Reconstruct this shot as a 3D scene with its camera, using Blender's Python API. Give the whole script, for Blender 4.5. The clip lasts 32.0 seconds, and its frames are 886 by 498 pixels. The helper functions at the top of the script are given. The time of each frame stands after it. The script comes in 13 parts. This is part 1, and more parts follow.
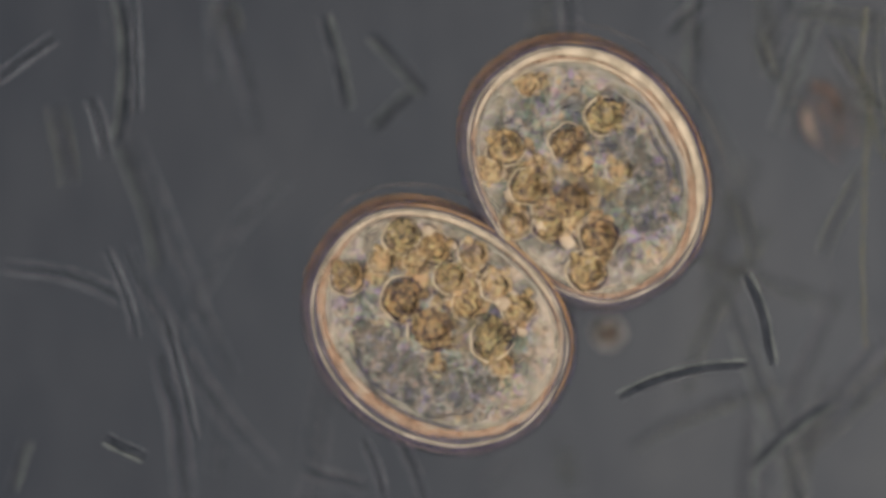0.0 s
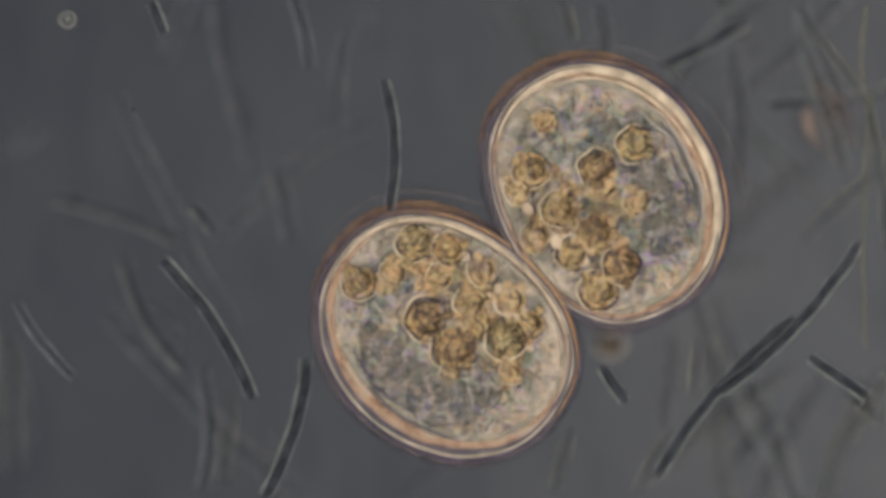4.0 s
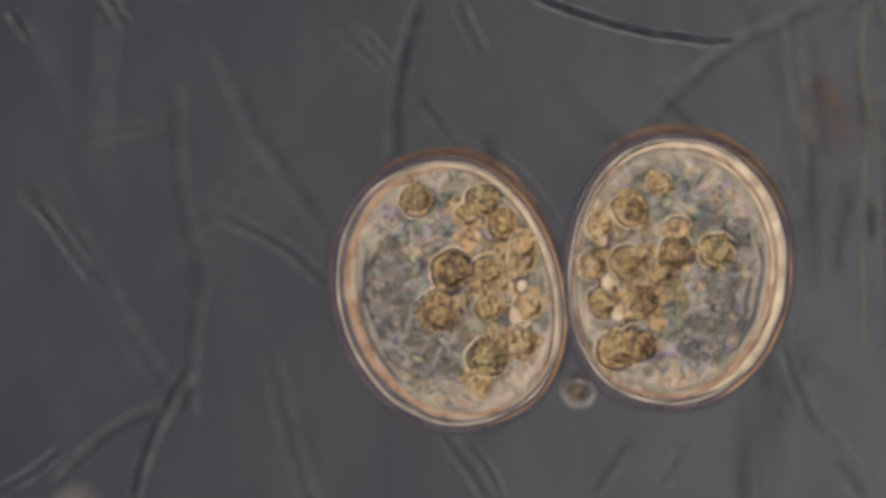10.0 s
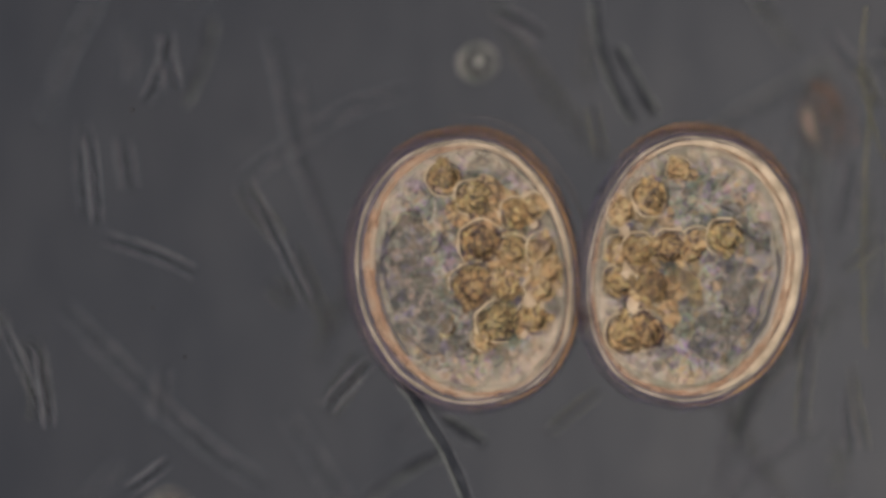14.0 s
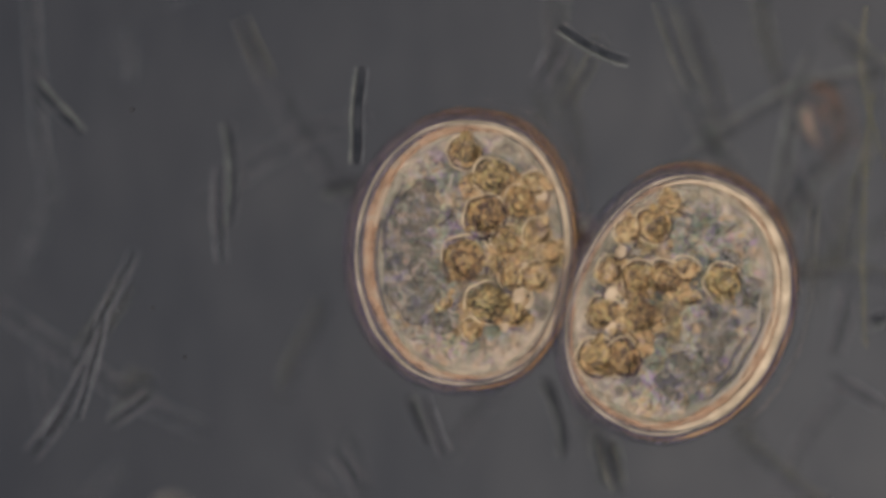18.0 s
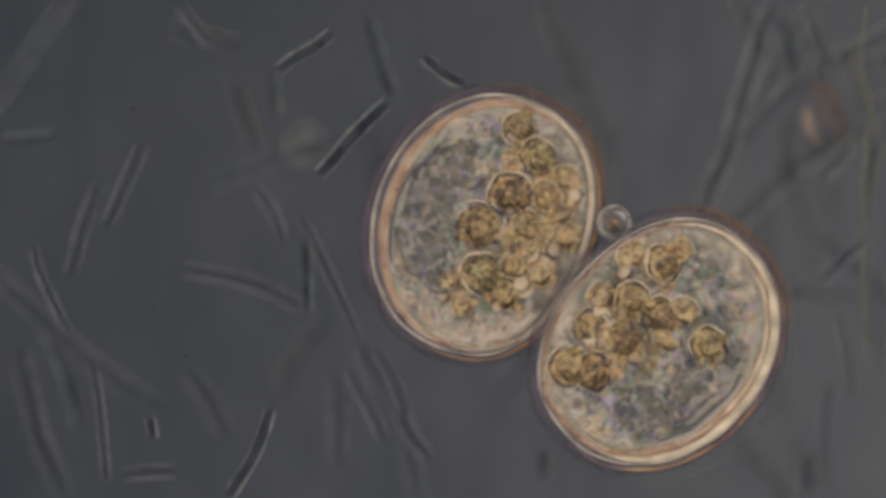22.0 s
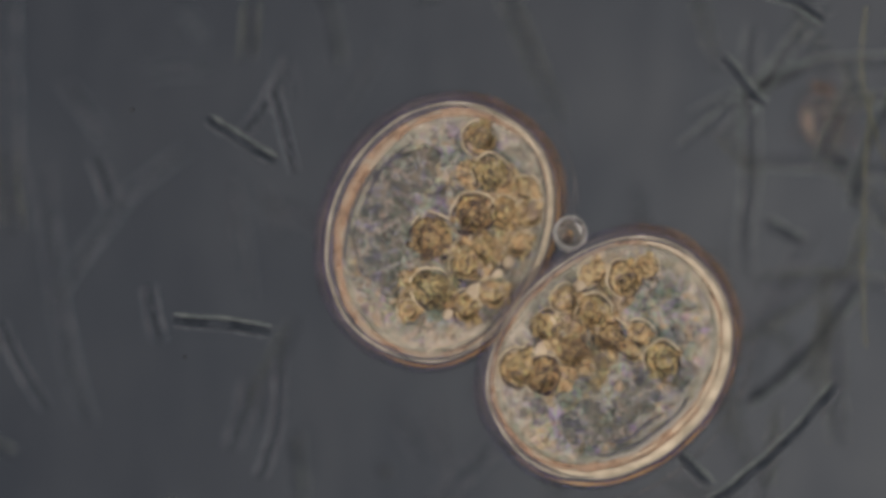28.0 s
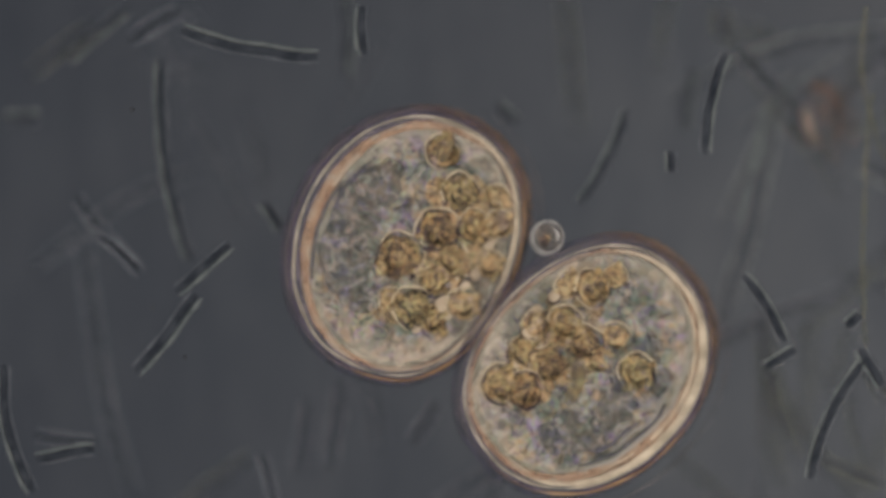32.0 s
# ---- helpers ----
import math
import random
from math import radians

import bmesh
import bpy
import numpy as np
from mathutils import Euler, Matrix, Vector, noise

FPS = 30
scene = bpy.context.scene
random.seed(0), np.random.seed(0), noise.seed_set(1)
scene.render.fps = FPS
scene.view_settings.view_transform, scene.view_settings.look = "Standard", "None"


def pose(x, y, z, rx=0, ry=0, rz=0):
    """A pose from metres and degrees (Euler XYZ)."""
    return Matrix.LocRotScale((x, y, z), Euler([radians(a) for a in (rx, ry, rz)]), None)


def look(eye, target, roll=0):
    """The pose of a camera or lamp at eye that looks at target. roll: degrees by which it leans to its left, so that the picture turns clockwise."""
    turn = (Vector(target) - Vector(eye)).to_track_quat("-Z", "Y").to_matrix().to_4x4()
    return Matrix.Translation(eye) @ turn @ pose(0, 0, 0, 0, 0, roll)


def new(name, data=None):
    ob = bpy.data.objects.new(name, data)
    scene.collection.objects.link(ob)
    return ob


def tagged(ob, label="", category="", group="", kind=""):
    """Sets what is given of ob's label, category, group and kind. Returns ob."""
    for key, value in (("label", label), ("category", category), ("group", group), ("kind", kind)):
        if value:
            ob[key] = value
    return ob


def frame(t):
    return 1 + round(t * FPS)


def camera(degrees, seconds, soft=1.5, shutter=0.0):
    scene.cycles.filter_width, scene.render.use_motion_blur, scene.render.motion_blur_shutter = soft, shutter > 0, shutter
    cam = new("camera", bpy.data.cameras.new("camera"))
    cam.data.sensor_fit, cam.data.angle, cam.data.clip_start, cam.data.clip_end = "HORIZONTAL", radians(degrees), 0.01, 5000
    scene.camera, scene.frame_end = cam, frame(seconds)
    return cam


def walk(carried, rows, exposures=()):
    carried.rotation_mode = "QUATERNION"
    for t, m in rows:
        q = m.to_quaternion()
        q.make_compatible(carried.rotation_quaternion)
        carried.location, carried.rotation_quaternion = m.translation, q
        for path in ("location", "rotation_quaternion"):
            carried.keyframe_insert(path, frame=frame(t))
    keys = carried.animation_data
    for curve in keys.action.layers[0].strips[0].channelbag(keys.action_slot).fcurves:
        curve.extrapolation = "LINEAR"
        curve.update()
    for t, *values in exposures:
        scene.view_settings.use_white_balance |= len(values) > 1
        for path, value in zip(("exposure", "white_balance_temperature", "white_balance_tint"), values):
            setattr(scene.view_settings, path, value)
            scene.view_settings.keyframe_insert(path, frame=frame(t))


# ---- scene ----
# A drop of pond water under a microscope, a thousand times a million larger: 1 cm here is one micrometre there.
cam = camera(20.0, 32.0, soft=4.4)
cam.data.dof.use_dof = True
cam.data.dof.focus_distance = 2.5521
cam.data.dof.aperture_fstop = 0.19
walk(cam, [(0, pose(0, 0, 2.6921)), (32, pose(0, 0, 2.6921))],
     exposures=[(0, 0.19, 6390, 11.2), (4, 0.2, 6390, 11.2), (7, 0.23, 6360, 11.2), (8, 0.2, 6390, 11.5), (9, 0.14, 6460, 13.2), (10, 0.13, 6500, 13.5), (13, 0.05, 6570, 15.2), (14, 0.02, 6570, 15.2), (17, 0.01, 6570, 14.8), (20, -0.01, 6570, 14.2), (24, -0.05, 6200, 11), (32, -0.05, 6200, 11)])
FOCUS = 0.14

# ---- light: the field lamp's even glow, and its slightly warm side ----
world = bpy.data.worlds.new("world")
scene.world = world
world.use_nodes = True
world.node_tree.nodes["Background"].inputs["Color"].default_value = (0.985, 0.952, 0.925, 1)
world.node_tree.nodes["Background"].inputs["Strength"].default_value = 1.38
lamp = new("field_lamp", bpy.data.lights.new("field_lamp", "AREA"))
lamp.data.shape, lamp.data.size, lamp.data.energy, lamp.data.color = "DISK", 0.5, 21, (1.0, 0.83, 0.61)
lamp.matrix_world = look((0.52, -0.10, -0.9), (0.44, -0.02, 0))


# ---- materials ----
def material(name, stops, scale=60.0, detail=4.0, rough=0.6, bump=0.0, bump_scale=None, clear=0.0, vary=0.0, warp=0.0, gloss=0.3, tint=0.0):
    """stops: (place, colour) of a ramp over noise; clear: how much light goes straight through; vary: change from piece to piece; tint: strength of a fine play of hues."""
    m = bpy.data.materials.new(name)
    m.use_nodes = True
    n, l = m.node_tree.nodes, m.node_tree.links
    bsdf = n["Principled BSDF"]
    bsdf.inputs["Roughness"].default_value = rough
    bsdf.inputs["Specular IOR Level"].default_value = gloss
    co = n.new("ShaderNodeTexCoord")
    info = n.new("ShaderNodeObjectInfo")
    shift = n.new("ShaderNodeVectorMath")
    shift.operation = "MULTIPLY_ADD"
    shift.inputs[1].default_value = (7.3, 3.1, 5.7)
    l.new(info.outputs["Random"], shift.inputs[0])
    l.new(co.outputs["Object"], shift.inputs[2])
    tex = n.new("ShaderNodeTexNoise")
    tex.inputs["Scale"].default_value, tex.inputs["Detail"].default_value = scale, detail
    tex.inputs["Distortion"].default_value = warp
    l.new(shift.outputs[0], tex.inputs["Vector"])
    value = tex.outputs["Fac"]
    ramp = n.new("ShaderNodeValToRGB")
    while len(ramp.color_ramp.elements) < len(stops):
        ramp.color_ramp.elements.new(0.5)
    for e, (p, c) in zip(ramp.color_ramp.elements, stops):
        e.position, e.color = p, (*c, 1)
    l.new(value, ramp.inputs["Fac"])
    colour = ramp.outputs["Color"]
    if vary:
        hsv = n.new("ShaderNodeHueSaturation")
        ma = n.new("ShaderNodeMapRange")
        ma.inputs["To Min"].default_value, ma.inputs["To Max"].default_value = 1 - vary, 1 + vary
        l.new(info.outputs["Random"], ma.inputs["Value"])
        l.new(ma.outputs["Result"], hsv.inputs["Value"])
        l.new(colour, hsv.inputs["Color"])
        colour = hsv.outputs["Color"]
    if tint:
        t3, hues, dye = n.new("ShaderNodeTexNoise"), n.new("ShaderNodeValToRGB"), n.new("ShaderNodeMix")
        t3.inputs["Scale"].default_value, t3.inputs["Detail"].default_value, t3.inputs["Distortion"].default_value = scale * 0.8, 2, 1.0
        while len(hues.color_ramp.elements) < 5:
            hues.color_ramp.elements.new(0.5)
        for e, (p, c) in zip(hues.color_ramp.elements, ((0.36, (0.75, 0.72, 1.05)), (0.44, (0.92, 1.0, 0.88)), (0.50, (1.0, 0.97, 0.92)), (0.57, (1.08, 0.88, 0.74)), (0.65, (0.88, 1.05, 0.95)))):
            e.position, e.color = p, (*c, 1)
        dye.data_type, dye.blend_type = "RGBA", "MULTIPLY"
        dye.inputs[0].default_value = tint
        l.new(shift.outputs[0], t3.inputs["Vector"])
        l.new(t3.outputs["Fac"], hues.inputs["Fac"])
        l.new(colour, dye.inputs[6])
        l.new(hues.outputs["Color"], dye.inputs[7])
        colour = dye.outputs[2]
    l.new(colour, bsdf.inputs["Base Color"])
    if bump:
        t2 = n.new("ShaderNodeTexNoise")
        t2.inputs["Scale"].default_value, t2.inputs["Detail"].default_value = bump_scale or scale * 2, 3
        l.new(shift.outputs[0], t2.inputs["Vector"])
        b = n.new("ShaderNodeBump")
        b.inputs["Strength"].default_value, b.inputs["Distance"].default_value = bump, 0.01
        l.new(t2.outputs["Fac"], b.inputs["Height"])
        l.new(b.outputs["Normal"], bsdf.inputs["Normal"])
    if clear:
        mix, tr = n.new("ShaderNodeMixShader"), n.new("ShaderNodeBsdfTransparent")
        mix.inputs[0].default_value = clear
        l.new(bsdf.outputs[0], mix.inputs[1])
        l.new(tr.outputs[0], mix.inputs[2])
        l.new(mix.outputs[0], n["Material Output"].inputs["Surface"])
    return m


def slide_material():
    """Glass with a matt upper face, which lets the lamp's light up from below."""
    m = bpy.data.materials.new("slide_glass")
    m.use_nodes = True
    n, l = m.node_tree.nodes, m.node_tree.links
    n.remove(n["Principled BSDF"])
    co, tex, ramp = n.new("ShaderNodeTexCoord"), n.new("ShaderNodeTexNoise"), n.new("ShaderNodeValToRGB")
    tex.inputs["Scale"].default_value, tex.inputs["Detail"].default_value = 5.0, 6.0
    ramp.color_ramp.elements[0].position, ramp.color_ramp.elements[0].color = 0.3, (0.0240, 0.0275, 0.0338, 1)
    ramp.color_ramp.elements[1].position, ramp.color_ramp.elements[1].color = 0.7, (0.0300, 0.0331, 0.0388, 1)
    smear, warp, thin = n.new("ShaderNodeMapping"), n.new("ShaderNodeTexNoise"), n.new("ShaderNodeValToRGB")
    smear.inputs["Rotation"].default_value, smear.inputs["Scale"].default_value = (0, 0, 0.25), (22, 6, 1)
    warp.inputs["Scale"].default_value, warp.inputs["Detail"].default_value, warp.inputs["Distortion"].default_value = 1.0, 5.0, 1.6
    thin.color_ramp.elements[0].position, thin.color_ramp.elements[0].color = 0.34, (0.92, 0.93, 0.94, 1)
    thin.color_ramp.elements[1].position, thin.color_ramp.elements[1].color = 0.70, (1.12, 1.12, 1.1, 1)
    both = n.new("ShaderNodeMix")
    both.data_type, both.blend_type = "RGBA", "MULTIPLY"
    both.inputs[0].default_value = 1.0
    l.new(co.outputs["Object"], smear.inputs["Vector"])
    l.new(smear.outputs[0], warp.inputs["Vector"])
    l.new(warp.outputs["Fac"], thin.inputs["Fac"])
    l.new(ramp.outputs["Color"], both.inputs[6])
    l.new(thin.outputs["Color"], both.inputs[7])
    tl, df, mix = n.new("ShaderNodeBsdfTranslucent"), n.new("ShaderNodeBsdfDiffuse"), n.new("ShaderNodeMixShader")
    df.inputs["Color"].default_value = (0.03, 0.03, 0.033, 1)
    mix.inputs[0].default_value = 0.15
    l.new(co.outputs["Object"], tex.inputs["Vector"])
    l.new(tex.outputs["Fac"], ramp.inputs["Fac"])
    l.new(both.outputs[2], tl.inputs["Color"])
    l.new(tl.outputs[0], mix.inputs[1])
    l.new(df.outputs[0], mix.inputs[2])
    l.new(mix.outputs[0], n["Material Output"].inputs["Surface"])
    return m


def clear_material():
    m = bpy.data.materials.new("clear_glass")
    m.use_nodes = True
    n, l = m.node_tree.nodes, m.node_tree.links
    n.remove(n["Principled BSDF"])
    tr = n.new("ShaderNodeBsdfTransparent")
    tr.inputs["Color"].default_value = (0.97, 0.98, 1.0, 1)
    l.new(tr.outputs[0], n["Material Output"].inputs["Surface"])
    return m


def cytoplasm_material():
    """Dull grey-green patches with curdled grain in the middle, growing paler towards the wall."""
    m = bpy.data.materials.new("cytoplasm")
    m.use_nodes = True
    n, l = m.node_tree.nodes, m.node_tree.links
    bsdf = n["Principled BSDF"]
    bsdf.inputs["Roughness"].default_value, bsdf.inputs["Specular IOR Level"].default_value = 0.5, 0.15
    co, info = n.new("ShaderNodeTexCoord"), n.new("ShaderNodeObjectInfo")
    shift = n.new("ShaderNodeVectorMath")
    shift.operation = "MULTIPLY_ADD"
    shift.inputs[1].default_value = (3.3, 5.1, 1.7)
    l.new(info.outputs["Random"], shift.inputs[0])
    l.new(co.outputs["Object"], shift.inputs[2])

    def noise_at(scale, detail, warp):
        t = n.new("ShaderNodeTexNoise")
        t.inputs["Scale"].default_value, t.inputs["Detail"].default_value, t.inputs["Distortion"].default_value = scale, detail, warp
        l.new(shift.outputs[0], t.inputs["Vector"])
        return t

    def ramp_of(source, stops):
        r = n.new("ShaderNodeValToRGB")
        while len(r.color_ramp.elements) < len(stops):
            r.color_ramp.elements.new(0.5)
        for e, (p, c) in zip(r.color_ramp.elements, stops):
            e.position, e.color = p, (*c, 1)
        r.color_ramp.interpolation = "B_SPLINE" if len(stops) > 5 else "EASE"
        l.new(source, r.inputs["Fac"])
        return r.outputs["Color"]

    def multiply(a, b, fac=1.0):
        x = n.new("ShaderNodeMix")
        x.data_type, x.blend_type = "RGBA", "MULTIPLY"
        x.inputs[0].default_value = fac
        l.new(a, x.inputs[6])
        l.new(b, x.inputs[7])
        return x.outputs[2]

    patches = ramp_of(noise_at(19, 5, 0.9).outputs["Fac"], [(0.36, (0.108, 0.118, 0.106)), (0.44, (0.182, 0.178, 0.158)), (0.51, (0.295, 0.258, 0.240)), (0.58, (0.300, 0.258, 0.224)), (0.66, (0.430, 0.350, 0.268))])
    grain = noise_at(84, 5.5, 1.5)
    fine = ramp_of(grain.outputs["Fac"], [(0.37, (0.26, 0.25, 0.275)), (0.44, (0.58, 0.57, 0.55)), (0.48, (0.96, 0.92, 0.80)), (0.53, (0.46, 0.44, 0.50)), (0.60, (1.1, 1.06, 0.97)), (0.66, (1.70, 1.58, 1.38))])
    tint = ramp_of(noise_at(95, 3, 1.4).outputs["Fac"], [(0.38, (0.88, 0.76, 1.06)), (0.46, (0.86, 1.04, 0.84)), (0.53, (0.98, 0.95, 0.92)), (0.61, (1.06, 0.92, 0.76))])
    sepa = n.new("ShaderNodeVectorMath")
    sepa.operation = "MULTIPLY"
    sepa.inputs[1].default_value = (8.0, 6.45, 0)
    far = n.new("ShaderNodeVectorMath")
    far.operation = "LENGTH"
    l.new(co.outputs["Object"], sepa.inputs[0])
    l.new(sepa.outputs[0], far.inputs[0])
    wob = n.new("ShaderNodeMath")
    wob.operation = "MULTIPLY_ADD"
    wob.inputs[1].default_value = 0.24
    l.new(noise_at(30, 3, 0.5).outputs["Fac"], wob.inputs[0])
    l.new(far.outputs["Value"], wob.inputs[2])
    rim_mix = ramp_of(wob.outputs[0], [(0.74, (0, 0, 0)), (0.88, (0.35, 0.35, 0.35)), (0.98, (0.9, 0.9, 0.9))])
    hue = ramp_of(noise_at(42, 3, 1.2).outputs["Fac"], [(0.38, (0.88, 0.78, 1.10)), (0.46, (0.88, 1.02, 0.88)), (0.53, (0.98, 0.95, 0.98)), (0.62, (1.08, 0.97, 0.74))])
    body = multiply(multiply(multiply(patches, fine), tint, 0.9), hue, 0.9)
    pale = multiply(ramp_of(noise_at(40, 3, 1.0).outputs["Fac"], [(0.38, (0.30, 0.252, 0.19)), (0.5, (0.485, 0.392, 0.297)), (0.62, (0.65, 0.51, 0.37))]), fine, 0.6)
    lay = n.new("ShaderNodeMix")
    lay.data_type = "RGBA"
    l.new(rim_mix, lay.inputs[0])
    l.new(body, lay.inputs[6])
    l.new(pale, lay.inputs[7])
    l.new(lay.outputs[2], bsdf.inputs["Base Color"])
    bump = n.new("ShaderNodeBump")
    bump.inputs["Strength"].default_value, bump.inputs["Distance"].default_value = 0.5, 0.005
    l.new(grain.outputs["Fac"], bump.inputs["Height"])
    l.new(bump.outputs["Normal"], bsdf.inputs["Normal"])
    return m


M_SLIDE, M_UNDERSIDE = slide_material(), clear_material()
M_CYTO = cytoplasm_material()
M_RIM = material("cell_wall", [(0.36, (0.25, 0.15, 0.095)), (0.5, (0.43, 0.265, 0.165)), (0.62, (0.46, 0.36, 0.26))], scale=34, detail=4, warp=0.8, rough=0.6, gloss=0.05, clear=0.46)
M_PALE = material("outer_wall", [(0.35, (0.085, 0.070, 0.070)), (0.65, (0.18, 0.14, 0.125))], scale=14, rough=0.6, gloss=0.0, clear=0.45)
M_FRINGE = material("fringe", [(0.4, (0.17, 0.090, 0.042)), (0.6, (0.28, 0.16, 0.078))], scale=30, rough=0.7, gloss=0.0, clear=0.58)
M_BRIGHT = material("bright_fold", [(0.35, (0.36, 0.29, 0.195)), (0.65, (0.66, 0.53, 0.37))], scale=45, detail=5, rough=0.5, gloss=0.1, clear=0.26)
M_ROSE = material("wall_violet", [(0.35, (0.09, 0.075, 0.095)), (0.65, (0.20, 0.16, 0.17))], scale=30, rough=0.6, gloss=0.05, clear=0.35)
M_CREAM = material("wall_cream", [(0.35, (0.28, 0.235, 0.16)), (0.65, (0.56, 0.47, 0.35))], scale=40, detail=5, rough=0.6, gloss=0.05, clear=0.3)
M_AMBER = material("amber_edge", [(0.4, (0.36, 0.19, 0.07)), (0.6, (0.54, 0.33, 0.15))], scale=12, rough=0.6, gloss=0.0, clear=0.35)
M_LINE = material("wall_gap", [(0.4, (0.024, 0.018, 0.045)), (0.6, (0.05, 0.036, 0.06))], scale=30, rough=0.7, clear=0.15)
M_INNER = material("inner_membrane", [(0.35, (0.28, 0.27, 0.20)), (0.65, (0.44, 0.40, 0.31))], scale=45, rough=0.6, gloss=0.05, clear=0.62)
M_FOCUS_HALO = material("focus_halo", [(0.4, (0.030, 0.022, 0.055)), (0.6, (0.070, 0.046, 0.058))], scale=14, rough=0.8, clear=0.78)
M_FOCUS_HALO_EDGE = material("slime_edge", [(0.4, (0.09, 0.08, 0.075)), (0.6, (0.13, 0.11, 0.095))], scale=14, clear=0.6)
GOLD = [
    material("granule_gold", [(0.36, (0.088, 0.056, 0.031)), (0.44, (0.182, 0.117, 0.053)), (0.51, (0.270, 0.181, 0.082)), (0.60, (0.500, 0.368, 0.176))], scale=110, detail=5, bump=0.5, vary=0.2, warp=1.5, clear=0.32, tint=1.0),
    material("granule_brown", [(0.36, (0.048, 0.029, 0.020)), (0.45, (0.098, 0.059, 0.031)), (0.52, (0.173, 0.104, 0.051)), (0.61, (0.418, 0.280, 0.133))], scale=110, detail=5, bump=0.5, vary=0.15, warp=1.5, clear=0.24, tint=1.0),
    material("granule_olive", [(0.38, (0.068, 0.053, 0.032)), (0.46, (0.152, 0.116, 0.055)), (0.53, (0.275, 0.207, 0.096)), (0.61, (0.550, 0.425, 0.209))], scale=130, detail=5, bump=0.5, vary=0.15, warp=1.7, clear=0.32, tint=1.0),
    material("granule_pale", [(0.36, (0.155, 0.100, 0.050)), (0.47, (0.325, 0.216, 0.105)), (0.58, (0.56, 0.405, 0.22))], scale=90, detail=5, bump=0.4, vary=0.1, warp=1.2, clear=0.36, tint=0.9),
]
M_GLOBULE = material("globule", [(0.38, (0.125, 0.079, 0.041)), (0.47, (0.255, 0.161, 0.078)), (0.57, (0.460, 0.317, 0.171))], scale=95, detail=5, bump=0.6, vary=0.25, warp=1.4, clear=0.36, tint=0.9)
M_OUTLINE = material("granule_edge", [(0.4, (0.030, 0.017, 0.030)), (0.6, (0.072, 0.040, 0.036))], scale=60, clear=0.3)
M_YOLK = material("yolk", [(0.36, (0.100, 0.074, 0.050)), (0.46, (0.200, 0.148, 0.084)), (0.54, (0.290, 0.225, 0.120)), (0.62, (0.47, 0.385, 0.22))], scale=75, detail=5, warp=1.4, gloss=0.1, clear=0.55, tint=0.9)
# brown of the shade painted on granules; some grains share it
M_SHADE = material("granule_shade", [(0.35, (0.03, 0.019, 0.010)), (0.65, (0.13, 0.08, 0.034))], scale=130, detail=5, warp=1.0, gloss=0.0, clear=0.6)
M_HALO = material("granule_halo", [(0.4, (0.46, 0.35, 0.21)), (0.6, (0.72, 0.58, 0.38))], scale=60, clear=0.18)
M_DROP = material("oil_drop", [(0.4, (0.50, 0.37, 0.235)), (0.6, (0.72, 0.56, 0.38))], scale=60, vary=0.15, clear=0.42)
M_CLEAR = material("clear_vesicle", [(0.4, (0.26, 0.235, 0.20)), (0.6, (0.44, 0.385, 0.32))], scale=90, vary=0.3, clear=0.62)
M_DARK = material("dark_vesicle", [(0.4, (0.04, 0.042, 0.045)), (0.6, (0.085, 0.08, 0.09))], scale=90, vary=0.3, clear=0.6)
STRANDS = [material("strand_" + n, [(0.35, c0), (0.65, c1)], scale=60, vary=0.25, clear=0.6) for n, c0, c1 in (
    ("cream", (0.30, 0.26, 0.20), (0.50, 0.44, 0.36)), ("dark", (0.035, 0.04, 0.04), (0.09, 0.09, 0.09)), ("violet", (0.12, 0.10, 0.17), (0.22, 0.19, 0.28)),
    ("green", (0.10, 0.12, 0.09), (0.24, 0.25, 0.17)), ("brown", (0.16, 0.10, 0.05), (0.28, 0.19, 0.11)))]
M_VACUOLE = material("vacuole", [(0.35, (0.15, 0.145, 0.14)), (0.65, (0.36, 0.32, 0.28))], scale=110, detail=5, warp=1.0, vary=0.3, clear=0.62)
M_SAP = material("sap", [(0.36, (0.055, 0.058, 0.051)), (0.45, (0.103, 0.100, 0.089)), (0.53, (0.170, 0.156, 0.140)), (0.62, (0.320, 0.272, 0.243))], scale=95, detail=5, warp=1.4, gloss=0.1, clear=0.38, tint=0.9)
M_FOLD = material("fold_pale", [(0.35, (0.40, 0.36, 0.30)), (0.65, (0.50, 0.43, 0.34))], scale=90, clear=0.5)
M_FOLD_DARK = material("fold_dark", [(0.35, (0.07, 0.065, 0.08)), (0.65, (0.12, 0.11, 0.13))], scale=90, clear=0.5)
M_ROD = material("rod_core", [(0.35, (0.017, 0.019, 0.023)), (0.65, (0.040, 0.043, 0.048))], scale=70, rough=0.8, gloss=0.0)
M_FLANK = material("rod_flank", [(0.35, (0.10, 0.11, 0.105)), (0.65, (0.165, 0.172, 0.155))], scale=60, rough=0.7, gloss=0.0, clear=0.1)
M_FLANK_DIM = material("rod_flank_dim", [(0.35, (0.085, 0.093, 0.10)), (0.65, (0.135, 0.135, 0.14))], scale=60, rough=0.6, gloss=0.0, clear=0.2)
M_FLANK_WARM = material("rod_flank_warm", [(0.35, (0.092, 0.094, 0.078)), (0.65, (0.145, 0.144, 0.118))], scale=60, rough=0.6, gloss=0.0, clear=0.35)
M_GHOST = material("deep_core", [(0.35, (0.030, 0.032, 0.038)), (0.65, (0.044, 0.044, 0.049))], scale=40, rough=0.8, gloss=0.0, clear=0.82)
M_FILAMENT = material("filament_yellow", [(0.35, (0.11, 0.105, 0.06)), (0.65, (0.18, 0.165, 0.10))], scale=20, gloss=0.0, clear=0.4)
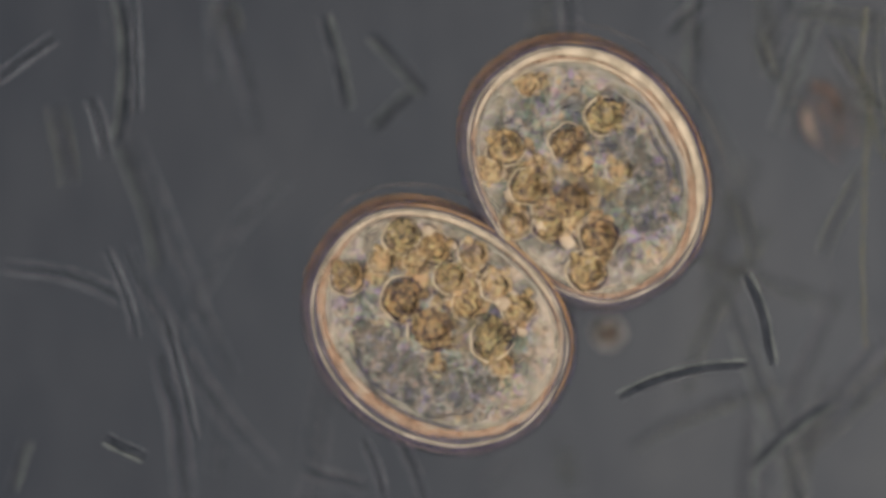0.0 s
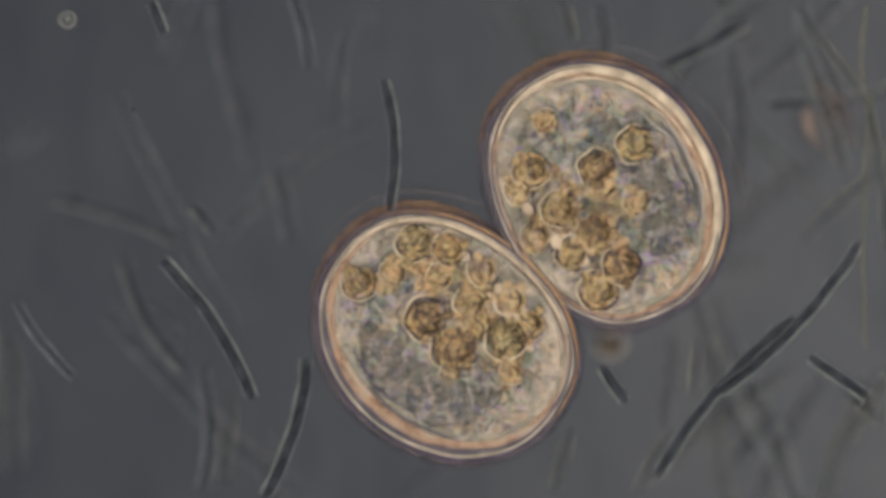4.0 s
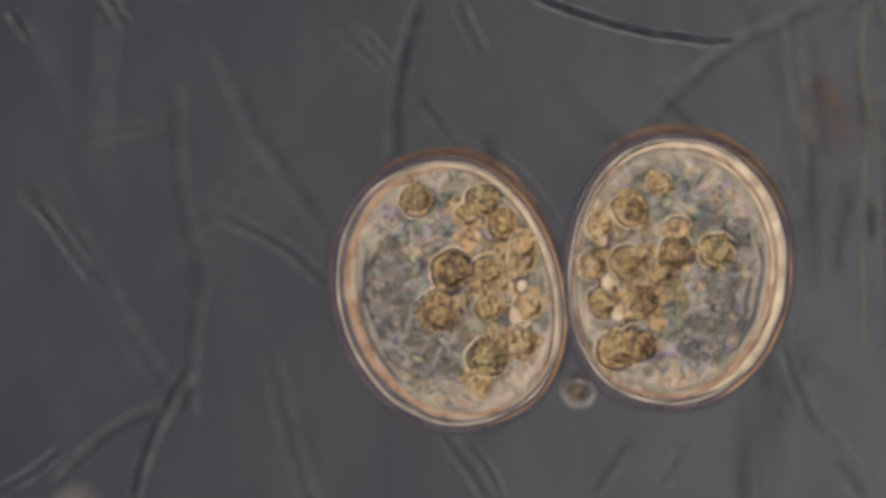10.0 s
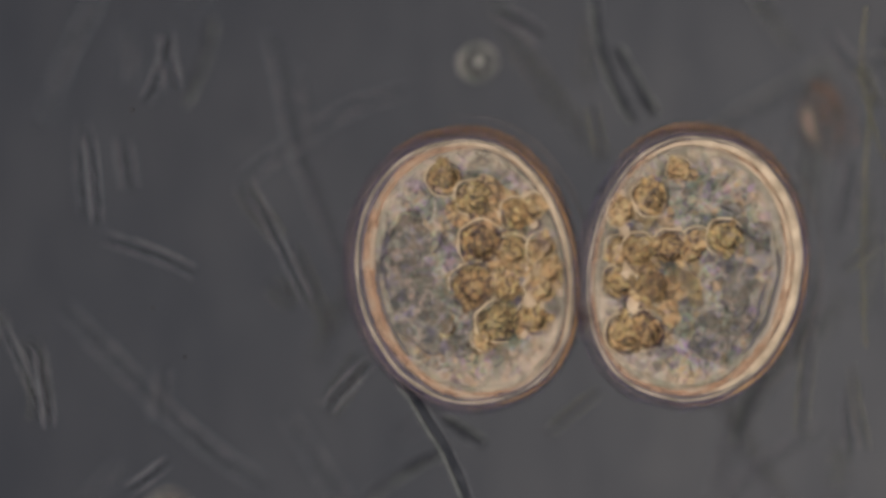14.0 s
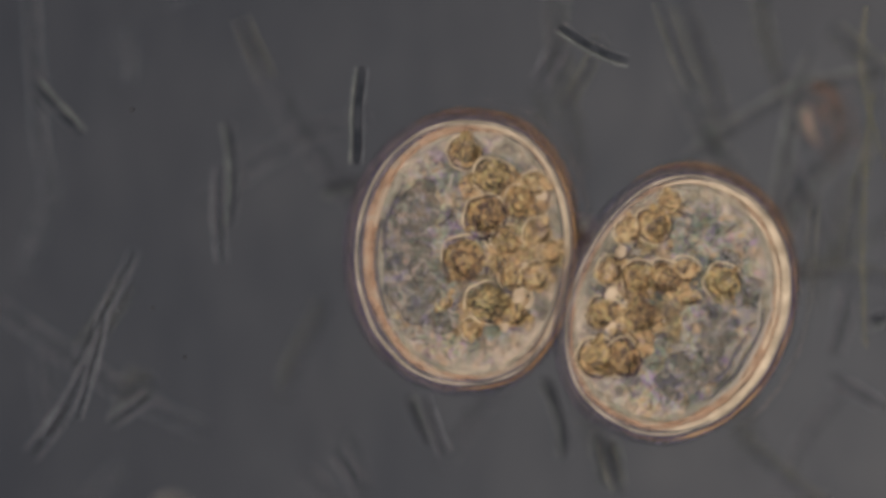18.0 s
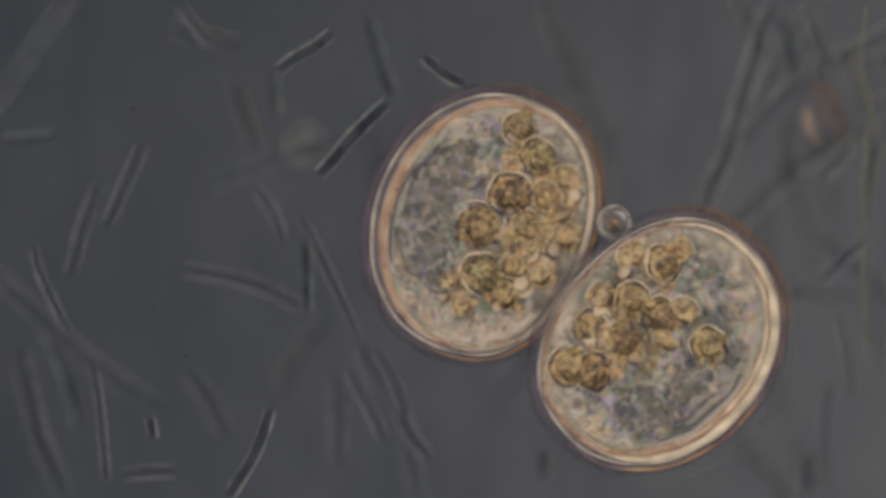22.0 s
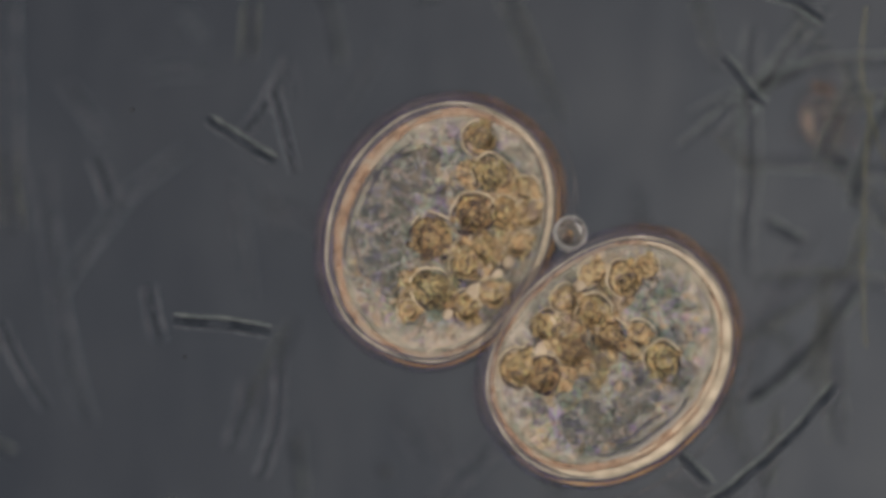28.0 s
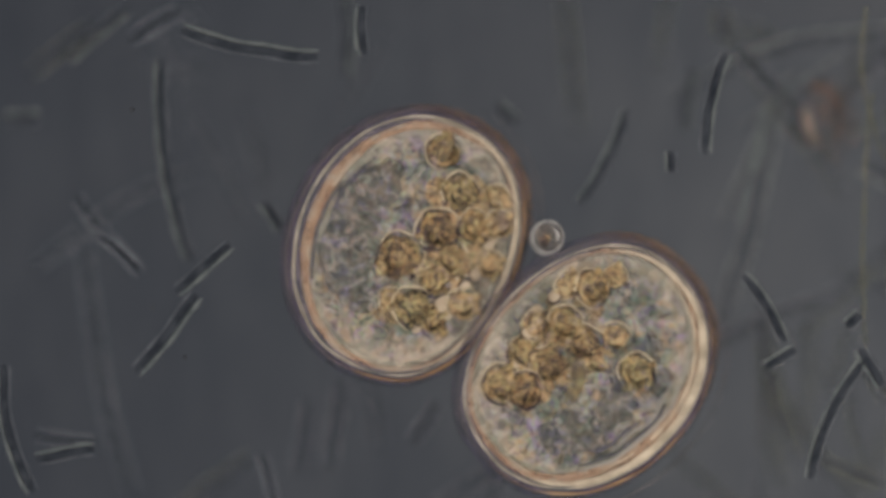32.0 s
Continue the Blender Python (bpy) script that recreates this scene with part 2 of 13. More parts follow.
M_DEBRIS = material("debris_brown", [(0.3, (0.03, 0.018, 0.012)), (0.5, (0.12, 0.058, 0.03)), (0.7, (0.22, 0.12, 0.07))], scale=70, detail=5, bump=0.7, clear=0.35)
M_DEBRIS_PALE = material("debris_pale", [(0.3, (0.17, 0.115, 0.088)), (0.7, (0.31, 0.225, 0.17))], scale=45, clear=0.35)
M_DEBRIS_FILM = material("debris_film", [(0.35, (0.05, 0.034, 0.026)), (0.65, (0.09, 0.058, 0.04))], scale=30, detail=4, gloss=0.0, clear=0.9)
M_SPECK = material("speck", [(0.4, (0.01, 0.01, 0.012)), (0.6, (0.03, 0.03, 0.03))], scale=90)
M_SPORE_RING = material("spore_wall", [(0.4, (0.11, 0.12, 0.105)), (0.6, (0.25, 0.24, 0.21))], scale=50, rough=0.7, gloss=0.05, clear=0.2)
M_BUD = material("bud_body", [(0.35, (0.075, 0.068, 0.062)), (0.65, (0.27, 0.235, 0.20))], scale=90, bump=0.4, clear=0.42, tint=0.9)
M_BUD_WALL = material("bud_wall", [(0.35, (0.18, 0.17, 0.15)), (0.65, (0.44, 0.40, 0.36))], scale=40, gloss=0.2, clear=0.2)
M_SPORE_PALE = material("spore_pale", [(0.35, (0.13, 0.13, 0.125)), (0.65, (0.27, 0.26, 0.24))], scale=60, bump=0.4)
M_SPORE_PINK = material("spore_pink", [(0.35, (0.13, 0.10, 0.085)), (0.65, (0.24, 0.19, 0.165))], scale=50, bump=0.4, clear=0.5)
M_SPORE = material("spore_body", [(0.35, (0.05, 0.055, 0.055)), (0.65, (0.12, 0.12, 0.11))], scale=60, bump=0.4, clear=0.4)


# ---- mesh helpers ----
def part(name, bm, mat, parent=None, label=""):
    me = bpy.data.meshes.new(name)
    bm.to_mesh(me)
    bm.free()
    me.materials.append(mat)
    for p in me.polygons:
        p.use_smooth = True
    ob = new(name, me)
    if parent:
        ob.parent = parent
    return tagged(ob, label)


def tube(points, radius, closed=False, sides=8, taper=0, flat=1.0, wobble=0.0):
    """A tube along points; radius: one number or one a point; flat: its height over its width."""
    bm = bmesh.new()
    rings, count = [], len(points)
    for i, p in enumerate(points):
        a = points[(i - 1) % count] if closed or i else points[0]
        b = points[(i + 1) % count] if closed or i < count - 1 else points[-1]
        d = (Vector(b) - Vector(a)).normalized()
        side = d.cross(Vector((0, 0, 1))).normalized()
        up = side.cross(d)
        r = radius[i] if isinstance(radius, list) else radius
        r *= 1 + wobble * noise.noise(Vector(p) * 40)
        rings.append([bm.verts.new(Vector(p) + side * r * math.cos(2 * math.pi * k / sides) + up * r * flat * math.sin(2 * math.pi * k / sides)) for k in range(sides)])
    for i in range(count if closed else count - 1):
        r0, r1 = rings[i], rings[(i + 1) % count]
        for k in range(sides):
            bm.faces.new((r0[k], r0[(k + 1) % sides], r1[(k + 1) % sides], r1[k]))
    if not closed:
        bm.faces.new(rings[0][::-1])
        bm.faces.new(rings[-1])
    bmesh.ops.recalc_face_normals(bm, faces=bm.faces)
    return bm


def blob(radius, rough=0.1, freq=2.0, seed=0, sub=3, squash=(1, 1, 1)):
    bm = bmesh.new()
    bmesh.ops.create_icosphere(bm, subdivisions=sub, radius=1)
    for v in bm.verts:
        k = 1 + rough * noise.noise(v.co * freq + Vector((seed * 3.7, seed * 1.9, seed)))
        v.co = Vector((v.co.x * squash[0], v.co.y * squash[1], v.co.z * squash[2])) * k * radius
    return bm


# ---- the slide ----
bm = bmesh.new()
bmesh.ops.create_cube(bm, size=1)
for v in bm.verts:
    v.co = Vector((v.co.x * 8, v.co.y * 8, v.co.z * 0.1 - 0.05))
slide = part("ground", bm, M_SLIDE)
slide.data.materials.append(M_UNDERSIDE)
for p in slide.data.polygons:
    p.use_smooth = False
    p.material_index = 0 if p.normal.z > 0.5 else 1
tagged(slide, "dark grey glass microscope slide seen under water", "slide", kind="structure")


# ---- the two large cells ----
def rim_point(phi, a, b, tilt, side):
    """The cell's outline: an oval, flatter on the side (+1 or -1 along x) where it touches the other cell."""
    c, s = math.cos(phi), math.sin(phi)
    e = 2.5 if c * side > 0 else 2.0
    x = a * math.copysign(abs(c) ** (2 / e), c)
    y = b * math.copysign(abs(s) ** (2 / 2.05), s)
    t = radians(tilt)
    return x * math.cos(t) - y * math.sin(t), x * math.sin(t) + y * math.cos(t)


def rim(a, b, tilt, side, grow, z=0.0, steps=120):
    return [(*rim_point(2 * math.pi * i / steps, a + grow, b + grow, tilt, side), z) for i in range(steps)]


def dome(a, b, tilt, side, top, bottom, grow, rings=14, steps=72, bumps=0.0):
    """A closed body over the outline, with its own heights above and below the rim."""
    bm = bmesh.new()
    layers = []
    for i in range(1, 2 * rings):
        h = math.pi * (i / (2 * rings) - 0.5)
        z = math.sin(h) * (top if h > 0 else bottom)
        k = math.cos(h)
        ring = []
        for j in range(steps):
            x, y = rim_point(2 * math.pi * j / steps, a + grow, b + grow, tilt, side)
            p = Vector((x * k, y * k, z))
            if h > 0 and bumps:
                p.z += bumps * noise.noise(p * 45) + bumps * 0.6 * noise.noise(p * 110)
            ring.append(bm.verts.new(p))
        layers.append(ring)
    for r0, r1 in zip(layers, layers[1:]):
        for j in range(steps):
            bm.faces.new((r0[j], r0[(j + 1) % steps], r1[(j + 1) % steps], r1[j]))
    bm.faces.new(layers[0][::-1])
    bm.faces.new(layers[-1])
    return bm


GRAIN_MESHES = []
for i in range(6):
    bm = blob(1, 0.35, 1.8, 70 + i, 2, (1, 0.75, 0.6))
    me = bpy.data.meshes.new("grain")
    bm.to_mesh(me)
    bm.free()
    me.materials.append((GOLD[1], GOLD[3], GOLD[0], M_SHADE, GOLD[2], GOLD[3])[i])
    for p in me.polygons:
        p.use_smooth = True
    GRAIN_MESHES.append(me)


def make_granule(parent, radius, tone, seed, side):
    """A lumpy golden body with a dark uneven edge, a painted highlight crescent outside it, a painted shade crescent
    inside and small grains on top.
    """
    rnd = random.Random(seed * 7 + 1)
    g = part("granule", blob(radius * 0.97, 0.3, 2.2, seed, 4, (1, rnd.uniform(0.86, 1), 0.26)), GOLD[tone], parent)
    pts = []
    for i in range(40):
        u = 2 * math.pi * i / 40
        k = 1 + 0.16 * noise.noise(Vector((math.cos(u) * 1.6, math.sin(u) * 1.6, seed * 2.3)))
        pts.append((math.cos(u) * radius * k, math.sin(u) * radius * k, 0.0015))
    thick = (0.038, 0.058, 0.042, 0.016)[tone]
    part("edge", tube(pts, [radius * max(0.006, thick * (0.75 + 2.2 * noise.noise(Vector((p[0] * 70, p[1] * 70, seed))))) for p in pts], True, 6), M_OUTLINE, g)
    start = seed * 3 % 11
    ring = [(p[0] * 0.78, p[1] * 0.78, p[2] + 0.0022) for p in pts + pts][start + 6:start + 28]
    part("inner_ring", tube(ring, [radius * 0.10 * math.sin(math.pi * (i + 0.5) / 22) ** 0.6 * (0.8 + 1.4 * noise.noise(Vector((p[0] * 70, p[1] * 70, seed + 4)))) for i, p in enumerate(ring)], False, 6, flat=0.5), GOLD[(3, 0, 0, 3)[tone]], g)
    # bright arc outside and dark arc opposite model light and shade by colour
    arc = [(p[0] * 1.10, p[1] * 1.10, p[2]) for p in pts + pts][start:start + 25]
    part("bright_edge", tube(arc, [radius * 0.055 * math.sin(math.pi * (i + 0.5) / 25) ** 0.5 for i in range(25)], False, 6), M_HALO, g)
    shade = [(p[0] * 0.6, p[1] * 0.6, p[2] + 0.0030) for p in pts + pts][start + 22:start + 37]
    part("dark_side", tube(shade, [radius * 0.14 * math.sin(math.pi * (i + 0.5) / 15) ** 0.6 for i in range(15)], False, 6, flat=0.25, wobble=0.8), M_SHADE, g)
    for i in range(2):
        u = rnd.uniform(0, 6.3)
        lump = part("lump", blob(radius * rnd.uniform(0.22, 0.40), 0.3, 2.0, seed + i * 17, 2, (1, 0.8, 0.45)), GOLD[tone] if i else GOLD[3], g)
        lump.matrix_basis = pose(math.cos(u) * radius * 0.98, math.sin(u) * radius * 0.98, 0.0012, 0, 0, u * 57)
    for i in range(0 if tone == 1 else 1):
        u = (math.pi if side > 0 else 0) + rnd.uniform(-1.1, 1.1)
        ob = part("globule", blob(radius * rnd.uniform(0.85, 1.2), 0.15, 1.8, seed + i * 31, 3, (1, 0.9, 0.2)), M_GLOBULE, g)
        ob.location = (math.cos(u) * radius * 1.05, math.sin(u) * radius * 1.05, -0.0032)
    for i in range(12 if tone == 2 else 8):
        u, k = rnd.uniform(0, 6.3), radius * 0.72 * math.sqrt(rnd.random())
        ob = new("grain", GRAIN_MESHES[rnd.randrange(6)])
        ob.parent = g
        r = radius * rnd.uniform(0.07, 0.16)
        top = 0.24 * radius * math.sqrt(max(0.05, 1 - (k / radius) ** 2))
        ob.matrix_basis = Matrix.LocRotScale((math.cos(u) * k, math.sin(u) * k, top), Euler((0, 0, u * 3)), (r * 1.4, r, r * 0.6))
    return g


def make_cell(name, a, b, tilt, side, specs, label, seed):
    cell = new(name)
    tagged(cell, label, "cell", group="pair of joined cells")
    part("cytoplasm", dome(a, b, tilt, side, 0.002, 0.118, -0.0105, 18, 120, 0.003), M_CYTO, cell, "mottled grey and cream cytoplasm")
    def layer(name, grow, shift_away, r, wide, mat, shift, label="", depth=0.0):
        """A ring of the wall; on the side away from the other cell it lies deeper in and is wider."""
        pts, radii = [], []
        for i in range(160):
            phi = 2 * math.pi * i / 160
            away = 0.5 - 0.5 * side * math.cos(phi)
            g = grow + shift_away * away * away
            x, y = rim_point(phi, a + g, b + g, tilt, side)
            k = 1 + 0.007 * noise.noise(Vector((x * 22, y * 22, shift)))
            pts.append((x * k, y * k, 0.0008 * shift - depth))
            radii.append((r + wide * away * away) * (0.8 + 0.7 * noise.noise(Vector((x * 30, y * 30, shift + 9)))))
        part(name, tube(pts, radii, True, 8, flat=0.45), mat, cell, label)

    layer("inner_wall", -0.0125, -0.0135, 0.0026, 0.0042, M_INNER, 1, "pale grey-green inner layer of the wall")
    layer("wall", -0.0072, -0.0092, 0.0022, 0.0054, M_RIM, 2, "peach-coloured layer of the cell wall")
    layer("wall", -0.0085, -0.0110, 0.0007, 0.0022, M_RIM, 5, "deeper peach layer of the cell wall")
    layer("wall", -0.0046, -0.0040, 0.0011, 0.0010, M_ROSE, 3, "violet-grey layer of the cell wall")
    layer("wall", -0.0026, -0.0012, 0.0012, 0.0006, M_CREAM, 4, "pale line in the cell wall")
    layer("wall_gap", 0.0, 0.0, 0.0013, 0.0010, M_LINE, 4, "dark blue outer line of the wall")
    layer("outer_wall", 0.0030, 0.0, 0.0010, 0.0008, M_PALE, 3, "thin pale outer wall")
    # cream arcs paint the glow of oblique light on one inner edge
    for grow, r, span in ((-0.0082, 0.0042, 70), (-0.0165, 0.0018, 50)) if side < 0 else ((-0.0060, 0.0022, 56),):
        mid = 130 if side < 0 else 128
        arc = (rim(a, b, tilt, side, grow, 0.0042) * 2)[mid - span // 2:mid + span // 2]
        part("bright_fold", tube(arc, [r * math.sin(math.pi * (i + 0.5) / span) ** 0.8 for i in range(span)], False, 8, wobble=0.8, flat=0.4), M_BRIGHT, cell, "cream glow painted inside the wall")
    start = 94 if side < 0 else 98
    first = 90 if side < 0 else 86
    # amber and rust arcs draw the coloured glow outside one side
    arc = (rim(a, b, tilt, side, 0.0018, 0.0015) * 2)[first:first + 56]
    part("amber_edge", tube(arc, [(0.0023 if side < 0 else 0.0023) * math.sin(math.pi * (i + 0.5) / 56) ** 0.8 for i in range(56)], False, 6, wobble=0.3), M_AMBER, cell, "amber glow painted along the outer line")
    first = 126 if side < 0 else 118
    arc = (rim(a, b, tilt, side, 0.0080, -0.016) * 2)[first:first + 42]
    part("fringe", tube(arc, [0.0056 * math.sin(math.pi * (i + 0.5) / 42) ** 0.9 for i in range(42)], False, 6), M_FRINGE, cell, "rust-brown glow drawn outside the wall")
    # dark ring and faint outer arc are added to draw the optical halo
    part("slime_coat", tube(rim(a, b, tilt, side, 0.0060, -0.010), 0.0034, True, 8, wobble=0.4), M_FOCUS_HALO, cell, "thin dark violet focus halo drawn round the cell")
    arc = (rim(a, b, tilt, side, 0.0225, -0.014) * 2)[start + 12:start + 52]
    part("slime_edge", tube(arc, [0.0012 * math.sin(math.pi * (i + 0.5) / 40) ** 0.7 for i in range(40)], False, 6, wobble=0.5), M_FOCUS_HALO_EDGE, cell, "faint outer edge of the drawn focus halo")
    made = [make_granule(cell, r * 0.00055, tone, i + seed, side) for i, (r, tone) in enumerate(specs)]
    rnd = random.Random(seed)
    for i in range(14 if side > 0 else 8):
        x, y = side * rnd.uniform(0.02, 0.088), rnd.uniform(-0.085, 0.085)
        if (x / (a - 0.028)) ** 2 + (y / (b - 0.03)) ** 2 > 0.92:
            x, y = x * 0.72, y * 0.72
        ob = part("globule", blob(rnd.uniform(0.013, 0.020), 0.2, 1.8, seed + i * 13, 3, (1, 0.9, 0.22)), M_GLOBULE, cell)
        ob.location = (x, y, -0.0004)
        # pale arc stands in for the highlight on the globule's outer side
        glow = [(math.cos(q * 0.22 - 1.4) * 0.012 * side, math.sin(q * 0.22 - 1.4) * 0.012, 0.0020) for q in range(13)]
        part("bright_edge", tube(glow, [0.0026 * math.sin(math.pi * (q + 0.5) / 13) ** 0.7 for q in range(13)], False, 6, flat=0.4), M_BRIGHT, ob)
    base = [blob(1, 0.35, 2.0, 50 + i, 2, (1, 0.8, 0.6)) for i in range(4)]
    meshes = []
    for i, bm in enumerate(base):
        me = bpy.data.meshes.new("vesicle")
        bm.to_mesh(me)
        bm.free()
        me.materials.append(M_CLEAR if i % 2 else M_DARK)
        for p in me.polygons:
            p.use_smooth = True
        meshes.append(me)
    for i in range(54):
        u, k = rnd.uniform(0, 2 * math.pi), math.sqrt(rnd.uniform(0, 0.84))
        x, y = rim_point(u, a - 0.02, b - 0.02, tilt, side)
        ob = new("vesicle", meshes[i % 4])
        ob.parent = cell
        r = rnd.choice((0.003, 0.004, 0.005, 0.0065))
        h = -0.001 + 0.002 * math.sqrt(max(0, 1 - k * k))
        ob.matrix_basis = Matrix.LocRotScale((x * k, y * k, h - r * 0.1), Euler((0, 0, rnd.uniform(0, 6.3))), (r * rnd.uniform(0.8, 2.2), r, r))
    shapes = []
    for i in range(10):
        pts, heading, p = [], 0.0, Vector((-0.012, 0, 0))
        for k in range(9):
            pts.append(tuple(p))
            heading += rnd.uniform(-0.75, 0.75)
            p = p + Vector((math.cos(heading), math.sin(heading), 0)) * 0.003
        me = bpy.data.meshes.new("strand")
        bm = tube(pts, [rnd.uniform(0.0009, 0.0017) * (0.5 if k in (0, 8) else 1) for k in range(9)], False, 6)
        bm.to_mesh(me)
        bm.free()
        me.materials.append(STRANDS[i % len(STRANDS)])
        for f in me.polygons:
            f.use_smooth = True
        shapes.append(me)
    for i in range(26):
        u, k = rnd.uniform(0, 2 * math.pi), math.sqrt(rnd.uniform(0, 0.86))
        x, y = rim_point(u, a - 0.022, b - 0.022, tilt, side)
        ob = new("strand", shapes[i % 10])
        ob.parent = cell
        ob.matrix_basis = Matrix.LocRotScale((x * k, y * k, 0.002 * math.sqrt(max(0, 1 - k * k)) + rnd.uniform(-0.001, 0.0015)), Euler((0, 0, rnd.uniform(0, 6.3))), None)
    for i in range(5):
        u, k = rnd.uniform(0, 2 * math.pi), math.sqrt(rnd.uniform(0.05, 0.62))
        x, y = rim_point(u, a - 0.02, b - 0.02, tilt, side)
        r = rnd.uniform(0.007, 0.015)
        vac = part("vacuole", blob(r, 0.2, 1.6, seed + i, 3, (1, 0.85, 0.35)), M_VACUOLE, cell)
        vac.location = (x * k, y * k, -0.0005)
        ring = [(math.cos(q * math.pi / 10) * r, math.sin(q * math.pi / 10) * r * 0.87, 0.001) for q in range(20)]
        part("vacuole_edge", tube(ring, r * 0.07, True, 6), M_FOLD_DARK, vac)
    # pale oil drops near the wall on the side of the other cell
    for i in range(6):
        r, y = rnd.uniform(0.006, 0.010), -0.060 + 0.026 * i + rnd.uniform(-0.006, 0.006)
        drop = part("oil_drop", blob(r, 0.25, 1.8, seed + i * 5, 3, (0.8, 1.1, 0.3)), M_DROP, cell, "pale peach oil drop")
        drop.location = (side * (rnd.uniform(0.074, 0.084) - abs(y - 0.01) * 0.25), y, 0.0015)
        lip = [(math.cos(q * 0.25 + i) * r * 0.95, math.sin(q * 0.25 + i) * r * 1.15, 0.001) for q in range(12)]
        part("dark_edge", tube(lip, [0.0013 * math.sin(math.pi * (q + 0.5) / 12) ** 0.6 for q in range(12)], False, 6), M_OUTLINE, drop)
    # amber yolk between the granules, towards the other cell
    for x, y, wide, long in ((0.030, -0.030, 0.040, 0.042), (0.046, 0.022, 0.030, 0.044), (0.010, -0.004, 0.030, 0.034)):
        yolk = part("yolk", blob(1.0, 0.4, 1.9, seed + x * 100, 4, (wide, long, 0.0040)), M_YOLK, cell, "amber yolk between the granules")
        yolk.location = (side * x, y, -0.0012)
    # grey-green sap pools on the side away from the other cell
    for turn, reach, long, wide in ((188, 0.058, 0.040, 0.026), (232, 0.062, 0.046, 0.026), (152, 0.066, 0.030, 0.020)) if side > 0 else ((290, 0.066, 0.036, 0.024), (335, 0.050, 0.030, 0.018)):
        u = radians(turn)
        pool = part("sap_pool", blob(1.0, 0.45, 1.7, seed + turn, 4, (wide, long, 0.0045)), M_SAP, cell, "grey-green mottled pool of sap")
        pool.matrix_basis = pose(math.cos(u) * reach, math.sin(u) * reach, 0.0006, 0, 0, turn)
    # folds that run along the wall on the far side
    mid = math.pi if side > 0 else 0.0
    # the widest pale fold also paints the bright crescent along the rim
    folds = ((-0.0215, 0.1, 1.05, 0.0028, M_FOLD), (-0.027, 0.2, 0.9, 0.0022, M_FOLD_DARK), (-0.032, -0.1, 0.8, 0.0015, M_FOLD), (-0.038, 0.3, 0.6, 0.0016, M_FOLD_DARK)) if side < 0 else (
        (-0.024, 0.2, 0.8, 0.0022, M_FOLD_DARK), (-0.031, -0.3, 0.6, 0.0015, M_FOLD_DARK))
    for grow, off, span, r, mat in folds:
        pts = []
        for i in range(25):
            w = mid + off * side + span * (i / 12 - 1) * 0.6
            x, y = rim_point(w, a + grow, b + grow, tilt, side)
            k = 1 + 0.05 * noise.noise(Vector((w * 4, grow * 900, seed)))
            pts.append((x * k, y * k, 0.004))
        part("fold", tube(pts, [r * math.sin(math.pi * (i + 0.7) / 25.4) ** 0.5 for i in range(25)], False, 6), mat, cell)
    return cell, made


SPEC_A = [(43, 1), (39, 1), (34, 2), (31, 0), (29, 0), (31, 0), (27, 3), (37, 2), (28, 0), (29, 3), (31, 0), (26, 3), (26, 3), (22, 3), (21, 3)]
SPEC_B = [(35, 1), (33, 1), (32, 0), (27, 3), (33, 0), (32, 0), (36, 0), (34, 1), (28, 3), (33, 2), (27, 3), (28, 3), (22, 3)]
cell_a, granules_a = make_cell("cell", 0.1128, 0.1366, 10, 1, SPEC_A, "round pale cell with a crowded cluster of golden brown granules", 11)
cell_b, granules_b = make_cell("cell", 0.1122, 0.1366, -13, -1, SPEC_B, "round pale cell with fewer golden granules and clear mottled cytoplasm", 47)

# ---- small vesicle in the notch between the cells ----
vesicle = new("bud")
tagged(vesicle, "small clear bubble-like bud wedged between the two cells", "bud")
part("body", blob(0.0156, 0.14, 1.5, 3, 3), M_BUD, vesicle)
part("wall", tube([(math.cos(i / 32 * 2 * math.pi) * 0.0160, math.sin(i / 32 * 2 * math.pi) * 0.0152, 0.004) for i in range(32)], [0.0018 + 0.0020 * max(0.0, math.cos(i / 16 * math.pi + 1.0)) for i in range(32)], True, 6, wobble=0.5), M_BUD_WALL, vesicle, "bright uneven wall")
part("gap", tube([(math.cos(i / 32 * 2 * math.pi) * 0.0132, math.sin(i / 32 * 2 * math.pi) * 0.0126, 0.006) for i in range(32)], 0.0011, True, 6, wobble=0.8), M_ROSE, vesicle, "violet inner line")
part("spot", blob(0.0075, 0.35, 2, 5, 2, (1, 0.8, 0.5)), GOLD[1], vesicle).location = (0.003, -0.003, 0.013)
# pale arc modelled as a highlight on the bud
part("gleam", tube([(math.cos(q * 0.2 + 1.2) * 0.010, math.sin(q * 0.2 + 1.2) * 0.010, 0.013) for q in range(9)], [0.0018 * math.sin(math.pi * (q + 0.5) / 9) for q in range(9)], False, 6), M_BUD_WALL, vesicle)


# ---- small round cells that drift by ----
def make_spore(r, label, seed, mat):
    sp = new("round_cell")
    tagged(sp, label, "microbe", group="small round cells")
    part("body", blob(r * 0.8, 0.1, 2, seed, 3, (1, 1, 0.8)), mat, sp)
    ring = [(math.cos(i / 32 * 2 * math.pi) * r, math.sin(i / 32 * 2 * math.pi) * r, 0) for i in range(32)]
    part("wall", tube(ring, [r * (0.10 + 0.10 * max(0.0, math.cos(i / 16 * math.pi - 2.6))) for i in range(32)], True, 8, wobble=0.3), M_SPORE_RING, sp, "bright refracting wall")
    part("nucleus", blob(r * 0.3, 0.2, 2, seed + 4, 2), M_SPORE_RING, sp).location = (r * 0.1, 0, r * 0.55)
    return sp


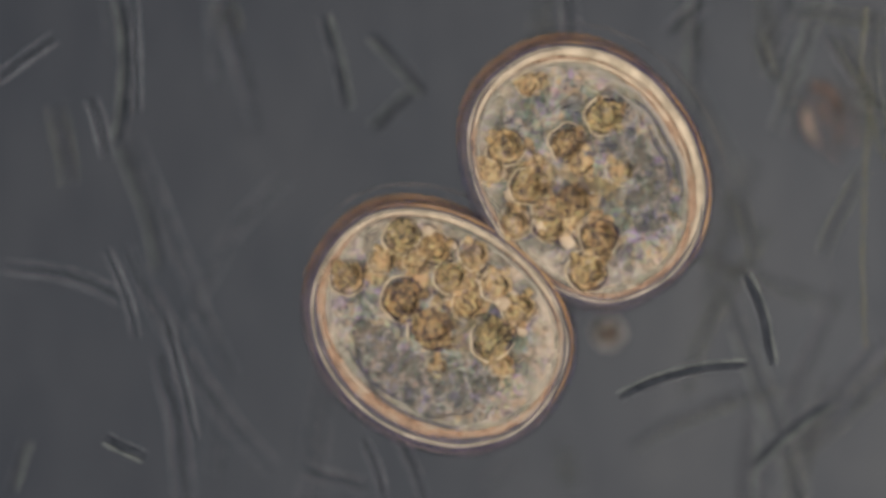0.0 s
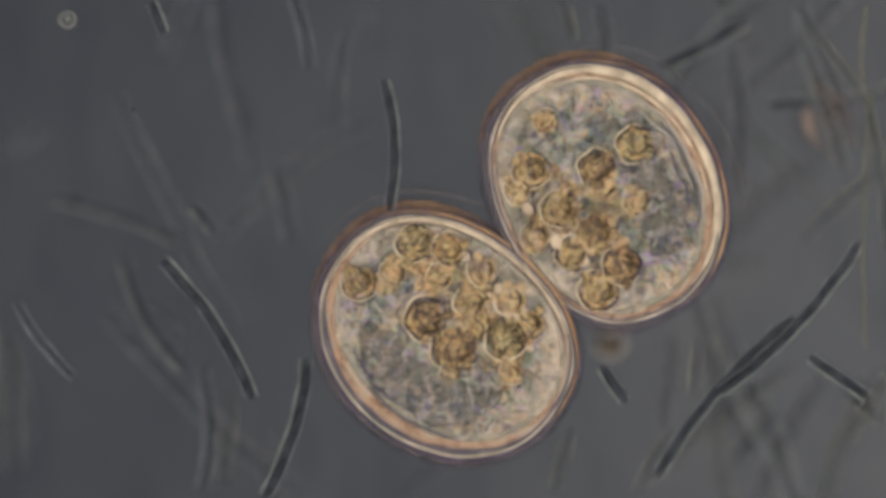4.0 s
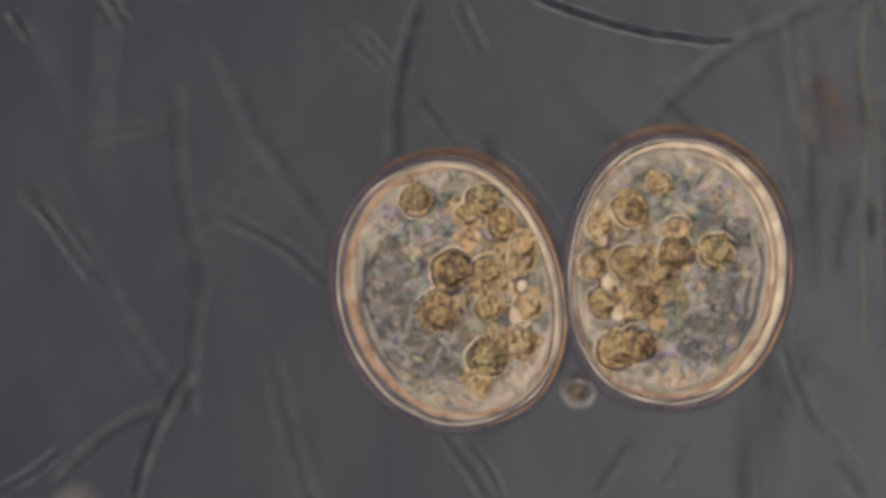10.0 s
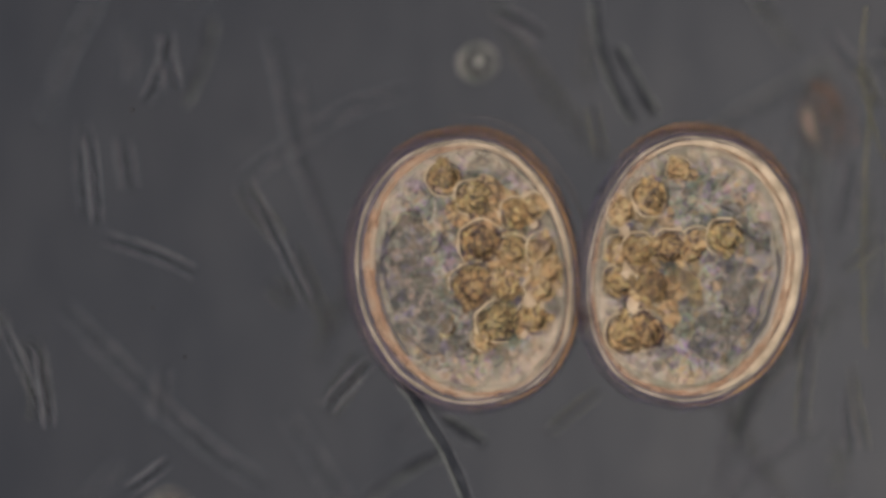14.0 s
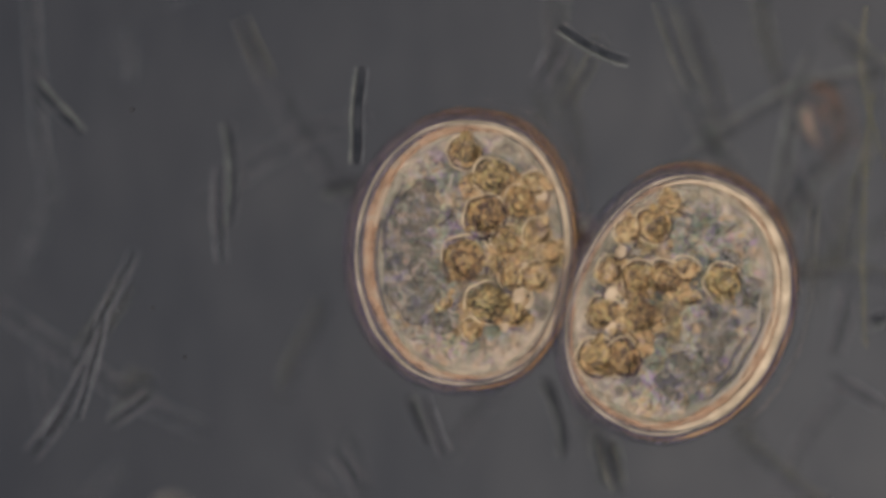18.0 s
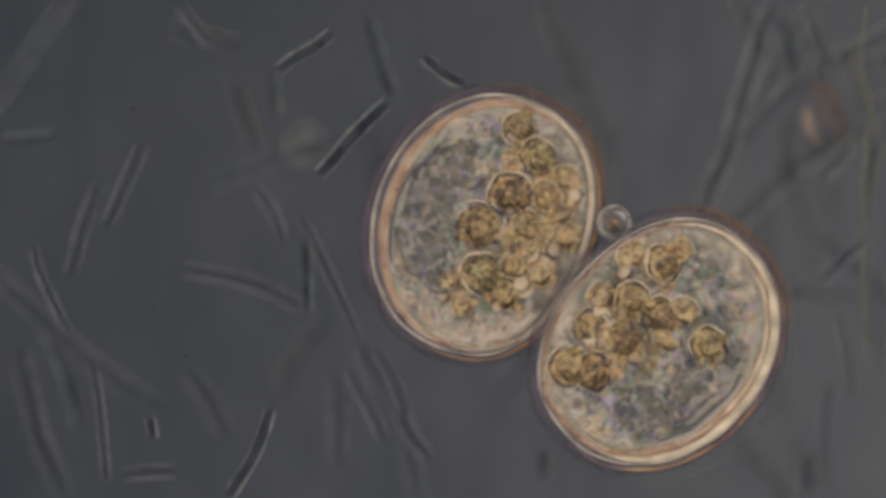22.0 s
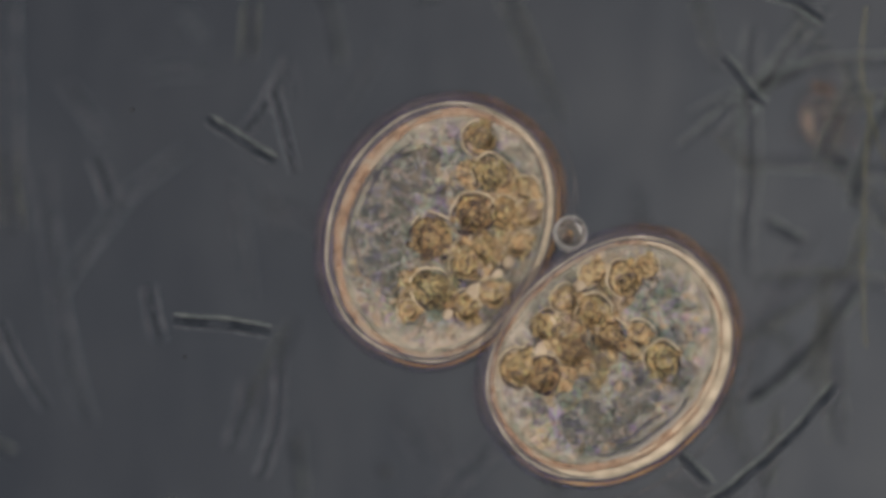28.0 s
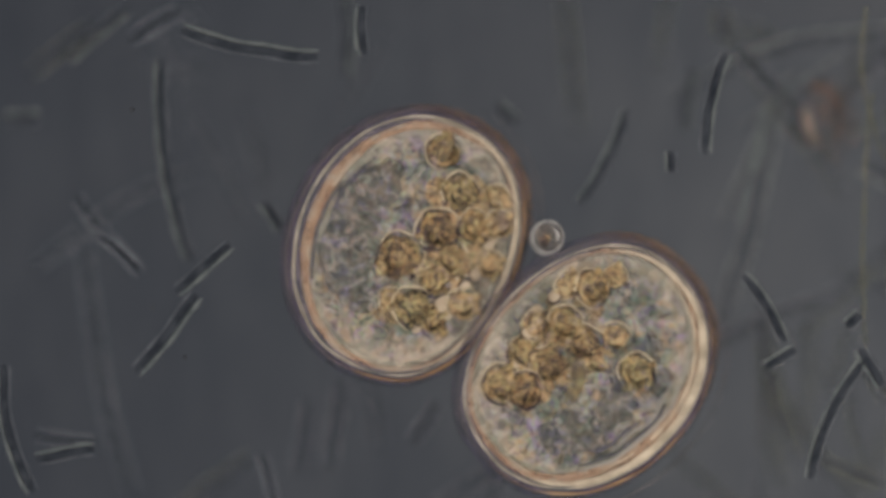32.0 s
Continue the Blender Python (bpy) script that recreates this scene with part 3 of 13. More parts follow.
spores = [make_spore(0.0185, "small round dark cell with a bright wall", 1, M_SPORE), make_spore(0.0105, "small round pale cell", 2, M_SPORE_PALE),
          make_spore(0.021, "small round blurred pinkish cell near the slide", 3, M_SPORE_PINK), make_spore(0.008, "tiny round cell with a bright wall", 4, M_SPORE)]


# ---- swimming rods ----
def arc_points(length, sag, off, steps, lift=0.0):
    """Points along a shallow arc, bulging to +y, off to its side by off."""
    pts = []
    for i in range(steps + 1):
        u = i / steps * 2 - 1
        y = sag * length * (1 - u * u) - sag * length * 0.5
        slope = -4 * sag * u
        k = 1 / math.hypot(1, slope)
        pts.append((u * length / 2 - off * slope * k, y + off * k, lift))
    return pts


def make_rod(length, sag, seed):
    rod = new("rod_bacterium")
    size = "long" if length > 0.13 else "short" if length < 0.055 else "slim"
    bend = "curved" if sag > 0.035 else "straight"
    tagged(rod, f"{size} {bend} dark rod-shaped bacterium with a pale edge", "bacterium", group="swimming bacteria")
    rnd = random.Random(seed)
    r = rnd.uniform(0.0034, 0.0043)
    steps = max(12, int(length / 0.006))
    joint = rnd.randint(6, 9)
    ends = {0: 0.25, 1: 0.7, 2: 0.9}
    radii = [r * ends.get(min(i, steps - i), 0.8 if i % joint == 0 else rnd.uniform(0.92, 1.08)) for i in range(steps + 1)]

    def wavy(off, lift=0.0):
        return [(x, y + 0.0022 * noise.noise(Vector((x * 28, seed * 5.3, 0))), z) for x, y, z in arc_points(length, sag, off, steps, lift)]

    part("core", tube(wavy(0), radii, False, 8), M_ROD, rod)
    bright = [0.50 * r * ends.get(min(i, steps - i), 0.75 + 0.6 * noise.noise(Vector((i * 0.35, seed * 3.1, 1)))) for i in range(steps + 1)]
    faint = [0.24 * r * ends.get(min(i, steps - i), 0.7 + 0.8 * noise.noise(Vector((i * 0.35, seed * 3.1, 7)))) for i in range(steps + 1)]
    side = 1 if seed % 2 else -1
    # thin tubes on both flanks draw the optical halo round the core
    part("edge", tube(wavy(side * 1.5 * r, -0.001), bright, False, 6), M_FLANK, rod, "pale greenish halo drawn beside the rod")
    part("edge", tube(wavy(-side * 1.5 * r, -0.001), faint, False, 6), M_FLANK_DIM, rod, "faint grey halo drawn beside the rod")
    return rod


def make_ghost(length, sag, seed):
    """A rod well below the plane of focus: a broad dull body between two thin light lines."""
    rod = new("deep_bacterium")
    tagged(rod, "dim out-of-focus rod-shaped bacterium deep in the water", "bacterium", group="deep bacteria")
    rnd = random.Random(seed + 500)
    r = rnd.uniform(0.0055, 0.0095)
    steps = 18
    fade = [math.sin(math.pi * (i + 0.8) / (steps + 1.6)) ** 0.5 for i in range(steps + 1)]
    pick = rnd.choice((M_FLANK_DIM, M_FLANK_DIM, M_FLANK_DIM, M_FLANK_WARM)) if seed < 34 else rnd.choice((M_FLANK, M_FLANK_WARM))

    def wavy(off, lift=0.0):
        return [(x, y + 0.004 * noise.noise(Vector((x * 16, seed * 5.3, 0))) + 0.012 * noise.noise(Vector((x * 7, seed * 2.1, 4))), z) for x, y, z in arc_points(length, sag, off, steps, lift)]

    side = rnd.choice((-1, 1))
    part("core", tube(wavy(0, -0.004), [r * f for f in fade], False, 8, flat=0.5), M_GHOST, rod)
    part("edge", tube(wavy(side * 1.15 * r), [rnd.uniform(0.0011, 0.0019) * f for f in fade], False, 6), pick, rod, "thin light edge")
    part("edge", tube(wavy(-side * 1.15 * r), [rnd.uniform(0.0006, 0.0013) * f for f in fade], False, 6), pick, rod, "thin light edge")
    return rod


def make_streak(length, sag, seed):
    """A thread far below the plane of focus: one thin pale line beside a dull band."""
    rod = new("deep_thread")
    tagged(rod, "faint pale thread-like microbe deep in the water", "bacterium", group="deep threads")
    rnd = random.Random(seed + 800)
    steps = 16
    gap = rnd.choice((-1, 1)) * rnd.uniform(0.005, 0.010)
    pick = rnd.choice((M_FLANK_DIM, M_FLANK_DIM, M_FLANK_DIM, M_FLANK_WARM)) if seed < 34 else rnd.choice((M_FLANK, M_FLANK_WARM))
    fade = [math.sin(math.pi * (i + 0.6) / (steps + 1.2)) ** 0.6 for i in range(steps + 1)]

    def wavy(off, lift=0.0):
        return [(x, y + 0.004 * noise.noise(Vector((x * 14, seed * 3.3, 0))) + 0.016 * noise.noise(Vector((x * 6, seed * 1.7, 2))), z) for x, y, z in arc_points(length, sag, off, steps, lift)]

    part("line", tube(wavy(0), [rnd.uniform(0.0012, 0.0020) * f for f in fade], False, 6, flat=0.6), pick, rod)
    if seed % 2:
        part("line", tube(wavy(gap * 2), [rnd.uniform(0.0009, 0.0016) * f for f in fade], False, 6, flat=0.6), pick, rod)
    part("band", tube(wavy(gap, -0.002), [abs(gap) * 0.85 * f for f in fade], False, 6, flat=0.4), M_GHOST, rod)
    return rod


def make_thread(length, sag, seed, warm):
    """A thread a little below the plane of focus: a pale line, a dull body and a second, fainter line."""
    thread = new("faint_bacterium")
    hue = "yellowish grey" if warm else "bluish grey"
    tagged(thread, f"faint {hue} thread-like bacterium just below the plane of focus", "bacterium", group="faint threads")
    rnd = random.Random(seed + 1200)
    steps = 18
    gap = rnd.choice((-1, 1)) * rnd.uniform(0.0045, 0.0075)
    fade = [math.sin(math.pi * (i + 0.6) / (steps + 1.2)) ** 0.6 for i in range(steps + 1)]

    def wavy(off, lift=0.0):
        return [(x, y + 0.003 * noise.noise(Vector((x * 16, seed * 3.9, 0))) + 0.010 * noise.noise(Vector((x * 6, seed * 2.7, 2))), z) for x, y, z in arc_points(length, sag, off, steps, lift)]

    pale = M_FLANK_WARM if warm else M_FLANK_DIM
    part("line", tube(wavy(0), [rnd.uniform(0.0012, 0.0019) * f for f in fade], False, 6, flat=0.6), pale, thread)
    part("line", tube(wavy(gap * 2), [rnd.uniform(0.0006, 0.0012) * f for f in fade], False, 6, flat=0.6), pale, thread)
    part("body", tube(wavy(gap, -0.002), [abs(gap) * 0.8 * f for f in fade], False, 6, flat=0.4), M_GHOST, thread)
    return thread


rods = [make_rod(length, sag, i) for i, (length, sag) in enumerate([(0.0181, 0.012), (0.0215, 0.012), (0.0284, 0.012), (0.0361, 0.012), (0.035, 0.012), (0.0465, 0.012), (0.0463, 0.012), (0.0499, 0.08), (0.057, 0.012), (0.0613, 0.012), (0.0671, 0.012), (0.074, 0.012), (0.0835, 0.012), (0.0809, 0.045), (0.0879, 0.08), (0.1011, 0.012), (0.1057, 0.057), (0.099, 0.057), (0.1105, 0.045), (0.1332, 0.071), (0.1427, 0.044), (0.1352, 0.057), (0.1485, 0.062), (0.1685, 0.057), (0.216, 0.05), (0.2107, 0.053)])]
ghosts = [make_ghost(length, sag, i) for i, (length, sag) in enumerate([(0.0377, 0.012), (0.0507, 0.012), (0.0532, 0.012), (0.057, 0.012), (0.0618, 0.012), (0.0664, 0.012), (0.0746, 0.012), (0.0763, 0.012), (0.0722, 0.012), (0.088, 0.012), (0.0953, 0.012), (0.1006, 0.012), (0.1027, 0.012), (0.1008, 0.012), (0.1056, 0.012), (0.1262, 0.03), (0.1571, 0.012), (0.1562, 0.03)])]
streaks = [make_streak(random.Random(900 + i).uniform(0.11, 0.28), random.Random(950 + i).uniform(0.0, 0.05), i) for i in range(20, 46)]
threads = [make_thread(length, sag, i, i >= 10) for i, (length, sag) in enumerate([(0.0523, 0.02), (0.0523, 0.0), (0.0618, 0.04), (0.0658, 0.04), (0.0735, 0.04), (0.0822, 0.0), (0.0903, 0.02), (0.1, 0.04), (0.1169, 0.02), (0.1406, 0.0), (0.0523, 0.02), (0.0523, 0.02), (0.0618, 0.0), (0.07, 0.0), (0.0735, 0.0), (0.0822, 0.04), (0.0931, 0.0), (0.1072, 0.04), (0.1582, 0.02)])]

# ---- still filaments and debris on the slide ----
for x, y, length, turn, bend in ((0.437, 0.03, 0.26, 88, 0.03), (0.44, 0.17, 0.16, 97, 0.04)):
    f = new("filament")
    tagged(f, "thin yellowish thread-like filament lying near the slide", "filament", group="threads at the edge")
    part("strand", tube([(x, y + 0.006 * noise.noise(Vector((x * 14, length * 9, 0))), z) for x, y, z in arc_points(length, bend, 0, 24)], 0.0012, False, 6, wobble=0.6), M_FILAMENT, f)
    f.matrix_world = pose(x, y, 0.105, 0, 0, turn)

clump = new("debris_clump")
tagged(clump, "blurred rust-brown flakes of debris on the slide", "debris")
for name, x, y, length, r, bend, turn, m in (("flake", -0.014, -0.007, 0.042, 0.0044, 0.10, 106, M_DEBRIS_PALE), ("flake", 0.012, 0.004, 0.056, 0.0032, -0.12, 100, M_DEBRIS),
                                             ("flake", 0.000, 0.030, 0.030, 0.0034, -0.15, 150, M_DEBRIS), ("flake", 0.001, 0.006, 0.034, 0.0018, 0.05, 112, M_DEBRIS)):
    pts = arc_points(length, bend, 0, 14)
    ob = part(name, tube(pts, [r * math.sin(math.pi * (i + 0.6) / 15.2) ** 0.7 for i in range(15)], False, 6, flat=0.5, wobble=0.7), m, clump)
    ob.matrix_basis = pose(x, y, 0, 0, 0, turn)
part("film", blob(0.034, 0.5, 1.6, 31, 3, (1, 1.2, 0.08)), M_DEBRIS_FILM, clump, "thin brownish film round the flakes").location = (0.004, 0, -0.008)
clump.matrix_world = pose(0.398, 0.135, 0.070)

for x, y, r in ((-0.317, 0.142, 0.0024), (-0.296, -0.06, 0.0018), (-0.263, -0.11, 0.002)):
    s = part("dust_speck", blob(r, 0.4, 2, int(r * 1e5), 2), M_SPECK)
    tagged(s, "tiny dark dust speck", "speck", group="dust")
    s.location = (x, y, FOCUS - 0.01)


def motions():
    walk(cell_a, [(0, pose(-0.0061, -0.0820, 0.1400, 0.0, 0.0, 46.5)), (0.5, pose(-0.0134, -0.0802, 0.1400, 0.0, 0.0, 46.3)), (1, pose(-0.0035, -0.0860, 0.1400, 0.0, 0.0, 46.2)), (1.5, pose(-0.0064, -0.0856, 0.1400, 0.0, 0.0, 45.3)), (2, pose(-0.0021, -0.0831, 0.1400, 0.0, 0.0, 44.4)), (2.5, pose(-0.0027, -0.0867, 0.1400, 0.0, 0.0, 43.9)), (3, pose(-0.0036, -0.0903, 0.1400, 0.0, 0.0, 43.4)), (3.5, pose(0.0032, -0.0946, 0.1400, 0.0, 0.0, 42.7)), (4, pose(0.0009, -0.0911, 0.1400, 0.0, 0.0, 42.1)), (4.5, pose(-0.0004, -0.0898, 0.1400, 0.0, 0.0, 40.9)), (6.5, pose(-0.0098, -0.0793, 0.1352, 2.8, 5.3, 27.5)), (7, pose(-0.0134, -0.0757, 0.1355, 2.5, 5.1, 25.7)), (8, pose(0.0016, -0.0732, 0.1360, 1.8, 4.6, 21.7)), (9, pose(0.0034, -0.0454, 0.1387, 0.4, 1.6, 13.5)), (9.5, pose(0.0001, -0.0406, 0.1400, 0.0, 0.0, 10.3)), (10, pose(0.0049, -0.0462, 0.1397, 0.0, 0.3, 7.0)), (10.5, pose(0.0043, -0.0492, 0.1395, 0.1, 0.7, 6.0)), (11, pose(0.0151, -0.0503, 0.1392, 0.1, 1.0, 5.0)), (11.5, pose(0.0194, -0.0490, 0.1380, 0.2, 2.5, 4.5)), (12, pose(0.0228, -0.0449, 0.1368, 0.3, 4.0, 3.9)), (12.5, pose(0.0240, -0.0446, 0.1356, 0.4, 5.5, 3.8)), (13, pose(0.0242, -0.0362, 0.1344, 0.5, 7.0, 3.7)), (13.5, pose(0.0212, -0.0320, 0.1344, 0.3, 7.0, 2.7)), (14, pose(0.0217, -0.0240, 0.1344, 0.2, 7.0, 1.7)), (14.5, pose(0.0213, -0.0246, 0.1343, 0.1, 7.1, 0.9)), (16.5, pose(0.0176, -0.0043, 0.1343, -0.8, 7.1, -6.0)), (17, pose(0.0098, -0.0072, 0.1342, -1.1, 7.1, -8.5)), (17.5, pose(0.0124, -0.0071, 0.1342, -1.4, 7.1, -10.8)), (18, pose(0.0203, -0.0036, 0.1342, -1.6, 7.1, -13.0)), (18.5, pose(0.0257, -0.0097, 0.1342, -1.8, 7.1, -14.7)), (19, pose(0.0267, -0.0130, 0.1341, -2.1, 7.0, -16.4)), (19.5, pose(0.0295, -0.0050, 0.1341, -2.4, 7.0, -18.7)), (20, pose(0.0341, 0.0047, 0.1341, -2.6, 6.9, -21.1)), (20.5, pose(0.0374, 0.0095, 0.1341, -3.0, 6.8, -23.7)), (21, pose(0.0356, 0.0127, 0.1341, -3.3, 6.7, -26.3)), (21.5, pose(0.0401, 0.0218, 0.1340, -3.6, 6.5, -29.2)), (22, pose(0.0393, 0.0265, 0.1340, -4.0, 6.3, -32.1)), (22.5, pose(0.0388, 0.0290, 0.1340, -4.2, 6.2, -33.7)), (23, pose(0.0373, 0.0324, 0.1340, -4.3, 6.2, -35.3)), (23.5, pose(0.0388, 0.0384, 0.1340, -4.6, 6.0, -37.2)), (24, pose(0.0272, 0.0419, 0.1339, -4.8, 5.9, -39.1)), (24.5, pose(0.0231, 0.0404, 0.1339, -4.9, 5.8, -40.4)), (25, pose(0.0199, 0.0371, 0.1339, -5.1, 5.7, -41.7)), (25.5, pose(0.0226, 0.0355, 0.1339, -5.1, 5.7, -41.7)), (26, pose(0.0068, 0.0392, 0.1339, -5.1, 5.8, -41.7)), (26.5, pose(0.0027, 0.0318, 0.1338, -5.0, 5.9, -40.2)), (28.5, pose(-0.0115, 0.0189, 0.1337, -4.6, 6.3, -36.0)), (29, pose(-0.0177, 0.0178, 0.1337, -4.5, 6.4, -35.5)), (29.5, pose(-0.0171, 0.0122, 0.1337, -4.5, 6.4, -35.3)), (30, pose(-0.0184, 0.0029, 0.1337, -4.5, 6.5, -35.2)), (30.5, pose(-0.0210, 0.0087, 0.1337, -4.6, 6.4, -35.7)), (31, pose(-0.0218, 0.0093, 0.1336, -4.7, 6.4, -36.2)), (31.5, pose(-0.0281, 0.0099, 0.1336, -4.6, 6.5, -35.6)), (32, pose(-0.0386, 0.0053, 0.1336, -4.6, 6.6, -35.0))])
    walk(cell_b, [(0, pose(0.1478, 0.0783, 0.1400, 0.0, 0.0, 46.5)), (0.5, pose(0.1440, 0.0760, 0.1400, 0.0, 0.0, 46.3)), (1, pose(0.1481, 0.0762, 0.1400, 0.0, 0.0, 46.2)), (1.5, pose(0.1509, 0.0707, 0.1400, 0.0, 0.0, 45.3)), (2, pose(0.1581, 0.0694, 0.1400, 0.0, 0.0, 44.4)), (2.5, pose(0.1570, 0.0682, 0.1400, 0.0, 0.0, 43.9)), (3, pose(0.1577, 0.0634, 0.1400, 0.0, 0.0, 43.4)), (3.5, pose(0.1669, 0.0583, 0.1400, 0.0, 0.0, 42.7)), (4, pose(0.1671, 0.0585, 0.1400, 0.0, 0.0, 42.1)), (4.5, pose(0.1709, 0.0561, 0.1400, 0.0, 0.0, 40.9)), (6.5, pose(0.1883, 0.0264, 0.1352, 2.8, 5.3, 27.5)), (7, pose(0.1858, 0.0206, 0.1355, 2.5, 5.1, 25.7)), (7.5, pose(0.2001, 0.0226, 0.1357, 2.1, 4.9, 23.7)), (8, pose(0.2066, 0.0155, 0.1360, 1.8, 4.6, 21.7)), (8.5, pose(0.2152, 0.0136, 0.1373, 1.0, 3.2, 17.6)), (9, pose(0.2277, 0.0074, 0.1387, 0.4, 1.6, 13.5)), (9.5, pose(0.2322, -0.0163, 0.1400, 0.0, 0.0, 10.3)), (10, pose(0.2384, -0.0232, 0.1397, 0.0, 0.3, 7.0)), (10.5, pose(0.2389, -0.0240, 0.1395, 0.1, 0.7, 6.0)), (11, pose(0.2498, -0.0265, 0.1392, 0.1, 1.0, 5.0)), (11.5, pose(0.2532, -0.0234, 0.1380, 0.2, 2.5, 4.5)), (12, pose(0.2582, -0.0326, 0.1368, 0.3, 4.0, 3.9)), (12.5, pose(0.2585, -0.0333, 0.1356, 0.4, 5.5, 3.8)), (13, pose(0.2578, -0.0163, 0.1344, 0.5, 7.0, 3.7)), (13.5, pose(0.2547, -0.0165, 0.1344, 0.3, 7.0, 2.7)), (14, pose(0.2568, -0.0209, 0.1344, 0.2, 7.0, 1.7)), (14.5, pose(0.2570, -0.0215, 0.1343, 0.1, 7.1, 0.9)), (16.5, pose(0.2458, -0.0267, 0.1343, -0.8, 7.1, -6.0)), (17, pose(0.2408, -0.0387, 0.1342, -1.1, 7.1, -8.5)), (17.5, pose(0.2396, -0.0533, 0.1342, -1.4, 7.1, -10.8)), (18, pose(0.2411, -0.0592, 0.1342, -1.6, 7.1, -13.0)), (18.5, pose(0.2460, -0.0691, 0.1342, -1.8, 7.1, -14.7)), (19, pose(0.2465, -0.0747, 0.1341, -2.1, 7.0, -16.4)), (19.5, pose(0.2443, -0.0780, 0.1341, -2.4, 7.0, -18.7)), (20, pose(0.2430, -0.0786, 0.1341, -2.6, 6.9, -21.1)), (20.5, pose(0.2437, -0.0799, 0.1341, -3.0, 6.8, -23.7)), (21, pose(0.2384, -0.0840, 0.1341, -3.3, 6.7, -26.3)), (21.5, pose(0.2309, -0.0940, 0.1340, -3.6, 6.5, -29.2)), (22, pose(0.2226, -0.0968, 0.1340, -4.0, 6.3, -32.1)), (22.5, pose(0.2247, -0.0948, 0.1340, -4.2, 6.2, -33.7)), (23, pose(0.2242, -0.0954, 0.1340, -4.3, 6.2, -35.3)), (23.5, pose(0.2210, -0.0957, 0.1340, -4.6, 6.0, -37.2)), (24, pose(0.2010, -0.1039, 0.1339, -4.8, 5.9, -39.1)), (24.5, pose(0.1887, -0.1143, 0.1339, -4.9, 5.8, -40.4)), (25, pose(0.1868, -0.1141, 0.1339, -5.1, 5.7, -41.7)), (25.5, pose(0.1872, -0.1174, 0.1339, -5.1, 5.7, -41.7)), (26, pose(0.1727, -0.1127, 0.1339, -5.1, 5.8, -41.7)), (26.5, pose(0.1754, -0.1112, 0.1338, -5.0, 5.9, -40.2)), (28.5, pose(0.1681, -0.1137, 0.1337, -4.6, 6.3, -36.0)), (29, pose(0.1627, -0.1136, 0.1337, -4.5, 6.4, -35.5)), (29.5, pose(0.1637, -0.1172, 0.1337, -4.5, 6.4, -35.3)), (30, pose(0.1646, -0.1225, 0.1337, -4.5, 6.5, -35.2)), (30.5, pose(0.1557, -0.1264, 0.1337, -4.6, 6.4, -35.7)), (31, pose(0.1556, -0.1295, 0.1336, -4.7, 6.4, -36.2)), (31.5, pose(0.1534, -0.1247, 0.1336, -4.6, 6.5, -35.6)), (32, pose(0.1486, -0.1226, 0.1336, -4.6, 6.6, -35.0))])
    walk(granules_a[0], [(0, pose(-0.0017, 0.0050, 0.0003, 0, 0, -0)), (2, pose(0.0023, -0.0056, 0.0003, 0, 0, -2)), (4, pose(0.0024, -0.0140, 0.0003, 0, 0, -4)), (7, pose(-0.0042, -0.0184, 0.0003, 0, 0, -8)), (10, pose(-0.0123, -0.0179, 0.0003, 0, 0, -11)), (14, pose(0.0089, -0.0147, 0.0003, 0, 0, -15)), (17, pose(0.0053, -0.0088, 0.0003, 0, 0, -19)), (21, pose(-0.0000, -0.0039, 0.0003, 0, 0, -23)), (24, pose(-0.0008, -0.0095, 0.0003, 0, 0, -26)), (26, pose(-0.0024, -0.0215, 0.0003, 0, 0, -29)), (29, pose(-0.0005, -0.0074, 0.0003, 0, 0, -32)), (32, pose(0.0025, -0.0145, 0.0003, 0, 0, -35))])
    walk(granules_a[1], [(0, pose(-0.0006, 0.0456, 0.0015, 0, 0, 0)), (2, pose(0.0039, 0.0289, 0.0015, 0, 0, 1)), (4, pose(0.0003, 0.0265, 0.0015, 0, 0, 1)), (7, pose(0.0025, 0.0261, 0.0015, 0, 0, 2)), (10, pose(0.0072, 0.0231, 0.0015, 0, 0, 3)), (14, pose(0.0171, 0.0298, 0.0015, 0, 0, 4)), (17, pose(0.0156, 0.0392, 0.0015, 0, 0, 5)), (21, pose(0.0098, 0.0412, 0.0015, 0, 0, 6)), (24, pose(0.0082, 0.0324, 0.0015, 0, 0, 7)), (26, pose(0.0145, 0.0263, 0.0015, 0, 0, 8)), (29, pose(0.0198, 0.0364, 0.0015, 0, 0, 9)), (32, pose(0.0197, 0.0302, 0.0015, 0, 0, 10))])
    walk(granules_a[2], [(0, pose(0.0452, 0.0908, 0.0027, 0, 0, -0)), (2, pose(0.0439, 0.0902, 0.0027, 0, 0, -1)), (4, pose(0.0438, 0.0917, 0.0027, 0, 0, -2)), (7, pose(0.0309, 0.0920, 0.0027, 0, 0, -4)), (10, pose(0.0475, 0.0889, 0.0027, 0, 0, -6)), (14, pose(0.0116, 0.0759, 0.0027, 0, 0, -8)), (17, pose(0.0109, 0.0791, 0.0027, 0, 0, -10)), (21, pose(0.0133, 0.0889, 0.0027, 0, 0, -13)), (24, pose(0.0128, 0.0789, 0.0027, 0, 0, -14)), (26, pose(0.0132, 0.0711, 0.0027, 0, 0, -16)), (29, pose(0.0073, 0.0810, 0.0027, 0, 0, -17)), (32, pose(0.0164, 0.0754, 0.0027, 0, 0, -19))])
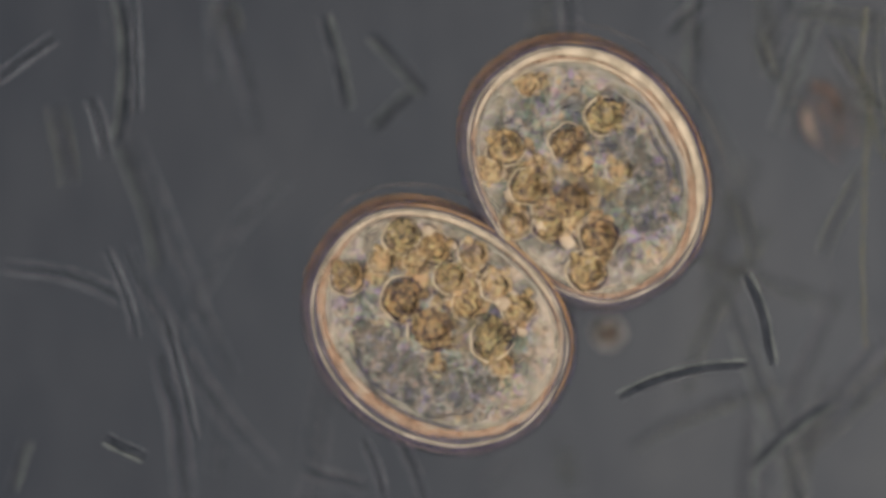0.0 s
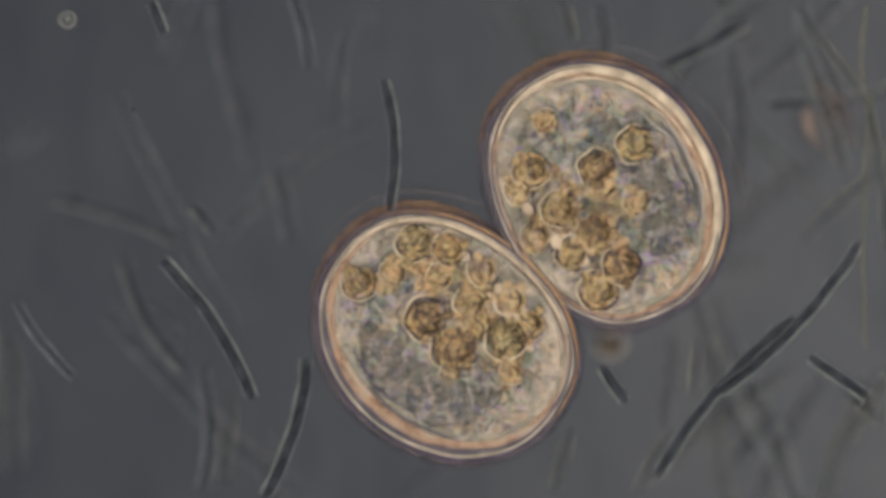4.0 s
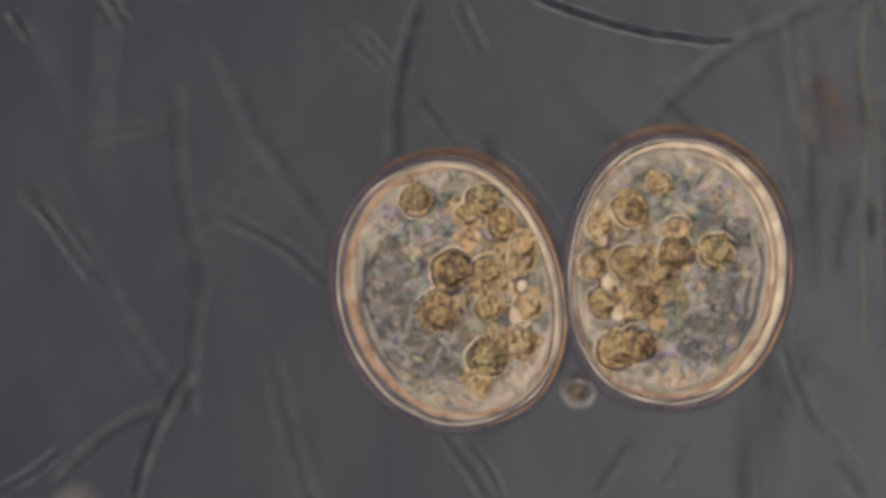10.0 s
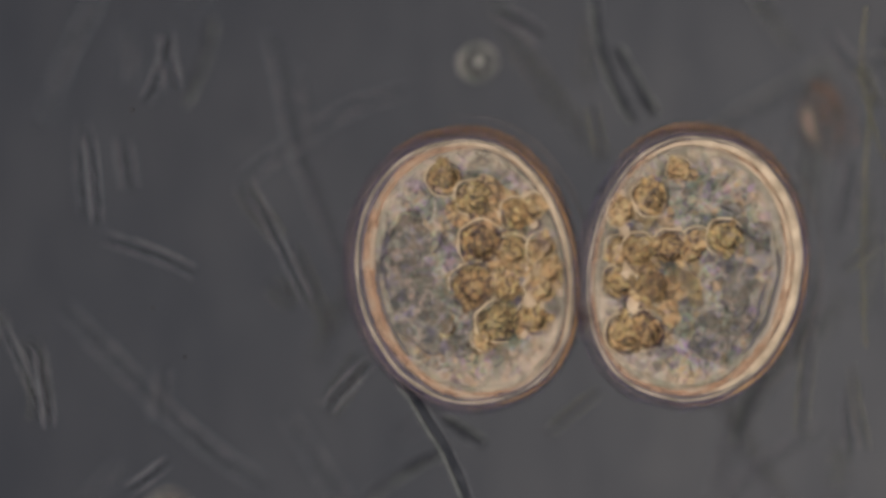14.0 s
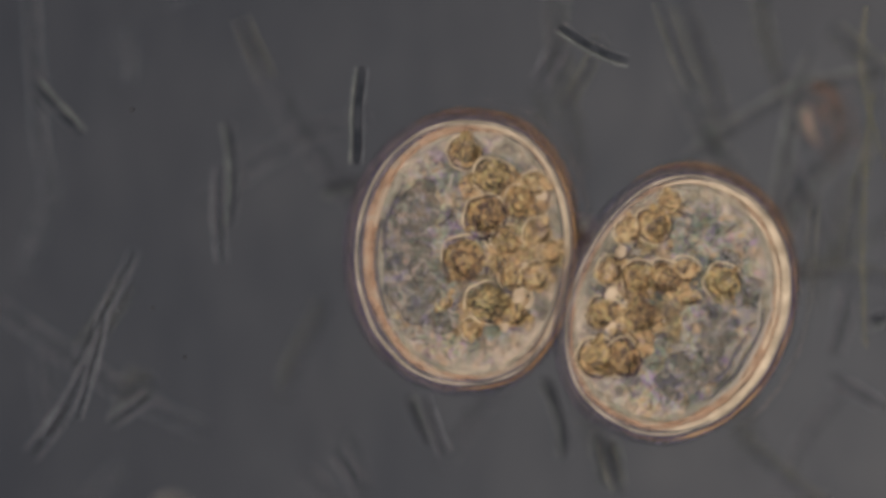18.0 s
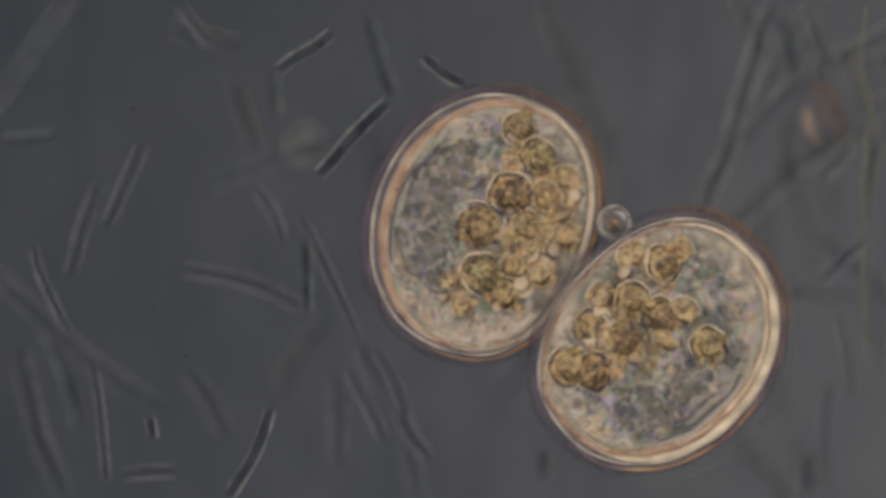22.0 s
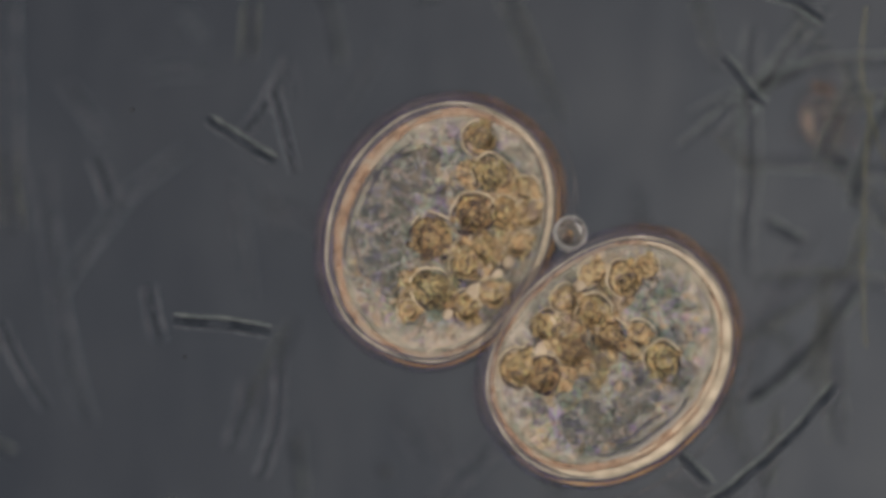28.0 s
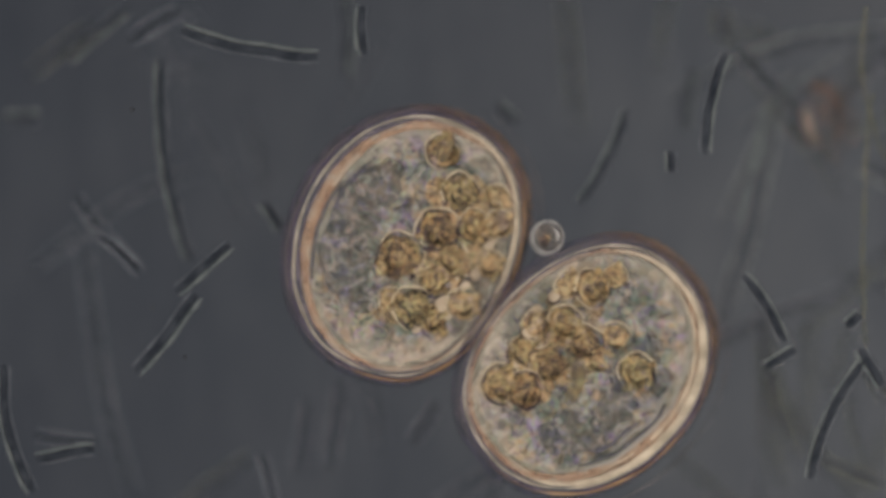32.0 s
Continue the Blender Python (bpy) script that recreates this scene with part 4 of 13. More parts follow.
    walk(granules_a[3], [(0, pose(-0.0235, 0.1030, 0.0009, 0, 0, 0)), (2, pose(-0.0293, 0.1016, 0.0009, 0, 0, 2)), (4, pose(-0.0257, 0.1004, 0.0009, 0, 0, 3)), (7, pose(-0.0244, 0.1026, 0.0009, 0, 0, 6)), (10, pose(-0.0194, 0.0987, 0.0009, 0, 0, 8)), (14, pose(-0.0183, 0.0969, 0.0009, 0, 0, 11)), (17, pose(-0.0210, 0.0988, 0.0009, 0, 0, 14)), (21, pose(-0.0181, 0.1035, 0.0009, 0, 0, 17)), (24, pose(-0.0156, 0.1003, 0.0009, 0, 0, 19)), (26, pose(-0.0174, 0.1015, 0.0009, 0, 0, 21)), (29, pose(-0.0223, 0.1002, 0.0009, 0, 0, 23)), (32, pose(-0.0216, 0.1001, 0.0009, 0, 0, 26))])
    walk(granules_a[4], [(0, pose(0.0586, 0.0582, 0.0021, 0, 0, -0)), (2, pose(0.0604, 0.0660, 0.0021, 0, 0, -0)), (4, pose(0.0655, 0.0644, 0.0021, 0, 0, -0)), (7, pose(0.0584, 0.0630, 0.0021, 0, 0, -1)), (10, pose(0.0644, 0.0652, 0.0021, 0, 0, -1)), (14, pose(0.0553, 0.0586, 0.0021, 0, 0, -1)), (17, pose(0.0479, 0.0643, 0.0021, 0, 0, -2)), (21, pose(0.0413, 0.0579, 0.0021, 0, 0, -2)), (24, pose(0.0425, 0.0512, 0.0021, 0, 0, -2)), (26, pose(0.0422, 0.0469, 0.0021, 0, 0, -3)), (29, pose(0.0456, 0.0567, 0.0021, 0, 0, -3)), (32, pose(0.0478, 0.0553, 0.0021, 0, 0, -3))])
    walk(granules_a[5], [(0, pose(0.0496, 0.0260, 0.0003, 0, 0, -0)), (2, pose(0.0508, 0.0152, 0.0003, 0, 0, -2)), (4, pose(0.0460, 0.0085, 0.0003, 0, 0, -4)), (7, pose(0.0412, 0.0139, 0.0003, 0, 0, -7)), (10, pose(0.0442, 0.0186, 0.0003, 0, 0, -10)), (14, pose(0.0501, 0.0202, 0.0003, 0, 0, -14)), (17, pose(0.0428, 0.0200, 0.0003, 0, 0, -17)), (21, pose(0.0431, 0.0217, 0.0003, 0, 0, -21)), (24, pose(0.0426, 0.0145, 0.0003, 0, 0, -24)), (26, pose(0.0471, 0.0092, 0.0003, 0, 0, -26)), (29, pose(0.0497, 0.0140, 0.0003, 0, 0, -29)), (32, pose(0.0485, 0.0139, 0.0003, 0, 0, -32))])
    walk(granules_a[6], [(0, pose(0.0821, 0.0251, 0.0015, 0, 0, 0)), (2, pose(0.0790, 0.0277, 0.0015, 0, 0, 1)), (4, pose(0.0756, 0.0243, 0.0015, 0, 0, 2)), (7, pose(0.0705, 0.0285, 0.0015, 0, 0, 3)), (10, pose(0.0796, 0.0246, 0.0015, 0, 0, 4)), (14, pose(0.0800, 0.0222, 0.0015, 0, 0, 6)), (17, pose(0.0732, 0.0303, 0.0015, 0, 0, 7)), (21, pose(0.0643, 0.0500, 0.0015, 0, 0, 8)), (24, pose(0.0608, 0.0513, 0.0015, 0, 0, 10)), (26, pose(0.0635, 0.0618, 0.0015, 0, 0, 10)), (29, pose(0.0660, 0.0676, 0.0015, 0, 0, 12)), (32, pose(0.0690, 0.0699, 0.0015, 0, 0, 13))])
    walk(granules_a[7], [(0, pose(0.0315, -0.0466, 0.0027, 0, 0, -0)), (2, pose(0.0352, -0.0459, 0.0027, 0, 0, -1)), (4, pose(0.0465, -0.0422, 0.0027, 0, 0, -2)), (7, pose(0.0255, -0.0549, 0.0027, 0, 0, -4)), (10, pose(0.0318, -0.0678, 0.0027, 0, 0, -5)), (14, pose(0.0319, -0.0510, 0.0027, 0, 0, -7)), (17, pose(0.0350, -0.0450, 0.0027, 0, 0, -8)), (21, pose(0.0297, -0.0424, 0.0027, 0, 0, -10)), (24, pose(0.0232, -0.0528, 0.0027, 0, 0, -12)), (26, pose(0.0231, -0.0617, 0.0027, 0, 0, -13)), (29, pose(0.0342, -0.0496, 0.0027, 0, 0, -14)), (32, pose(0.0433, -0.0491, 0.0027, 0, 0, -16))])
    walk(granules_a[8], [(0, pose(0.0406, -0.0063, 0.0009, 0, 0, 0)), (2, pose(0.0348, -0.0134, 0.0009, 0, 0, 2)), (4, pose(0.0370, -0.0143, 0.0009, 0, 0, 4)), (7, pose(0.0354, -0.0183, 0.0009, 0, 0, 6)), (10, pose(0.0413, -0.0187, 0.0009, 0, 0, 9)), (14, pose(0.0444, -0.0169, 0.0009, 0, 0, 13)), (17, pose(0.0553, -0.0130, 0.0009, 0, 0, 15)), (21, pose(0.0612, -0.0155, 0.0009, 0, 0, 19)), (24, pose(0.0365, -0.0237, 0.0009, 0, 0, 22)), (26, pose(0.0403, -0.0160, 0.0009, 0, 0, 23)), (29, pose(0.0458, -0.0133, 0.0009, 0, 0, 26)), (32, pose(0.0474, -0.0148, 0.0009, 0, 0, 29))])
    walk(granules_a[9], [(0, pose(0.0750, -0.0132, 0.0021, 0, 0, 0)), (2, pose(0.0714, -0.0171, 0.0021, 0, 0, 0)), (4, pose(0.0777, -0.0163, 0.0021, 0, 0, 0)), (7, pose(0.0777, -0.0163, 0.0021, 0, 0, 0)), (10, pose(0.0816, -0.0207, 0.0021, 0, 0, 0)), (14, pose(0.0788, -0.0179, 0.0021, 0, 0, 0)), (17, pose(0.0789, -0.0083, 0.0021, 0, 0, 0)), (21, pose(0.0805, -0.0092, 0.0021, 0, 0, 0)), (24, pose(0.0715, -0.0213, 0.0021, 0, 0, 0)), (26, pose(0.0786, -0.0205, 0.0021, 0, 0, 0)), (29, pose(0.0842, -0.0179, 0.0021, 0, 0, 0)), (32, pose(0.0841, -0.0173, 0.0021, 0, 0, 0))])
    walk(granules_a[10], [(0, pose(0.0741, -0.0457, 0.0003, 0, 0, -0)), (2, pose(0.0555, -0.0497, 0.0003, 0, 0, -2)), (4, pose(0.0732, -0.0470, 0.0003, 0, 0, -4)), (7, pose(0.0576, -0.0449, 0.0003, 0, 0, -6)), (10, pose(0.0693, -0.0597, 0.0003, 0, 0, -9)), (14, pose(0.0693, -0.0492, 0.0003, 0, 0, -13)), (17, pose(0.0647, -0.0493, 0.0003, 0, 0, -15)), (21, pose(0.0617, -0.0491, 0.0003, 0, 0, -19)), (24, pose(0.0555, -0.0563, 0.0003, 0, 0, -22)), (26, pose(0.0601, -0.0559, 0.0003, 0, 0, -23)), (29, pose(0.0713, -0.0445, 0.0003, 0, 0, -26)), (32, pose(0.0663, -0.0471, 0.0003, 0, 0, -29))])
    walk(granules_a[11], [(0, pose(0.0384, 0.0628, 0.0015, 0, 0, 0)), (2, pose(0.0402, 0.0496, 0.0015, 0, 0, 1)), (4, pose(0.0399, 0.0489, 0.0015, 0, 0, 2)), (7, pose(0.0289, 0.0612, 0.0015, 0, 0, 4)), (10, pose(0.0312, 0.0780, 0.0015, 0, 0, 5)), (14, pose(0.0726, 0.0654, 0.0015, 0, 0, 7)), (17, pose(0.0621, 0.0800, 0.0015, 0, 0, 8)), (21, pose(0.0492, 0.0873, 0.0015, 0, 0, 10)), (24, pose(0.0531, 0.0746, 0.0015, 0, 0, 12)), (26, pose(0.0465, 0.0828, 0.0015, 0, 0, 13)), (29, pose(0.0487, 0.0871, 0.0015, 0, 0, 14)), (32, pose(0.0510, 0.0910, 0.0015, 0, 0, 16))])
    walk(granules_a[12], [(0, pose(0.0147, 0.0878, 0.0027, 0, 0, -0)), (2, pose(0.0135, 0.0879, 0.0027, 0, 0, -1)), (4, pose(0.0096, 0.0839, 0.0027, 0, 0, -2)), (7, pose(0.0849, 0.0395, 0.0027, 0, 0, -3)), (10, pose(0.0847, 0.0401, 0.0027, 0, 0, -4)), (14, pose(0.0879, -0.0010, 0.0027, 0, 0, -6)), (17, pose(0.0899, 0.0153, 0.0027, 0, 0, -7)), (21, pose(0.0847, 0.0280, 0.0027, 0, 0, -8)), (24, pose(0.0802, 0.0411, 0.0027, 0, 0, -10)), (26, pose(0.0779, 0.0325, 0.0027, 0, 0, -10)), (29, pose(0.0755, 0.0392, 0.0027, 0, 0, -12)), (32, pose(0.0848, 0.0320, 0.0027, 0, 0, -13))])
    walk(granules_a[13], [(0, pose(-0.0269, -0.0268, 0.0009, 0, 0, 0)), (2, pose(-0.0178, -0.0261, 0.0009, 0, 0, 2)), (4, pose(-0.0170, -0.0312, 0.0009, 0, 0, 4)), (7, pose(-0.0403, -0.0234, 0.0009, 0, 0, 7)), (10, pose(-0.0340, -0.0528, 0.0009, 0, 0, 10)), (14, pose(-0.0199, -0.0552, 0.0009, 0, 0, 14)), (17, pose(-0.0137, -0.0493, 0.0009, 0, 0, 17)), (21, pose(0.0043, -0.0689, 0.0009, 0, 0, 21)), (24, pose(0.0008, -0.0525, 0.0009, 0, 0, 24)), (26, pose(0.0064, -0.0688, 0.0009, 0, 0, 26)), (29, pose(0.0006, -0.0488, 0.0009, 0, 0, 29)), (32, pose(-0.0048, -0.0300, 0.0009, 0, 0, 32))])
    walk(granules_a[14], [(0, pose(0.0206, -0.0727, 0.0021, 0, 0, 0)), (2, pose(0.0273, -0.0703, 0.0021, 0, 0, 0)), (4, pose(0.0277, -0.0716, 0.0021, 0, 0, 0)), (7, pose(-0.0087, -0.0704, 0.0021, 0, 0, 1)), (10, pose(0.0213, -0.0972, 0.0021, 0, 0, 1)), (14, pose(0.0171, -0.0678, 0.0021, 0, 0, 1)), (17, pose(0.0246, -0.0726, 0.0021, 0, 0, 2)), (21, pose(0.0274, -0.0768, 0.0021, 0, 0, 2)), (24, pose(0.0274, -0.0900, 0.0021, 0, 0, 2)), (26, pose(0.0233, -0.0922, 0.0021, 0, 0, 3)), (29, pose(0.0244, -0.0776, 0.0021, 0, 0, 3)), (32, pose(0.0195, -0.0551, 0.0021, 0, 0, 3))])
    walk(granules_b[0], [(0, pose(-0.0315, -0.0089, 0.0003, 0, 0, -0)), (2, pose(-0.0279, -0.0208, 0.0003, 0, 0, -2)), (4, pose(-0.0359, -0.0225, 0.0003, 0, 0, -4)), (7, pose(-0.0344, -0.0217, 0.0003, 0, 0, -8)), (10, pose(-0.0376, -0.0264, 0.0003, 0, 0, -11)), (14, pose(-0.0444, -0.0174, 0.0003, 0, 0, -15)), (17, pose(-0.0399, -0.0184, 0.0003, 0, 0, -19)), (21, pose(-0.0346, -0.0173, 0.0003, 0, 0, -23)), (24, pose(-0.0395, -0.0208, 0.0003, 0, 0, -26)), (26, pose(-0.0424, -0.0256, 0.0003, 0, 0, -29)), (29, pose(-0.0379, -0.0134, 0.0003, 0, 0, -32)), (32, pose(-0.0359, -0.0216, 0.0003, 0, 0, -35))])
    walk(granules_b[1], [(0, pose(0.0062, 0.0348, 0.0015, 0, 0, 0)), (2, pose(0.0040, 0.0283, 0.0015, 0, 0, 1)), (4, pose(0.0065, 0.0244, 0.0015, 0, 0, 1)), (7, pose(-0.0157, 0.0108, 0.0015, 0, 0, 2)), (10, pose(-0.0003, 0.0182, 0.0015, 0, 0, 3)), (14, pose(-0.0260, 0.0223, 0.0015, 0, 0, 4)), (17, pose(-0.0259, 0.0243, 0.0015, 0, 0, 5)), (21, pose(-0.0142, 0.0233, 0.0015, 0, 0, 6)), (24, pose(-0.0257, 0.0235, 0.0015, 0, 0, 7)), (26, pose(-0.0160, 0.0053, 0.0015, 0, 0, 8)), (29, pose(-0.0173, 0.0221, 0.0015, 0, 0, 9)), (32, pose(-0.0183, 0.0185, 0.0015, 0, 0, 10))])
    walk(granules_b[2], [(0, pose(-0.0527, 0.0343, 0.0027, 0, 0, -0)), (2, pose(-0.0568, 0.0236, 0.0027, 0, 0, -1)), (4, pose(-0.0482, 0.0196, 0.0027, 0, 0, -2)), (7, pose(-0.0491, 0.0140, 0.0027, 0, 0, -4)), (10, pose(-0.0497, 0.0156, 0.0027, 0, 0, -6)), (14, pose(-0.0576, 0.0203, 0.0027, 0, 0, -8)), (17, pose(-0.0482, 0.0181, 0.0027, 0, 0, -10)), (21, pose(-0.0489, 0.0223, 0.0027, 0, 0, -13)), (24, pose(-0.0515, 0.0189, 0.0027, 0, 0, -14)), (26, pose(-0.0465, 0.0182, 0.0027, 0, 0, -16)), (29, pose(-0.0447, 0.0310, 0.0027, 0, 0, -17)), (32, pose(-0.0472, 0.0229, 0.0027, 0, 0, -19))])
    walk(granules_b[3], [(0, pose(-0.0651, 0.0724, 0.0009, 0, 0, 0)), (2, pose(-0.0614, 0.0763, 0.0009, 0, 0, 2)), (4, pose(-0.0645, 0.0614, 0.0009, 0, 0, 3)), (7, pose(-0.0677, 0.0548, 0.0009, 0, 0, 6)), (10, pose(-0.0708, 0.0558, 0.0009, 0, 0, 8)), (14, pose(-0.0732, 0.0606, 0.0009, 0, 0, 11)), (17, pose(-0.0667, 0.0647, 0.0009, 0, 0, 14)), (21, pose(-0.0730, 0.0584, 0.0009, 0, 0, 17)), (24, pose(-0.0703, 0.0653, 0.0009, 0, 0, 19)), (26, pose(-0.0686, 0.0562, 0.0009, 0, 0, 21)), (29, pose(-0.0662, 0.0615, 0.0009, 0, 0, 23)), (32, pose(-0.0638, 0.0589, 0.0009, 0, 0, 26))])
    walk(granules_b[4], [(0, pose(-0.0393, 0.0786, 0.0021, 0, 0, -0)), (2, pose(-0.0371, 0.0765, 0.0021, 0, 0, -0)), (4, pose(-0.0425, 0.0686, 0.0021, 0, 0, -0)), (7, pose(-0.0449, 0.0693, 0.0021, 0, 0, -1)), (10, pose(-0.0403, 0.0694, 0.0021, 0, 0, -1)), (14, pose(-0.0445, 0.0745, 0.0021, 0, 0, -1)), (17, pose(-0.0453, 0.0765, 0.0021, 0, 0, -2)), (21, pose(-0.0408, 0.0710, 0.0021, 0, 0, -2)), (24, pose(-0.0437, 0.0732, 0.0021, 0, 0, -2)), (26, pose(-0.0413, 0.0687, 0.0021, 0, 0, -3)), (29, pose(-0.0387, 0.0773, 0.0021, 0, 0, -3)), (32, pose(-0.0439, 0.0706, 0.0021, 0, 0, -3))])
    walk(granules_b[5], [(0, pose(-0.0660, -0.0100, 0.0003, 0, 0, -0)), (2, pose(-0.0665, -0.0192, 0.0003, 0, 0, -2)), (4, pose(-0.0683, -0.0241, 0.0003, 0, 0, -4)), (7, pose(-0.0664, -0.0222, 0.0003, 0, 0, -7)), (10, pose(-0.0774, -0.0215, 0.0003, 0, 0, -10)), (14, pose(-0.0786, -0.0106, 0.0003, 0, 0, -14)), (17, pose(-0.0769, -0.0239, 0.0003, 0, 0, -17)), (21, pose(-0.0736, -0.0250, 0.0003, 0, 0, -21)), (24, pose(-0.0724, -0.0238, 0.0003, 0, 0, -24)), (26, pose(-0.0734, -0.0208, 0.0003, 0, 0, -26)), (29, pose(-0.0746, -0.0112, 0.0003, 0, 0, -29)), (32, pose(-0.0653, -0.0245, 0.0003, 0, 0, -32))])
    walk(granules_b[6], [(0, pose(-0.0736, -0.0687, 0.0015, 0, 0, 0)), (2, pose(-0.0742, -0.0639, 0.0015, 0, 0, 1)), (4, pose(-0.0739, -0.0689, 0.0015, 0, 0, 2)), (7, pose(-0.0709, -0.0646, 0.0015, 0, 0, 3)), (10, pose(-0.0720, -0.0713, 0.0015, 0, 0, 4)), (14, pose(-0.0744, -0.0624, 0.0015, 0, 0, 6)), (17, pose(-0.0734, -0.0669, 0.0015, 0, 0, 7)), (21, pose(-0.0702, -0.0712, 0.0015, 0, 0, 8)), (24, pose(-0.0709, -0.0668, 0.0015, 0, 0, 10)), (26, pose(-0.0684, -0.0699, 0.0015, 0, 0, 10)), (29, pose(-0.0749, -0.0606, 0.0015, 0, 0, 12)), (32, pose(-0.0662, -0.0636, 0.0015, 0, 0, 13))])
    walk(granules_b[7], [(0, pose(-0.0407, -0.0533, 0.0027, 0, 0, -0)), (2, pose(-0.0377, -0.0554, 0.0027, 0, 0, -1)), (4, pose(-0.0398, -0.0653, 0.0027, 0, 0, -2)), (7, pose(-0.0413, -0.0693, 0.0027, 0, 0, -4)), (10, pose(-0.0513, -0.0681, 0.0027, 0, 0, -5)), (14, pose(-0.0543, -0.0602, 0.0027, 0, 0, -7)), (17, pose(-0.0478, -0.0631, 0.0027, 0, 0, -8)), (21, pose(-0.0457, -0.0624, 0.0027, 0, 0, -10)), (24, pose(-0.0494, -0.0568, 0.0027, 0, 0, -12)), (26, pose(-0.0497, -0.0650, 0.0027, 0, 0, -13)), (29, pose(-0.0505, -0.0504, 0.0027, 0, 0, -14)), (32, pose(-0.0441, -0.0552, 0.0027, 0, 0, -16))])
    walk(granules_b[8], [(0, pose(0.0015, 0.0105, 0.0009, 0, 0, 0)), (2, pose(-0.0019, 0.0099, 0.0009, 0, 0, 2)), (4, pose(0.0013, 0.0058, 0.0009, 0, 0, 4)), (7, pose(0.0019, 0.0342, 0.0009, 0, 0, 6)), (10, pose(0.0054, 0.0406, 0.0009, 0, 0, 9)), (14, pose(0.0029, 0.0271, 0.0009, 0, 0, 13)), (17, pose(-0.0041, 0.0333, 0.0009, 0, 0, 15)), (21, pose(0.0039, 0.0386, 0.0009, 0, 0, 19)), (24, pose(-0.0005, 0.0379, 0.0009, 0, 0, 22)), (26, pose(0.0028, 0.0273, 0.0009, 0, 0, 23)), (29, pose(0.0084, 0.0403, 0.0009, 0, 0, 26)), (32, pose(0.0044, 0.0412, 0.0009, 0, 0, 29))])
    walk(granules_b[9], [(0, pose(0.0527, 0.0275, 0.0021, 0, 0, 0)), (2, pose(0.0507, 0.0267, 0.0021, 0, 0, 0)), (4, pose(0.0536, 0.0166, 0.0021, 0, 0, 0)), (7, pose(0.0419, 0.0246, 0.0021, 0, 0, 0)), (10, pose(0.0428, 0.0158, 0.0021, 0, 0, 0)), (14, pose(0.0317, 0.0320, 0.0021, 0, 0, 0)), (17, pose(0.0361, 0.0363, 0.0021, 0, 0, 0)), (21, pose(0.0423, 0.0254, 0.0021, 0, 0, 0)), (24, pose(0.0426, 0.0211, 0.0021, 0, 0, 0)), (26, pose(0.0407, 0.0147, 0.0021, 0, 0, 0)), (29, pose(0.0428, 0.0365, 0.0021, 0, 0, 0)), (32, pose(0.0429, 0.0259, 0.0021, 0, 0, 0))])
    walk(granules_b[10], [(0, pose(0.0250, -0.0225, 0.0003, 0, 0, -0)), (2, pose(0.0208, -0.0203, 0.0003, 0, 0, -2)), (4, pose(0.0172, -0.0279, 0.0003, 0, 0, -4)), (7, pose(0.0074, 0.0124, 0.0003, 0, 0, -6)), (10, pose(-0.0166, 0.0029, 0.0003, 0, 0, -9)), (14, pose(-0.0031, 0.0187, 0.0003, 0, 0, -13)), (17, pose(0.0041, 0.0171, 0.0003, 0, 0, -15)), (21, pose(0.0075, 0.0052, 0.0003, 0, 0, -19)), (24, pose(-0.0054, 0.0119, 0.0003, 0, 0, -22)), (26, pose(0.0032, 0.0008, 0.0003, 0, 0, -23)), (29, pose(0.0104, 0.0276, 0.0003, 0, 0, -26)), (32, pose(0.0033, 0.0125, 0.0003, 0, 0, -29))])
    walk(granules_b[11], [(0, pose(-0.0890, 0.0182, 0.0015, 0, 0, 0)), (2, pose(-0.0906, 0.0090, 0.0015, 0, 0, 1)), (4, pose(-0.0844, 0.0137, 0.0015, 0, 0, 2)), (7, pose(-0.0697, 0.0175, 0.0015, 0, 0, 4)), (10, pose(-0.0843, 0.0170, 0.0015, 0, 0, 5)), (14, pose(-0.0777, 0.0209, 0.0015, 0, 0, 7)), (17, pose(-0.0779, 0.0224, 0.0015, 0, 0, 8)), (21, pose(-0.0760, 0.0058, 0.0015, 0, 0, 10)), (24, pose(-0.0825, 0.0161, 0.0015, 0, 0, 12)), (26, pose(-0.0773, 0.0140, 0.0015, 0, 0, 13)), (29, pose(-0.0747, 0.0238, 0.0015, 0, 0, 14)), (32, pose(-0.0699, 0.0072, 0.0015, 0, 0, 16))])
    walk(granules_b[12], [(0, pose(0.0223, 0.1054, 0.0027, 0, 0, -0)), (2, pose(0.0194, 0.1096, 0.0027, 0, 0, -1)), (4, pose(0.0008, 0.0952, 0.0027, 0, 0, -2)), (7, pose(0.0149, 0.1011, 0.0027, 0, 0, -3)), (10, pose(-0.0086, 0.0915, 0.0027, 0, 0, -4)), (14, pose(-0.0150, 0.1023, 0.0027, 0, 0, -6)), (17, pose(-0.0348, 0.1042, 0.0027, 0, 0, -7)), (21, pose(-0.0342, 0.0902, 0.0027, 0, 0, -8)), (24, pose(-0.0312, 0.0943, 0.0027, 0, 0, -10)), (26, pose(-0.0317, 0.0925, 0.0027, 0, 0, -10)), (29, pose(-0.0266, 0.0999, 0.0027, 0, 0, -12)), (32, pose(-0.0316, 0.0931, 0.0027, 0, 0, -13))])
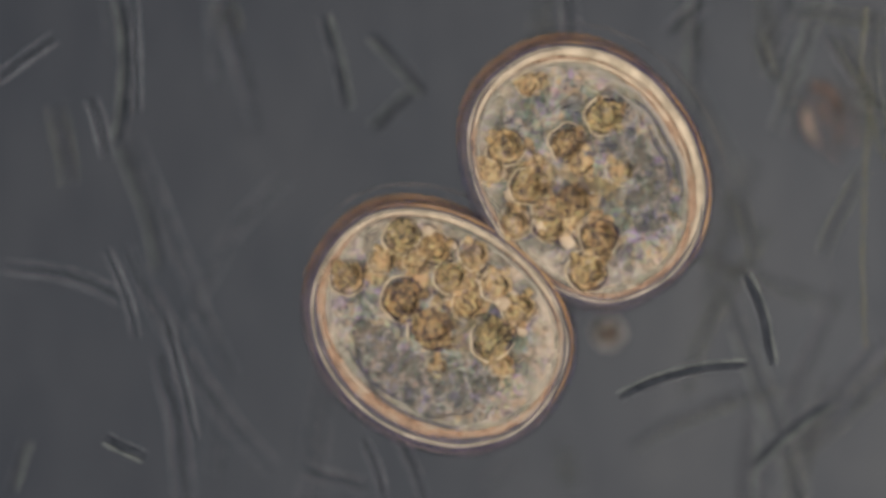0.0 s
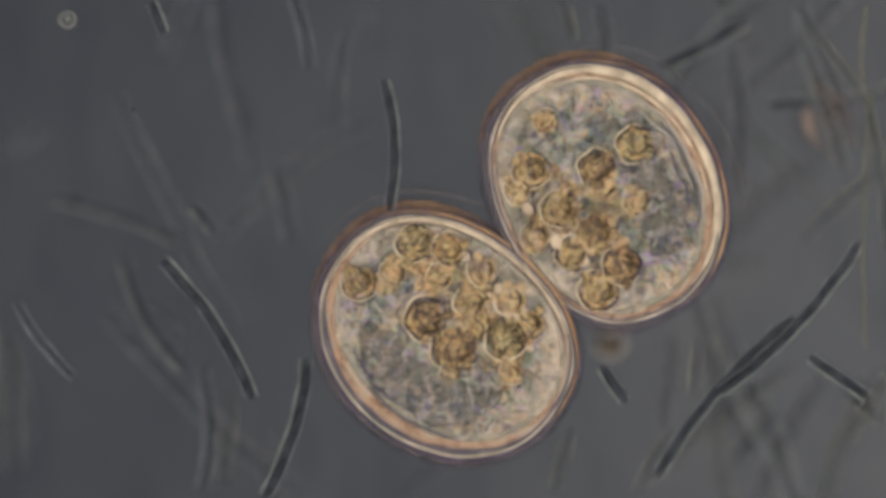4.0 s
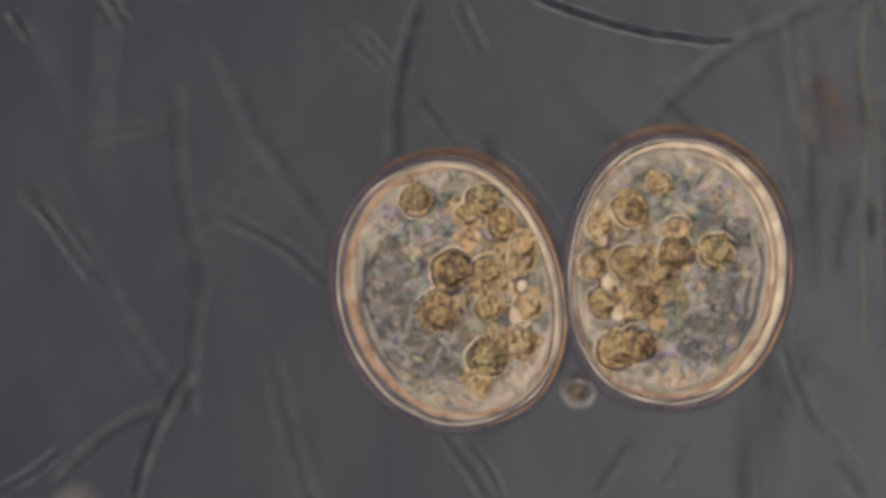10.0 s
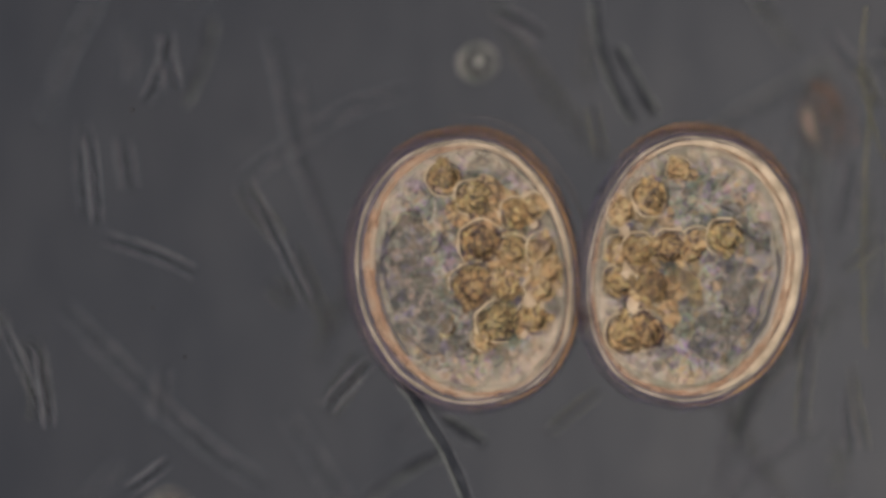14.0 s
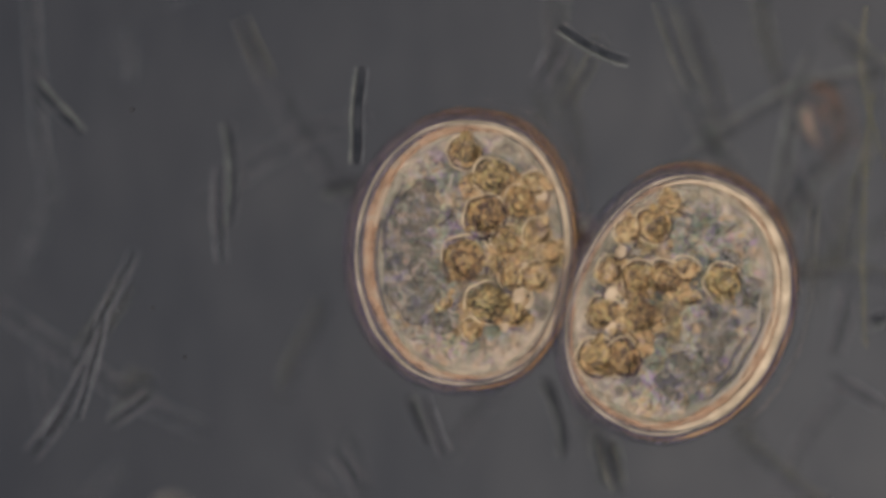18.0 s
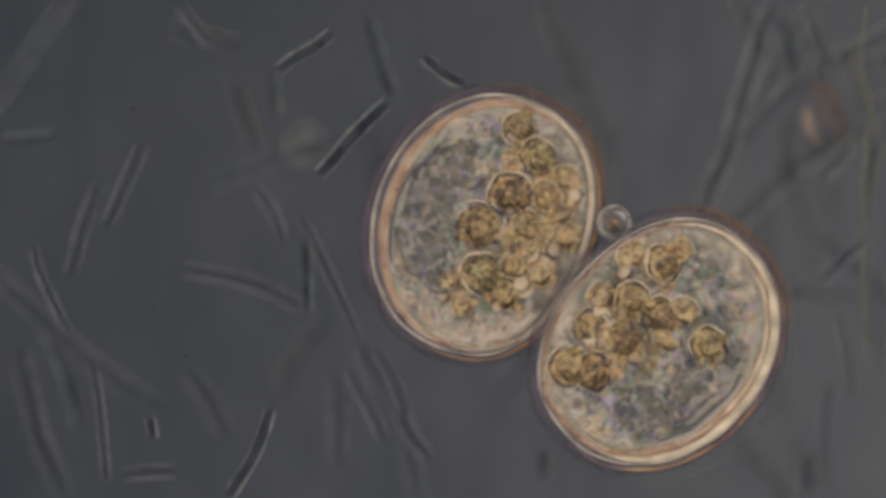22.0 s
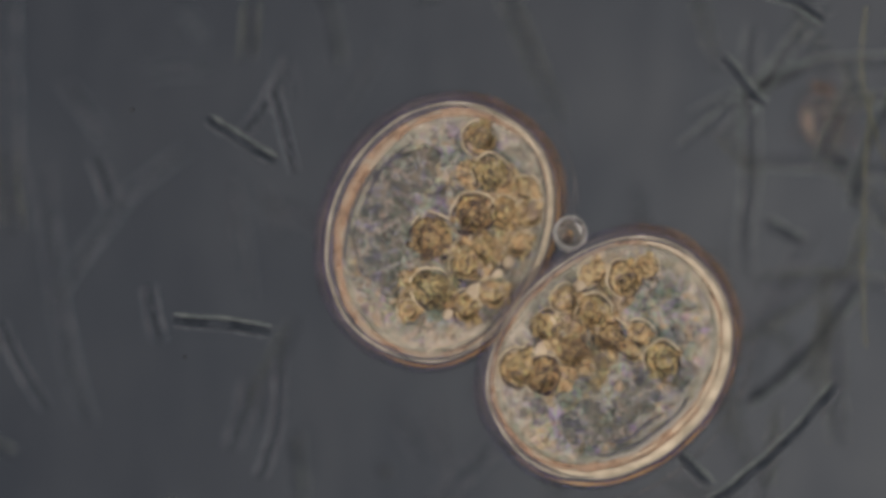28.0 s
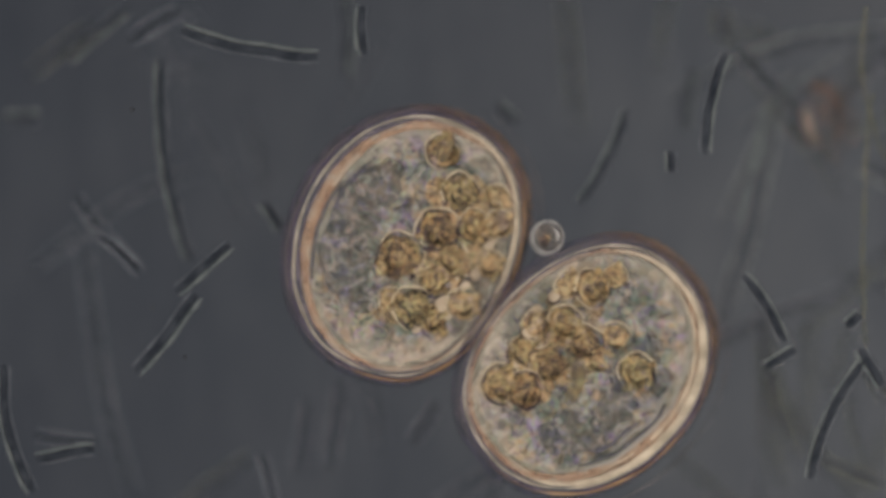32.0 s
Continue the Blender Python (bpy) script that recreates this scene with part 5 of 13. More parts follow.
    walk(vesicle, [(0, pose(0.1725, -0.0872, 0.055, 0, 0, 0)), (2, pose(0.1637, -0.0884, 0.055, 0, 0, -6)), (4, pose(0.1744, -0.0991, 0.055, 0, 0, -12)), (7, pose(0.1456, -0.1267, 0.060, 0, 0, -21)), (8, pose(0.1572, -0.1294, 0.065, 0, 0, -24)), (9, pose(0.1510, -0.1321, 0.070, 0, 0, -27)), (10, pose(0.1387, -0.1451, 0.100, 0, 0, -30)), (11, pose(0.1469, -0.1487, 0.090, 0, 0, -33)), (12, pose(0.1551, -0.1318, 0.050, 0, 0, -36)), (13, pose(0.1557, -0.1065, 0.040, 0, 0, -39)), (14, pose(0.1497, -0.0710, 0.04, 0, 0, -42)), (17, pose(0.1383, -0.0054, 0.03, 0, 0, -51)), (18, pose(0.1462, 0.0125, 0.05, 0, 0, -54)), (19, pose(0.1527, 0.0152, 0.09, 0, 0, -57)), (20, pose(0.1648, 0.0282, 0.13, 0, 0, -60)), (21, pose(0.1712, 0.0305, 0.128, 0, 0, -63)), (22, pose(0.1747, 0.0277, 0.128, 0, 0, -66)), (24, pose(0.1621, 0.0265, 0.128, 0, 0, -72)), (25, pose(0.1528, 0.0133, 0.128, 0, 0, -75)), (26, pose(0.1384, 0.0150, 0.128, 0, 0, -78)), (29, pose(0.1297, 0.0167, 0.128, 0, 0, -87)), (30, pose(0.1297, 0.0034, 0.128, 0, 0, -90)), (31, pose(0.1268, 0.0034, 0.128, 0, 0, -93)), (32, pose(0.1067, 0.0122, 0.128, 0, 0, -96))])
    walk(spores[0], [(0, pose(0.8838, 0.3737, 0.1, 0, 0, 0)), (10, pose(0.5877, 0.2551, 0.12, 0, 0, 40)), (11, pose(0.4294, 0.2150, 0.08, 0, 0, 44)), (12, pose(0.2502, 0.2115, 0.05, 0, 0, 48)), (13, pose(0.1174, 0.1686, 0.133, 0, 0, 52)), (14, pose(0.0365, 0.1942, 0.075, 0, 0, 56)), (17, pose(-0.1668, 0.3766, 0.08, 0, 0, 68)), (21, pose(-0.1545, 0.2756, 0.09, 0, 0, 84)), (22, pose(-0.1455, 0.1109, 0.04, 0, 0, 88)), (23, pose(-0.1288, -0.0627, 0.135, 0, 0, 92)), (24, pose(-0.1296, -0.2493, 0.12, 0, 0, 96)), (26, pose(-0.1306, -0.5591, 0.1, 0, 0, 104)), (32, pose(-0.1306, -0.6174, 0.1, 0, 0, 128))])
    walk(spores[1], [(0, pose(0.0676, 0.5486, 0.1, 0, 0, 0)), (4, pose(-0.0490, 0.3737, 0.1, 0, 0, 16)), (7, pose(-0.2252, 0.1818, 0.05, 0, 0, 28)), (8, pose(-0.4400, 0.1475, 0.08, 0, 0, 32)), (9, pose(-0.6319, 0.1405, 0.1, 0, 0, 36)), (25, pose(-0.5781, 0.0828, 0.08, 0, 0, 100)), (26.5, pose(-0.4559, 0.0535, 0.08, 0, 0, 106.0)), (28.5, pose(-0.5781, 0.0123, 0.08, 0, 0, 114.0)), (32, pose(-0.9817, 0.1405, 0.1, 0, 0, 128))])
    walk(spores[2], [(0, pose(-0.5053, -0.3347, 0.03, 0, 0, 0)), (7, pose(-0.4814, -0.2688, 0.03, 0, 0, 28)), (8, pose(-0.4451, -0.2442, 0.05, 0, 0, 32)), (9, pose(-0.4124, -0.2609, 0.05, 0, 0, 36)), (10, pose(-0.3856, -0.2778, 0.03, 0, 0, 40)), (14, pose(-0.2900, -0.2798, 0.028, 0, 0, 56)), (20, pose(-0.2840, -0.2840, 0.028, 0, 0, 80)), (21, pose(-0.2630, -0.2798, 0.028, 0, 0, 84)), (23, pose(-0.2900, -0.3230, 0.028, 0, 0, 92)), (25, pose(-0.3077, -0.2820, 0.03, 0, 0, 100)), (26, pose(-0.2559, -0.2513, 0.1, 0, 0, 104)), (26.5, pose(-0.2697, -0.2473, 0.08, 0, 0, 106.0)), (28.5, pose(-0.2843, -0.3049, 0.08, 0, 0, 114.0)), (29, pose(-0.2822, -0.3259, 0.1, 0, 0, 116)), (32, pose(-0.3113, -0.3842, 0.1, 0, 0, 128))])
    walk(spores[3], [(0, pose(-0.2822, 0.4028, 0.1, 0, 0, 0)), (3.5, pose(-0.3378, 0.2782, 0.12, 0, 0, 14.0)), (4, pose(-0.3834, 0.2344, 0.125, 0, 0, 16)), (4.5, pose(-0.4085, 0.2213, 0.13, 0, 0, 18.0)), (6.5, pose(-0.4882, 0.2204, 0.12, 0, 0, 26.0)), (7.5, pose(-0.5037, 0.3037, 0.1, 0, 0, 30.0)), (10.5, pose(-0.1422, 0.3037, 0.1, 0, 0, 42.0)), (12, pose(-0.1305, 0.0860, 0.125, 0, 0, 48)), (14, pose(-0.1539, -0.2967, 0.1, 0, 0, 56)), (15, pose(0.1259, -0.3259, 0.1, 0, 0, 60)), (16.5, pose(0.5340, -0.0344, 0.1, 0, 0, 66.0)), (18, pose(0.0555, 0.3072, 0.12, 0, 0, 72)), (19, pose(0.0626, 0.1630, 0.14, 0, 0, 76)), (20, pose(0.1259, 0.3037, 0.1, 0, 0, 80)), (32, pose(0.2425, 0.4903, 0.1, 0, 0, 128))])
    walk(rods[0], [(0, pose(0.065, -0.308, 0.040, 0, 0, -50)), (1, pose(0.065, -0.308, 0.040, 0, 0, -50)), (2, pose(0.065, -0.308, 0.040, 0, 0, -50)), (3, pose(0.065, -0.308, 0.040, 0, 0, -50)), (4, pose(0.065, -0.308, 0.040, 0, 0, -50)), (4.5, pose(0.065, -0.308, 0.040, 0, 0, -50)), (6.5, pose(0.065, -0.308, 0.040, 0, 0, -50)), (7, pose(0.065, -0.308, 0.040, 0, 0, -50)), (8, pose(0.065, -0.308, 0.040, 0, 0, -50)), (9, pose(0.063, -0.210, 0.127, 0, -5, -50)), (10, pose(0.215, -0.308, 0.040, 0, 0, -50)), (10.5, pose(0.291, -0.109, 0.022, 0, 0, -38)), (11, pose(0.352, 0.089, 0.127, 0, 5, -27)), (12, pose(0.513, -0.048, 0.040, 0, 0, -27)), (13, pose(0.387, -0.181, 0.127, 0, 4, -18)), (14, pose(0.513, -0.165, 0.040, 0, 0, -18)), (14.5, pose(0.513, -0.153, 0.040, 0, 0, -18)), (16.5, pose(0.513, -0.108, 0.040, 0, 0, -18)), (17, pose(0.513, -0.097, 0.040, 0, 0, -18)), (18, pose(0.451, -0.073, 0.085, 0, -13, 20)), (18.5, pose(0.278, -0.124, 0.022, 0, 0, -18)), (19, pose(0.090, -0.167, 0.127, 0, 0, -56)), (20, pose(0.130, -0.243, 0.127, 0, 5, -129)), (21, pose(0.132, -0.173, 0.127, 0, -1, -175)), (22, pose(0.043, -0.308, 0.040, 0, 0, -175)), (23, pose(-0.050, -0.308, 0.040, 0, 0, -175)), (23.5, pose(-0.098, 0.000, 0.022, 0, 0, -175)), (24, pose(-0.144, 0.308, 0.040, 0, 0, -175)), (25, pose(-0.237, 0.308, 0.040, 0, 0, -175)), (26, pose(-0.330, 0.308, 0.040, 0, 0, -175)), (26.25, pose(-0.350, 0.278, 0.062, 0, 0, -219)), (26.5, pose(-0.370, 0.248, 0.085, 0, 10, -262)), (28.5, pose(0.073, -0.308, 0.040, 0, 0, -262)), (29, pose(0.186, -0.308, 0.040, 0, 0, -262)), (30, pose(0.397, -0.224, 0.127, 0, -1, -219)), (31, pose(0.402, -0.242, 0.127, 0, 4, -225)), (32, pose(0.419, -0.073, 0.127, 0, -2, -143))])
    walk(rods[1], [(0, pose(0.235, -0.310, 0.040, 0, 0, 69)), (1, pose(0.235, -0.310, 0.040, 0, 0, 69)), (2, pose(0.235, -0.310, 0.040, 0, 0, 69)), (3, pose(0.235, -0.310, 0.040, 0, 0, 69)), (4, pose(0.235, -0.310, 0.040, 0, 0, 69)), (4.5, pose(0.235, -0.310, 0.040, 0, 0, 69)), (6.5, pose(0.235, -0.310, 0.040, 0, 0, 69)), (7, pose(0.235, -0.310, 0.040, 0, 0, 69)), (8, pose(0.235, -0.310, 0.040, 0, 0, 69)), (9, pose(0.231, -0.234, 0.089, 0, -10, 69)), (10, pose(0.004, -0.310, 0.040, 0, 0, 69)), (11, pose(-0.228, -0.310, 0.040, 0, 0, 69)), (12, pose(-0.451, -0.040, 0.089, 0, 0, 34)), (13, pose(-0.515, -0.056, 0.040, 0, 0, 34)), (14, pose(-0.455, -0.070, 0.089, 0, -3, 111)), (14.5, pose(-0.421, -0.054, 0.127, 0, 1, 180)), (16.5, pose(-0.515, -0.066, 0.040, 0, 0, 180)), (17, pose(-0.453, -0.067, 0.089, 0, 6, 236)), (18, pose(-0.144, -0.310, 0.040, 0, 0, 236)), (19, pose(0.168, -0.220, 0.127, 0, 1, 240)), (20, pose(-0.069, -0.310, 0.040, 0, 0, 240)), (21, pose(-0.306, -0.137, 0.089, 0, 0, 252)), (22, pose(-0.299, -0.183, 0.127, 0, 5, 275)), (23, pose(-0.515, 0.026, 0.040, 0, 0, 275)), (24, pose(-0.253, 0.236, 0.089, 0, 10, 306)), (25, pose(-0.515, 0.073, 0.040, 0, 0, 306)), (26, pose(-0.445, -0.093, 0.089, 0, 6, 371)), (26.5, pose(-0.515, -0.063, 0.040, 0, 0, 371)), (28.5, pose(0.165, 0.310, 0.040, 0, 0, 371)), (28.75, pose(0.223, 0.200, 0.084, 0, 0, 414)), (29, pose(0.279, 0.093, 0.127, 0, -5, 457)), (30, pose(0.272, 0.071, 0.127, 0, 0, 466)), (31, pose(0.253, 0.071, 0.127, 0, 5, 442)), (32, pose(0.234, 0.089, 0.127, 0, -1, 450))])
    walk(rods[2], [(0, pose(0.518, 0.039, 0.040, 0, 0, 73)), (1, pose(0.518, 0.039, 0.040, 0, 0, 73)), (2, pose(0.518, 0.039, 0.040, 0, 0, 73)), (3, pose(0.518, 0.039, 0.040, 0, 0, 73)), (4, pose(0.518, 0.039, 0.040, 0, 0, 73)), (4.5, pose(0.518, 0.039, 0.040, 0, 0, 73)), (6.5, pose(0.518, 0.039, 0.040, 0, 0, 73)), (7, pose(0.518, 0.039, 0.040, 0, 0, 73)), (8, pose(0.518, 0.039, 0.040, 0, 0, 73)), (9, pose(0.438, 0.038, 0.072, 0, -6, 73)), (10, pose(0.518, -0.037, 0.040, 0, 0, 73)), (11, pose(0.224, -0.314, 0.040, 0, 0, 73)), (12, pose(0.112, -0.188, 0.072, 0, 3, 127)), (13, pose(0.121, -0.314, 0.040, 0, 0, 127)), (14, pose(0.128, -0.314, 0.040, 0, 0, 127)), (14.5, pose(0.132, -0.314, 0.040, 0, 0, 127)), (16.5, pose(0.146, -0.314, 0.040, 0, 0, 127)), (17, pose(0.145, -0.219, 0.127, 0, 4, 153)), (18, pose(0.151, -0.314, 0.040, 0, 0, 153)), (19, pose(0.148, -0.188, 0.127, 0, 2, 148)), (20, pose(0.095, -0.178, 0.072, 0, -10, 140)), (21, pose(0.093, -0.185, 0.072, 0, 3, 99)), (22, pose(0.104, -0.226, 0.072, 0, -13, 90)), (22.5, pose(0.158, -0.205, 0.022, 0, 0, 95)), (23, pose(0.202, -0.172, 0.127, 0, 0, 99)), (24, pose(0.217, -0.314, 0.040, 0, 0, 99)), (24.5, pose(0.222, -0.146, 0.022, 0, 0, 90)), (25, pose(0.217, 0.022, 0.127, 0, -1, 80)), (25.5, pose(0.143, -0.146, 0.022, 0, 0, 80)), (26, pose(0.060, -0.314, 0.040, 0, 0, 80)), (26.5, pose(-0.021, -0.118, 0.127, 0, -5, 131)), (28.5, pose(0.072, -0.314, 0.040, 0, 0, 131)), (29, pose(0.095, -0.244, 0.072, 0, -10, 121)), (30, pose(0.086, -0.314, 0.040, 0, 0, 121)), (30.5, pose(0.082, 0.000, 0.022, 0, 0, 121)), (31, pose(0.076, 0.314, 0.040, 0, 0, 121)), (32, pose(0.066, 0.141, 0.072, 0, 0, 140))])
    walk(rods[3], [(0, pose(-0.424, 0.318, 0.040, 0, 0, -67)), (1, pose(-0.424, 0.318, 0.040, 0, 0, -67)), (2, pose(-0.424, 0.318, 0.040, 0, 0, -67)), (3, pose(-0.422, 0.232, 0.055, 0, 6, -67)), (4, pose(-0.292, 0.236, 0.127, 0, -4, -69)), (4.5, pose(-0.207, 0.318, 0.040, 0, 0, -69)), (6.5, pose(0.174, 0.318, 0.040, 0, 0, -69)), (7, pose(0.269, 0.318, 0.040, 0, 0, -69)), (8, pose(0.457, 0.232, 0.055, 0, 13, -65)), (9, pose(0.256, 0.318, 0.040, 0, 0, -65)), (10, pose(0.053, 0.104, 0.055, 0, 10, -63)), (11, pose(0.178, 0.210, 0.055, 0, -6, -30)), (12, pose(0.174, 0.205, 0.055, 0, 6, -86)), (13, pose(0.145, 0.318, 0.040, 0, 0, -86)), (14, pose(0.114, 0.318, 0.040, 0, 0, -86)), (14.5, pose(0.099, 0.318, 0.040, 0, 0, -86)), (16.5, pose(0.037, 0.225, 0.055, 0, 6, -77)), (17, pose(0.114, 0.140, 0.055, 0, 13, -72)), (18, pose(0.280, 0.114, 0.055, 0, -3, -63)), (19, pose(0.377, 0.150, 0.055, 0, 10, -23)), (20, pose(0.443, 0.204, 0.055, 0, -6, 5)), (21, pose(0.400, -0.057, 0.127, 0, 2, 0)), (22, pose(0.522, 0.086, 0.040, 0, 0, 0)), (23, pose(0.315, 0.229, 0.055, 0, 3, 67)), (24, pose(0.440, 0.158, 0.055, 0, -13, 59)), (25, pose(0.321, 0.241, 0.055, 0, 0, 45)), (26, pose(0.213, 0.318, 0.040, 0, 0, 45)), (26.5, pose(0.158, 0.164, 0.055, 0, -10, 68)), (27.84, pose(0.249, -0.100, 0.022, 0, 0, 51)), (28.5, pose(0.290, -0.228, 0.055, 0, -13, 42)), (29, pose(0.422, -0.076, 0.055, 0, -6, 22)), (30, pose(0.402, -0.103, 0.127, 0, 2, -37)), (31, pose(0.391, -0.080, 0.127, 0, -4, -36)), (32, pose(0.345, -0.112, 0.127, 0, 1, 30))])
    walk(rods[4], [(0, pose(-0.363, -0.317, 0.040, 0, 0, -61)), (1, pose(-0.355, -0.208, 0.098, 0, 13, -61)), (2, pose(-0.326, -0.317, 0.040, 0, 0, -61)), (3, pose(-0.522, -0.049, 0.040, 0, 0, -61)), (4, pose(-0.248, 0.032, 0.098, 0, -6, -51)), (4.5, pose(-0.237, 0.317, 0.040, 0, 0, -51)), (6.5, pose(-0.175, 0.317, 0.040, 0, 0, -51)), (7, pose(-0.160, 0.317, 0.040, 0, 0, -51)), (8, pose(-0.129, 0.317, 0.040, 0, 0, -51)), (9, pose(-0.095, 0.159, 0.127, 0, 0, -37)), (10, pose(-0.437, 0.232, 0.098, 0, 13, -59)), (11, pose(-0.522, 0.187, 0.040, 0, 0, -59)), (12, pose(-0.522, 0.139, 0.040, 0, 0, -59)), (13, pose(-0.522, 0.090, 0.040, 0, 0, -59)), (14, pose(-0.522, 0.041, 0.040, 0, 0, -59)), (14.5, pose(-0.522, 0.017, 0.040, 0, 0, -59)), (16.5, pose(-0.210, -0.317, 0.040, 0, 0, -59)), (17, pose(-0.185, -0.102, 0.127, 0, -5, -5)), (18, pose(-0.128, -0.317, 0.040, 0, 0, -5)), (19, pose(-0.063, -0.216, 0.127, 0, 5, 9)), (20, pose(-0.113, 0.059, 0.098, 0, -3, 18)), (21, pose(-0.084, -0.317, 0.040, 0, 0, 18)), (22, pose(-0.053, -0.317, 0.040, 0, 0, 18)), (23, pose(-0.021, -0.249, 0.127, 0, 2, 15)), (24, pose(-0.188, 0.057, 0.127, 0, -4, 45)), (25, pose(-0.249, 0.317, 0.040, 0, 0, 45)), (26, pose(-0.297, 0.149, 0.098, 0, -13, 121)), (26.5, pose(-0.522, 0.073, 0.040, 0, 0, 121)), (28.5, pose(-0.439, -0.241, 0.098, 0, -10, 152)), (29, pose(-0.429, -0.164, 0.127, 0, -1, 150)), (30, pose(-0.522, -0.209, 0.040, 0, 0, 150)), (31, pose(-0.444, -0.243, 0.098, 0, -6, 209)), (31.5, pose(-0.310, -0.105, 0.098, 0, 0, 254)), (32, pose(-0.176, 0.034, 0.098, 0, 6, 299))])
    walk(rods[5], [(0, pose(-0.196, -0.323, 0.040, 0, 0, -51)), (1, pose(-0.193, -0.201, 0.080, 0, -13, -51)), (2, pose(-0.008, -0.323, 0.040, 0, 0, -51)), (2.5, pose(0.087, 0.000, 0.022, 0, 0, -51)), (3, pose(0.181, 0.323, 0.040, 0, 0, -51)), (4, pose(0.363, 0.151, 0.080, 0, -3, 4)), (4.5, pose(0.361, 0.323, 0.040, 0, 0, 4)), (6.5, pose(0.327, 0.323, 0.040, 0, 0, 4)), (7, pose(0.319, 0.323, 0.040, 0, 0, 4)), (8, pose(0.297, 0.192, 0.080, 0, -10, -27)), (9, pose(0.528, 0.112, 0.040, 0, 0, -27)), (10, pose(0.445, 0.030, 0.080, 0, -13, -86)), (11, pose(0.528, -0.001, 0.040, 0, 0, -86)), (12, pose(0.528, -0.033, 0.040, 0, 0, -86)), (13, pose(0.400, -0.064, 0.080, 0, -3, -69)), (14, pose(0.528, -0.030, 0.040, 0, 0, -69)), (14.5, pose(0.181, -0.323, 0.040, 0, 0, -69)), (15.84, pose(-0.020, -0.069, 0.022, 0, 0, -87)), (16.5, pose(-0.117, 0.057, 0.080, 0, 13, -96)), (17, pose(-0.120, 0.222, 0.080, 0, -10, -97)), (18, pose(-0.107, 0.323, 0.040, 0, 0, -97)), (19, pose(-0.091, 0.230, 0.080, 0, -13, -56)), (20, pose(-0.121, 0.323, 0.040, 0, 0, -56)), (21, pose(-0.151, 0.323, 0.040, 0, 0, -56)), (22, pose(-0.177, 0.159, 0.080, 0, -3, -86)), (23, pose(-0.110, 0.323, 0.040, 0, 0, -86)), (23.5, pose(-0.076, 0.101, 0.022, 0, 0, -84)), (24, pose(-0.040, -0.120, 0.080, 0, -6, -82)), (25, pose(0.067, -0.240, 0.127, 0, 2, -23)), (26, pose(0.086, -0.243, 0.080, 0, -10, -51)), (26.5, pose(0.126, -0.323, 0.040, 0, 0, -51)), (28.5, pose(0.272, -0.210, 0.127, 0, -2, -45)), (29, pose(0.270, -0.222, 0.127, 0, 0, -63)), (30, pose(0.347, -0.204, 0.127, 0, 5, -117)), (31, pose(0.338, -0.052, 0.080, 0, -3, -198)), (32, pose(0.438, -0.121, 0.127, 0, 4, -239))])
    walk(rods[6], [(0, pose(-0.325, -0.203, 0.127, 0, 2, -27)), (1, pose(-0.203, -0.323, 0.040, 0, 0, -27)), (2, pose(-0.070, -0.323, 0.040, 0, 0, -27)), (3, pose(0.063, -0.240, 0.064, 0, -13, -17)), (4, pose(0.174, -0.138, 0.127, 0, 0, -58)), (4.5, pose(0.163, -0.323, 0.040, 0, 0, -58)), (6.5, pose(0.095, -0.233, 0.064, 0, 3, -67)), (7, pose(0.062, -0.323, 0.040, 0, 0, -67)), (8, pose(-0.006, -0.323, 0.040, 0, 0, -67)), (8.5, pose(-0.040, -0.102, 0.022, 0, 0, -62)), (9, pose(-0.073, 0.118, 0.064, 0, 6, -56)), (10, pose(-0.179, 0.323, 0.040, 0, 0, -56)), (11, pose(-0.285, 0.323, 0.040, 0, 0, -56)), (12, pose(-0.387, 0.098, 0.064, 0, -13, -120)), (13, pose(-0.527, 0.149, 0.040, 0, 0, -120)), (14, pose(-0.319, 0.323, 0.040, 0, 0, -120)), (14.5, pose(-0.298, 0.221, 0.064, 0, -10, -43)), (16.5, pose(-0.088, 0.104, 0.064, 0, -13, -23)), (17, pose(-0.096, 0.323, 0.040, 0, 0, -23)), (18, pose(-0.108, 0.066, 0.064, 0, 6, 14)), (19, pose(0.086, 0.220, 0.064, 0, -10, 76)), (20, pose(0.187, 0.113, 0.127, 0, 1, 57)), (21, pose(0.527, -0.061, 0.040, 0, 0, 57)), (22, pose(0.382, -0.236, 0.064, 0, 0, 90)), (23, pose(0.169, -0.236, 0.127, 0, 5, 38)), (23.5, pose(0.354, -0.142, 0.022, 0, 0, 38)), (24, pose(0.527, -0.038, 0.040, 0, 0, 38)), (25, pose(0.420, 0.166, 0.064, 0, 10, 83)), (26, pose(0.527, 0.119, 0.040, 0, 0, 83)), (26.5, pose(0.527, 0.094, 0.040, 0, 0, 83)), (27.18, pose(0.447, 0.060, 0.059, 0, 0, 112)), (27.84, pose(0.370, 0.028, 0.077, 0, 0, 140)), (28.5, pose(0.298, -0.004, 0.064, 0, -3, 169)), (29, pose(0.205, 0.323, 0.040, 0, 0, 169)), (30, pose(0.015, 0.184, 0.064, 0, -13, 124)), (31, pose(-0.215, 0.323, 0.040, 0, 0, 124)), (32, pose(-0.441, 0.137, 0.064, 0, 13, 180))])
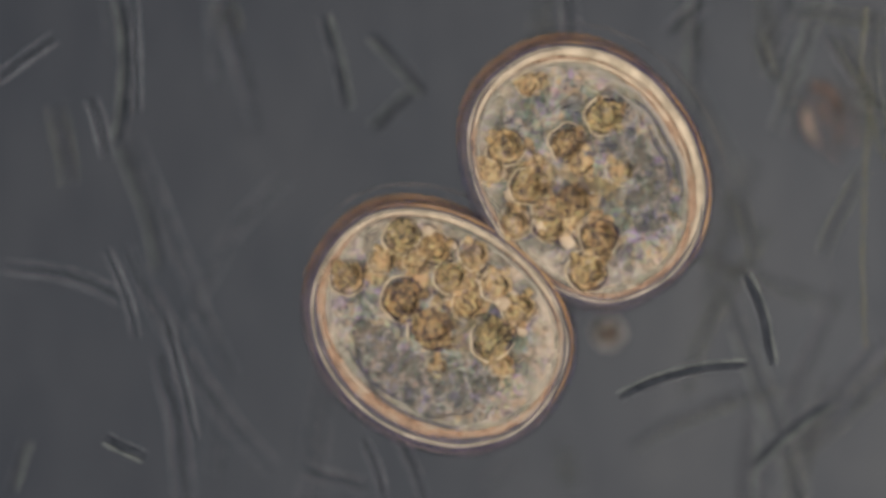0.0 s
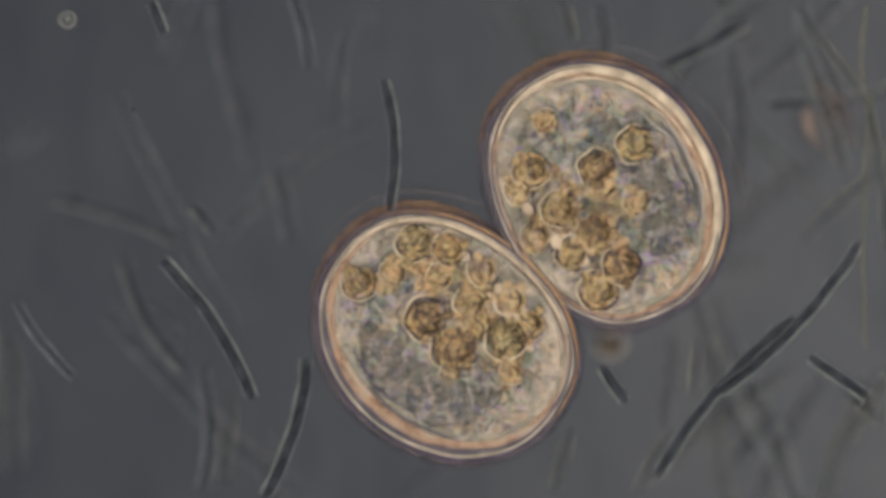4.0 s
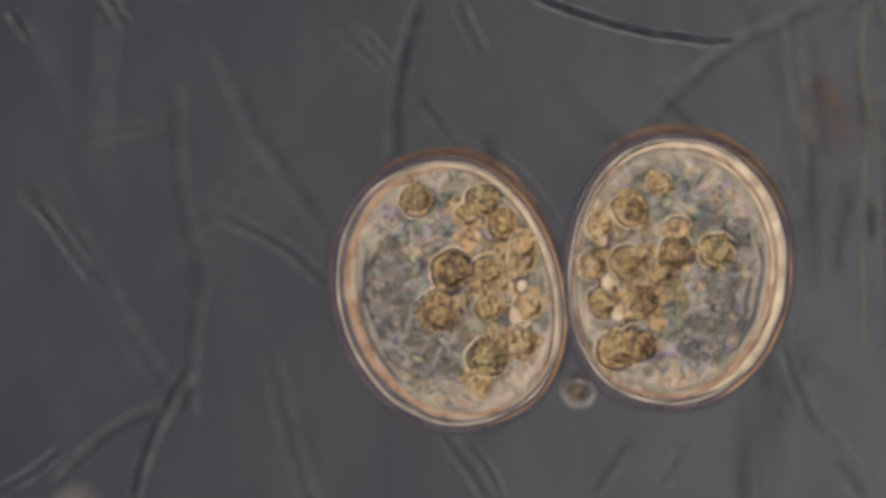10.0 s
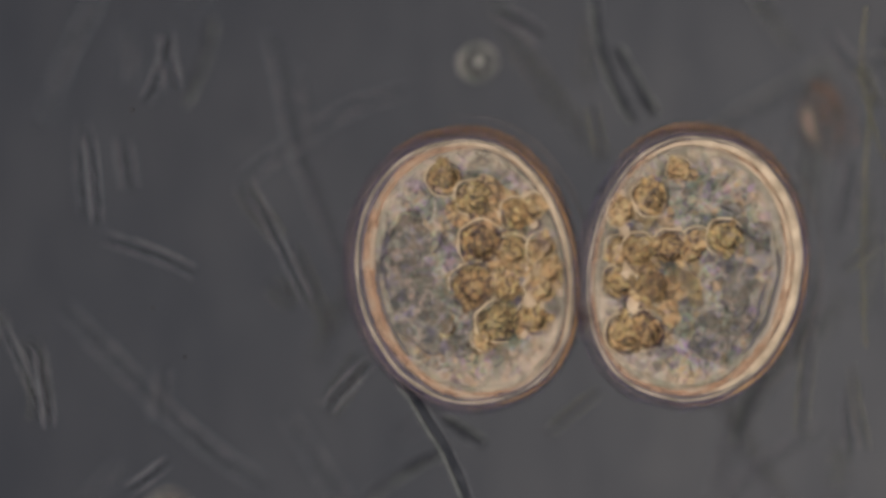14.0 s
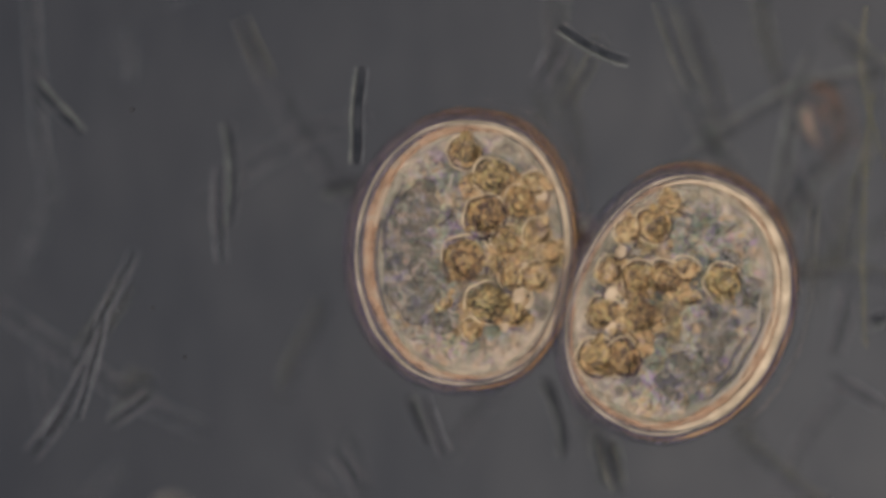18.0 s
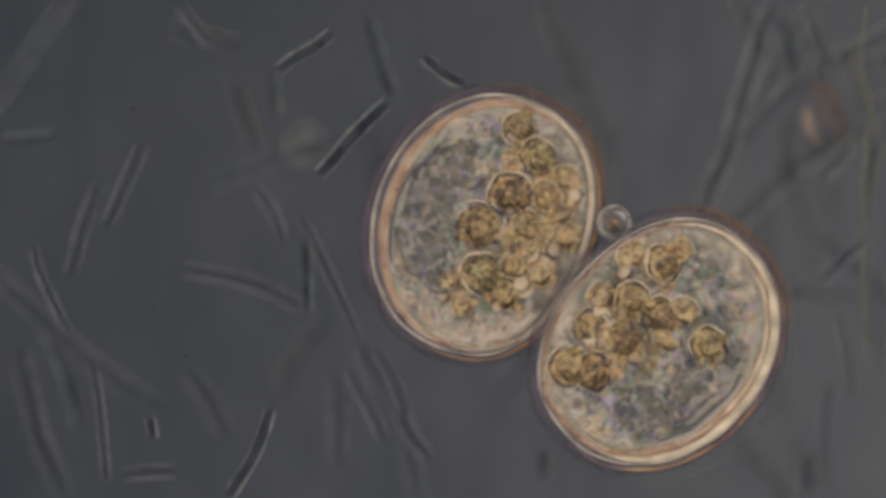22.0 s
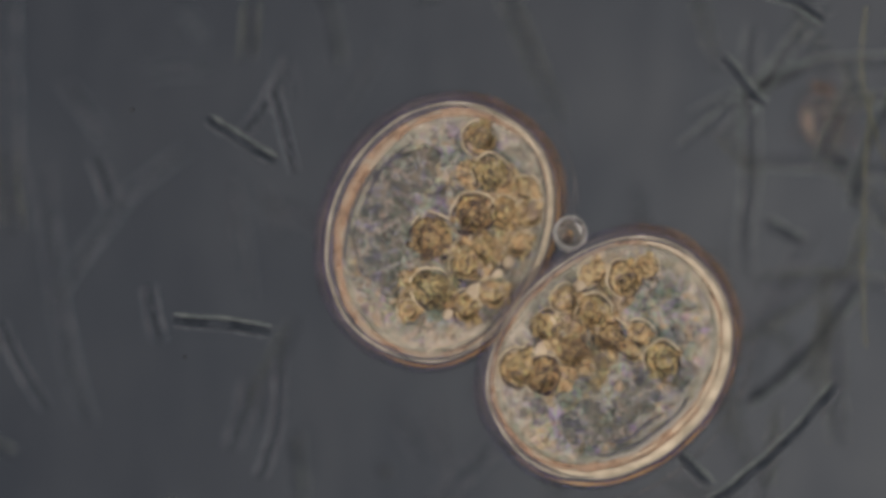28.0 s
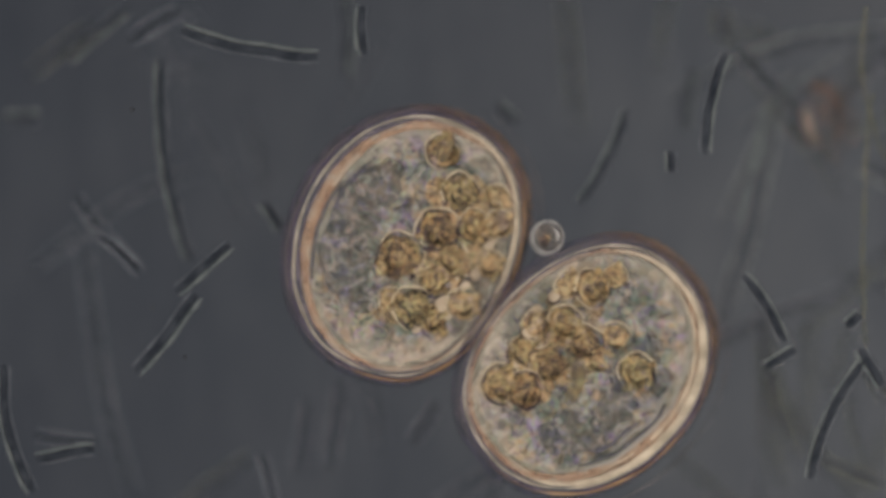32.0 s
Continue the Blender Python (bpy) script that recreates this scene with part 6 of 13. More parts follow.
    walk(rods[7], [(0, pose(-0.336, -0.325, 0.040, 0, 0, 62)), (1, pose(-0.336, -0.325, 0.040, 0, 0, 62)), (2, pose(-0.336, -0.325, 0.040, 0, 0, 62)), (3, pose(-0.331, -0.230, 0.085, 0, -10, 62)), (4, pose(-0.289, -0.325, 0.040, 0, 0, 62)), (4.5, pose(-0.266, -0.325, 0.040, 0, 0, 62)), (6.5, pose(-0.171, -0.325, 0.040, 0, 0, 62)), (7, pose(-0.148, -0.325, 0.040, 0, 0, 62)), (8, pose(-0.101, -0.325, 0.040, 0, 0, 62)), (9, pose(-0.054, -0.325, 0.040, 0, 0, 62)), (10, pose(-0.007, -0.325, 0.040, 0, 0, 62)), (11, pose(0.041, -0.325, 0.040, 0, 0, 62)), (12, pose(0.088, -0.325, 0.040, 0, 0, 62)), (13, pose(0.130, -0.154, 0.127, 0, 1, 30)), (14, pose(0.127, -0.325, 0.040, 0, 0, 30)), (14.5, pose(0.124, -0.325, 0.040, 0, 0, 30)), (16.5, pose(0.109, -0.325, 0.040, 0, 0, 30)), (17, pose(0.103, -0.203, 0.085, 0, -3, -17)), (18, pose(0.178, -0.222, 0.085, 0, 10, -79)), (18.5, pose(0.140, 0.050, 0.022, 0, 0, -79)), (19, pose(0.097, 0.325, 0.040, 0, 0, -79)), (19.5, pose(0.054, 0.272, 0.084, 0, 0, -149)), (20, pose(0.012, 0.221, 0.127, 0, 2, -218)), (21, pose(0.007, 0.325, 0.040, 0, 0, -218)), (22, pose(0.001, 0.182, 0.127, 0, 1, -214)), (23, pose(0.200, 0.211, 0.127, 0, -5, -166)), (24, pose(0.174, 0.325, 0.040, 0, 0, -166)), (25, pose(0.141, 0.325, 0.040, 0, 0, -166)), (26, pose(0.108, 0.325, 0.040, 0, 0, -166)), (26.5, pose(0.092, 0.325, 0.040, 0, 0, -166)), (28.5, pose(0.026, 0.325, 0.040, 0, 0, -166)), (29, pose(0.010, 0.325, 0.040, 0, 0, -166)), (30, pose(-0.022, 0.239, 0.127, 0, -4, -222)), (31, pose(-0.054, 0.325, 0.040, 0, 0, -222)), (32, pose(-0.082, 0.223, 0.127, 0, -5, -267))])
    walk(rods[8], [(0, pose(-0.440, -0.224, 0.089, 0, 13, 75)), (1, pose(-0.417, -0.328, 0.040, 0, 0, 75)), (2, pose(-0.387, -0.328, 0.040, 0, 0, 75)), (3, pose(-0.349, -0.228, 0.089, 0, -6, 109)), (4, pose(-0.219, -0.328, 0.040, 0, 0, 109)), (4.5, pose(-0.147, -0.222, 0.089, 0, 13, 106)), (6.5, pose(-0.241, -0.328, 0.040, 0, 0, 106)), (7, pose(-0.264, -0.328, 0.040, 0, 0, 106)), (8, pose(-0.310, -0.328, 0.040, 0, 0, 106)), (9, pose(-0.344, -0.087, 0.127, 0, 5, 115)), (10, pose(-0.188, -0.328, 0.040, 0, 0, 115)), (11, pose(-0.021, -0.328, 0.040, 0, 0, 115)), (12, pose(0.144, -0.175, 0.089, 0, -6, 127)), (13, pose(0.084, -0.328, 0.040, 0, 0, 127)), (14, pose(0.021, -0.190, 0.089, 0, -10, 148)), (14.5, pose(-0.013, -0.328, 0.040, 0, 0, 148)), (16.5, pose(-0.149, -0.226, 0.089, 0, -6, 145)), (17, pose(-0.110, -0.328, 0.040, 0, 0, 145)), (18, pose(-0.026, -0.178, 0.089, 0, 13, 114)), (19, pose(-0.109, -0.328, 0.040, 0, 0, 114)), (20, pose(-0.192, 0.328, 0.040, 0, 0, 114)), (21, pose(-0.270, 0.177, 0.089, 0, -6, 160)), (22, pose(-0.429, 0.113, 0.089, 0, 6, 183)), (23, pose(-0.397, 0.155, 0.089, 0, -10, 99)), (24, pose(-0.181, 0.328, 0.040, 0, 0, 99)), (25, pose(0.041, 0.223, 0.089, 0, -13, 139)), (26, pose(-0.169, 0.220, 0.089, 0, 0, 119)), (26.5, pose(-0.219, 0.328, 0.040, 0, 0, 119)), (28.5, pose(-0.533, 0.165, 0.040, 0, 0, 119)), (29, pose(-0.442, 0.150, 0.089, 0, 10, 129)), (30, pose(-0.533, -0.041, 0.040, 0, 0, 129)), (31, pose(-0.301, -0.227, 0.127, 0, 2, 57)), (32, pose(-0.311, -0.328, 0.040, 0, 0, 57))])
    walk(rods[9], [(0, pose(-0.053, 0.144, 0.072, 0, -13, 39)), (1, pose(0.031, 0.227, 0.072, 0, 0, 72)), (2, pose(0.088, 0.331, 0.040, 0, 0, 72)), (3, pose(0.142, 0.233, 0.072, 0, -3, 72)), (4, pose(0.107, 0.331, 0.040, 0, 0, 72)), (4.5, pose(0.089, 0.331, 0.040, 0, 0, 72)), (6.5, pose(0.015, 0.095, 0.072, 0, 13, 135)), (7, pose(-0.066, 0.331, 0.040, 0, 0, 135)), (8, pose(-0.229, 0.331, 0.040, 0, 0, 135)), (9, pose(-0.379, 0.044, 0.127, 0, -5, 121)), (10, pose(-0.535, -0.033, 0.040, 0, 0, 121)), (11, pose(-0.535, -0.112, 0.040, 0, 0, 121)), (12, pose(-0.374, -0.188, 0.072, 0, -3, 135)), (13, pose(-0.239, 0.037, 0.127, 0, 4, 125)), (14, pose(-0.215, 0.331, 0.040, 0, 0, 125)), (14.5, pose(-0.197, 0.247, 0.072, 0, 0, 177)), (16.5, pose(-0.141, 0.122, 0.127, 0, -1, 169)), (17, pose(-0.139, 0.227, 0.072, 0, 3, 87)), (17.5, pose(0.013, 0.004, 0.022, 0, 0, 91)), (18, pose(0.166, -0.220, 0.072, 0, -13, 95)), (18.5, pose(0.307, -0.132, 0.022, 0, 0, 57)), (19, pose(0.436, -0.037, 0.072, 0, 0, 19)), (20, pose(0.535, -0.076, 0.040, 0, 0, 19)), (21, pose(0.262, -0.331, 0.040, 0, 0, 19)), (22, pose(0.172, -0.331, 0.040, 0, 0, 19)), (23, pose(0.080, -0.184, 0.127, 0, -2, 3)), (24, pose(0.020, -0.331, 0.040, 0, 0, 3)), (25, pose(-0.043, -0.331, 0.040, 0, 0, 3)), (26, pose(-0.105, -0.331, 0.040, 0, 0, 3)), (26.5, pose(-0.137, -0.331, 0.040, 0, 0, 3)), (28.5, pose(-0.262, -0.331, 0.040, 0, 0, 3)), (29, pose(-0.290, -0.088, 0.072, 0, 13, 12)), (30, pose(-0.324, -0.331, 0.040, 0, 0, 12)), (31, pose(-0.344, -0.220, 0.127, 0, 4, 38)), (32, pose(-0.386, -0.209, 0.127, 0, -2, 8))])
    walk(rods[10], [(0, pose(0.297, -0.334, 0.040, 0, 0, -106)), (1, pose(0.296, -0.142, 0.055, 0, 3, -106)), (2, pose(0.381, -0.223, 0.127, 0, -5, -115)), (3, pose(0.361, -0.334, 0.040, 0, 0, -115)), (4, pose(0.326, -0.198, 0.055, 0, 12, -125)), (4.5, pose(0.338, -0.334, 0.040, 0, 0, -125)), (6.5, pose(0.538, -0.161, 0.040, 0, 0, -125)), (7, pose(0.538, -0.153, 0.040, 0, 0, -125)), (8, pose(0.390, -0.134, 0.127, 0, 2, -199)), (9, pose(0.326, -0.334, 0.040, 0, 0, -199)), (10, pose(0.250, -0.334, 0.040, 0, 0, -199)), (11, pose(0.173, -0.334, 0.040, 0, 0, -199)), (12, pose(0.093, -0.197, 0.127, 0, 0, -195)), (13, pose(-0.011, -0.334, 0.040, 0, 0, -195)), (14, pose(-0.119, -0.334, 0.040, 0, 0, -195)), (14.5, pose(-0.172, -0.334, 0.040, 0, 0, -195)), (16.5, pose(-0.374, -0.222, 0.127, 0, 0, -128)), (17, pose(-0.392, -0.231, 0.055, 0, 6, -119)), (18, pose(-0.331, -0.154, 0.055, 0, -9, -107)), (19, pose(-0.292, -0.334, 0.040, 0, 0, -107)), (20, pose(-0.250, -0.040, 0.055, 0, -12, -126)), (21, pose(-0.198, 0.334, 0.040, 0, 0, -126)), (22, pose(-0.141, 0.201, 0.127, 0, 5, -145)), (22.5, pose(0.034, 0.151, 0.022, 0, 0, -136)), (23, pose(0.207, 0.090, 0.127, 0, -1, -126)), (24, pose(0.211, 0.237, 0.127, 0, 3, -197)), (25, pose(0.276, 0.334, 0.040, 0, 0, -197)), (26, pose(0.332, 0.223, 0.055, 0, 6, -219)), (26.5, pose(0.327, 0.334, 0.040, 0, 0, -219)), (28.5, pose(0.285, 0.142, 0.127, 0, 3, -230)), (29, pose(0.240, 0.334, 0.040, 0, 0, -230)), (30, pose(0.131, 0.128, 0.055, 0, 0, -246)), (31, pose(0.291, 0.178, 0.055, 0, 12, -264)), (32, pose(0.257, 0.158, 0.055, 0, -3, -276))])
    walk(rods[11], [(0, pose(0.242, -0.337, 0.040, 0, 0, 86)), (1, pose(0.234, -0.106, 0.127, 0, 2, 86)), (2, pose(0.318, 0.028, 0.127, 0, -3, 137)), (3, pose(0.542, -0.053, 0.040, 0, 0, 137)), (4, pose(0.404, -0.131, 0.127, 0, -4, 146)), (4.5, pose(0.404, -0.060, 0.098, 0, -5, 69)), (6.5, pose(0.238, -0.337, 0.040, 0, 0, 69)), (7, pose(0.195, -0.337, 0.040, 0, 0, 69)), (8, pose(0.106, -0.218, 0.098, 0, 8, 58)), (9, pose(-0.015, -0.337, 0.040, 0, 0, 58)), (10, pose(-0.138, -0.337, 0.040, 0, 0, 58)), (11, pose(-0.252, 0.094, 0.127, 0, -3, 42)), (12, pose(-0.190, -0.337, 0.040, 0, 0, 42)), (13, pose(-0.116, -0.126, 0.098, 0, -11, 22)), (14, pose(-0.177, -0.337, 0.040, 0, 0, 22)), (14.5, pose(-0.206, -0.337, 0.040, 0, 0, 22)), (16.5, pose(-0.542, 0.050, 0.040, 0, 0, 22)), (17, pose(-0.343, 0.073, 0.098, 0, 8, -58)), (18, pose(-0.397, 0.145, 0.098, 0, -5, -47)), (19, pose(-0.192, 0.190, 0.098, 0, 5, -66)), (20, pose(-0.108, 0.104, 0.098, 0, -8, -62)), (21, pose(-0.127, 0.337, 0.040, 0, 0, -62)), (22, pose(-0.141, -0.028, 0.098, 0, -11, -88)), (22.5, pose(-0.029, 0.098, 0.022, 0, 0, -89)), (23, pose(0.086, 0.219, 0.098, 0, 0, -90)), (24, pose(0.008, 0.337, 0.040, 0, 0, -90)), (25, pose(-0.069, 0.193, 0.098, 0, -3, -104)), (26, pose(-0.105, 0.167, 0.098, 0, 8, -85)), (26.5, pose(-0.118, 0.337, 0.040, 0, 0, -85)), (28.5, pose(-0.165, -0.337, 0.040, 0, 0, -85)), (29, pose(-0.173, -0.195, 0.098, 0, -8, -92)), (30, pose(-0.112, -0.148, 0.127, 0, 1, -159)), (31, pose(-0.134, -0.137, 0.098, 0, -11, -128)), (32, pose(-0.245, -0.020, 0.127, 0, 0, -138))])
    walk(rods[12], [(0, pose(-0.046, 0.193, 0.080, 0, -2, -49)), (1, pose(0.095, 0.234, 0.080, 0, 7, -15)), (2, pose(-0.142, 0.209, 0.080, 0, -5, -63)), (3, pose(-0.141, 0.142, 0.127, 0, 2, -8)), (4, pose(-0.014, 0.342, 0.040, 0, 0, -8)), (4.5, pose(0.050, 0.182, 0.127, 0, -1, -67)), (6.5, pose(0.054, 0.183, 0.080, 0, -5, -73)), (7, pose(0.122, 0.342, 0.040, 0, 0, -73)), (8, pose(0.258, 0.342, 0.040, 0, 0, -73)), (9, pose(0.381, -0.005, 0.127, 0, -1, -144)), (10, pose(0.309, -0.342, 0.040, 0, 0, -144)), (11, pose(0.217, -0.198, 0.127, 0, -2, -157)), (12, pose(0.166, -0.342, 0.040, 0, 0, -157)), (12.5, pose(0.138, -0.127, 0.022, 0, 0, -186)), (13, pose(0.106, 0.089, 0.080, 0, -7, -216)), (14, pose(0.200, 0.174, 0.080, 0, 2, -242)), (14.5, pose(0.077, 0.342, 0.040, 0, 0, -242)), (16.5, pose(-0.413, 0.188, 0.127, 0, 2, -229)), (17, pose(-0.373, 0.164, 0.127, 0, 4, -204)), (18, pose(-0.281, 0.342, 0.040, 0, 0, -204)), (19, pose(-0.175, 0.215, 0.080, 0, 7, -257)), (20, pose(-0.033, 0.342, 0.040, 0, 0, -257)), (21, pose(0.109, 0.198, 0.080, 0, 5, -245)), (22, pose(-0.067, 0.200, 0.080, 0, -7, -254)), (23, pose(-0.073, 0.224, 0.080, 0, 2, -231)), (24, pose(-0.085, 0.150, 0.080, 0, -10, -302)), (25, pose(-0.149, 0.153, 0.080, 0, 0, -243)), (26, pose(-0.212, 0.064, 0.080, 0, 10, -255)), (26.5, pose(-0.215, 0.342, 0.040, 0, 0, -255)), (28.5, pose(-0.206, 0.001, 0.127, 0, -4, -206)), (29, pose(-0.225, -0.062, 0.080, 0, -5, -215)), (30, pose(-0.223, 0.209, 0.080, 0, 5, -215)), (30.5, pose(-0.326, 0.209, 0.080, 0, 0, -259)), (31, pose(-0.430, 0.209, 0.080, 0, -7, -303)), (32, pose(-0.360, 0.224, 0.080, 0, 2, -320))])
    walk(rods[13], [(0, pose(-0.002, -0.341, 0.040, 0, 0, 30)), (1, pose(-0.002, -0.239, 0.064, 0, 10, 30)), (2, pose(-0.303, -0.213, 0.064, 0, -2, 46)), (3, pose(-0.435, -0.011, 0.064, 0, 7, 92)), (4, pose(-0.545, -0.019, 0.040, 0, 0, 92)), (4.5, pose(-0.426, -0.023, 0.064, 0, 0, 134)), (6.5, pose(-0.313, -0.341, 0.040, 0, 0, 134)), (7, pose(-0.283, -0.341, 0.040, 0, 0, 134)), (8, pose(-0.223, -0.191, 0.064, 0, -10, 82)), (9, pose(-0.107, -0.341, 0.040, 0, 0, 82)), (10, pose(0.011, -0.341, 0.040, 0, 0, 82)), (11, pose(0.128, -0.210, 0.064, 0, -2, 90)), (12, pose(0.193, -0.341, 0.040, 0, 0, 90)), (13, pose(0.258, -0.341, 0.040, 0, 0, 90)), (14, pose(0.320, -0.171, 0.064, 0, 5, 70)), (14.5, pose(0.305, -0.341, 0.040, 0, 0, 70)), (15.18, pose(0.282, -0.110, 0.022, 0, 0, 70)), (15.84, pose(0.258, 0.117, 0.022, 0, 0, 70)), (16.5, pose(0.232, 0.341, 0.040, 0, 0, 70)), (17, pose(0.207, 0.152, 0.127, 0, -4, 104)), (18, pose(0.153, 0.208, 0.127, 0, 0, 153)), (19, pose(0.265, 0.119, 0.127, 0, 4, 93)), (19.5, pose(0.262, 0.111, 0.127, 0, 0, 36)), (20, pose(0.260, 0.103, 0.127, 0, -1, -21)), (21, pose(0.255, 0.253, 0.064, 0, 7, -2)), (22, pose(0.361, 0.211, 0.064, 0, -5, -77)), (23, pose(0.435, 0.223, 0.064, 0, 5, -77)), (24, pose(0.391, -0.100, 0.064, 0, -7, -110)), (25, pose(0.545, 0.024, 0.040, 0, 0, -110)), (26, pose(0.282, 0.341, 0.040, 0, 0, -110)), (26.5, pose(0.252, 0.211, 0.064, 0, -5, -176)), (28.5, pose(0.370, 0.181, 0.064, 0, -7, -147)), (29, pose(0.314, 0.341, 0.040, 0, 0, -147)), (30, pose(0.188, 0.140, 0.127, 0, 3, -68)), (31, pose(0.155, 0.051, 0.127, 0, -2, -36)), (32, pose(0.329, -0.060, 0.127, 0, 2, -58))])
    walk(rods[14], [(0, pose(-0.222, -0.344, 0.040, 0, 0, 46)), (1, pose(-0.215, -0.050, 0.127, 0, -3, 46)), (2, pose(-0.217, 0.073, 0.127, 0, 0, 46)), (3, pose(-0.383, 0.069, 0.085, 0, 9, 57)), (4, pose(-0.549, 0.074, 0.040, 0, 0, 57)), (4.5, pose(-0.549, 0.075, 0.040, 0, 0, 57)), (6.5, pose(-0.549, 0.082, 0.040, 0, 0, 57)), (7, pose(-0.549, 0.083, 0.040, 0, 0, 57)), (8, pose(-0.549, 0.087, 0.040, 0, 0, 57)), (9, pose(-0.549, 0.090, 0.040, 0, 0, 57)), (10, pose(-0.549, 0.093, 0.040, 0, 0, 57)), (11, pose(-0.341, 0.094, 0.085, 0, 0, 121)), (11.5, pose(-0.350, 0.134, 0.085, 0, 0, 194)), (12, pose(-0.360, 0.174, 0.085, 0, 9, 267)), (13, pose(-0.257, 0.344, 0.040, 0, 0, 267)), (14, pose(-0.148, 0.344, 0.040, 0, 0, 267)), (14.5, pose(-0.092, 0.191, 0.085, 0, -9, 276)), (15.18, pose(-0.052, 0.011, 0.022, 0, 0, 276)), (16.5, pose(0.029, -0.344, 0.040, 0, 0, 276)), (17, pose(0.059, -0.344, 0.040, 0, 0, 276)), (18, pose(0.118, -0.175, 0.085, 0, 2, 284)), (19, pose(0.032, -0.344, 0.040, 0, 0, 284)), (20, pose(-0.054, -0.172, 0.127, 0, 0, 274)), (21, pose(0.016, -0.200, 0.127, 0, 3, 290)), (21.5, pose(-0.079, 0.069, 0.022, 0, 0, 290)), (22, pose(-0.175, 0.344, 0.040, 0, 0, 290)), (23, pose(-0.354, 0.210, 0.127, 0, 3, 283)), (24, pose(-0.290, 0.344, 0.040, 0, 0, 283)), (25, pose(-0.207, 0.227, 0.127, 0, 2, 326)), (26, pose(-0.037, 0.344, 0.040, 0, 0, 326)), (26.5, pose(0.051, 0.344, 0.040, 0, 0, 326)), (28.5, pose(0.391, 0.237, 0.127, 0, -2, 340)), (29, pose(0.393, 0.344, 0.040, 0, 0, 340)), (30, pose(0.370, 0.344, 0.040, 0, 0, 340)), (31, pose(0.341, 0.111, 0.085, 0, -2, 345)), (32, pose(0.549, 0.112, 0.040, 0, 0, 345))])
    walk(rods[15], [(0, pose(-0.111, 0.194, 0.089, 0, 4, -76)), (1, pose(-0.039, 0.351, 0.040, 0, 0, -76)), (2, pose(0.034, 0.144, 0.089, 0, 2, -108)), (3, pose(0.155, 0.351, 0.040, 0, 0, -108)), (4, pose(0.270, 0.212, 0.089, 0, 0, -152)), (4.5, pose(0.301, 0.351, 0.040, 0, 0, -152)), (6.5, pose(0.556, 0.181, 0.040, 0, 0, -152)), (7, pose(0.425, 0.170, 0.089, 0, 6, -96)), (7.5, pose(0.396, 0.140, 0.089, 0, 0, -51)), (8, pose(0.368, 0.109, 0.089, 0, -4, -7)), (9, pose(0.214, 0.351, 0.040, 0, 0, -7)), (10, pose(0.054, 0.351, 0.040, 0, 0, -7)), (11, pose(-0.106, 0.351, 0.040, 0, 0, -7)), (12, pose(-0.556, 0.035, 0.040, 0, 0, -7)), (13, pose(-0.419, 0.015, 0.089, 0, 0, 63)), (14, pose(-0.556, 0.054, 0.040, 0, 0, 63)), (14.5, pose(-0.556, 0.073, 0.040, 0, 0, 63)), (16.5, pose(-0.118, 0.147, 0.089, 0, -8, 91)), (17, pose(-0.110, 0.351, 0.040, 0, 0, 91)), (18, pose(-0.086, 0.136, 0.127, 0, 1, 87)), (19, pose(-0.043, 0.194, 0.089, 0, -6, 117)), (20, pose(-0.132, 0.205, 0.127, 0, 1, 80)), (21, pose(-0.116, 0.351, 0.040, 0, 0, 80)), (22, pose(-0.092, 0.113, 0.127, 0, 0, 47)), (23, pose(-0.149, 0.351, 0.040, 0, 0, 47)), (24, pose(-0.196, -0.103, 0.127, 0, -1, -6)), (25, pose(-0.142, 0.351, 0.040, 0, 0, -6)), (26, pose(-0.080, 0.197, 0.089, 0, -4, -72)), (26.25, pose(-0.113, 0.086, 0.022, 0, 0, -75)), (26.5, pose(-0.140, -0.028, 0.089, 0, 0, -77)), (28.5, pose(-0.325, -0.089, 0.127, 0, -1, 6)), (29, pose(-0.556, -0.108, 0.040, 0, 0, 6)), (30, pose(-0.306, -0.137, 0.089, 0, -8, -65)), (31, pose(-0.302, -0.351, 0.040, 0, 0, -65)), (32, pose(-0.282, -0.086, 0.127, 0, 3, -128))])
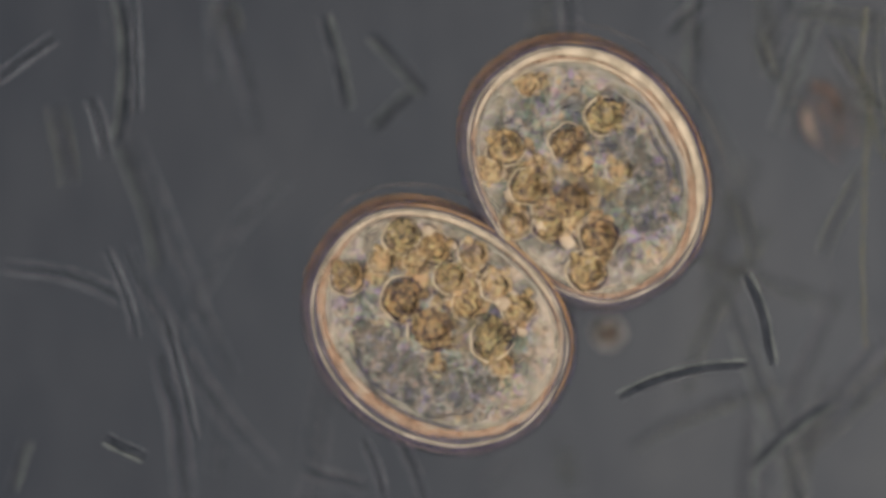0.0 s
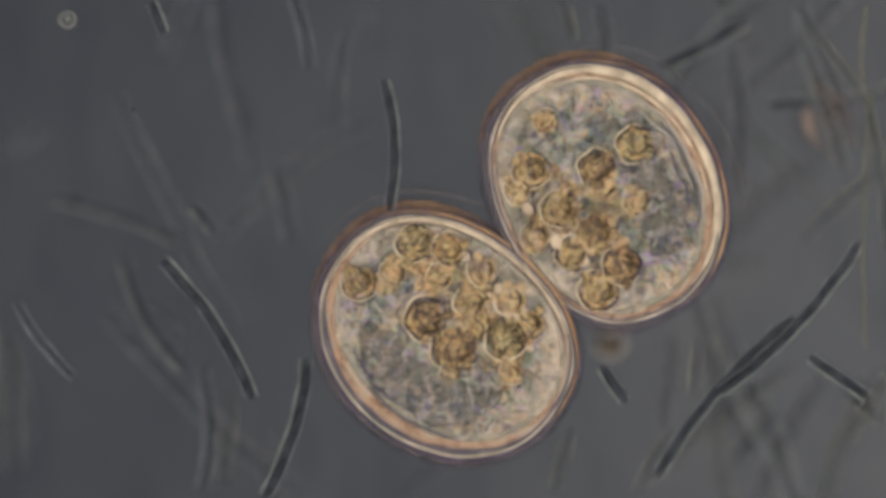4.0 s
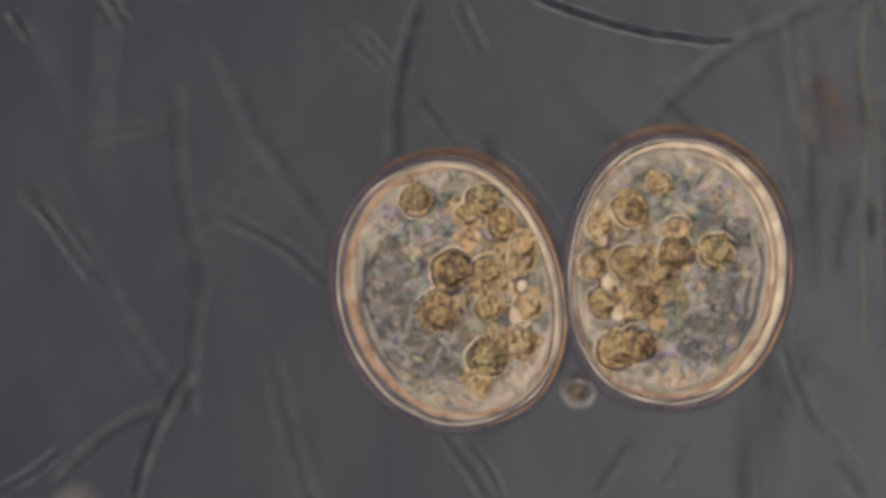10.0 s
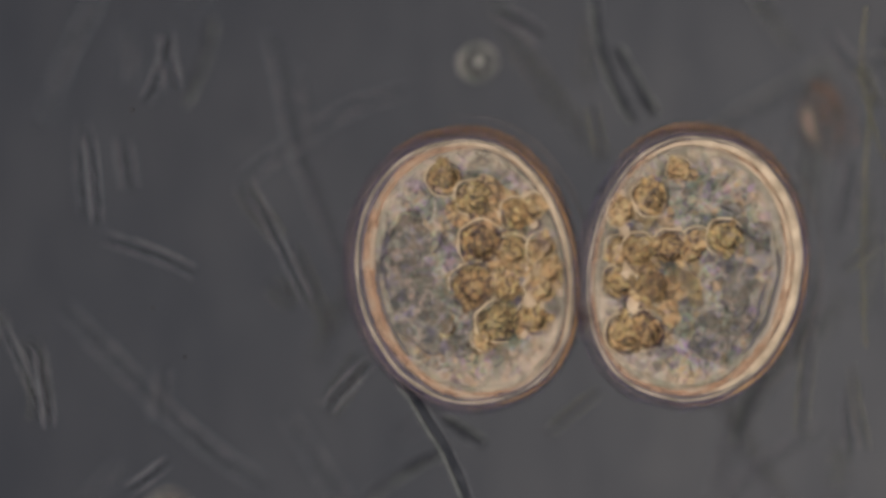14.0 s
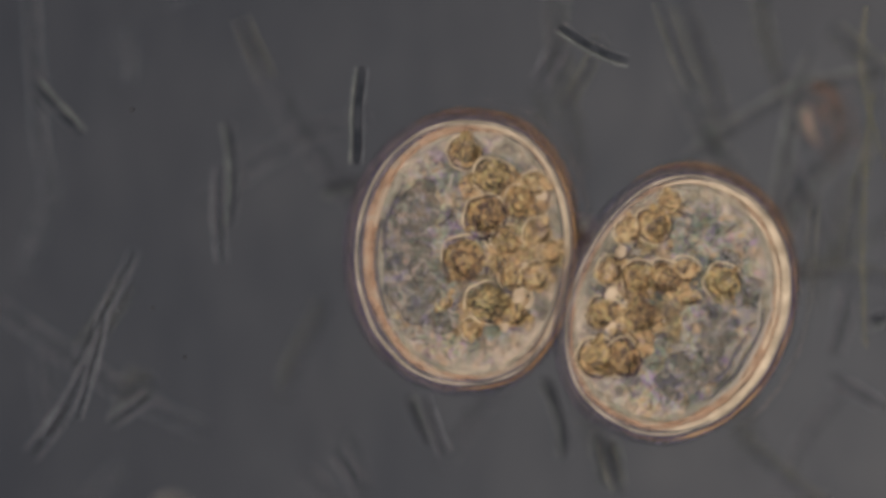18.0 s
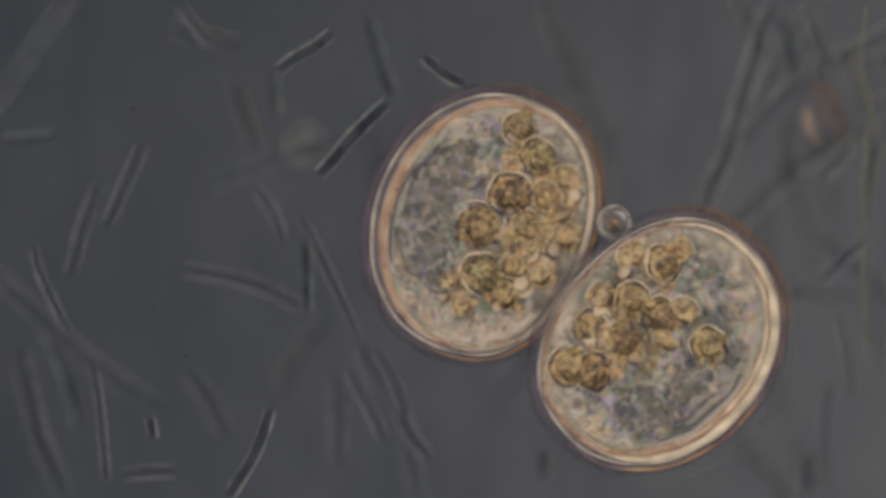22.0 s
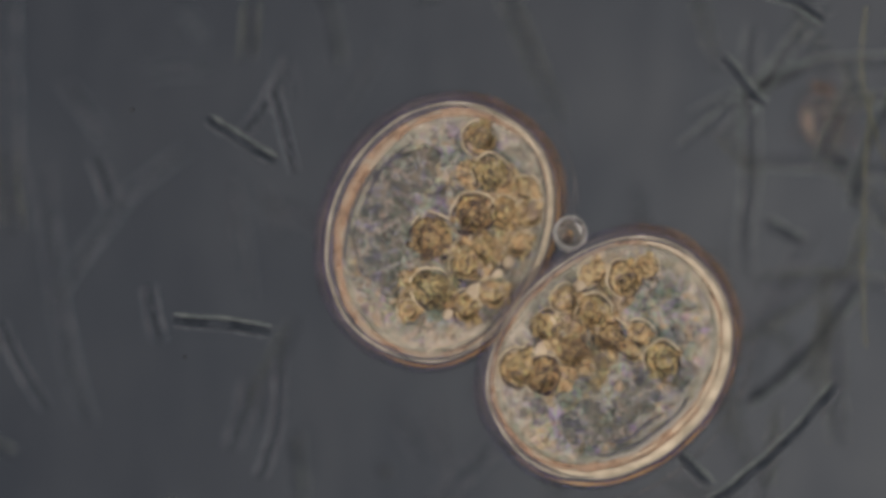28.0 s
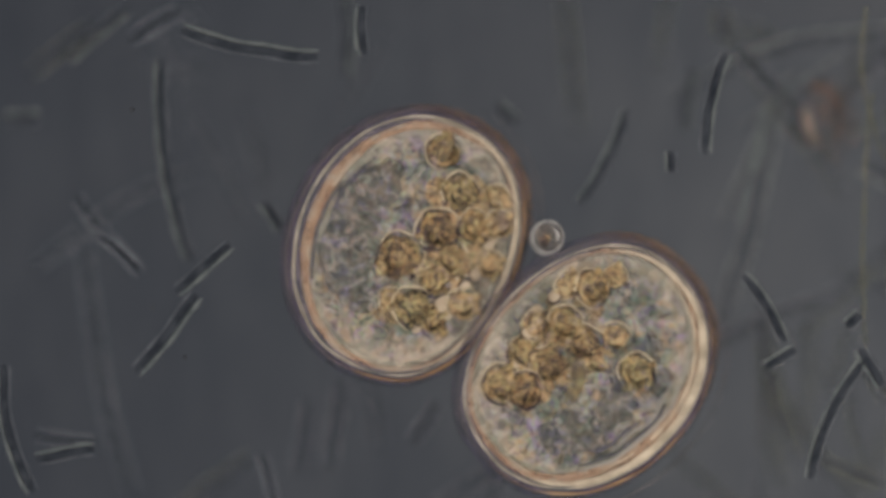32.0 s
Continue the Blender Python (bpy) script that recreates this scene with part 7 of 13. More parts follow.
    walk(rods[16], [(0, pose(0.293, 0.354, 0.040, 0, 0, -13)), (1, pose(0.283, 0.174, 0.127, 0, -1, -13)), (2, pose(0.388, 0.215, 0.072, 0, 4, -92)), (3, pose(0.558, 0.162, 0.040, 0, 0, -92)), (4, pose(0.558, 0.106, 0.040, 0, 0, -92)), (4.5, pose(0.558, 0.078, 0.040, 0, 0, -92)), (6.5, pose(0.558, -0.034, 0.040, 0, 0, -92)), (7, pose(0.354, -0.062, 0.072, 0, 8, -84)), (8, pose(0.329, -0.354, 0.040, 0, 0, -84)), (9, pose(0.297, -0.221, 0.072, 0, 6, -45)), (10, pose(0.233, -0.354, 0.040, 0, 0, -45)), (11, pose(0.165, -0.354, 0.040, 0, 0, -45)), (12, pose(0.097, -0.354, 0.040, 0, 0, -45)), (13, pose(0.030, -0.354, 0.040, 0, 0, -45)), (14, pose(-0.037, -0.233, 0.072, 0, -8, 31)), (14.5, pose(-0.051, -0.354, 0.040, 0, 0, 31)), (16.5, pose(-0.102, -0.354, 0.040, 0, 0, 31)), (17, pose(-0.114, -0.354, 0.040, 0, 0, 31)), (18, pose(-0.140, -0.354, 0.040, 0, 0, 31)), (19, pose(-0.165, -0.354, 0.040, 0, 0, 31)), (20, pose(-0.188, -0.229, 0.072, 0, 4, -6)), (21, pose(-0.295, -0.354, 0.040, 0, 0, -6)), (22, pose(-0.395, -0.135, 0.072, 0, 2, -71)), (23, pose(-0.394, -0.163, 0.072, 0, -8, -136)), (24, pose(-0.313, -0.354, 0.040, 0, 0, -136)), (25, pose(-0.227, -0.354, 0.040, 0, 0, -136)), (26, pose(-0.141, -0.354, 0.040, 0, 0, -136)), (26.5, pose(-0.097, -0.165, 0.072, 0, 2, -131)), (28.5, pose(0.071, -0.354, 0.040, 0, 0, -131)), (28.75, pose(0.093, 0.000, 0.022, 0, 0, -131)), (29, pose(0.113, 0.354, 0.040, 0, 0, -131)), (30, pose(0.198, 0.354, 0.040, 0, 0, -131)), (30.5, pose(0.237, 0.258, 0.070, 0, 0, -196)), (31, pose(0.279, 0.166, 0.072, 0, 2, -261)), (32, pose(0.276, 0.149, 0.127, 0, -3, -281))])
    walk(rods[17], [(0, pose(0.324, -0.072, 0.127, 0, 3, -74)), (1, pose(0.321, -0.050, 0.055, 0, -2, -93)), (2, pose(0.426, 0.203, 0.055, 0, 6, -100)), (3, pose(0.257, 0.350, 0.040, 0, 0, -100)), (4, pose(0.085, 0.350, 0.040, 0, 0, -100)), (4.5, pose(-0.001, 0.156, 0.055, 0, 8, -125)), (6.5, pose(0.089, 0.197, 0.055, 0, 6, -66)), (7, pose(0.081, 0.214, 0.055, 0, -8, -69)), (8, pose(0.085, 0.350, 0.040, 0, 0, -69)), (9, pose(0.089, 0.350, 0.040, 0, 0, -69)), (10, pose(0.092, 0.350, 0.040, 0, 0, -69)), (11, pose(0.095, 0.155, 0.055, 0, 6, -114)), (12, pose(-0.022, 0.350, 0.040, 0, 0, -114)), (13, pose(-0.141, 0.350, 0.040, 0, 0, -114)), (14, pose(-0.257, 0.197, 0.055, 0, -6, -108)), (14.5, pose(-0.248, 0.200, 0.055, 0, -2, -106)), (16.5, pose(-0.225, 0.350, 0.040, 0, 0, -106)), (17, pose(-0.555, -0.012, 0.040, 0, 0, -106)), (18, pose(-0.207, -0.350, 0.040, 0, 0, -106)), (19, pose(-0.188, -0.177, 0.127, 0, -1, -88)), (20, pose(-0.197, -0.350, 0.040, 0, 0, -88)), (21, pose(-0.200, -0.350, 0.040, 0, 0, -88)), (22, pose(-0.196, -0.209, 0.127, 0, 2, -116)), (23, pose(-0.126, -0.151, 0.127, 0, -2, -198)), (24, pose(-0.024, -0.191, 0.127, 0, 1, -200)), (25, pose(-0.072, -0.350, 0.040, 0, 0, -200)), (25.5, pose(-0.094, -0.277, 0.084, 0, 0, -138)), (26, pose(-0.115, -0.206, 0.127, 0, 0, -76)), (26.5, pose(-0.119, -0.350, 0.040, 0, 0, -76)), (28.5, pose(-0.121, 0.350, 0.040, 0, 0, -76)), (29, pose(-0.121, 0.350, 0.040, 0, 0, -76)), (30, pose(-0.121, 0.194, 0.055, 0, -4, -71)), (31, pose(-0.113, 0.350, 0.040, 0, 0, -71)), (32, pose(-0.104, 0.229, 0.055, 0, -6, -87))])
    walk(rods[18], [(0, pose(0.360, -0.189, 0.098, 0, -7, 40)), (1, pose(0.115, -0.356, 0.040, 0, 0, 40)), (2, pose(-0.135, -0.201, 0.127, 0, 3, 84)), (3, pose(-0.177, -0.142, 0.098, 0, -2, 137)), (4, pose(-0.189, -0.356, 0.040, 0, 0, 137)), (4.5, pose(-0.187, -0.018, 0.127, 0, -3, 157)), (6.5, pose(-0.288, 0.226, 0.127, 0, 3, 164)), (7, pose(-0.311, 0.356, 0.040, 0, 0, 164)), (8, pose(-0.561, 0.107, 0.040, 0, 0, 164)), (9, pose(-0.561, 0.024, 0.040, 0, 0, 164)), (10, pose(-0.561, -0.060, 0.040, 0, 0, 164)), (10.5, pose(-0.481, -0.100, 0.084, 0, 0, 226)), (11, pose(-0.403, -0.139, 0.127, 0, 3, 288)), (12, pose(-0.561, -0.125, 0.040, 0, 0, 288)), (13, pose(-0.561, -0.106, 0.040, 0, 0, 288)), (14, pose(-0.561, -0.087, 0.040, 0, 0, 288)), (14.5, pose(-0.335, -0.076, 0.098, 0, 0, 342)), (16.5, pose(-0.235, 0.356, 0.040, 0, 0, 342)), (17, pose(-0.203, 0.080, 0.098, 0, 2, 298)), (18, pose(-0.219, 0.078, 0.098, 0, -7, 272)), (19, pose(-0.217, 0.356, 0.040, 0, 0, 272)), (20, pose(-0.210, 0.356, 0.040, 0, 0, 272)), (21, pose(-0.197, 0.193, 0.098, 0, -2, 297)), (22, pose(-0.120, 0.356, 0.040, 0, 0, 297)), (23, pose(-0.037, 0.207, 0.098, 0, -4, 313)), (24, pose(0.129, 0.356, 0.040, 0, 0, 313)), (25, pose(0.289, 0.196, 0.098, 0, -5, 283)), (26, pose(0.228, 0.356, 0.040, 0, 0, 283)), (26.5, pose(0.190, 0.175, 0.098, 0, 5, 253)), (28.5, pose(-0.049, 0.356, 0.040, 0, 0, 253)), (29, pose(-0.110, 0.356, 0.040, 0, 0, 253)), (30, pose(-0.227, 0.164, 0.098, 0, -2, 297)), (31, pose(-0.030, 0.356, 0.040, 0, 0, 297)), (32, pose(0.168, 0.094, 0.098, 0, -4, 242))])
    walk(rods[19], [(0, pose(-0.395, -0.368, 0.040, 0, 0, -36)), (1, pose(-0.395, -0.368, 0.040, 0, 0, -36)), (2, pose(-0.389, -0.221, 0.080, 0, -6, -36)), (3, pose(-0.351, -0.368, 0.040, 0, 0, -36)), (3.5, pose(-0.326, -0.216, 0.073, 0, 0, 42)), (4, pose(-0.304, -0.069, 0.080, 0, 6, 120)), (4.5, pose(-0.573, -0.028, 0.040, 0, 0, 120)), (6.5, pose(-0.103, 0.368, 0.040, 0, 0, 120)), (7, pose(-0.062, 0.174, 0.080, 0, -3, 173)), (7.5, pose(-0.126, 0.141, 0.080, 0, 0, 91)), (8, pose(-0.192, 0.109, 0.080, 0, 3, 9)), (9, pose(-0.573, -0.047, 0.040, 0, 0, 9)), (10, pose(-0.349, -0.202, 0.080, 0, 2, 37)), (11, pose(-0.235, -0.368, 0.040, 0, 0, 37)), (12, pose(-0.114, 0.040, 0.080, 0, 0, 19)), (13, pose(-0.085, 0.368, 0.040, 0, 0, 19)), (14, pose(-0.055, 0.368, 0.040, 0, 0, 19)), (14.5, pose(-0.040, 0.368, 0.040, 0, 0, 19)), (16.5, pose(0.021, 0.368, 0.040, 0, 0, 19)), (17, pose(0.036, 0.368, 0.040, 0, 0, 19)), (18, pose(0.067, 0.368, 0.040, 0, 0, 19)), (19, pose(0.097, 0.368, 0.040, 0, 0, 19)), (20, pose(0.123, 0.215, 0.127, 0, -2, 6)), (20.5, pose(0.184, 0.171, 0.127, 0, 0, -75)), (21, pose(0.244, 0.128, 0.127, 0, 0, -156)), (22, pose(0.097, 0.368, 0.040, 0, 0, -156)), (23, pose(-0.057, 0.151, 0.127, 0, -1, -103)), (24, pose(-0.118, 0.368, 0.040, 0, 0, -103)), (25, pose(-0.177, 0.368, 0.040, 0, 0, -103)), (26, pose(-0.237, 0.368, 0.040, 0, 0, -103)), (26.5, pose(-0.258, 0.119, 0.127, 0, 2, -84)), (28.5, pose(-0.573, 0.009, 0.040, 0, 0, -84)), (29, pose(-0.573, -0.019, 0.040, 0, 0, -84)), (30, pose(-0.573, -0.076, 0.040, 0, 0, -84)), (31, pose(-0.573, -0.133, 0.040, 0, 0, -84)), (31.5, pose(-0.504, -0.159, 0.084, 0, 0, -171)), (32, pose(-0.438, -0.184, 0.127, 0, -1, -257))])
    walk(rods[20], [(0, pose(-0.314, 0.045, 0.064, 0, -3, -72)), (1, pose(-0.578, -0.001, 0.040, 0, 0, -72)), (2, pose(-0.383, -0.047, 0.064, 0, -4, -78)), (3, pose(-0.578, -0.006, 0.040, 0, 0, -78)), (4, pose(-0.344, 0.034, 0.064, 0, -6, -18)), (4.25, pose(-0.297, 0.068, 0.091, 0, 0, 44)), (4.5, pose(-0.252, 0.100, 0.127, 0, -1, 107)), (6.5, pose(-0.341, 0.373, 0.040, 0, 0, 107)), (7, pose(-0.350, 0.182, 0.127, 0, -1, 122)), (8, pose(-0.578, 0.092, 0.040, 0, 0, 122)), (9, pose(-0.578, -0.004, 0.040, 0, 0, 122)), (10, pose(-0.262, -0.100, 0.064, 0, 3, 85)), (11, pose(-0.161, -0.142, 0.127, 0, -2, 69)), (12, pose(-0.113, -0.373, 0.040, 0, 0, 69)), (13, pose(-0.059, -0.373, 0.040, 0, 0, 69)), (13.5, pose(-0.032, -0.283, 0.084, 0, 0, 4)), (14, pose(-0.005, -0.196, 0.127, 0, 0, -61)), (14.5, pose(-0.017, -0.198, 0.127, 0, 1, -56)), (16.5, pose(-0.060, -0.373, 0.040, 0, 0, -56)), (17, pose(-0.070, -0.373, 0.040, 0, 0, -56)), (17.5, pose(-0.081, 0.000, 0.022, 0, 0, -56)), (18, pose(-0.092, 0.373, 0.040, 0, 0, -56)), (19, pose(-0.111, 0.137, 0.064, 0, 3, -47)), (20, pose(0.112, 0.373, 0.040, 0, 0, -47)), (21, pose(0.325, 0.179, 0.127, 0, 1, -13)), (22, pose(0.578, 0.146, 0.040, 0, 0, -13)), (22.5, pose(0.464, 0.125, 0.084, 0, 0, 40)), (23, pose(0.354, 0.104, 0.127, 0, 0, 94)), (24, pose(0.313, 0.373, 0.040, 0, 0, 94)), (25, pose(0.260, 0.373, 0.040, 0, 0, 94)), (26, pose(0.204, 0.179, 0.064, 0, 4, 176)), (26.5, pose(0.172, 0.373, 0.040, 0, 0, 176)), (28.5, pose(0.035, 0.373, 0.040, 0, 0, 176)), (29, pose(0.001, 0.373, 0.040, 0, 0, 176)), (30, pose(-0.068, 0.373, 0.040, 0, 0, 176)), (31, pose(-0.137, 0.373, 0.040, 0, 0, 176)), (32, pose(-0.198, 0.207, 0.127, 0, 0, 169))])
    walk(rods[21], [(0, pose(0.244, -0.131, 0.127, 0, -1, 15)), (1, pose(0.175, -0.369, 0.040, 0, 0, 15)), (2, pose(0.098, -0.369, 0.040, 0, 0, 15)), (2.5, pose(0.060, 0.000, 0.022, 0, 0, 15)), (3, pose(0.021, 0.369, 0.040, 0, 0, 15)), (3.5, pose(-0.017, 0.235, 0.084, 0, 0, -36)), (4, pose(-0.054, 0.106, 0.127, 0, -2, -87)), (4.5, pose(0.018, 0.086, 0.085, 0, -1, -53)), (5.18, pose(0.129, 0.103, 0.022, 0, 0, -64)), (5.84, pose(0.237, 0.118, 0.022, 0, 0, -75)), (6.5, pose(0.336, 0.130, 0.085, 0, -3, -86)), (7, pose(0.330, 0.162, 0.085, 0, 0, -85)), (8, pose(0.358, 0.369, 0.040, 0, 0, -85)), (9, pose(0.373, 0.188, 0.085, 0, -1, -90)), (10, pose(0.574, 0.159, 0.040, 0, 0, -90)), (11, pose(0.372, 0.123, 0.127, 0, -1, -24)), (12, pose(0.216, 0.369, 0.040, 0, 0, -24)), (12.5, pose(0.129, 0.274, 0.084, 0, 0, 43)), (13, pose(0.045, 0.182, 0.127, 0, -2, 111)), (14, pose(0.175, 0.194, 0.085, 0, 1, 109)), (14.5, pose(0.185, 0.369, 0.040, 0, 0, 109)), (16.5, pose(0.213, 0.369, 0.040, 0, 0, 109)), (17, pose(0.220, 0.369, 0.040, 0, 0, 109)), (18, pose(0.234, 0.369, 0.040, 0, 0, 109)), (19, pose(0.244, 0.171, 0.085, 0, 4, 99)), (20, pose(0.317, 0.369, 0.040, 0, 0, 99)), (21, pose(0.379, 0.050, 0.085, 0, 3, 101)), (22, pose(0.574, 0.075, 0.040, 0, 0, 101)), (23, pose(0.574, 0.099, 0.040, 0, 0, 101)), (24, pose(0.267, 0.121, 0.085, 0, -6, 93)), (25, pose(0.307, 0.369, 0.040, 0, 0, 93)), (26, pose(0.574, 0.112, 0.040, 0, 0, 93)), (26.5, pose(0.574, 0.110, 0.040, 0, 0, 93)), (28.5, pose(0.423, 0.097, 0.085, 0, -6, 66)), (29, pose(0.574, 0.059, 0.040, 0, 0, 66)), (30, pose(0.574, -0.020, 0.040, 0, 0, 66)), (31, pose(0.574, -0.099, 0.040, 0, 0, 66)), (32, pose(0.399, -0.172, 0.127, 0, 1, 66))])
    walk(rods[22], [(0, pose(-0.332, 0.185, 0.089, 0, 0, -91)), (1, pose(-0.581, 0.059, 0.040, 0, 0, -91)), (2, pose(-0.250, -0.070, 0.089, 0, -1, -79)), (3, pose(-0.208, -0.376, 0.040, 0, 0, -79)), (4, pose(-0.157, -0.184, 0.127, 0, -1, -107)), (4.5, pose(-0.169, -0.376, 0.040, 0, 0, -107)), (6.5, pose(-0.197, -0.376, 0.040, 0, 0, -107)), (6.75, pose(-0.198, -0.281, 0.075, 0, 0, -197)), (7, pose(-0.200, -0.190, 0.089, 0, 1, -286)), (8, pose(-0.236, -0.376, 0.040, 0, 0, -286)), (9, pose(-0.268, -0.376, 0.040, 0, 0, -286)), (10, pose(-0.295, -0.190, 0.089, 0, 5, -293)), (10.5, pose(-0.310, -0.183, 0.103, 0, 0, -347)), (11, pose(-0.324, -0.175, 0.127, 0, -1, -400)), (12, pose(-0.365, -0.149, 0.089, 0, 4, -397)), (13, pose(-0.581, -0.106, 0.040, 0, 0, -397)), (14, pose(-0.581, -0.061, 0.040, 0, 0, -397)), (14.5, pose(-0.581, -0.038, 0.040, 0, 0, -397)), (16.5, pose(-0.419, 0.051, 0.089, 0, 4, -463)), (17, pose(-0.581, 0.028, 0.040, 0, 0, -463)), (18, pose(-0.581, -0.022, 0.040, 0, 0, -463)), (19, pose(-0.390, -0.072, 0.089, 0, 5, -518)), (20, pose(-0.581, 0.007, 0.040, 0, 0, -518)), (21, pose(-0.581, 0.086, 0.040, 0, 0, -518)), (22, pose(-0.243, 0.376, 0.040, 0, 0, -518)), (23, pose(-0.185, 0.237, 0.127, 0, 1, -554)), (24, pose(-0.095, 0.376, 0.040, 0, 0, -554)), (25, pose(0.001, 0.376, 0.040, 0, 0, -554)), (26, pose(0.098, 0.376, 0.040, 0, 0, -554)), (26.5, pose(0.146, 0.376, 0.040, 0, 0, -554)), (28.5, pose(0.339, 0.376, 0.040, 0, 0, -554)), (29, pose(0.374, 0.185, 0.127, 0, -1, -579)), (30, pose(0.387, 0.376, 0.040, 0, 0, -579)), (31, pose(0.387, 0.376, 0.040, 0, 0, -579)), (32, pose(0.387, 0.376, 0.040, 0, 0, -579))])
    walk(rods[23], [(0, pose(-0.216, 0.386, 0.040, 0, 0, -10)), (1, pose(-0.213, 0.015, 0.072, 0, -5, -10)), (2, pose(-0.186, 0.386, 0.040, 0, 0, -10)), (2.5, pose(-0.168, 0.253, 0.084, 0, 0, 42)), (3, pose(-0.151, 0.123, 0.127, 0, 2, 95)), (3.5, pose(-0.194, 0.021, 0.127, 0, 0, 19)), (4, pose(-0.237, -0.080, 0.127, 0, -0, -57)), (4.5, pose(-0.230, -0.386, 0.040, 0, 0, -57)), (6.5, pose(-0.168, 0.386, 0.040, 0, 0, -57)), (6.75, pose(-0.158, 0.286, 0.084, 0, 0, -127)), (7, pose(-0.148, 0.190, 0.127, 0, 1, -197)), (8, pose(-0.116, 0.386, 0.040, 0, 0, -197)), (9, pose(-0.078, 0.386, 0.040, 0, 0, -197)), (10, pose(-0.040, 0.172, 0.072, 0, -5, -279)), (11, pose(-0.068, 0.386, 0.040, 0, 0, -279)), (12, pose(-0.095, 0.386, 0.040, 0, 0, -279)), (13, pose(-0.120, 0.121, 0.072, 0, -1, -266)), (14, pose(-0.096, -0.386, 0.040, 0, 0, -266)), (14.5, pose(-0.082, -0.062, 0.072, 0, -5, -253)), (15.18, pose(-0.026, 0.091, 0.022, 0, 0, -253)), (16.5, pose(0.084, 0.386, 0.040, 0, 0, -253)), (17, pose(0.126, 0.386, 0.040, 0, 0, -253)), (18, pose(0.209, 0.386, 0.040, 0, 0, -253)), (18.5, pose(0.248, 0.275, 0.070, 0, 0, -166)), (19, pose(0.289, 0.169, 0.072, 0, -5, -80)), (20, pose(0.291, 0.386, 0.040, 0, 0, -80)), (21, pose(0.290, 0.386, 0.040, 0, 0, -80)), (22, pose(0.288, 0.386, 0.040, 0, 0, -80)), (23, pose(0.287, 0.386, 0.040, 0, 0, -80)), (24, pose(0.285, 0.386, 0.040, 0, 0, -80)), (25, pose(0.283, 0.386, 0.040, 0, 0, -80)), (26, pose(0.591, 0.072, 0.040, 0, 0, -80)), (26.5, pose(0.272, 0.063, 0.127, 0, -0, -159)), (27.3, pose(0.3960, 0.0010, 0.080, 0, 0, -147)), (28.5, pose(0.366, -0.137, 0.072, 0, -2, -130)), (29, pose(0.591, -0.082, 0.040, 0, 0, -130)), (30, pose(0.377, 0.031, 0.072, 0, 5, -200)), (31, pose(0.591, 0.032, 0.040, 0, 0, -200)), (32, pose(0.591, 0.032, 0.040, 0, 0, -200))])
    walk(rods[24], [(0, pose(-0.354, -0.411, 0.040, 0, 0, 0)), (1, pose(-0.353, -0.193, 0.055, 0, -3, 0)), (2, pose(-0.342, -0.411, 0.040, 0, 0, 0)), (3, pose(0.180, -0.431, 0.030, 0, 0, 20)), (4, pose(0.285, -0.148, 0.122, 0, 0, 49)), (4.5, pose(0.300, -0.411, 0.040, 0, 0, 49)), (5.18, pose(0.020, -0.421, 0.040, 0, 0, 70)), (5.84, pose(-0.270, -0.401, 0.060, 0, 0, 90)), (6.5, pose(-0.275, 0.057, 0.127, 0, 0, 112)), (7, pose(-0.230, 0.411, 0.040, 0, 0, 112)), (8, pose(-0.116, 0.027, 0.127, 0, -1, 43)), (9, pose(-0.196, 0.411, 0.040, 0, 0, 43)), (10, pose(-0.271, 0.063, 0.055, 0, -3, 98)), (11, pose(-0.213, 0.001, 0.055, 0, 1, 124)), (12, pose(-0.616, -0.040, 0.040, 0, 0, 124)), (12.5, pose(-0.446, -0.060, 0.065, 0, 0, 59)), (13, pose(-0.284, -0.081, 0.055, 0, 0, -6)), (14, pose(-0.258, -0.411, 0.040, 0, 0, -6)), (14.5, pose(-0.244, -0.411, 0.040, 0, 0, -6)), (16.5, pose(-0.190, -0.411, 0.040, 0, 0, -6)), (17, pose(-0.176, -0.411, 0.040, 0, 0, -6)), (18, pose(-0.148, -0.411, 0.040, 0, 0, -6)), (19, pose(-0.121, -0.411, 0.040, 0, 0, -6)), (19.5, pose(-0.106, -0.236, 0.065, 0, 0, -49)), (20, pose(-0.093, -0.065, 0.055, 0, 1, -93)), (21, pose(-0.149, 0.034, 0.127, 0, -1, -85)), (22, pose(-0.207, -0.411, 0.040, 0, 0, -85)), (23, pose(-0.260, -0.411, 0.040, 0, 0, -85)), (23.5, pose(-0.282, -0.256, 0.084, 0, 0, -172)), (24, pose(-0.302, -0.106, 0.127, 0, -0, -260)), (24.5, pose(-0.290, -0.122, 0.127, 0, 0, -346)), (25, pose(-0.278, -0.138, 0.127, 0, 1, -433)), (26, pose(-0.097, -0.411, 0.040, 0, 0, -433)), (26.5, pose(-0.002, -0.411, 0.040, 0, 0, -433)), (28.5, pose(0.366, -0.177, 0.127, 0, -0, -510)), (29, pose(0.360, -0.190, 0.127, 0, 0, -503)), (30, pose(0.616, -0.084, 0.040, 0, 0, -503)), (30.5, pose(0.475, -0.028, 0.084, 0, 0, -550)), (31, pose(0.338, 0.027, 0.127, 0, 0, -598)), (32, pose(0.616, 0.027, 0.040, 0, 0, -598))])
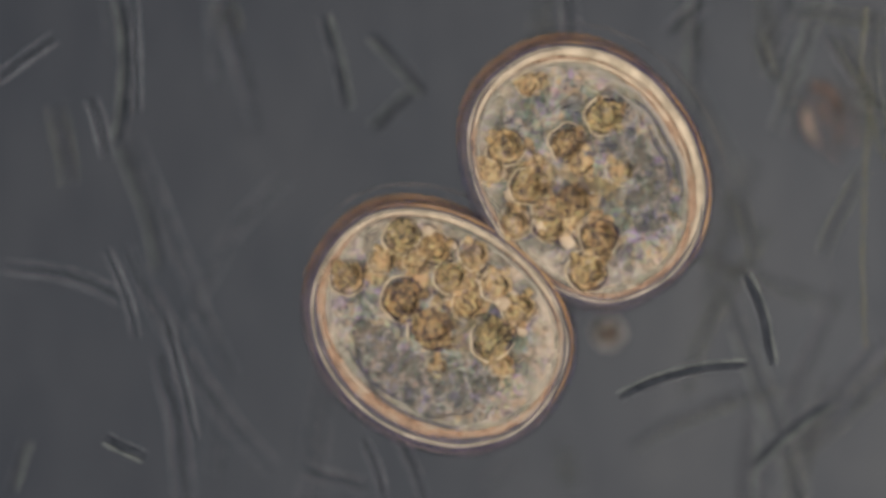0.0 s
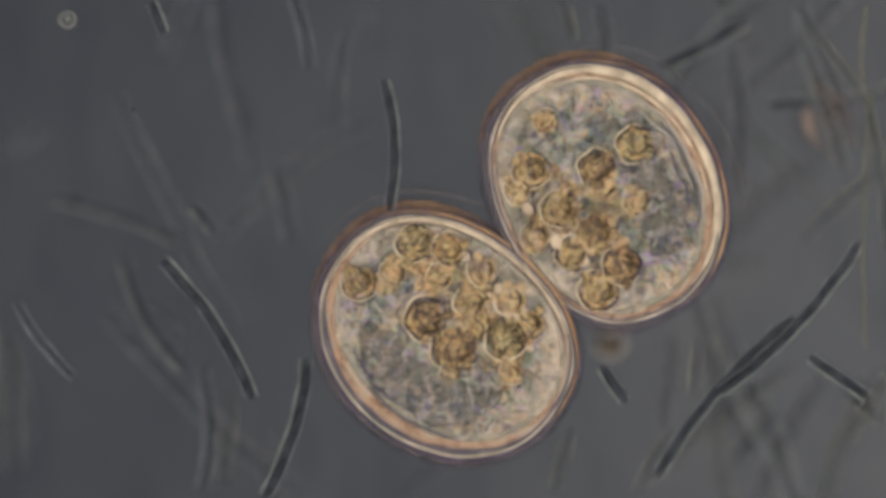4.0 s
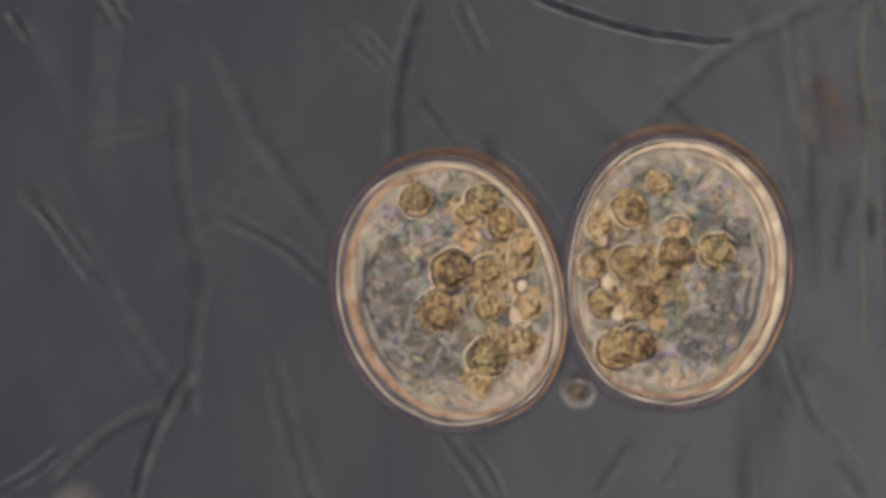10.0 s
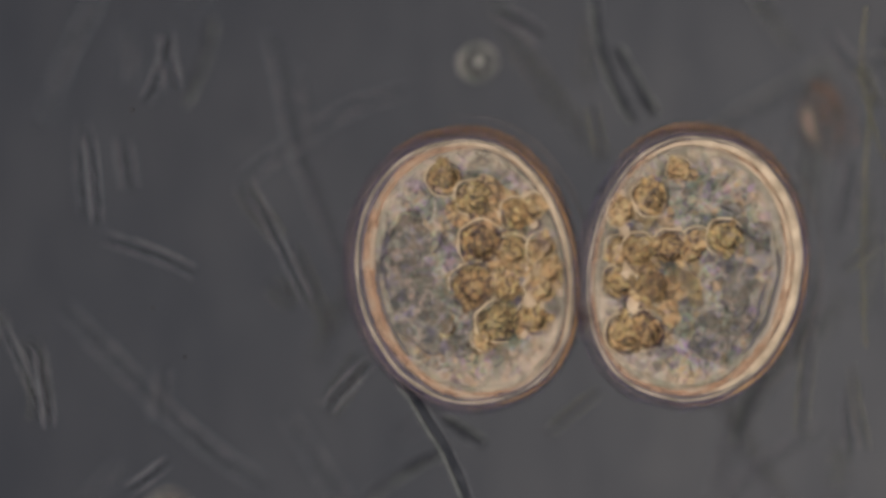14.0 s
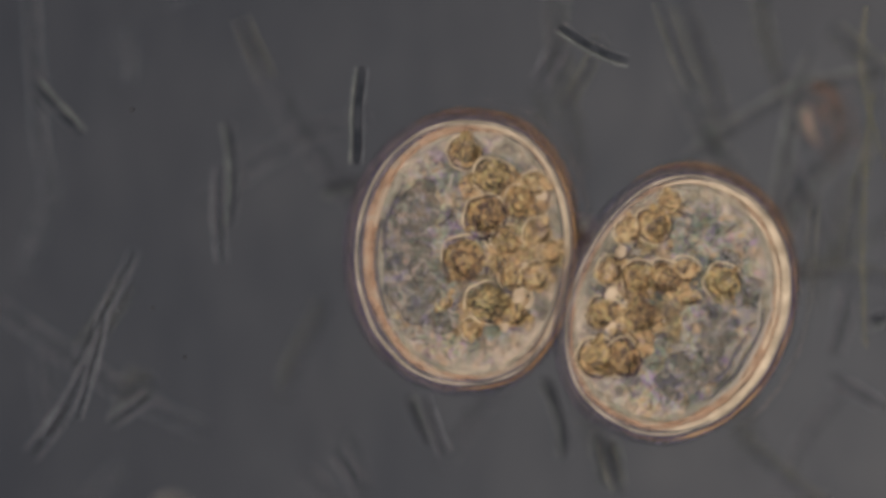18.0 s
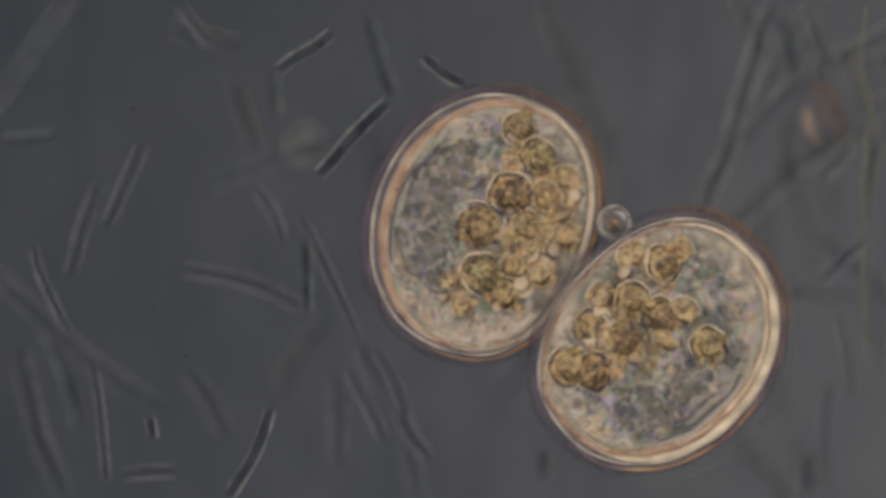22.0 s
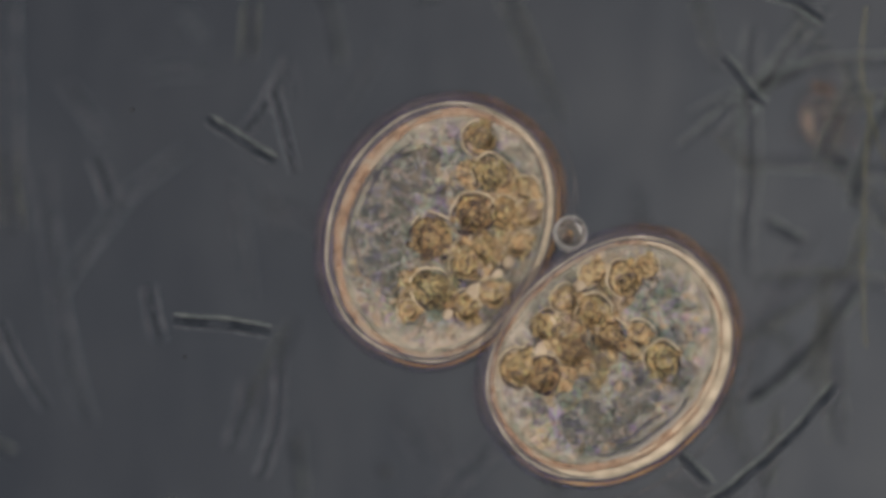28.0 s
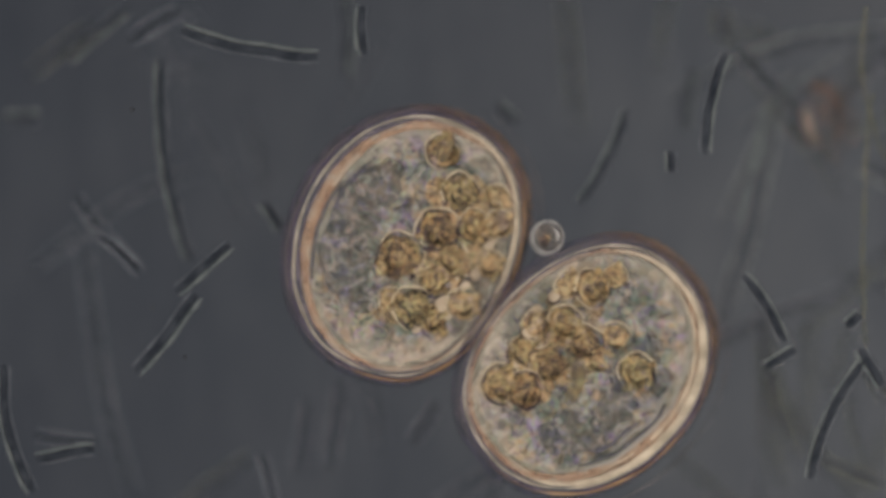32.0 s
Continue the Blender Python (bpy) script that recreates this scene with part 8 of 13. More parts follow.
    walk(rods[25], [(0, pose(0.613, -0.092, 0.040, 0, 0, 23)), (1, pose(0.613, -0.092, 0.040, 0, 0, 23)), (2, pose(0.369, -0.089, 0.127, 0, 1, 23)), (3, pose(0.613, -0.105, 0.040, 0, 0, 100)), (3.5, pose(0.560, -0.090, 0.084, 0, 0, 170)), (4, pose(0.357, -0.074, 0.127, 0, 0, 227)), (4.5, pose(0.401, -0.020, 0.127, 0, 1, 227)), (6.5, pose(0.406, -0.014, 0.098, 0, 2, 257)), (7, pose(0.402, -0.017, 0.098, 0, 4, 263)), (8, pose(0.613, 0.068, 0.040, 0, 0, 263)), (9, pose(0.269, 0.408, 0.040, 0, 0, 263)), (9.5, pose(0.229, 0.318, 0.084, 0, 0, 215)), (10, pose(0.191, 0.231, 0.127, 0, -1, 167)), (11, pose(0.213, 0.408, 0.040, 0, 0, 167)), (12, pose(0.229, 0.408, 0.040, 0, 0, 167)), (12.5, pose(0.234, 0.408, 0.040, 0, 0, 251)), (13, pose(0.238, 0.408, 0.040, 0, 0, 334)), (14, pose(0.193, 0.408, 0.040, 0, 0, 334)), (14.5, pose(0.167, 0.408, 0.040, 0, 0, 334)), (16.5, pose(0.063, 0.408, 0.040, 0, 0, 334)), (17, pose(0.037, 0.408, 0.040, 0, 0, 334)), (18, pose(-0.015, 0.408, 0.040, 0, 0, 334)), (19, pose(-0.067, 0.408, 0.040, 0, 0, 334)), (20, pose(-0.119, 0.408, 0.040, 0, 0, 334)), (21, pose(-0.171, 0.408, 0.040, 0, 0, 334)), (22, pose(-0.223, 0.408, 0.040, 0, 0, 334)), (23, pose(-0.275, 0.408, 0.040, 0, 0, 334)), (23.5, pose(-0.296, 0.266, 0.084, 0, 0, 401)), (24, pose(-0.317, 0.129, 0.127, 0, 0, 468)), (25, pose(-0.613, 0.016, 0.040, 0, 0, 468)), (25.5, pose(-0.443, -0.043, 0.084, 0, 0, 548)), (26, pose(-0.278, -0.099, 0.127, 0, -0, 628)), (26.5, pose(-0.259, -0.082, 0.127, 0, 0, 627)), (28.5, pose(-0.273, -0.408, 0.040, 0, 0, 690)), (29, pose(-0.274, -0.408, 0.040, 0, 0, 710)), (29.5, pose(-0.271, -0.277, 0.084, 0, 0, 734)), (30, pose(-0.268, -0.149, 0.127, 0, -1, 662)), (31, pose(-0.613, -0.031, 0.040, 0, 0, 662)), (31.5, pose(-0.444, 0.031, 0.078, 0, 0, 740)), (32, pose(-0.281, 0.091, 0.098, 0, -4, 818))])
    walk(ghosts[0], [(0, pose(-0.224, 0.242, 0.070, 0, -13, -81)), (1, pose(-0.114, 0.317, 0.050, 0, 0, -81)), (1.5, pose(-0.059, 0.039, 0.022, 0, 0, -85)), (2, pose(-0.002, -0.238, 0.070, 0, 13, -90)), (3, pose(-0.181, -0.317, 0.050, 0, 0, -90)), (4, pose(-0.359, -0.317, 0.050, 0, 0, -90)), (4.5, pose(-0.445, -0.235, 0.070, 0, -13, -76)), (6.5, pose(-0.115, -0.317, 0.050, 0, 0, -76)), (7, pose(-0.032, -0.238, 0.070, 0, -10, -106)), (8, pose(-0.140, -0.317, 0.050, 0, 0, -106)), (9, pose(-0.248, 0.317, 0.050, 0, 0, -106)), (10, pose(-0.353, 0.248, 0.070, 0, 0, -53)), (11, pose(-0.521, 0.004, 0.050, 0, 0, -53)), (11.5, pose(-0.440, -0.119, 0.060, 0, 0, -97)), (12, pose(-0.359, -0.241, 0.070, 0, -3, -141)), (13, pose(-0.265, -0.317, 0.050, 0, 0, -141)), (13.5, pose(-0.216, -0.181, 0.060, 0, 0, -99)), (14, pose(-0.167, -0.047, 0.070, 0, -6, -56)), (14.25, pose(0.146, -0.020, 0.022, 0, 0, -61)), (14.5, pose(0.454, 0.006, 0.070, 0, 0, -65)), (15.18, pose(0.264, 0.113, 0.022, 0, 0, -65)), (16.5, pose(-0.120, 0.317, 0.050, 0, 0, -65)), (17, pose(-0.262, 0.172, 0.070, 0, 3, -72)), (18, pose(-0.318, -0.144, 0.070, 0, -13, 11)), (19, pose(-0.141, -0.317, 0.050, 0, 0, 11)), (20, pose(0.039, -0.185, 0.070, 0, 13, 60)), (21, pose(0.044, -0.317, 0.050, 0, 0, 60)), (21.5, pose(0.046, 0.000, 0.022, 0, 0, 60)), (22, pose(0.048, 0.317, 0.050, 0, 0, 60)), (23, pose(0.052, 0.216, 0.070, 0, -6, 94)), (23.5, pose(0.103, -0.050, 0.022, 0, 0, 94)), (24, pose(0.151, -0.317, 0.050, 0, 0, 94)), (25, pose(0.248, -0.238, 0.070, 0, -10, 79)), (26, pose(0.244, -0.317, 0.050, 0, 0, 79)), (26.5, pose(0.239, -0.244, 0.070, 0, 10, 124)), (27.18, pose(0.190, -0.247, 0.022, 0, 0, 115)), (27.84, pose(0.137, -0.245, 0.022, 0, 0, 107)), (28.5, pose(0.083, -0.238, 0.070, 0, 6, 98)), (28.75, pose(0.211, -0.211, 0.022, 0, 0, 91)), (29, pose(0.331, -0.176, 0.070, 0, 13, 83)), (30, pose(0.405, -0.094, 0.070, 0, -3, 117)), (31, pose(0.521, 0.070, 0.050, 0, 0, 117)), (32, pose(0.290, 0.234, 0.070, 0, -6, 79))])
    walk(ghosts[1], [(0, pose(0.128, 0.243, 0.095, 0, -10, -84)), (1, pose(0.139, 0.324, 0.050, 0, 0, -84)), (2, pose(0.148, 0.324, 0.050, 0, 0, -84)), (3, pose(0.158, 0.324, 0.050, 0, 0, -84)), (4, pose(0.164, 0.225, 0.095, 0, 13, -82)), (4.5, pose(0.207, 0.324, 0.050, 0, 0, -82)), (5.18, pose(0.264, 0.151, 0.022, 0, 0, -76)), (5.84, pose(0.317, -0.020, 0.022, 0, 0, -70)), (6.5, pose(0.360, -0.186, 0.095, 0, -13, -63)), (7, pose(0.528, -0.114, 0.050, 0, 0, -63)), (8, pose(0.528, 0.037, 0.050, 0, 0, -63)), (9, pose(0.344, 0.185, 0.095, 0, -10, -88)), (10, pose(0.421, -0.239, 0.095, 0, 3, -50)), (11, pose(0.528, -0.005, 0.050, 0, 0, -50)), (12, pose(0.439, 0.228, 0.095, 0, 0, -50)), (13, pose(0.281, 0.223, 0.095, 0, 13, -111)), (14, pose(0.082, 0.231, 0.095, 0, -3, -29)), (14.5, pose(0.217, 0.170, 0.095, 0, 3, -49)), (16.5, pose(0.094, 0.179, 0.095, 0, 0, -67)), (17, pose(0.106, 0.214, 0.095, 0, 6, -52)), (18, pose(0.109, 0.196, 0.095, 0, -10, -114)), (19, pose(-0.071, 0.158, 0.095, 0, 3, -86)), (20, pose(-0.068, 0.324, 0.050, 0, 0, -86)), (21, pose(-0.064, 0.176, 0.095, 0, 0, -63)), (22, pose(-0.188, 0.324, 0.050, 0, 0, -63)), (23, pose(-0.306, 0.027, 0.095, 0, -3, -77)), (24, pose(-0.426, 0.100, 0.095, 0, 10, -96)), (25, pose(-0.090, 0.196, 0.095, 0, -6, -77)), (26, pose(-0.397, 0.208, 0.095, 0, 6, -52)), (26.5, pose(-0.256, 0.225, 0.095, 0, 13, -67)), (28.5, pose(-0.370, 0.041, 0.095, 0, 10, -72)), (29, pose(-0.370, 0.220, 0.095, 0, -13, -90)), (30, pose(-0.192, -0.052, 0.095, 0, 0, -117)), (31, pose(-0.256, 0.085, 0.095, 0, 13, -84)), (31.5, pose(-0.142, -0.047, 0.022, 0, 0, -102)), (32, pose(-0.020, -0.178, 0.095, 0, -3, -120))])
    walk(ghosts[2], [(0, pose(0.253, 0.241, 0.085, 0, -6, 41)), (1, pose(0.264, 0.325, 0.050, 0, 0, 41)), (2, pose(0.271, 0.325, 0.050, 0, 0, 41)), (3, pose(0.275, 0.229, 0.085, 0, 3, 81)), (4, pose(0.365, 0.325, 0.050, 0, 0, 81)), (4.5, pose(0.402, 0.218, 0.085, 0, -6, 127)), (6.5, pose(0.303, 0.226, 0.085, 0, -10, 129)), (7, pose(0.218, 0.325, 0.050, 0, 0, 129)), (8, pose(0.040, 0.127, 0.085, 0, 10, 94)), (9, pose(0.156, 0.203, 0.085, 0, -6, 81)), (10, pose(0.204, 0.325, 0.050, 0, 0, 81)), (11, pose(0.247, 0.147, 0.085, 0, -10, 85)), (12, pose(0.151, 0.325, 0.050, 0, 0, 85)), (13, pose(0.050, 0.220, 0.085, 0, -13, 90)), (14, pose(-0.329, 0.089, 0.085, 0, 0, 94)), (14.5, pose(-0.529, 0.059, 0.050, 0, 0, 94)), (16.5, pose(-0.272, -0.061, 0.085, 0, 3, 66)), (17, pose(-0.335, -0.231, 0.085, 0, 10, 86)), (18, pose(-0.096, -0.231, 0.085, 0, -6, 120)), (19, pose(-0.134, -0.231, 0.085, 0, 6, 82)), (20, pose(-0.026, -0.152, 0.085, 0, -10, 135)), (21, pose(-0.084, -0.169, 0.085, 0, 3, 90)), (22, pose(-0.073, -0.123, 0.085, 0, -13, 112)), (23, pose(-0.132, -0.325, 0.050, 0, 0, 112)), (24, pose(-0.187, -0.070, 0.085, 0, 13, 30)), (24.5, pose(0.085, -0.059, 0.022, 0, 0, 50)), (25, pose(0.352, -0.046, 0.085, 0, -3, 69)), (26, pose(0.529, 0.018, 0.050, 0, 0, 69)), (26.5, pose(0.529, 0.051, 0.050, 0, 0, 69)), (28.5, pose(0.529, 0.182, 0.050, 0, 0, 69)), (29, pose(0.432, 0.212, 0.085, 0, -10, 56)), (30, pose(0.373, 0.220, 0.085, 0, 3, 103)), (31, pose(0.426, 0.197, 0.085, 0, -13, 61)), (32, pose(0.529, 0.200, 0.050, 0, 0, 61))])
    walk(ghosts[3], [(0, pose(-0.080, 0.327, 0.050, 0, 0, -80)), (1, pose(-0.080, 0.327, 0.050, 0, 0, -80)), (2, pose(-0.080, 0.327, 0.050, 0, 0, -80)), (3, pose(-0.079, 0.157, 0.075, 0, 6, -80)), (4, pose(-0.112, 0.327, 0.050, 0, 0, -80)), (4.5, pose(-0.128, 0.327, 0.050, 0, 0, -80)), (6.5, pose(-0.191, 0.221, 0.075, 0, -6, -60)), (7, pose(-0.155, 0.327, 0.050, 0, 0, -60)), (8, pose(-0.079, 0.218, 0.075, 0, 13, -76)), (9, pose(-0.044, 0.151, 0.075, 0, -3, -65)), (10, pose(-0.008, 0.136, 0.075, 0, 10, -53)), (10.5, pose(-0.014, -0.096, 0.022, 0, 0, -53)), (11, pose(-0.019, -0.327, 0.050, 0, 0, -53)), (12, pose(-0.029, -0.223, 0.075, 0, 6, -96)), (13, pose(-0.163, -0.327, 0.050, 0, 0, -96)), (14, pose(-0.294, -0.152, 0.075, 0, 3, -97)), (14.5, pose(-0.302, -0.327, 0.050, 0, 0, -97)), (16.5, pose(-0.320, 0.001, 0.075, 0, 6, -135)), (17, pose(-0.441, 0.036, 0.075, 0, 13, -73)), (18, pose(-0.531, 0.026, 0.050, 0, 0, -73)), (19, pose(-0.285, 0.015, 0.075, 0, 10, -80)), (20, pose(-0.303, -0.079, 0.075, 0, -6, -56)), (21, pose(-0.102, 0.059, 0.075, 0, 6, -127)), (22, pose(0.389, 0.201, 0.075, 0, -10, -73)), (23, pose(0.384, 0.327, 0.050, 0, 0, -73)), (24, pose(0.371, 0.215, 0.075, 0, -13, -61)), (25, pose(0.401, 0.201, 0.075, 0, 0, -97)), (26, pose(0.366, 0.242, 0.075, 0, 13, -81)), (26.5, pose(0.109, 0.204, 0.075, 0, -10, -41)), (28.5, pose(0.294, 0.327, 0.050, 0, 0, -41)), (29, pose(0.336, 0.107, 0.075, 0, -6, -122)), (30, pose(0.295, 0.210, 0.075, 0, 6, -84)), (31, pose(0.089, 0.210, 0.075, 0, -10, -85)), (32, pose(0.090, 0.327, 0.050, 0, 0, -85))])
    walk(ghosts[4], [(0, pose(-0.534, -0.014, 0.050, 0, 0, 27)), (1, pose(-0.534, -0.014, 0.050, 0, 0, 27)), (2, pose(-0.416, -0.014, 0.100, 0, -3, 27)), (3, pose(-0.534, -0.096, 0.050, 0, 0, 27)), (4, pose(-0.334, -0.330, 0.050, 0, 0, 27)), (4.25, pose(-0.320, -0.272, 0.075, 0, 0, 69)), (4.5, pose(-0.305, -0.215, 0.100, 0, 0, 112)), (6.5, pose(-0.247, -0.040, 0.100, 0, -3, 101)), (7, pose(-0.314, 0.041, 0.100, 0, 3, 139)), (8, pose(-0.534, 0.015, 0.050, 0, 0, 139)), (9, pose(-0.233, -0.011, 0.100, 0, 0, 137)), (10, pose(-0.283, 0.330, 0.050, 0, 0, 137)), (11, pose(-0.323, 0.213, 0.100, 0, -3, 100)), (12, pose(-0.247, 0.205, 0.100, 0, 10, 124)), (13, pose(-0.142, 0.152, 0.100, 0, -6, 99)), (14, pose(-0.282, 0.193, 0.100, 0, 6, 101)), (14.5, pose(-0.107, 0.088, 0.100, 0, 13, 135)), (15.18, pose(-0.050, -0.005, 0.022, 0, 0, 142)), (15.84, pose(0.008, -0.098, 0.022, 0, 0, 149)), (16.5, pose(0.065, -0.186, 0.100, 0, 10, 156)), (17, pose(-0.425, -0.174, 0.100, 0, -13, 229)), (18, pose(-0.408, -0.189, 0.100, 0, 0, 234)), (19, pose(-0.534, -0.167, 0.050, 0, 0, 234)), (20, pose(-0.425, -0.139, 0.100, 0, -3, 238)), (21, pose(-0.189, -0.002, 0.100, 0, 10, 221)), (22, pose(-0.215, -0.330, 0.050, 0, 0, 221)), (23, pose(-0.233, -0.096, 0.100, 0, 6, 241)), (24, pose(-0.233, -0.125, 0.100, 0, -10, 175)), (25, pose(-0.534, -0.013, 0.050, 0, 0, 175)), (26, pose(-0.390, 0.100, 0.100, 0, -13, 222)), (26.25, pose(-0.294, 0.046, 0.100, 0, 0, 178)), (26.5, pose(-0.198, -0.008, 0.100, 0, -6, 135)), (28.5, pose(-0.317, -0.113, 0.100, 0, -10, 100)), (29, pose(-0.300, -0.206, 0.100, 0, -3, 107)), (30, pose(-0.131, -0.110, 0.100, 0, 10, 153)), (31, pose(-0.215, 0.216, 0.100, 0, -6, 97)), (32, pose(-0.297, 0.231, 0.100, 0, 6, 31))])
    walk(ghosts[5], [(0, pose(-0.111, -0.239, 0.090, 0, 3, -20)), (1, pose(-0.054, -0.332, 0.050, 0, 0, -20)), (1.5, pose(-0.025, 0.000, 0.022, 0, 0, -20)), (2, pose(0.005, 0.332, 0.050, 0, 0, -20)), (3, pose(0.062, 0.188, 0.090, 0, 12, -81)), (4, pose(0.210, 0.332, 0.050, 0, 0, -81)), (4.5, pose(0.279, 0.214, 0.090, 0, 3, -119)), (6.5, pose(0.536, -0.029, 0.050, 0, 0, -119)), (7, pose(0.238, -0.332, 0.050, 0, 0, -119)), (8, pose(0.217, -0.210, 0.090, 0, -9, -113)), (9, pose(-0.037, -0.210, 0.090, 0, 3, -108)), (10, pose(0.176, -0.222, 0.090, 0, -12, -132)), (11, pose(0.166, -0.207, 0.090, 0, 0, -82)), (12, pose(0.176, -0.201, 0.090, 0, 12, -94)), (13, pose(0.337, -0.213, 0.090, 0, -3, -120)), (14, pose(0.419, -0.181, 0.090, 0, 9, -90)), (14.5, pose(0.287, -0.193, 0.090, 0, -12, -125)), (16.5, pose(0.217, -0.219, 0.090, 0, 12, -114)), (17, pose(0.293, -0.332, 0.050, 0, 0, -114)), (18, pose(0.430, -0.149, 0.090, 0, 3, -36)), (19, pose(0.401, -0.210, 0.090, 0, -12, -68)), (20, pose(0.240, -0.332, 0.050, 0, 0, -68)), (21, pose(0.071, -0.178, 0.090, 0, 12, -95)), (21.5, pose(0.250, -0.095, 0.022, 0, 0, -119)), (22, pose(0.416, -0.008, 0.090, 0, -3, -142)), (23, pose(0.536, -0.106, 0.050, 0, 0, -142)), (24, pose(0.325, -0.201, 0.090, 0, -6, -99)), (25, pose(0.424, -0.242, 0.090, 0, 6, -166)), (26, pose(0.536, -0.145, 0.050, 0, 0, -166)), (26.5, pose(0.536, -0.094, 0.050, 0, 0, -166)), (28.5, pose(0.536, 0.108, 0.050, 0, 0, -166)), (29, pose(0.375, 0.156, 0.090, 0, 0, -135)), (30, pose(0.428, -0.172, 0.090, 0, 12, -105)), (31, pose(0.401, -0.198, 0.090, 0, -3, -53)), (32, pose(0.536, -0.201, 0.050, 0, 0, -53))])
    walk(ghosts[6], [(0, pose(-0.540, 0.165, 0.050, 0, 0, -59)), (1, pose(-0.386, 0.164, 0.080, 0, -8, -59)), (2, pose(-0.540, 0.059, 0.050, 0, 0, -59)), (3, pose(-0.540, -0.048, 0.050, 0, 0, -59)), (4, pose(-0.241, -0.336, 0.050, 0, 0, -59)), (4.5, pose(-0.214, -0.205, 0.080, 0, 5, -82)), (6.5, pose(-0.162, -0.199, 0.080, 0, 3, -92)), (7, pose(-0.172, -0.336, 0.050, 0, 0, -92)), (8, pose(-0.188, -0.336, 0.050, 0, 0, -92)), (9, pose(-0.202, 0.095, 0.080, 0, 5, -90)), (10, pose(-0.196, 0.336, 0.050, 0, 0, -90)), (11, pose(-0.186, 0.053, 0.080, 0, 3, -92)), (12, pose(-0.281, -0.111, 0.080, 0, -11, -104)), (13, pose(-0.293, -0.161, 0.080, 0, 0, -176)), (14, pose(-0.108, -0.137, 0.080, 0, 11, -126)), (14.25, pose(0.010, -0.151, 0.022, 0, 0, -125)), (14.5, pose(0.127, -0.158, 0.080, 0, -8, -124)), (16.5, pose(0.100, -0.199, 0.080, 0, -11, -94)), (16.75, pose(0.205, -0.026, 0.022, 0, 0, -77)), (17, pose(0.300, 0.147, 0.080, 0, -5, -60)), (18, pose(0.427, 0.203, 0.080, 0, 5, -48)), (19, pose(0.540, 0.186, 0.050, 0, 0, -48)), (20, pose(0.397, 0.165, 0.080, 0, 3, -72)), (21, pose(0.353, 0.074, 0.080, 0, -11, -84)), (22, pose(0.353, 0.100, 0.080, 0, 0, -95)), (23, pose(0.298, 0.336, 0.050, 0, 0, -95)), (24, pose(0.236, 0.100, 0.080, 0, -3, -86)), (25, pose(0.268, 0.206, 0.080, 0, 8, -76)), (26, pose(0.136, 0.165, 0.080, 0, -5, -38)), (26.5, pose(0.021, 0.233, 0.080, 0, 0, -27)), (27.18, pose(0.074, 0.041, 0.022, 0, 0, -27)), (27.84, pose(0.124, -0.149, 0.022, 0, 0, -27)), (28.5, pose(0.172, -0.336, 0.050, 0, 0, -27)), (29, pose(0.210, -0.336, 0.050, 0, 0, -27)), (30, pose(0.283, -0.226, 0.080, 0, -11, -61)), (31, pose(0.286, -0.336, 0.050, 0, 0, -61)), (32, pose(0.286, -0.336, 0.050, 0, 0, -61))])
    walk(ghosts[7], [(0, pose(-0.197, 0.337, 0.050, 0, 0, 68)), (1, pose(-0.197, 0.337, 0.050, 0, 0, 68)), (2, pose(-0.195, 0.021, 0.070, 0, 5, 68)), (3, pose(-0.183, 0.337, 0.050, 0, 0, 68)), (4, pose(-0.167, 0.045, 0.070, 0, 3, 107)), (4.5, pose(-0.541, 0.008, 0.050, 0, 0, 107)), (6.5, pose(-0.427, -0.138, 0.070, 0, 5, 90)), (7, pose(-0.371, -0.035, 0.070, 0, 11, 94)), (8, pose(-0.297, 0.006, 0.070, 0, -3, 45)), (9, pose(-0.138, 0.045, 0.070, 0, 8, 35)), (10, pose(-0.028, 0.337, 0.050, 0, 0, 35)), (11, pose(0.082, 0.183, 0.070, 0, 5, 84)), (12, pose(0.257, 0.183, 0.070, 0, -8, 82)), (13, pose(0.541, 0.119, 0.050, 0, 0, 82)), (14, pose(0.419, 0.054, 0.070, 0, -11, 86)), (14.5, pose(0.378, -0.191, 0.070, 0, -5, 86)), (16.5, pose(0.440, -0.159, 0.070, 0, -8, 113)), (17, pose(0.424, -0.167, 0.070, 0, -3, 92)), (18, pose(0.416, -0.073, 0.070, 0, 8, 81)), (19, pose(0.316, -0.224, 0.070, 0, -5, 68)), (20, pose(0.143, -0.337, 0.050, 0, 0, 68)), (21, pose(-0.032, -0.215, 0.070, 0, -8, 61)), (22, pose(-0.247, -0.159, 0.070, 0, 3, 125)), (23, pose(-0.339, -0.206, 0.070, 0, -11, 74)), (24, pose(-0.339, -0.206, 0.070, 0, 0, 68)), (25, pose(-0.304, -0.337, 0.050, 0, 0, 68)), (26, pose(-0.265, -0.144, 0.070, 0, -3, 94)), (26.5, pose(-0.255, -0.337, 0.050, 0, 0, 94)), (28.5, pose(-0.206, -0.141, 0.070, 0, 0, 76)), (29, pose(-0.206, -0.215, 0.070, 0, 5, 103)), (30, pose(-0.088, -0.221, 0.070, 0, -8, 85)), (31, pose(-0.100, -0.194, 0.070, 0, 3, 107)), (32, pose(-0.147, -0.194, 0.070, 0, -11, 86))])
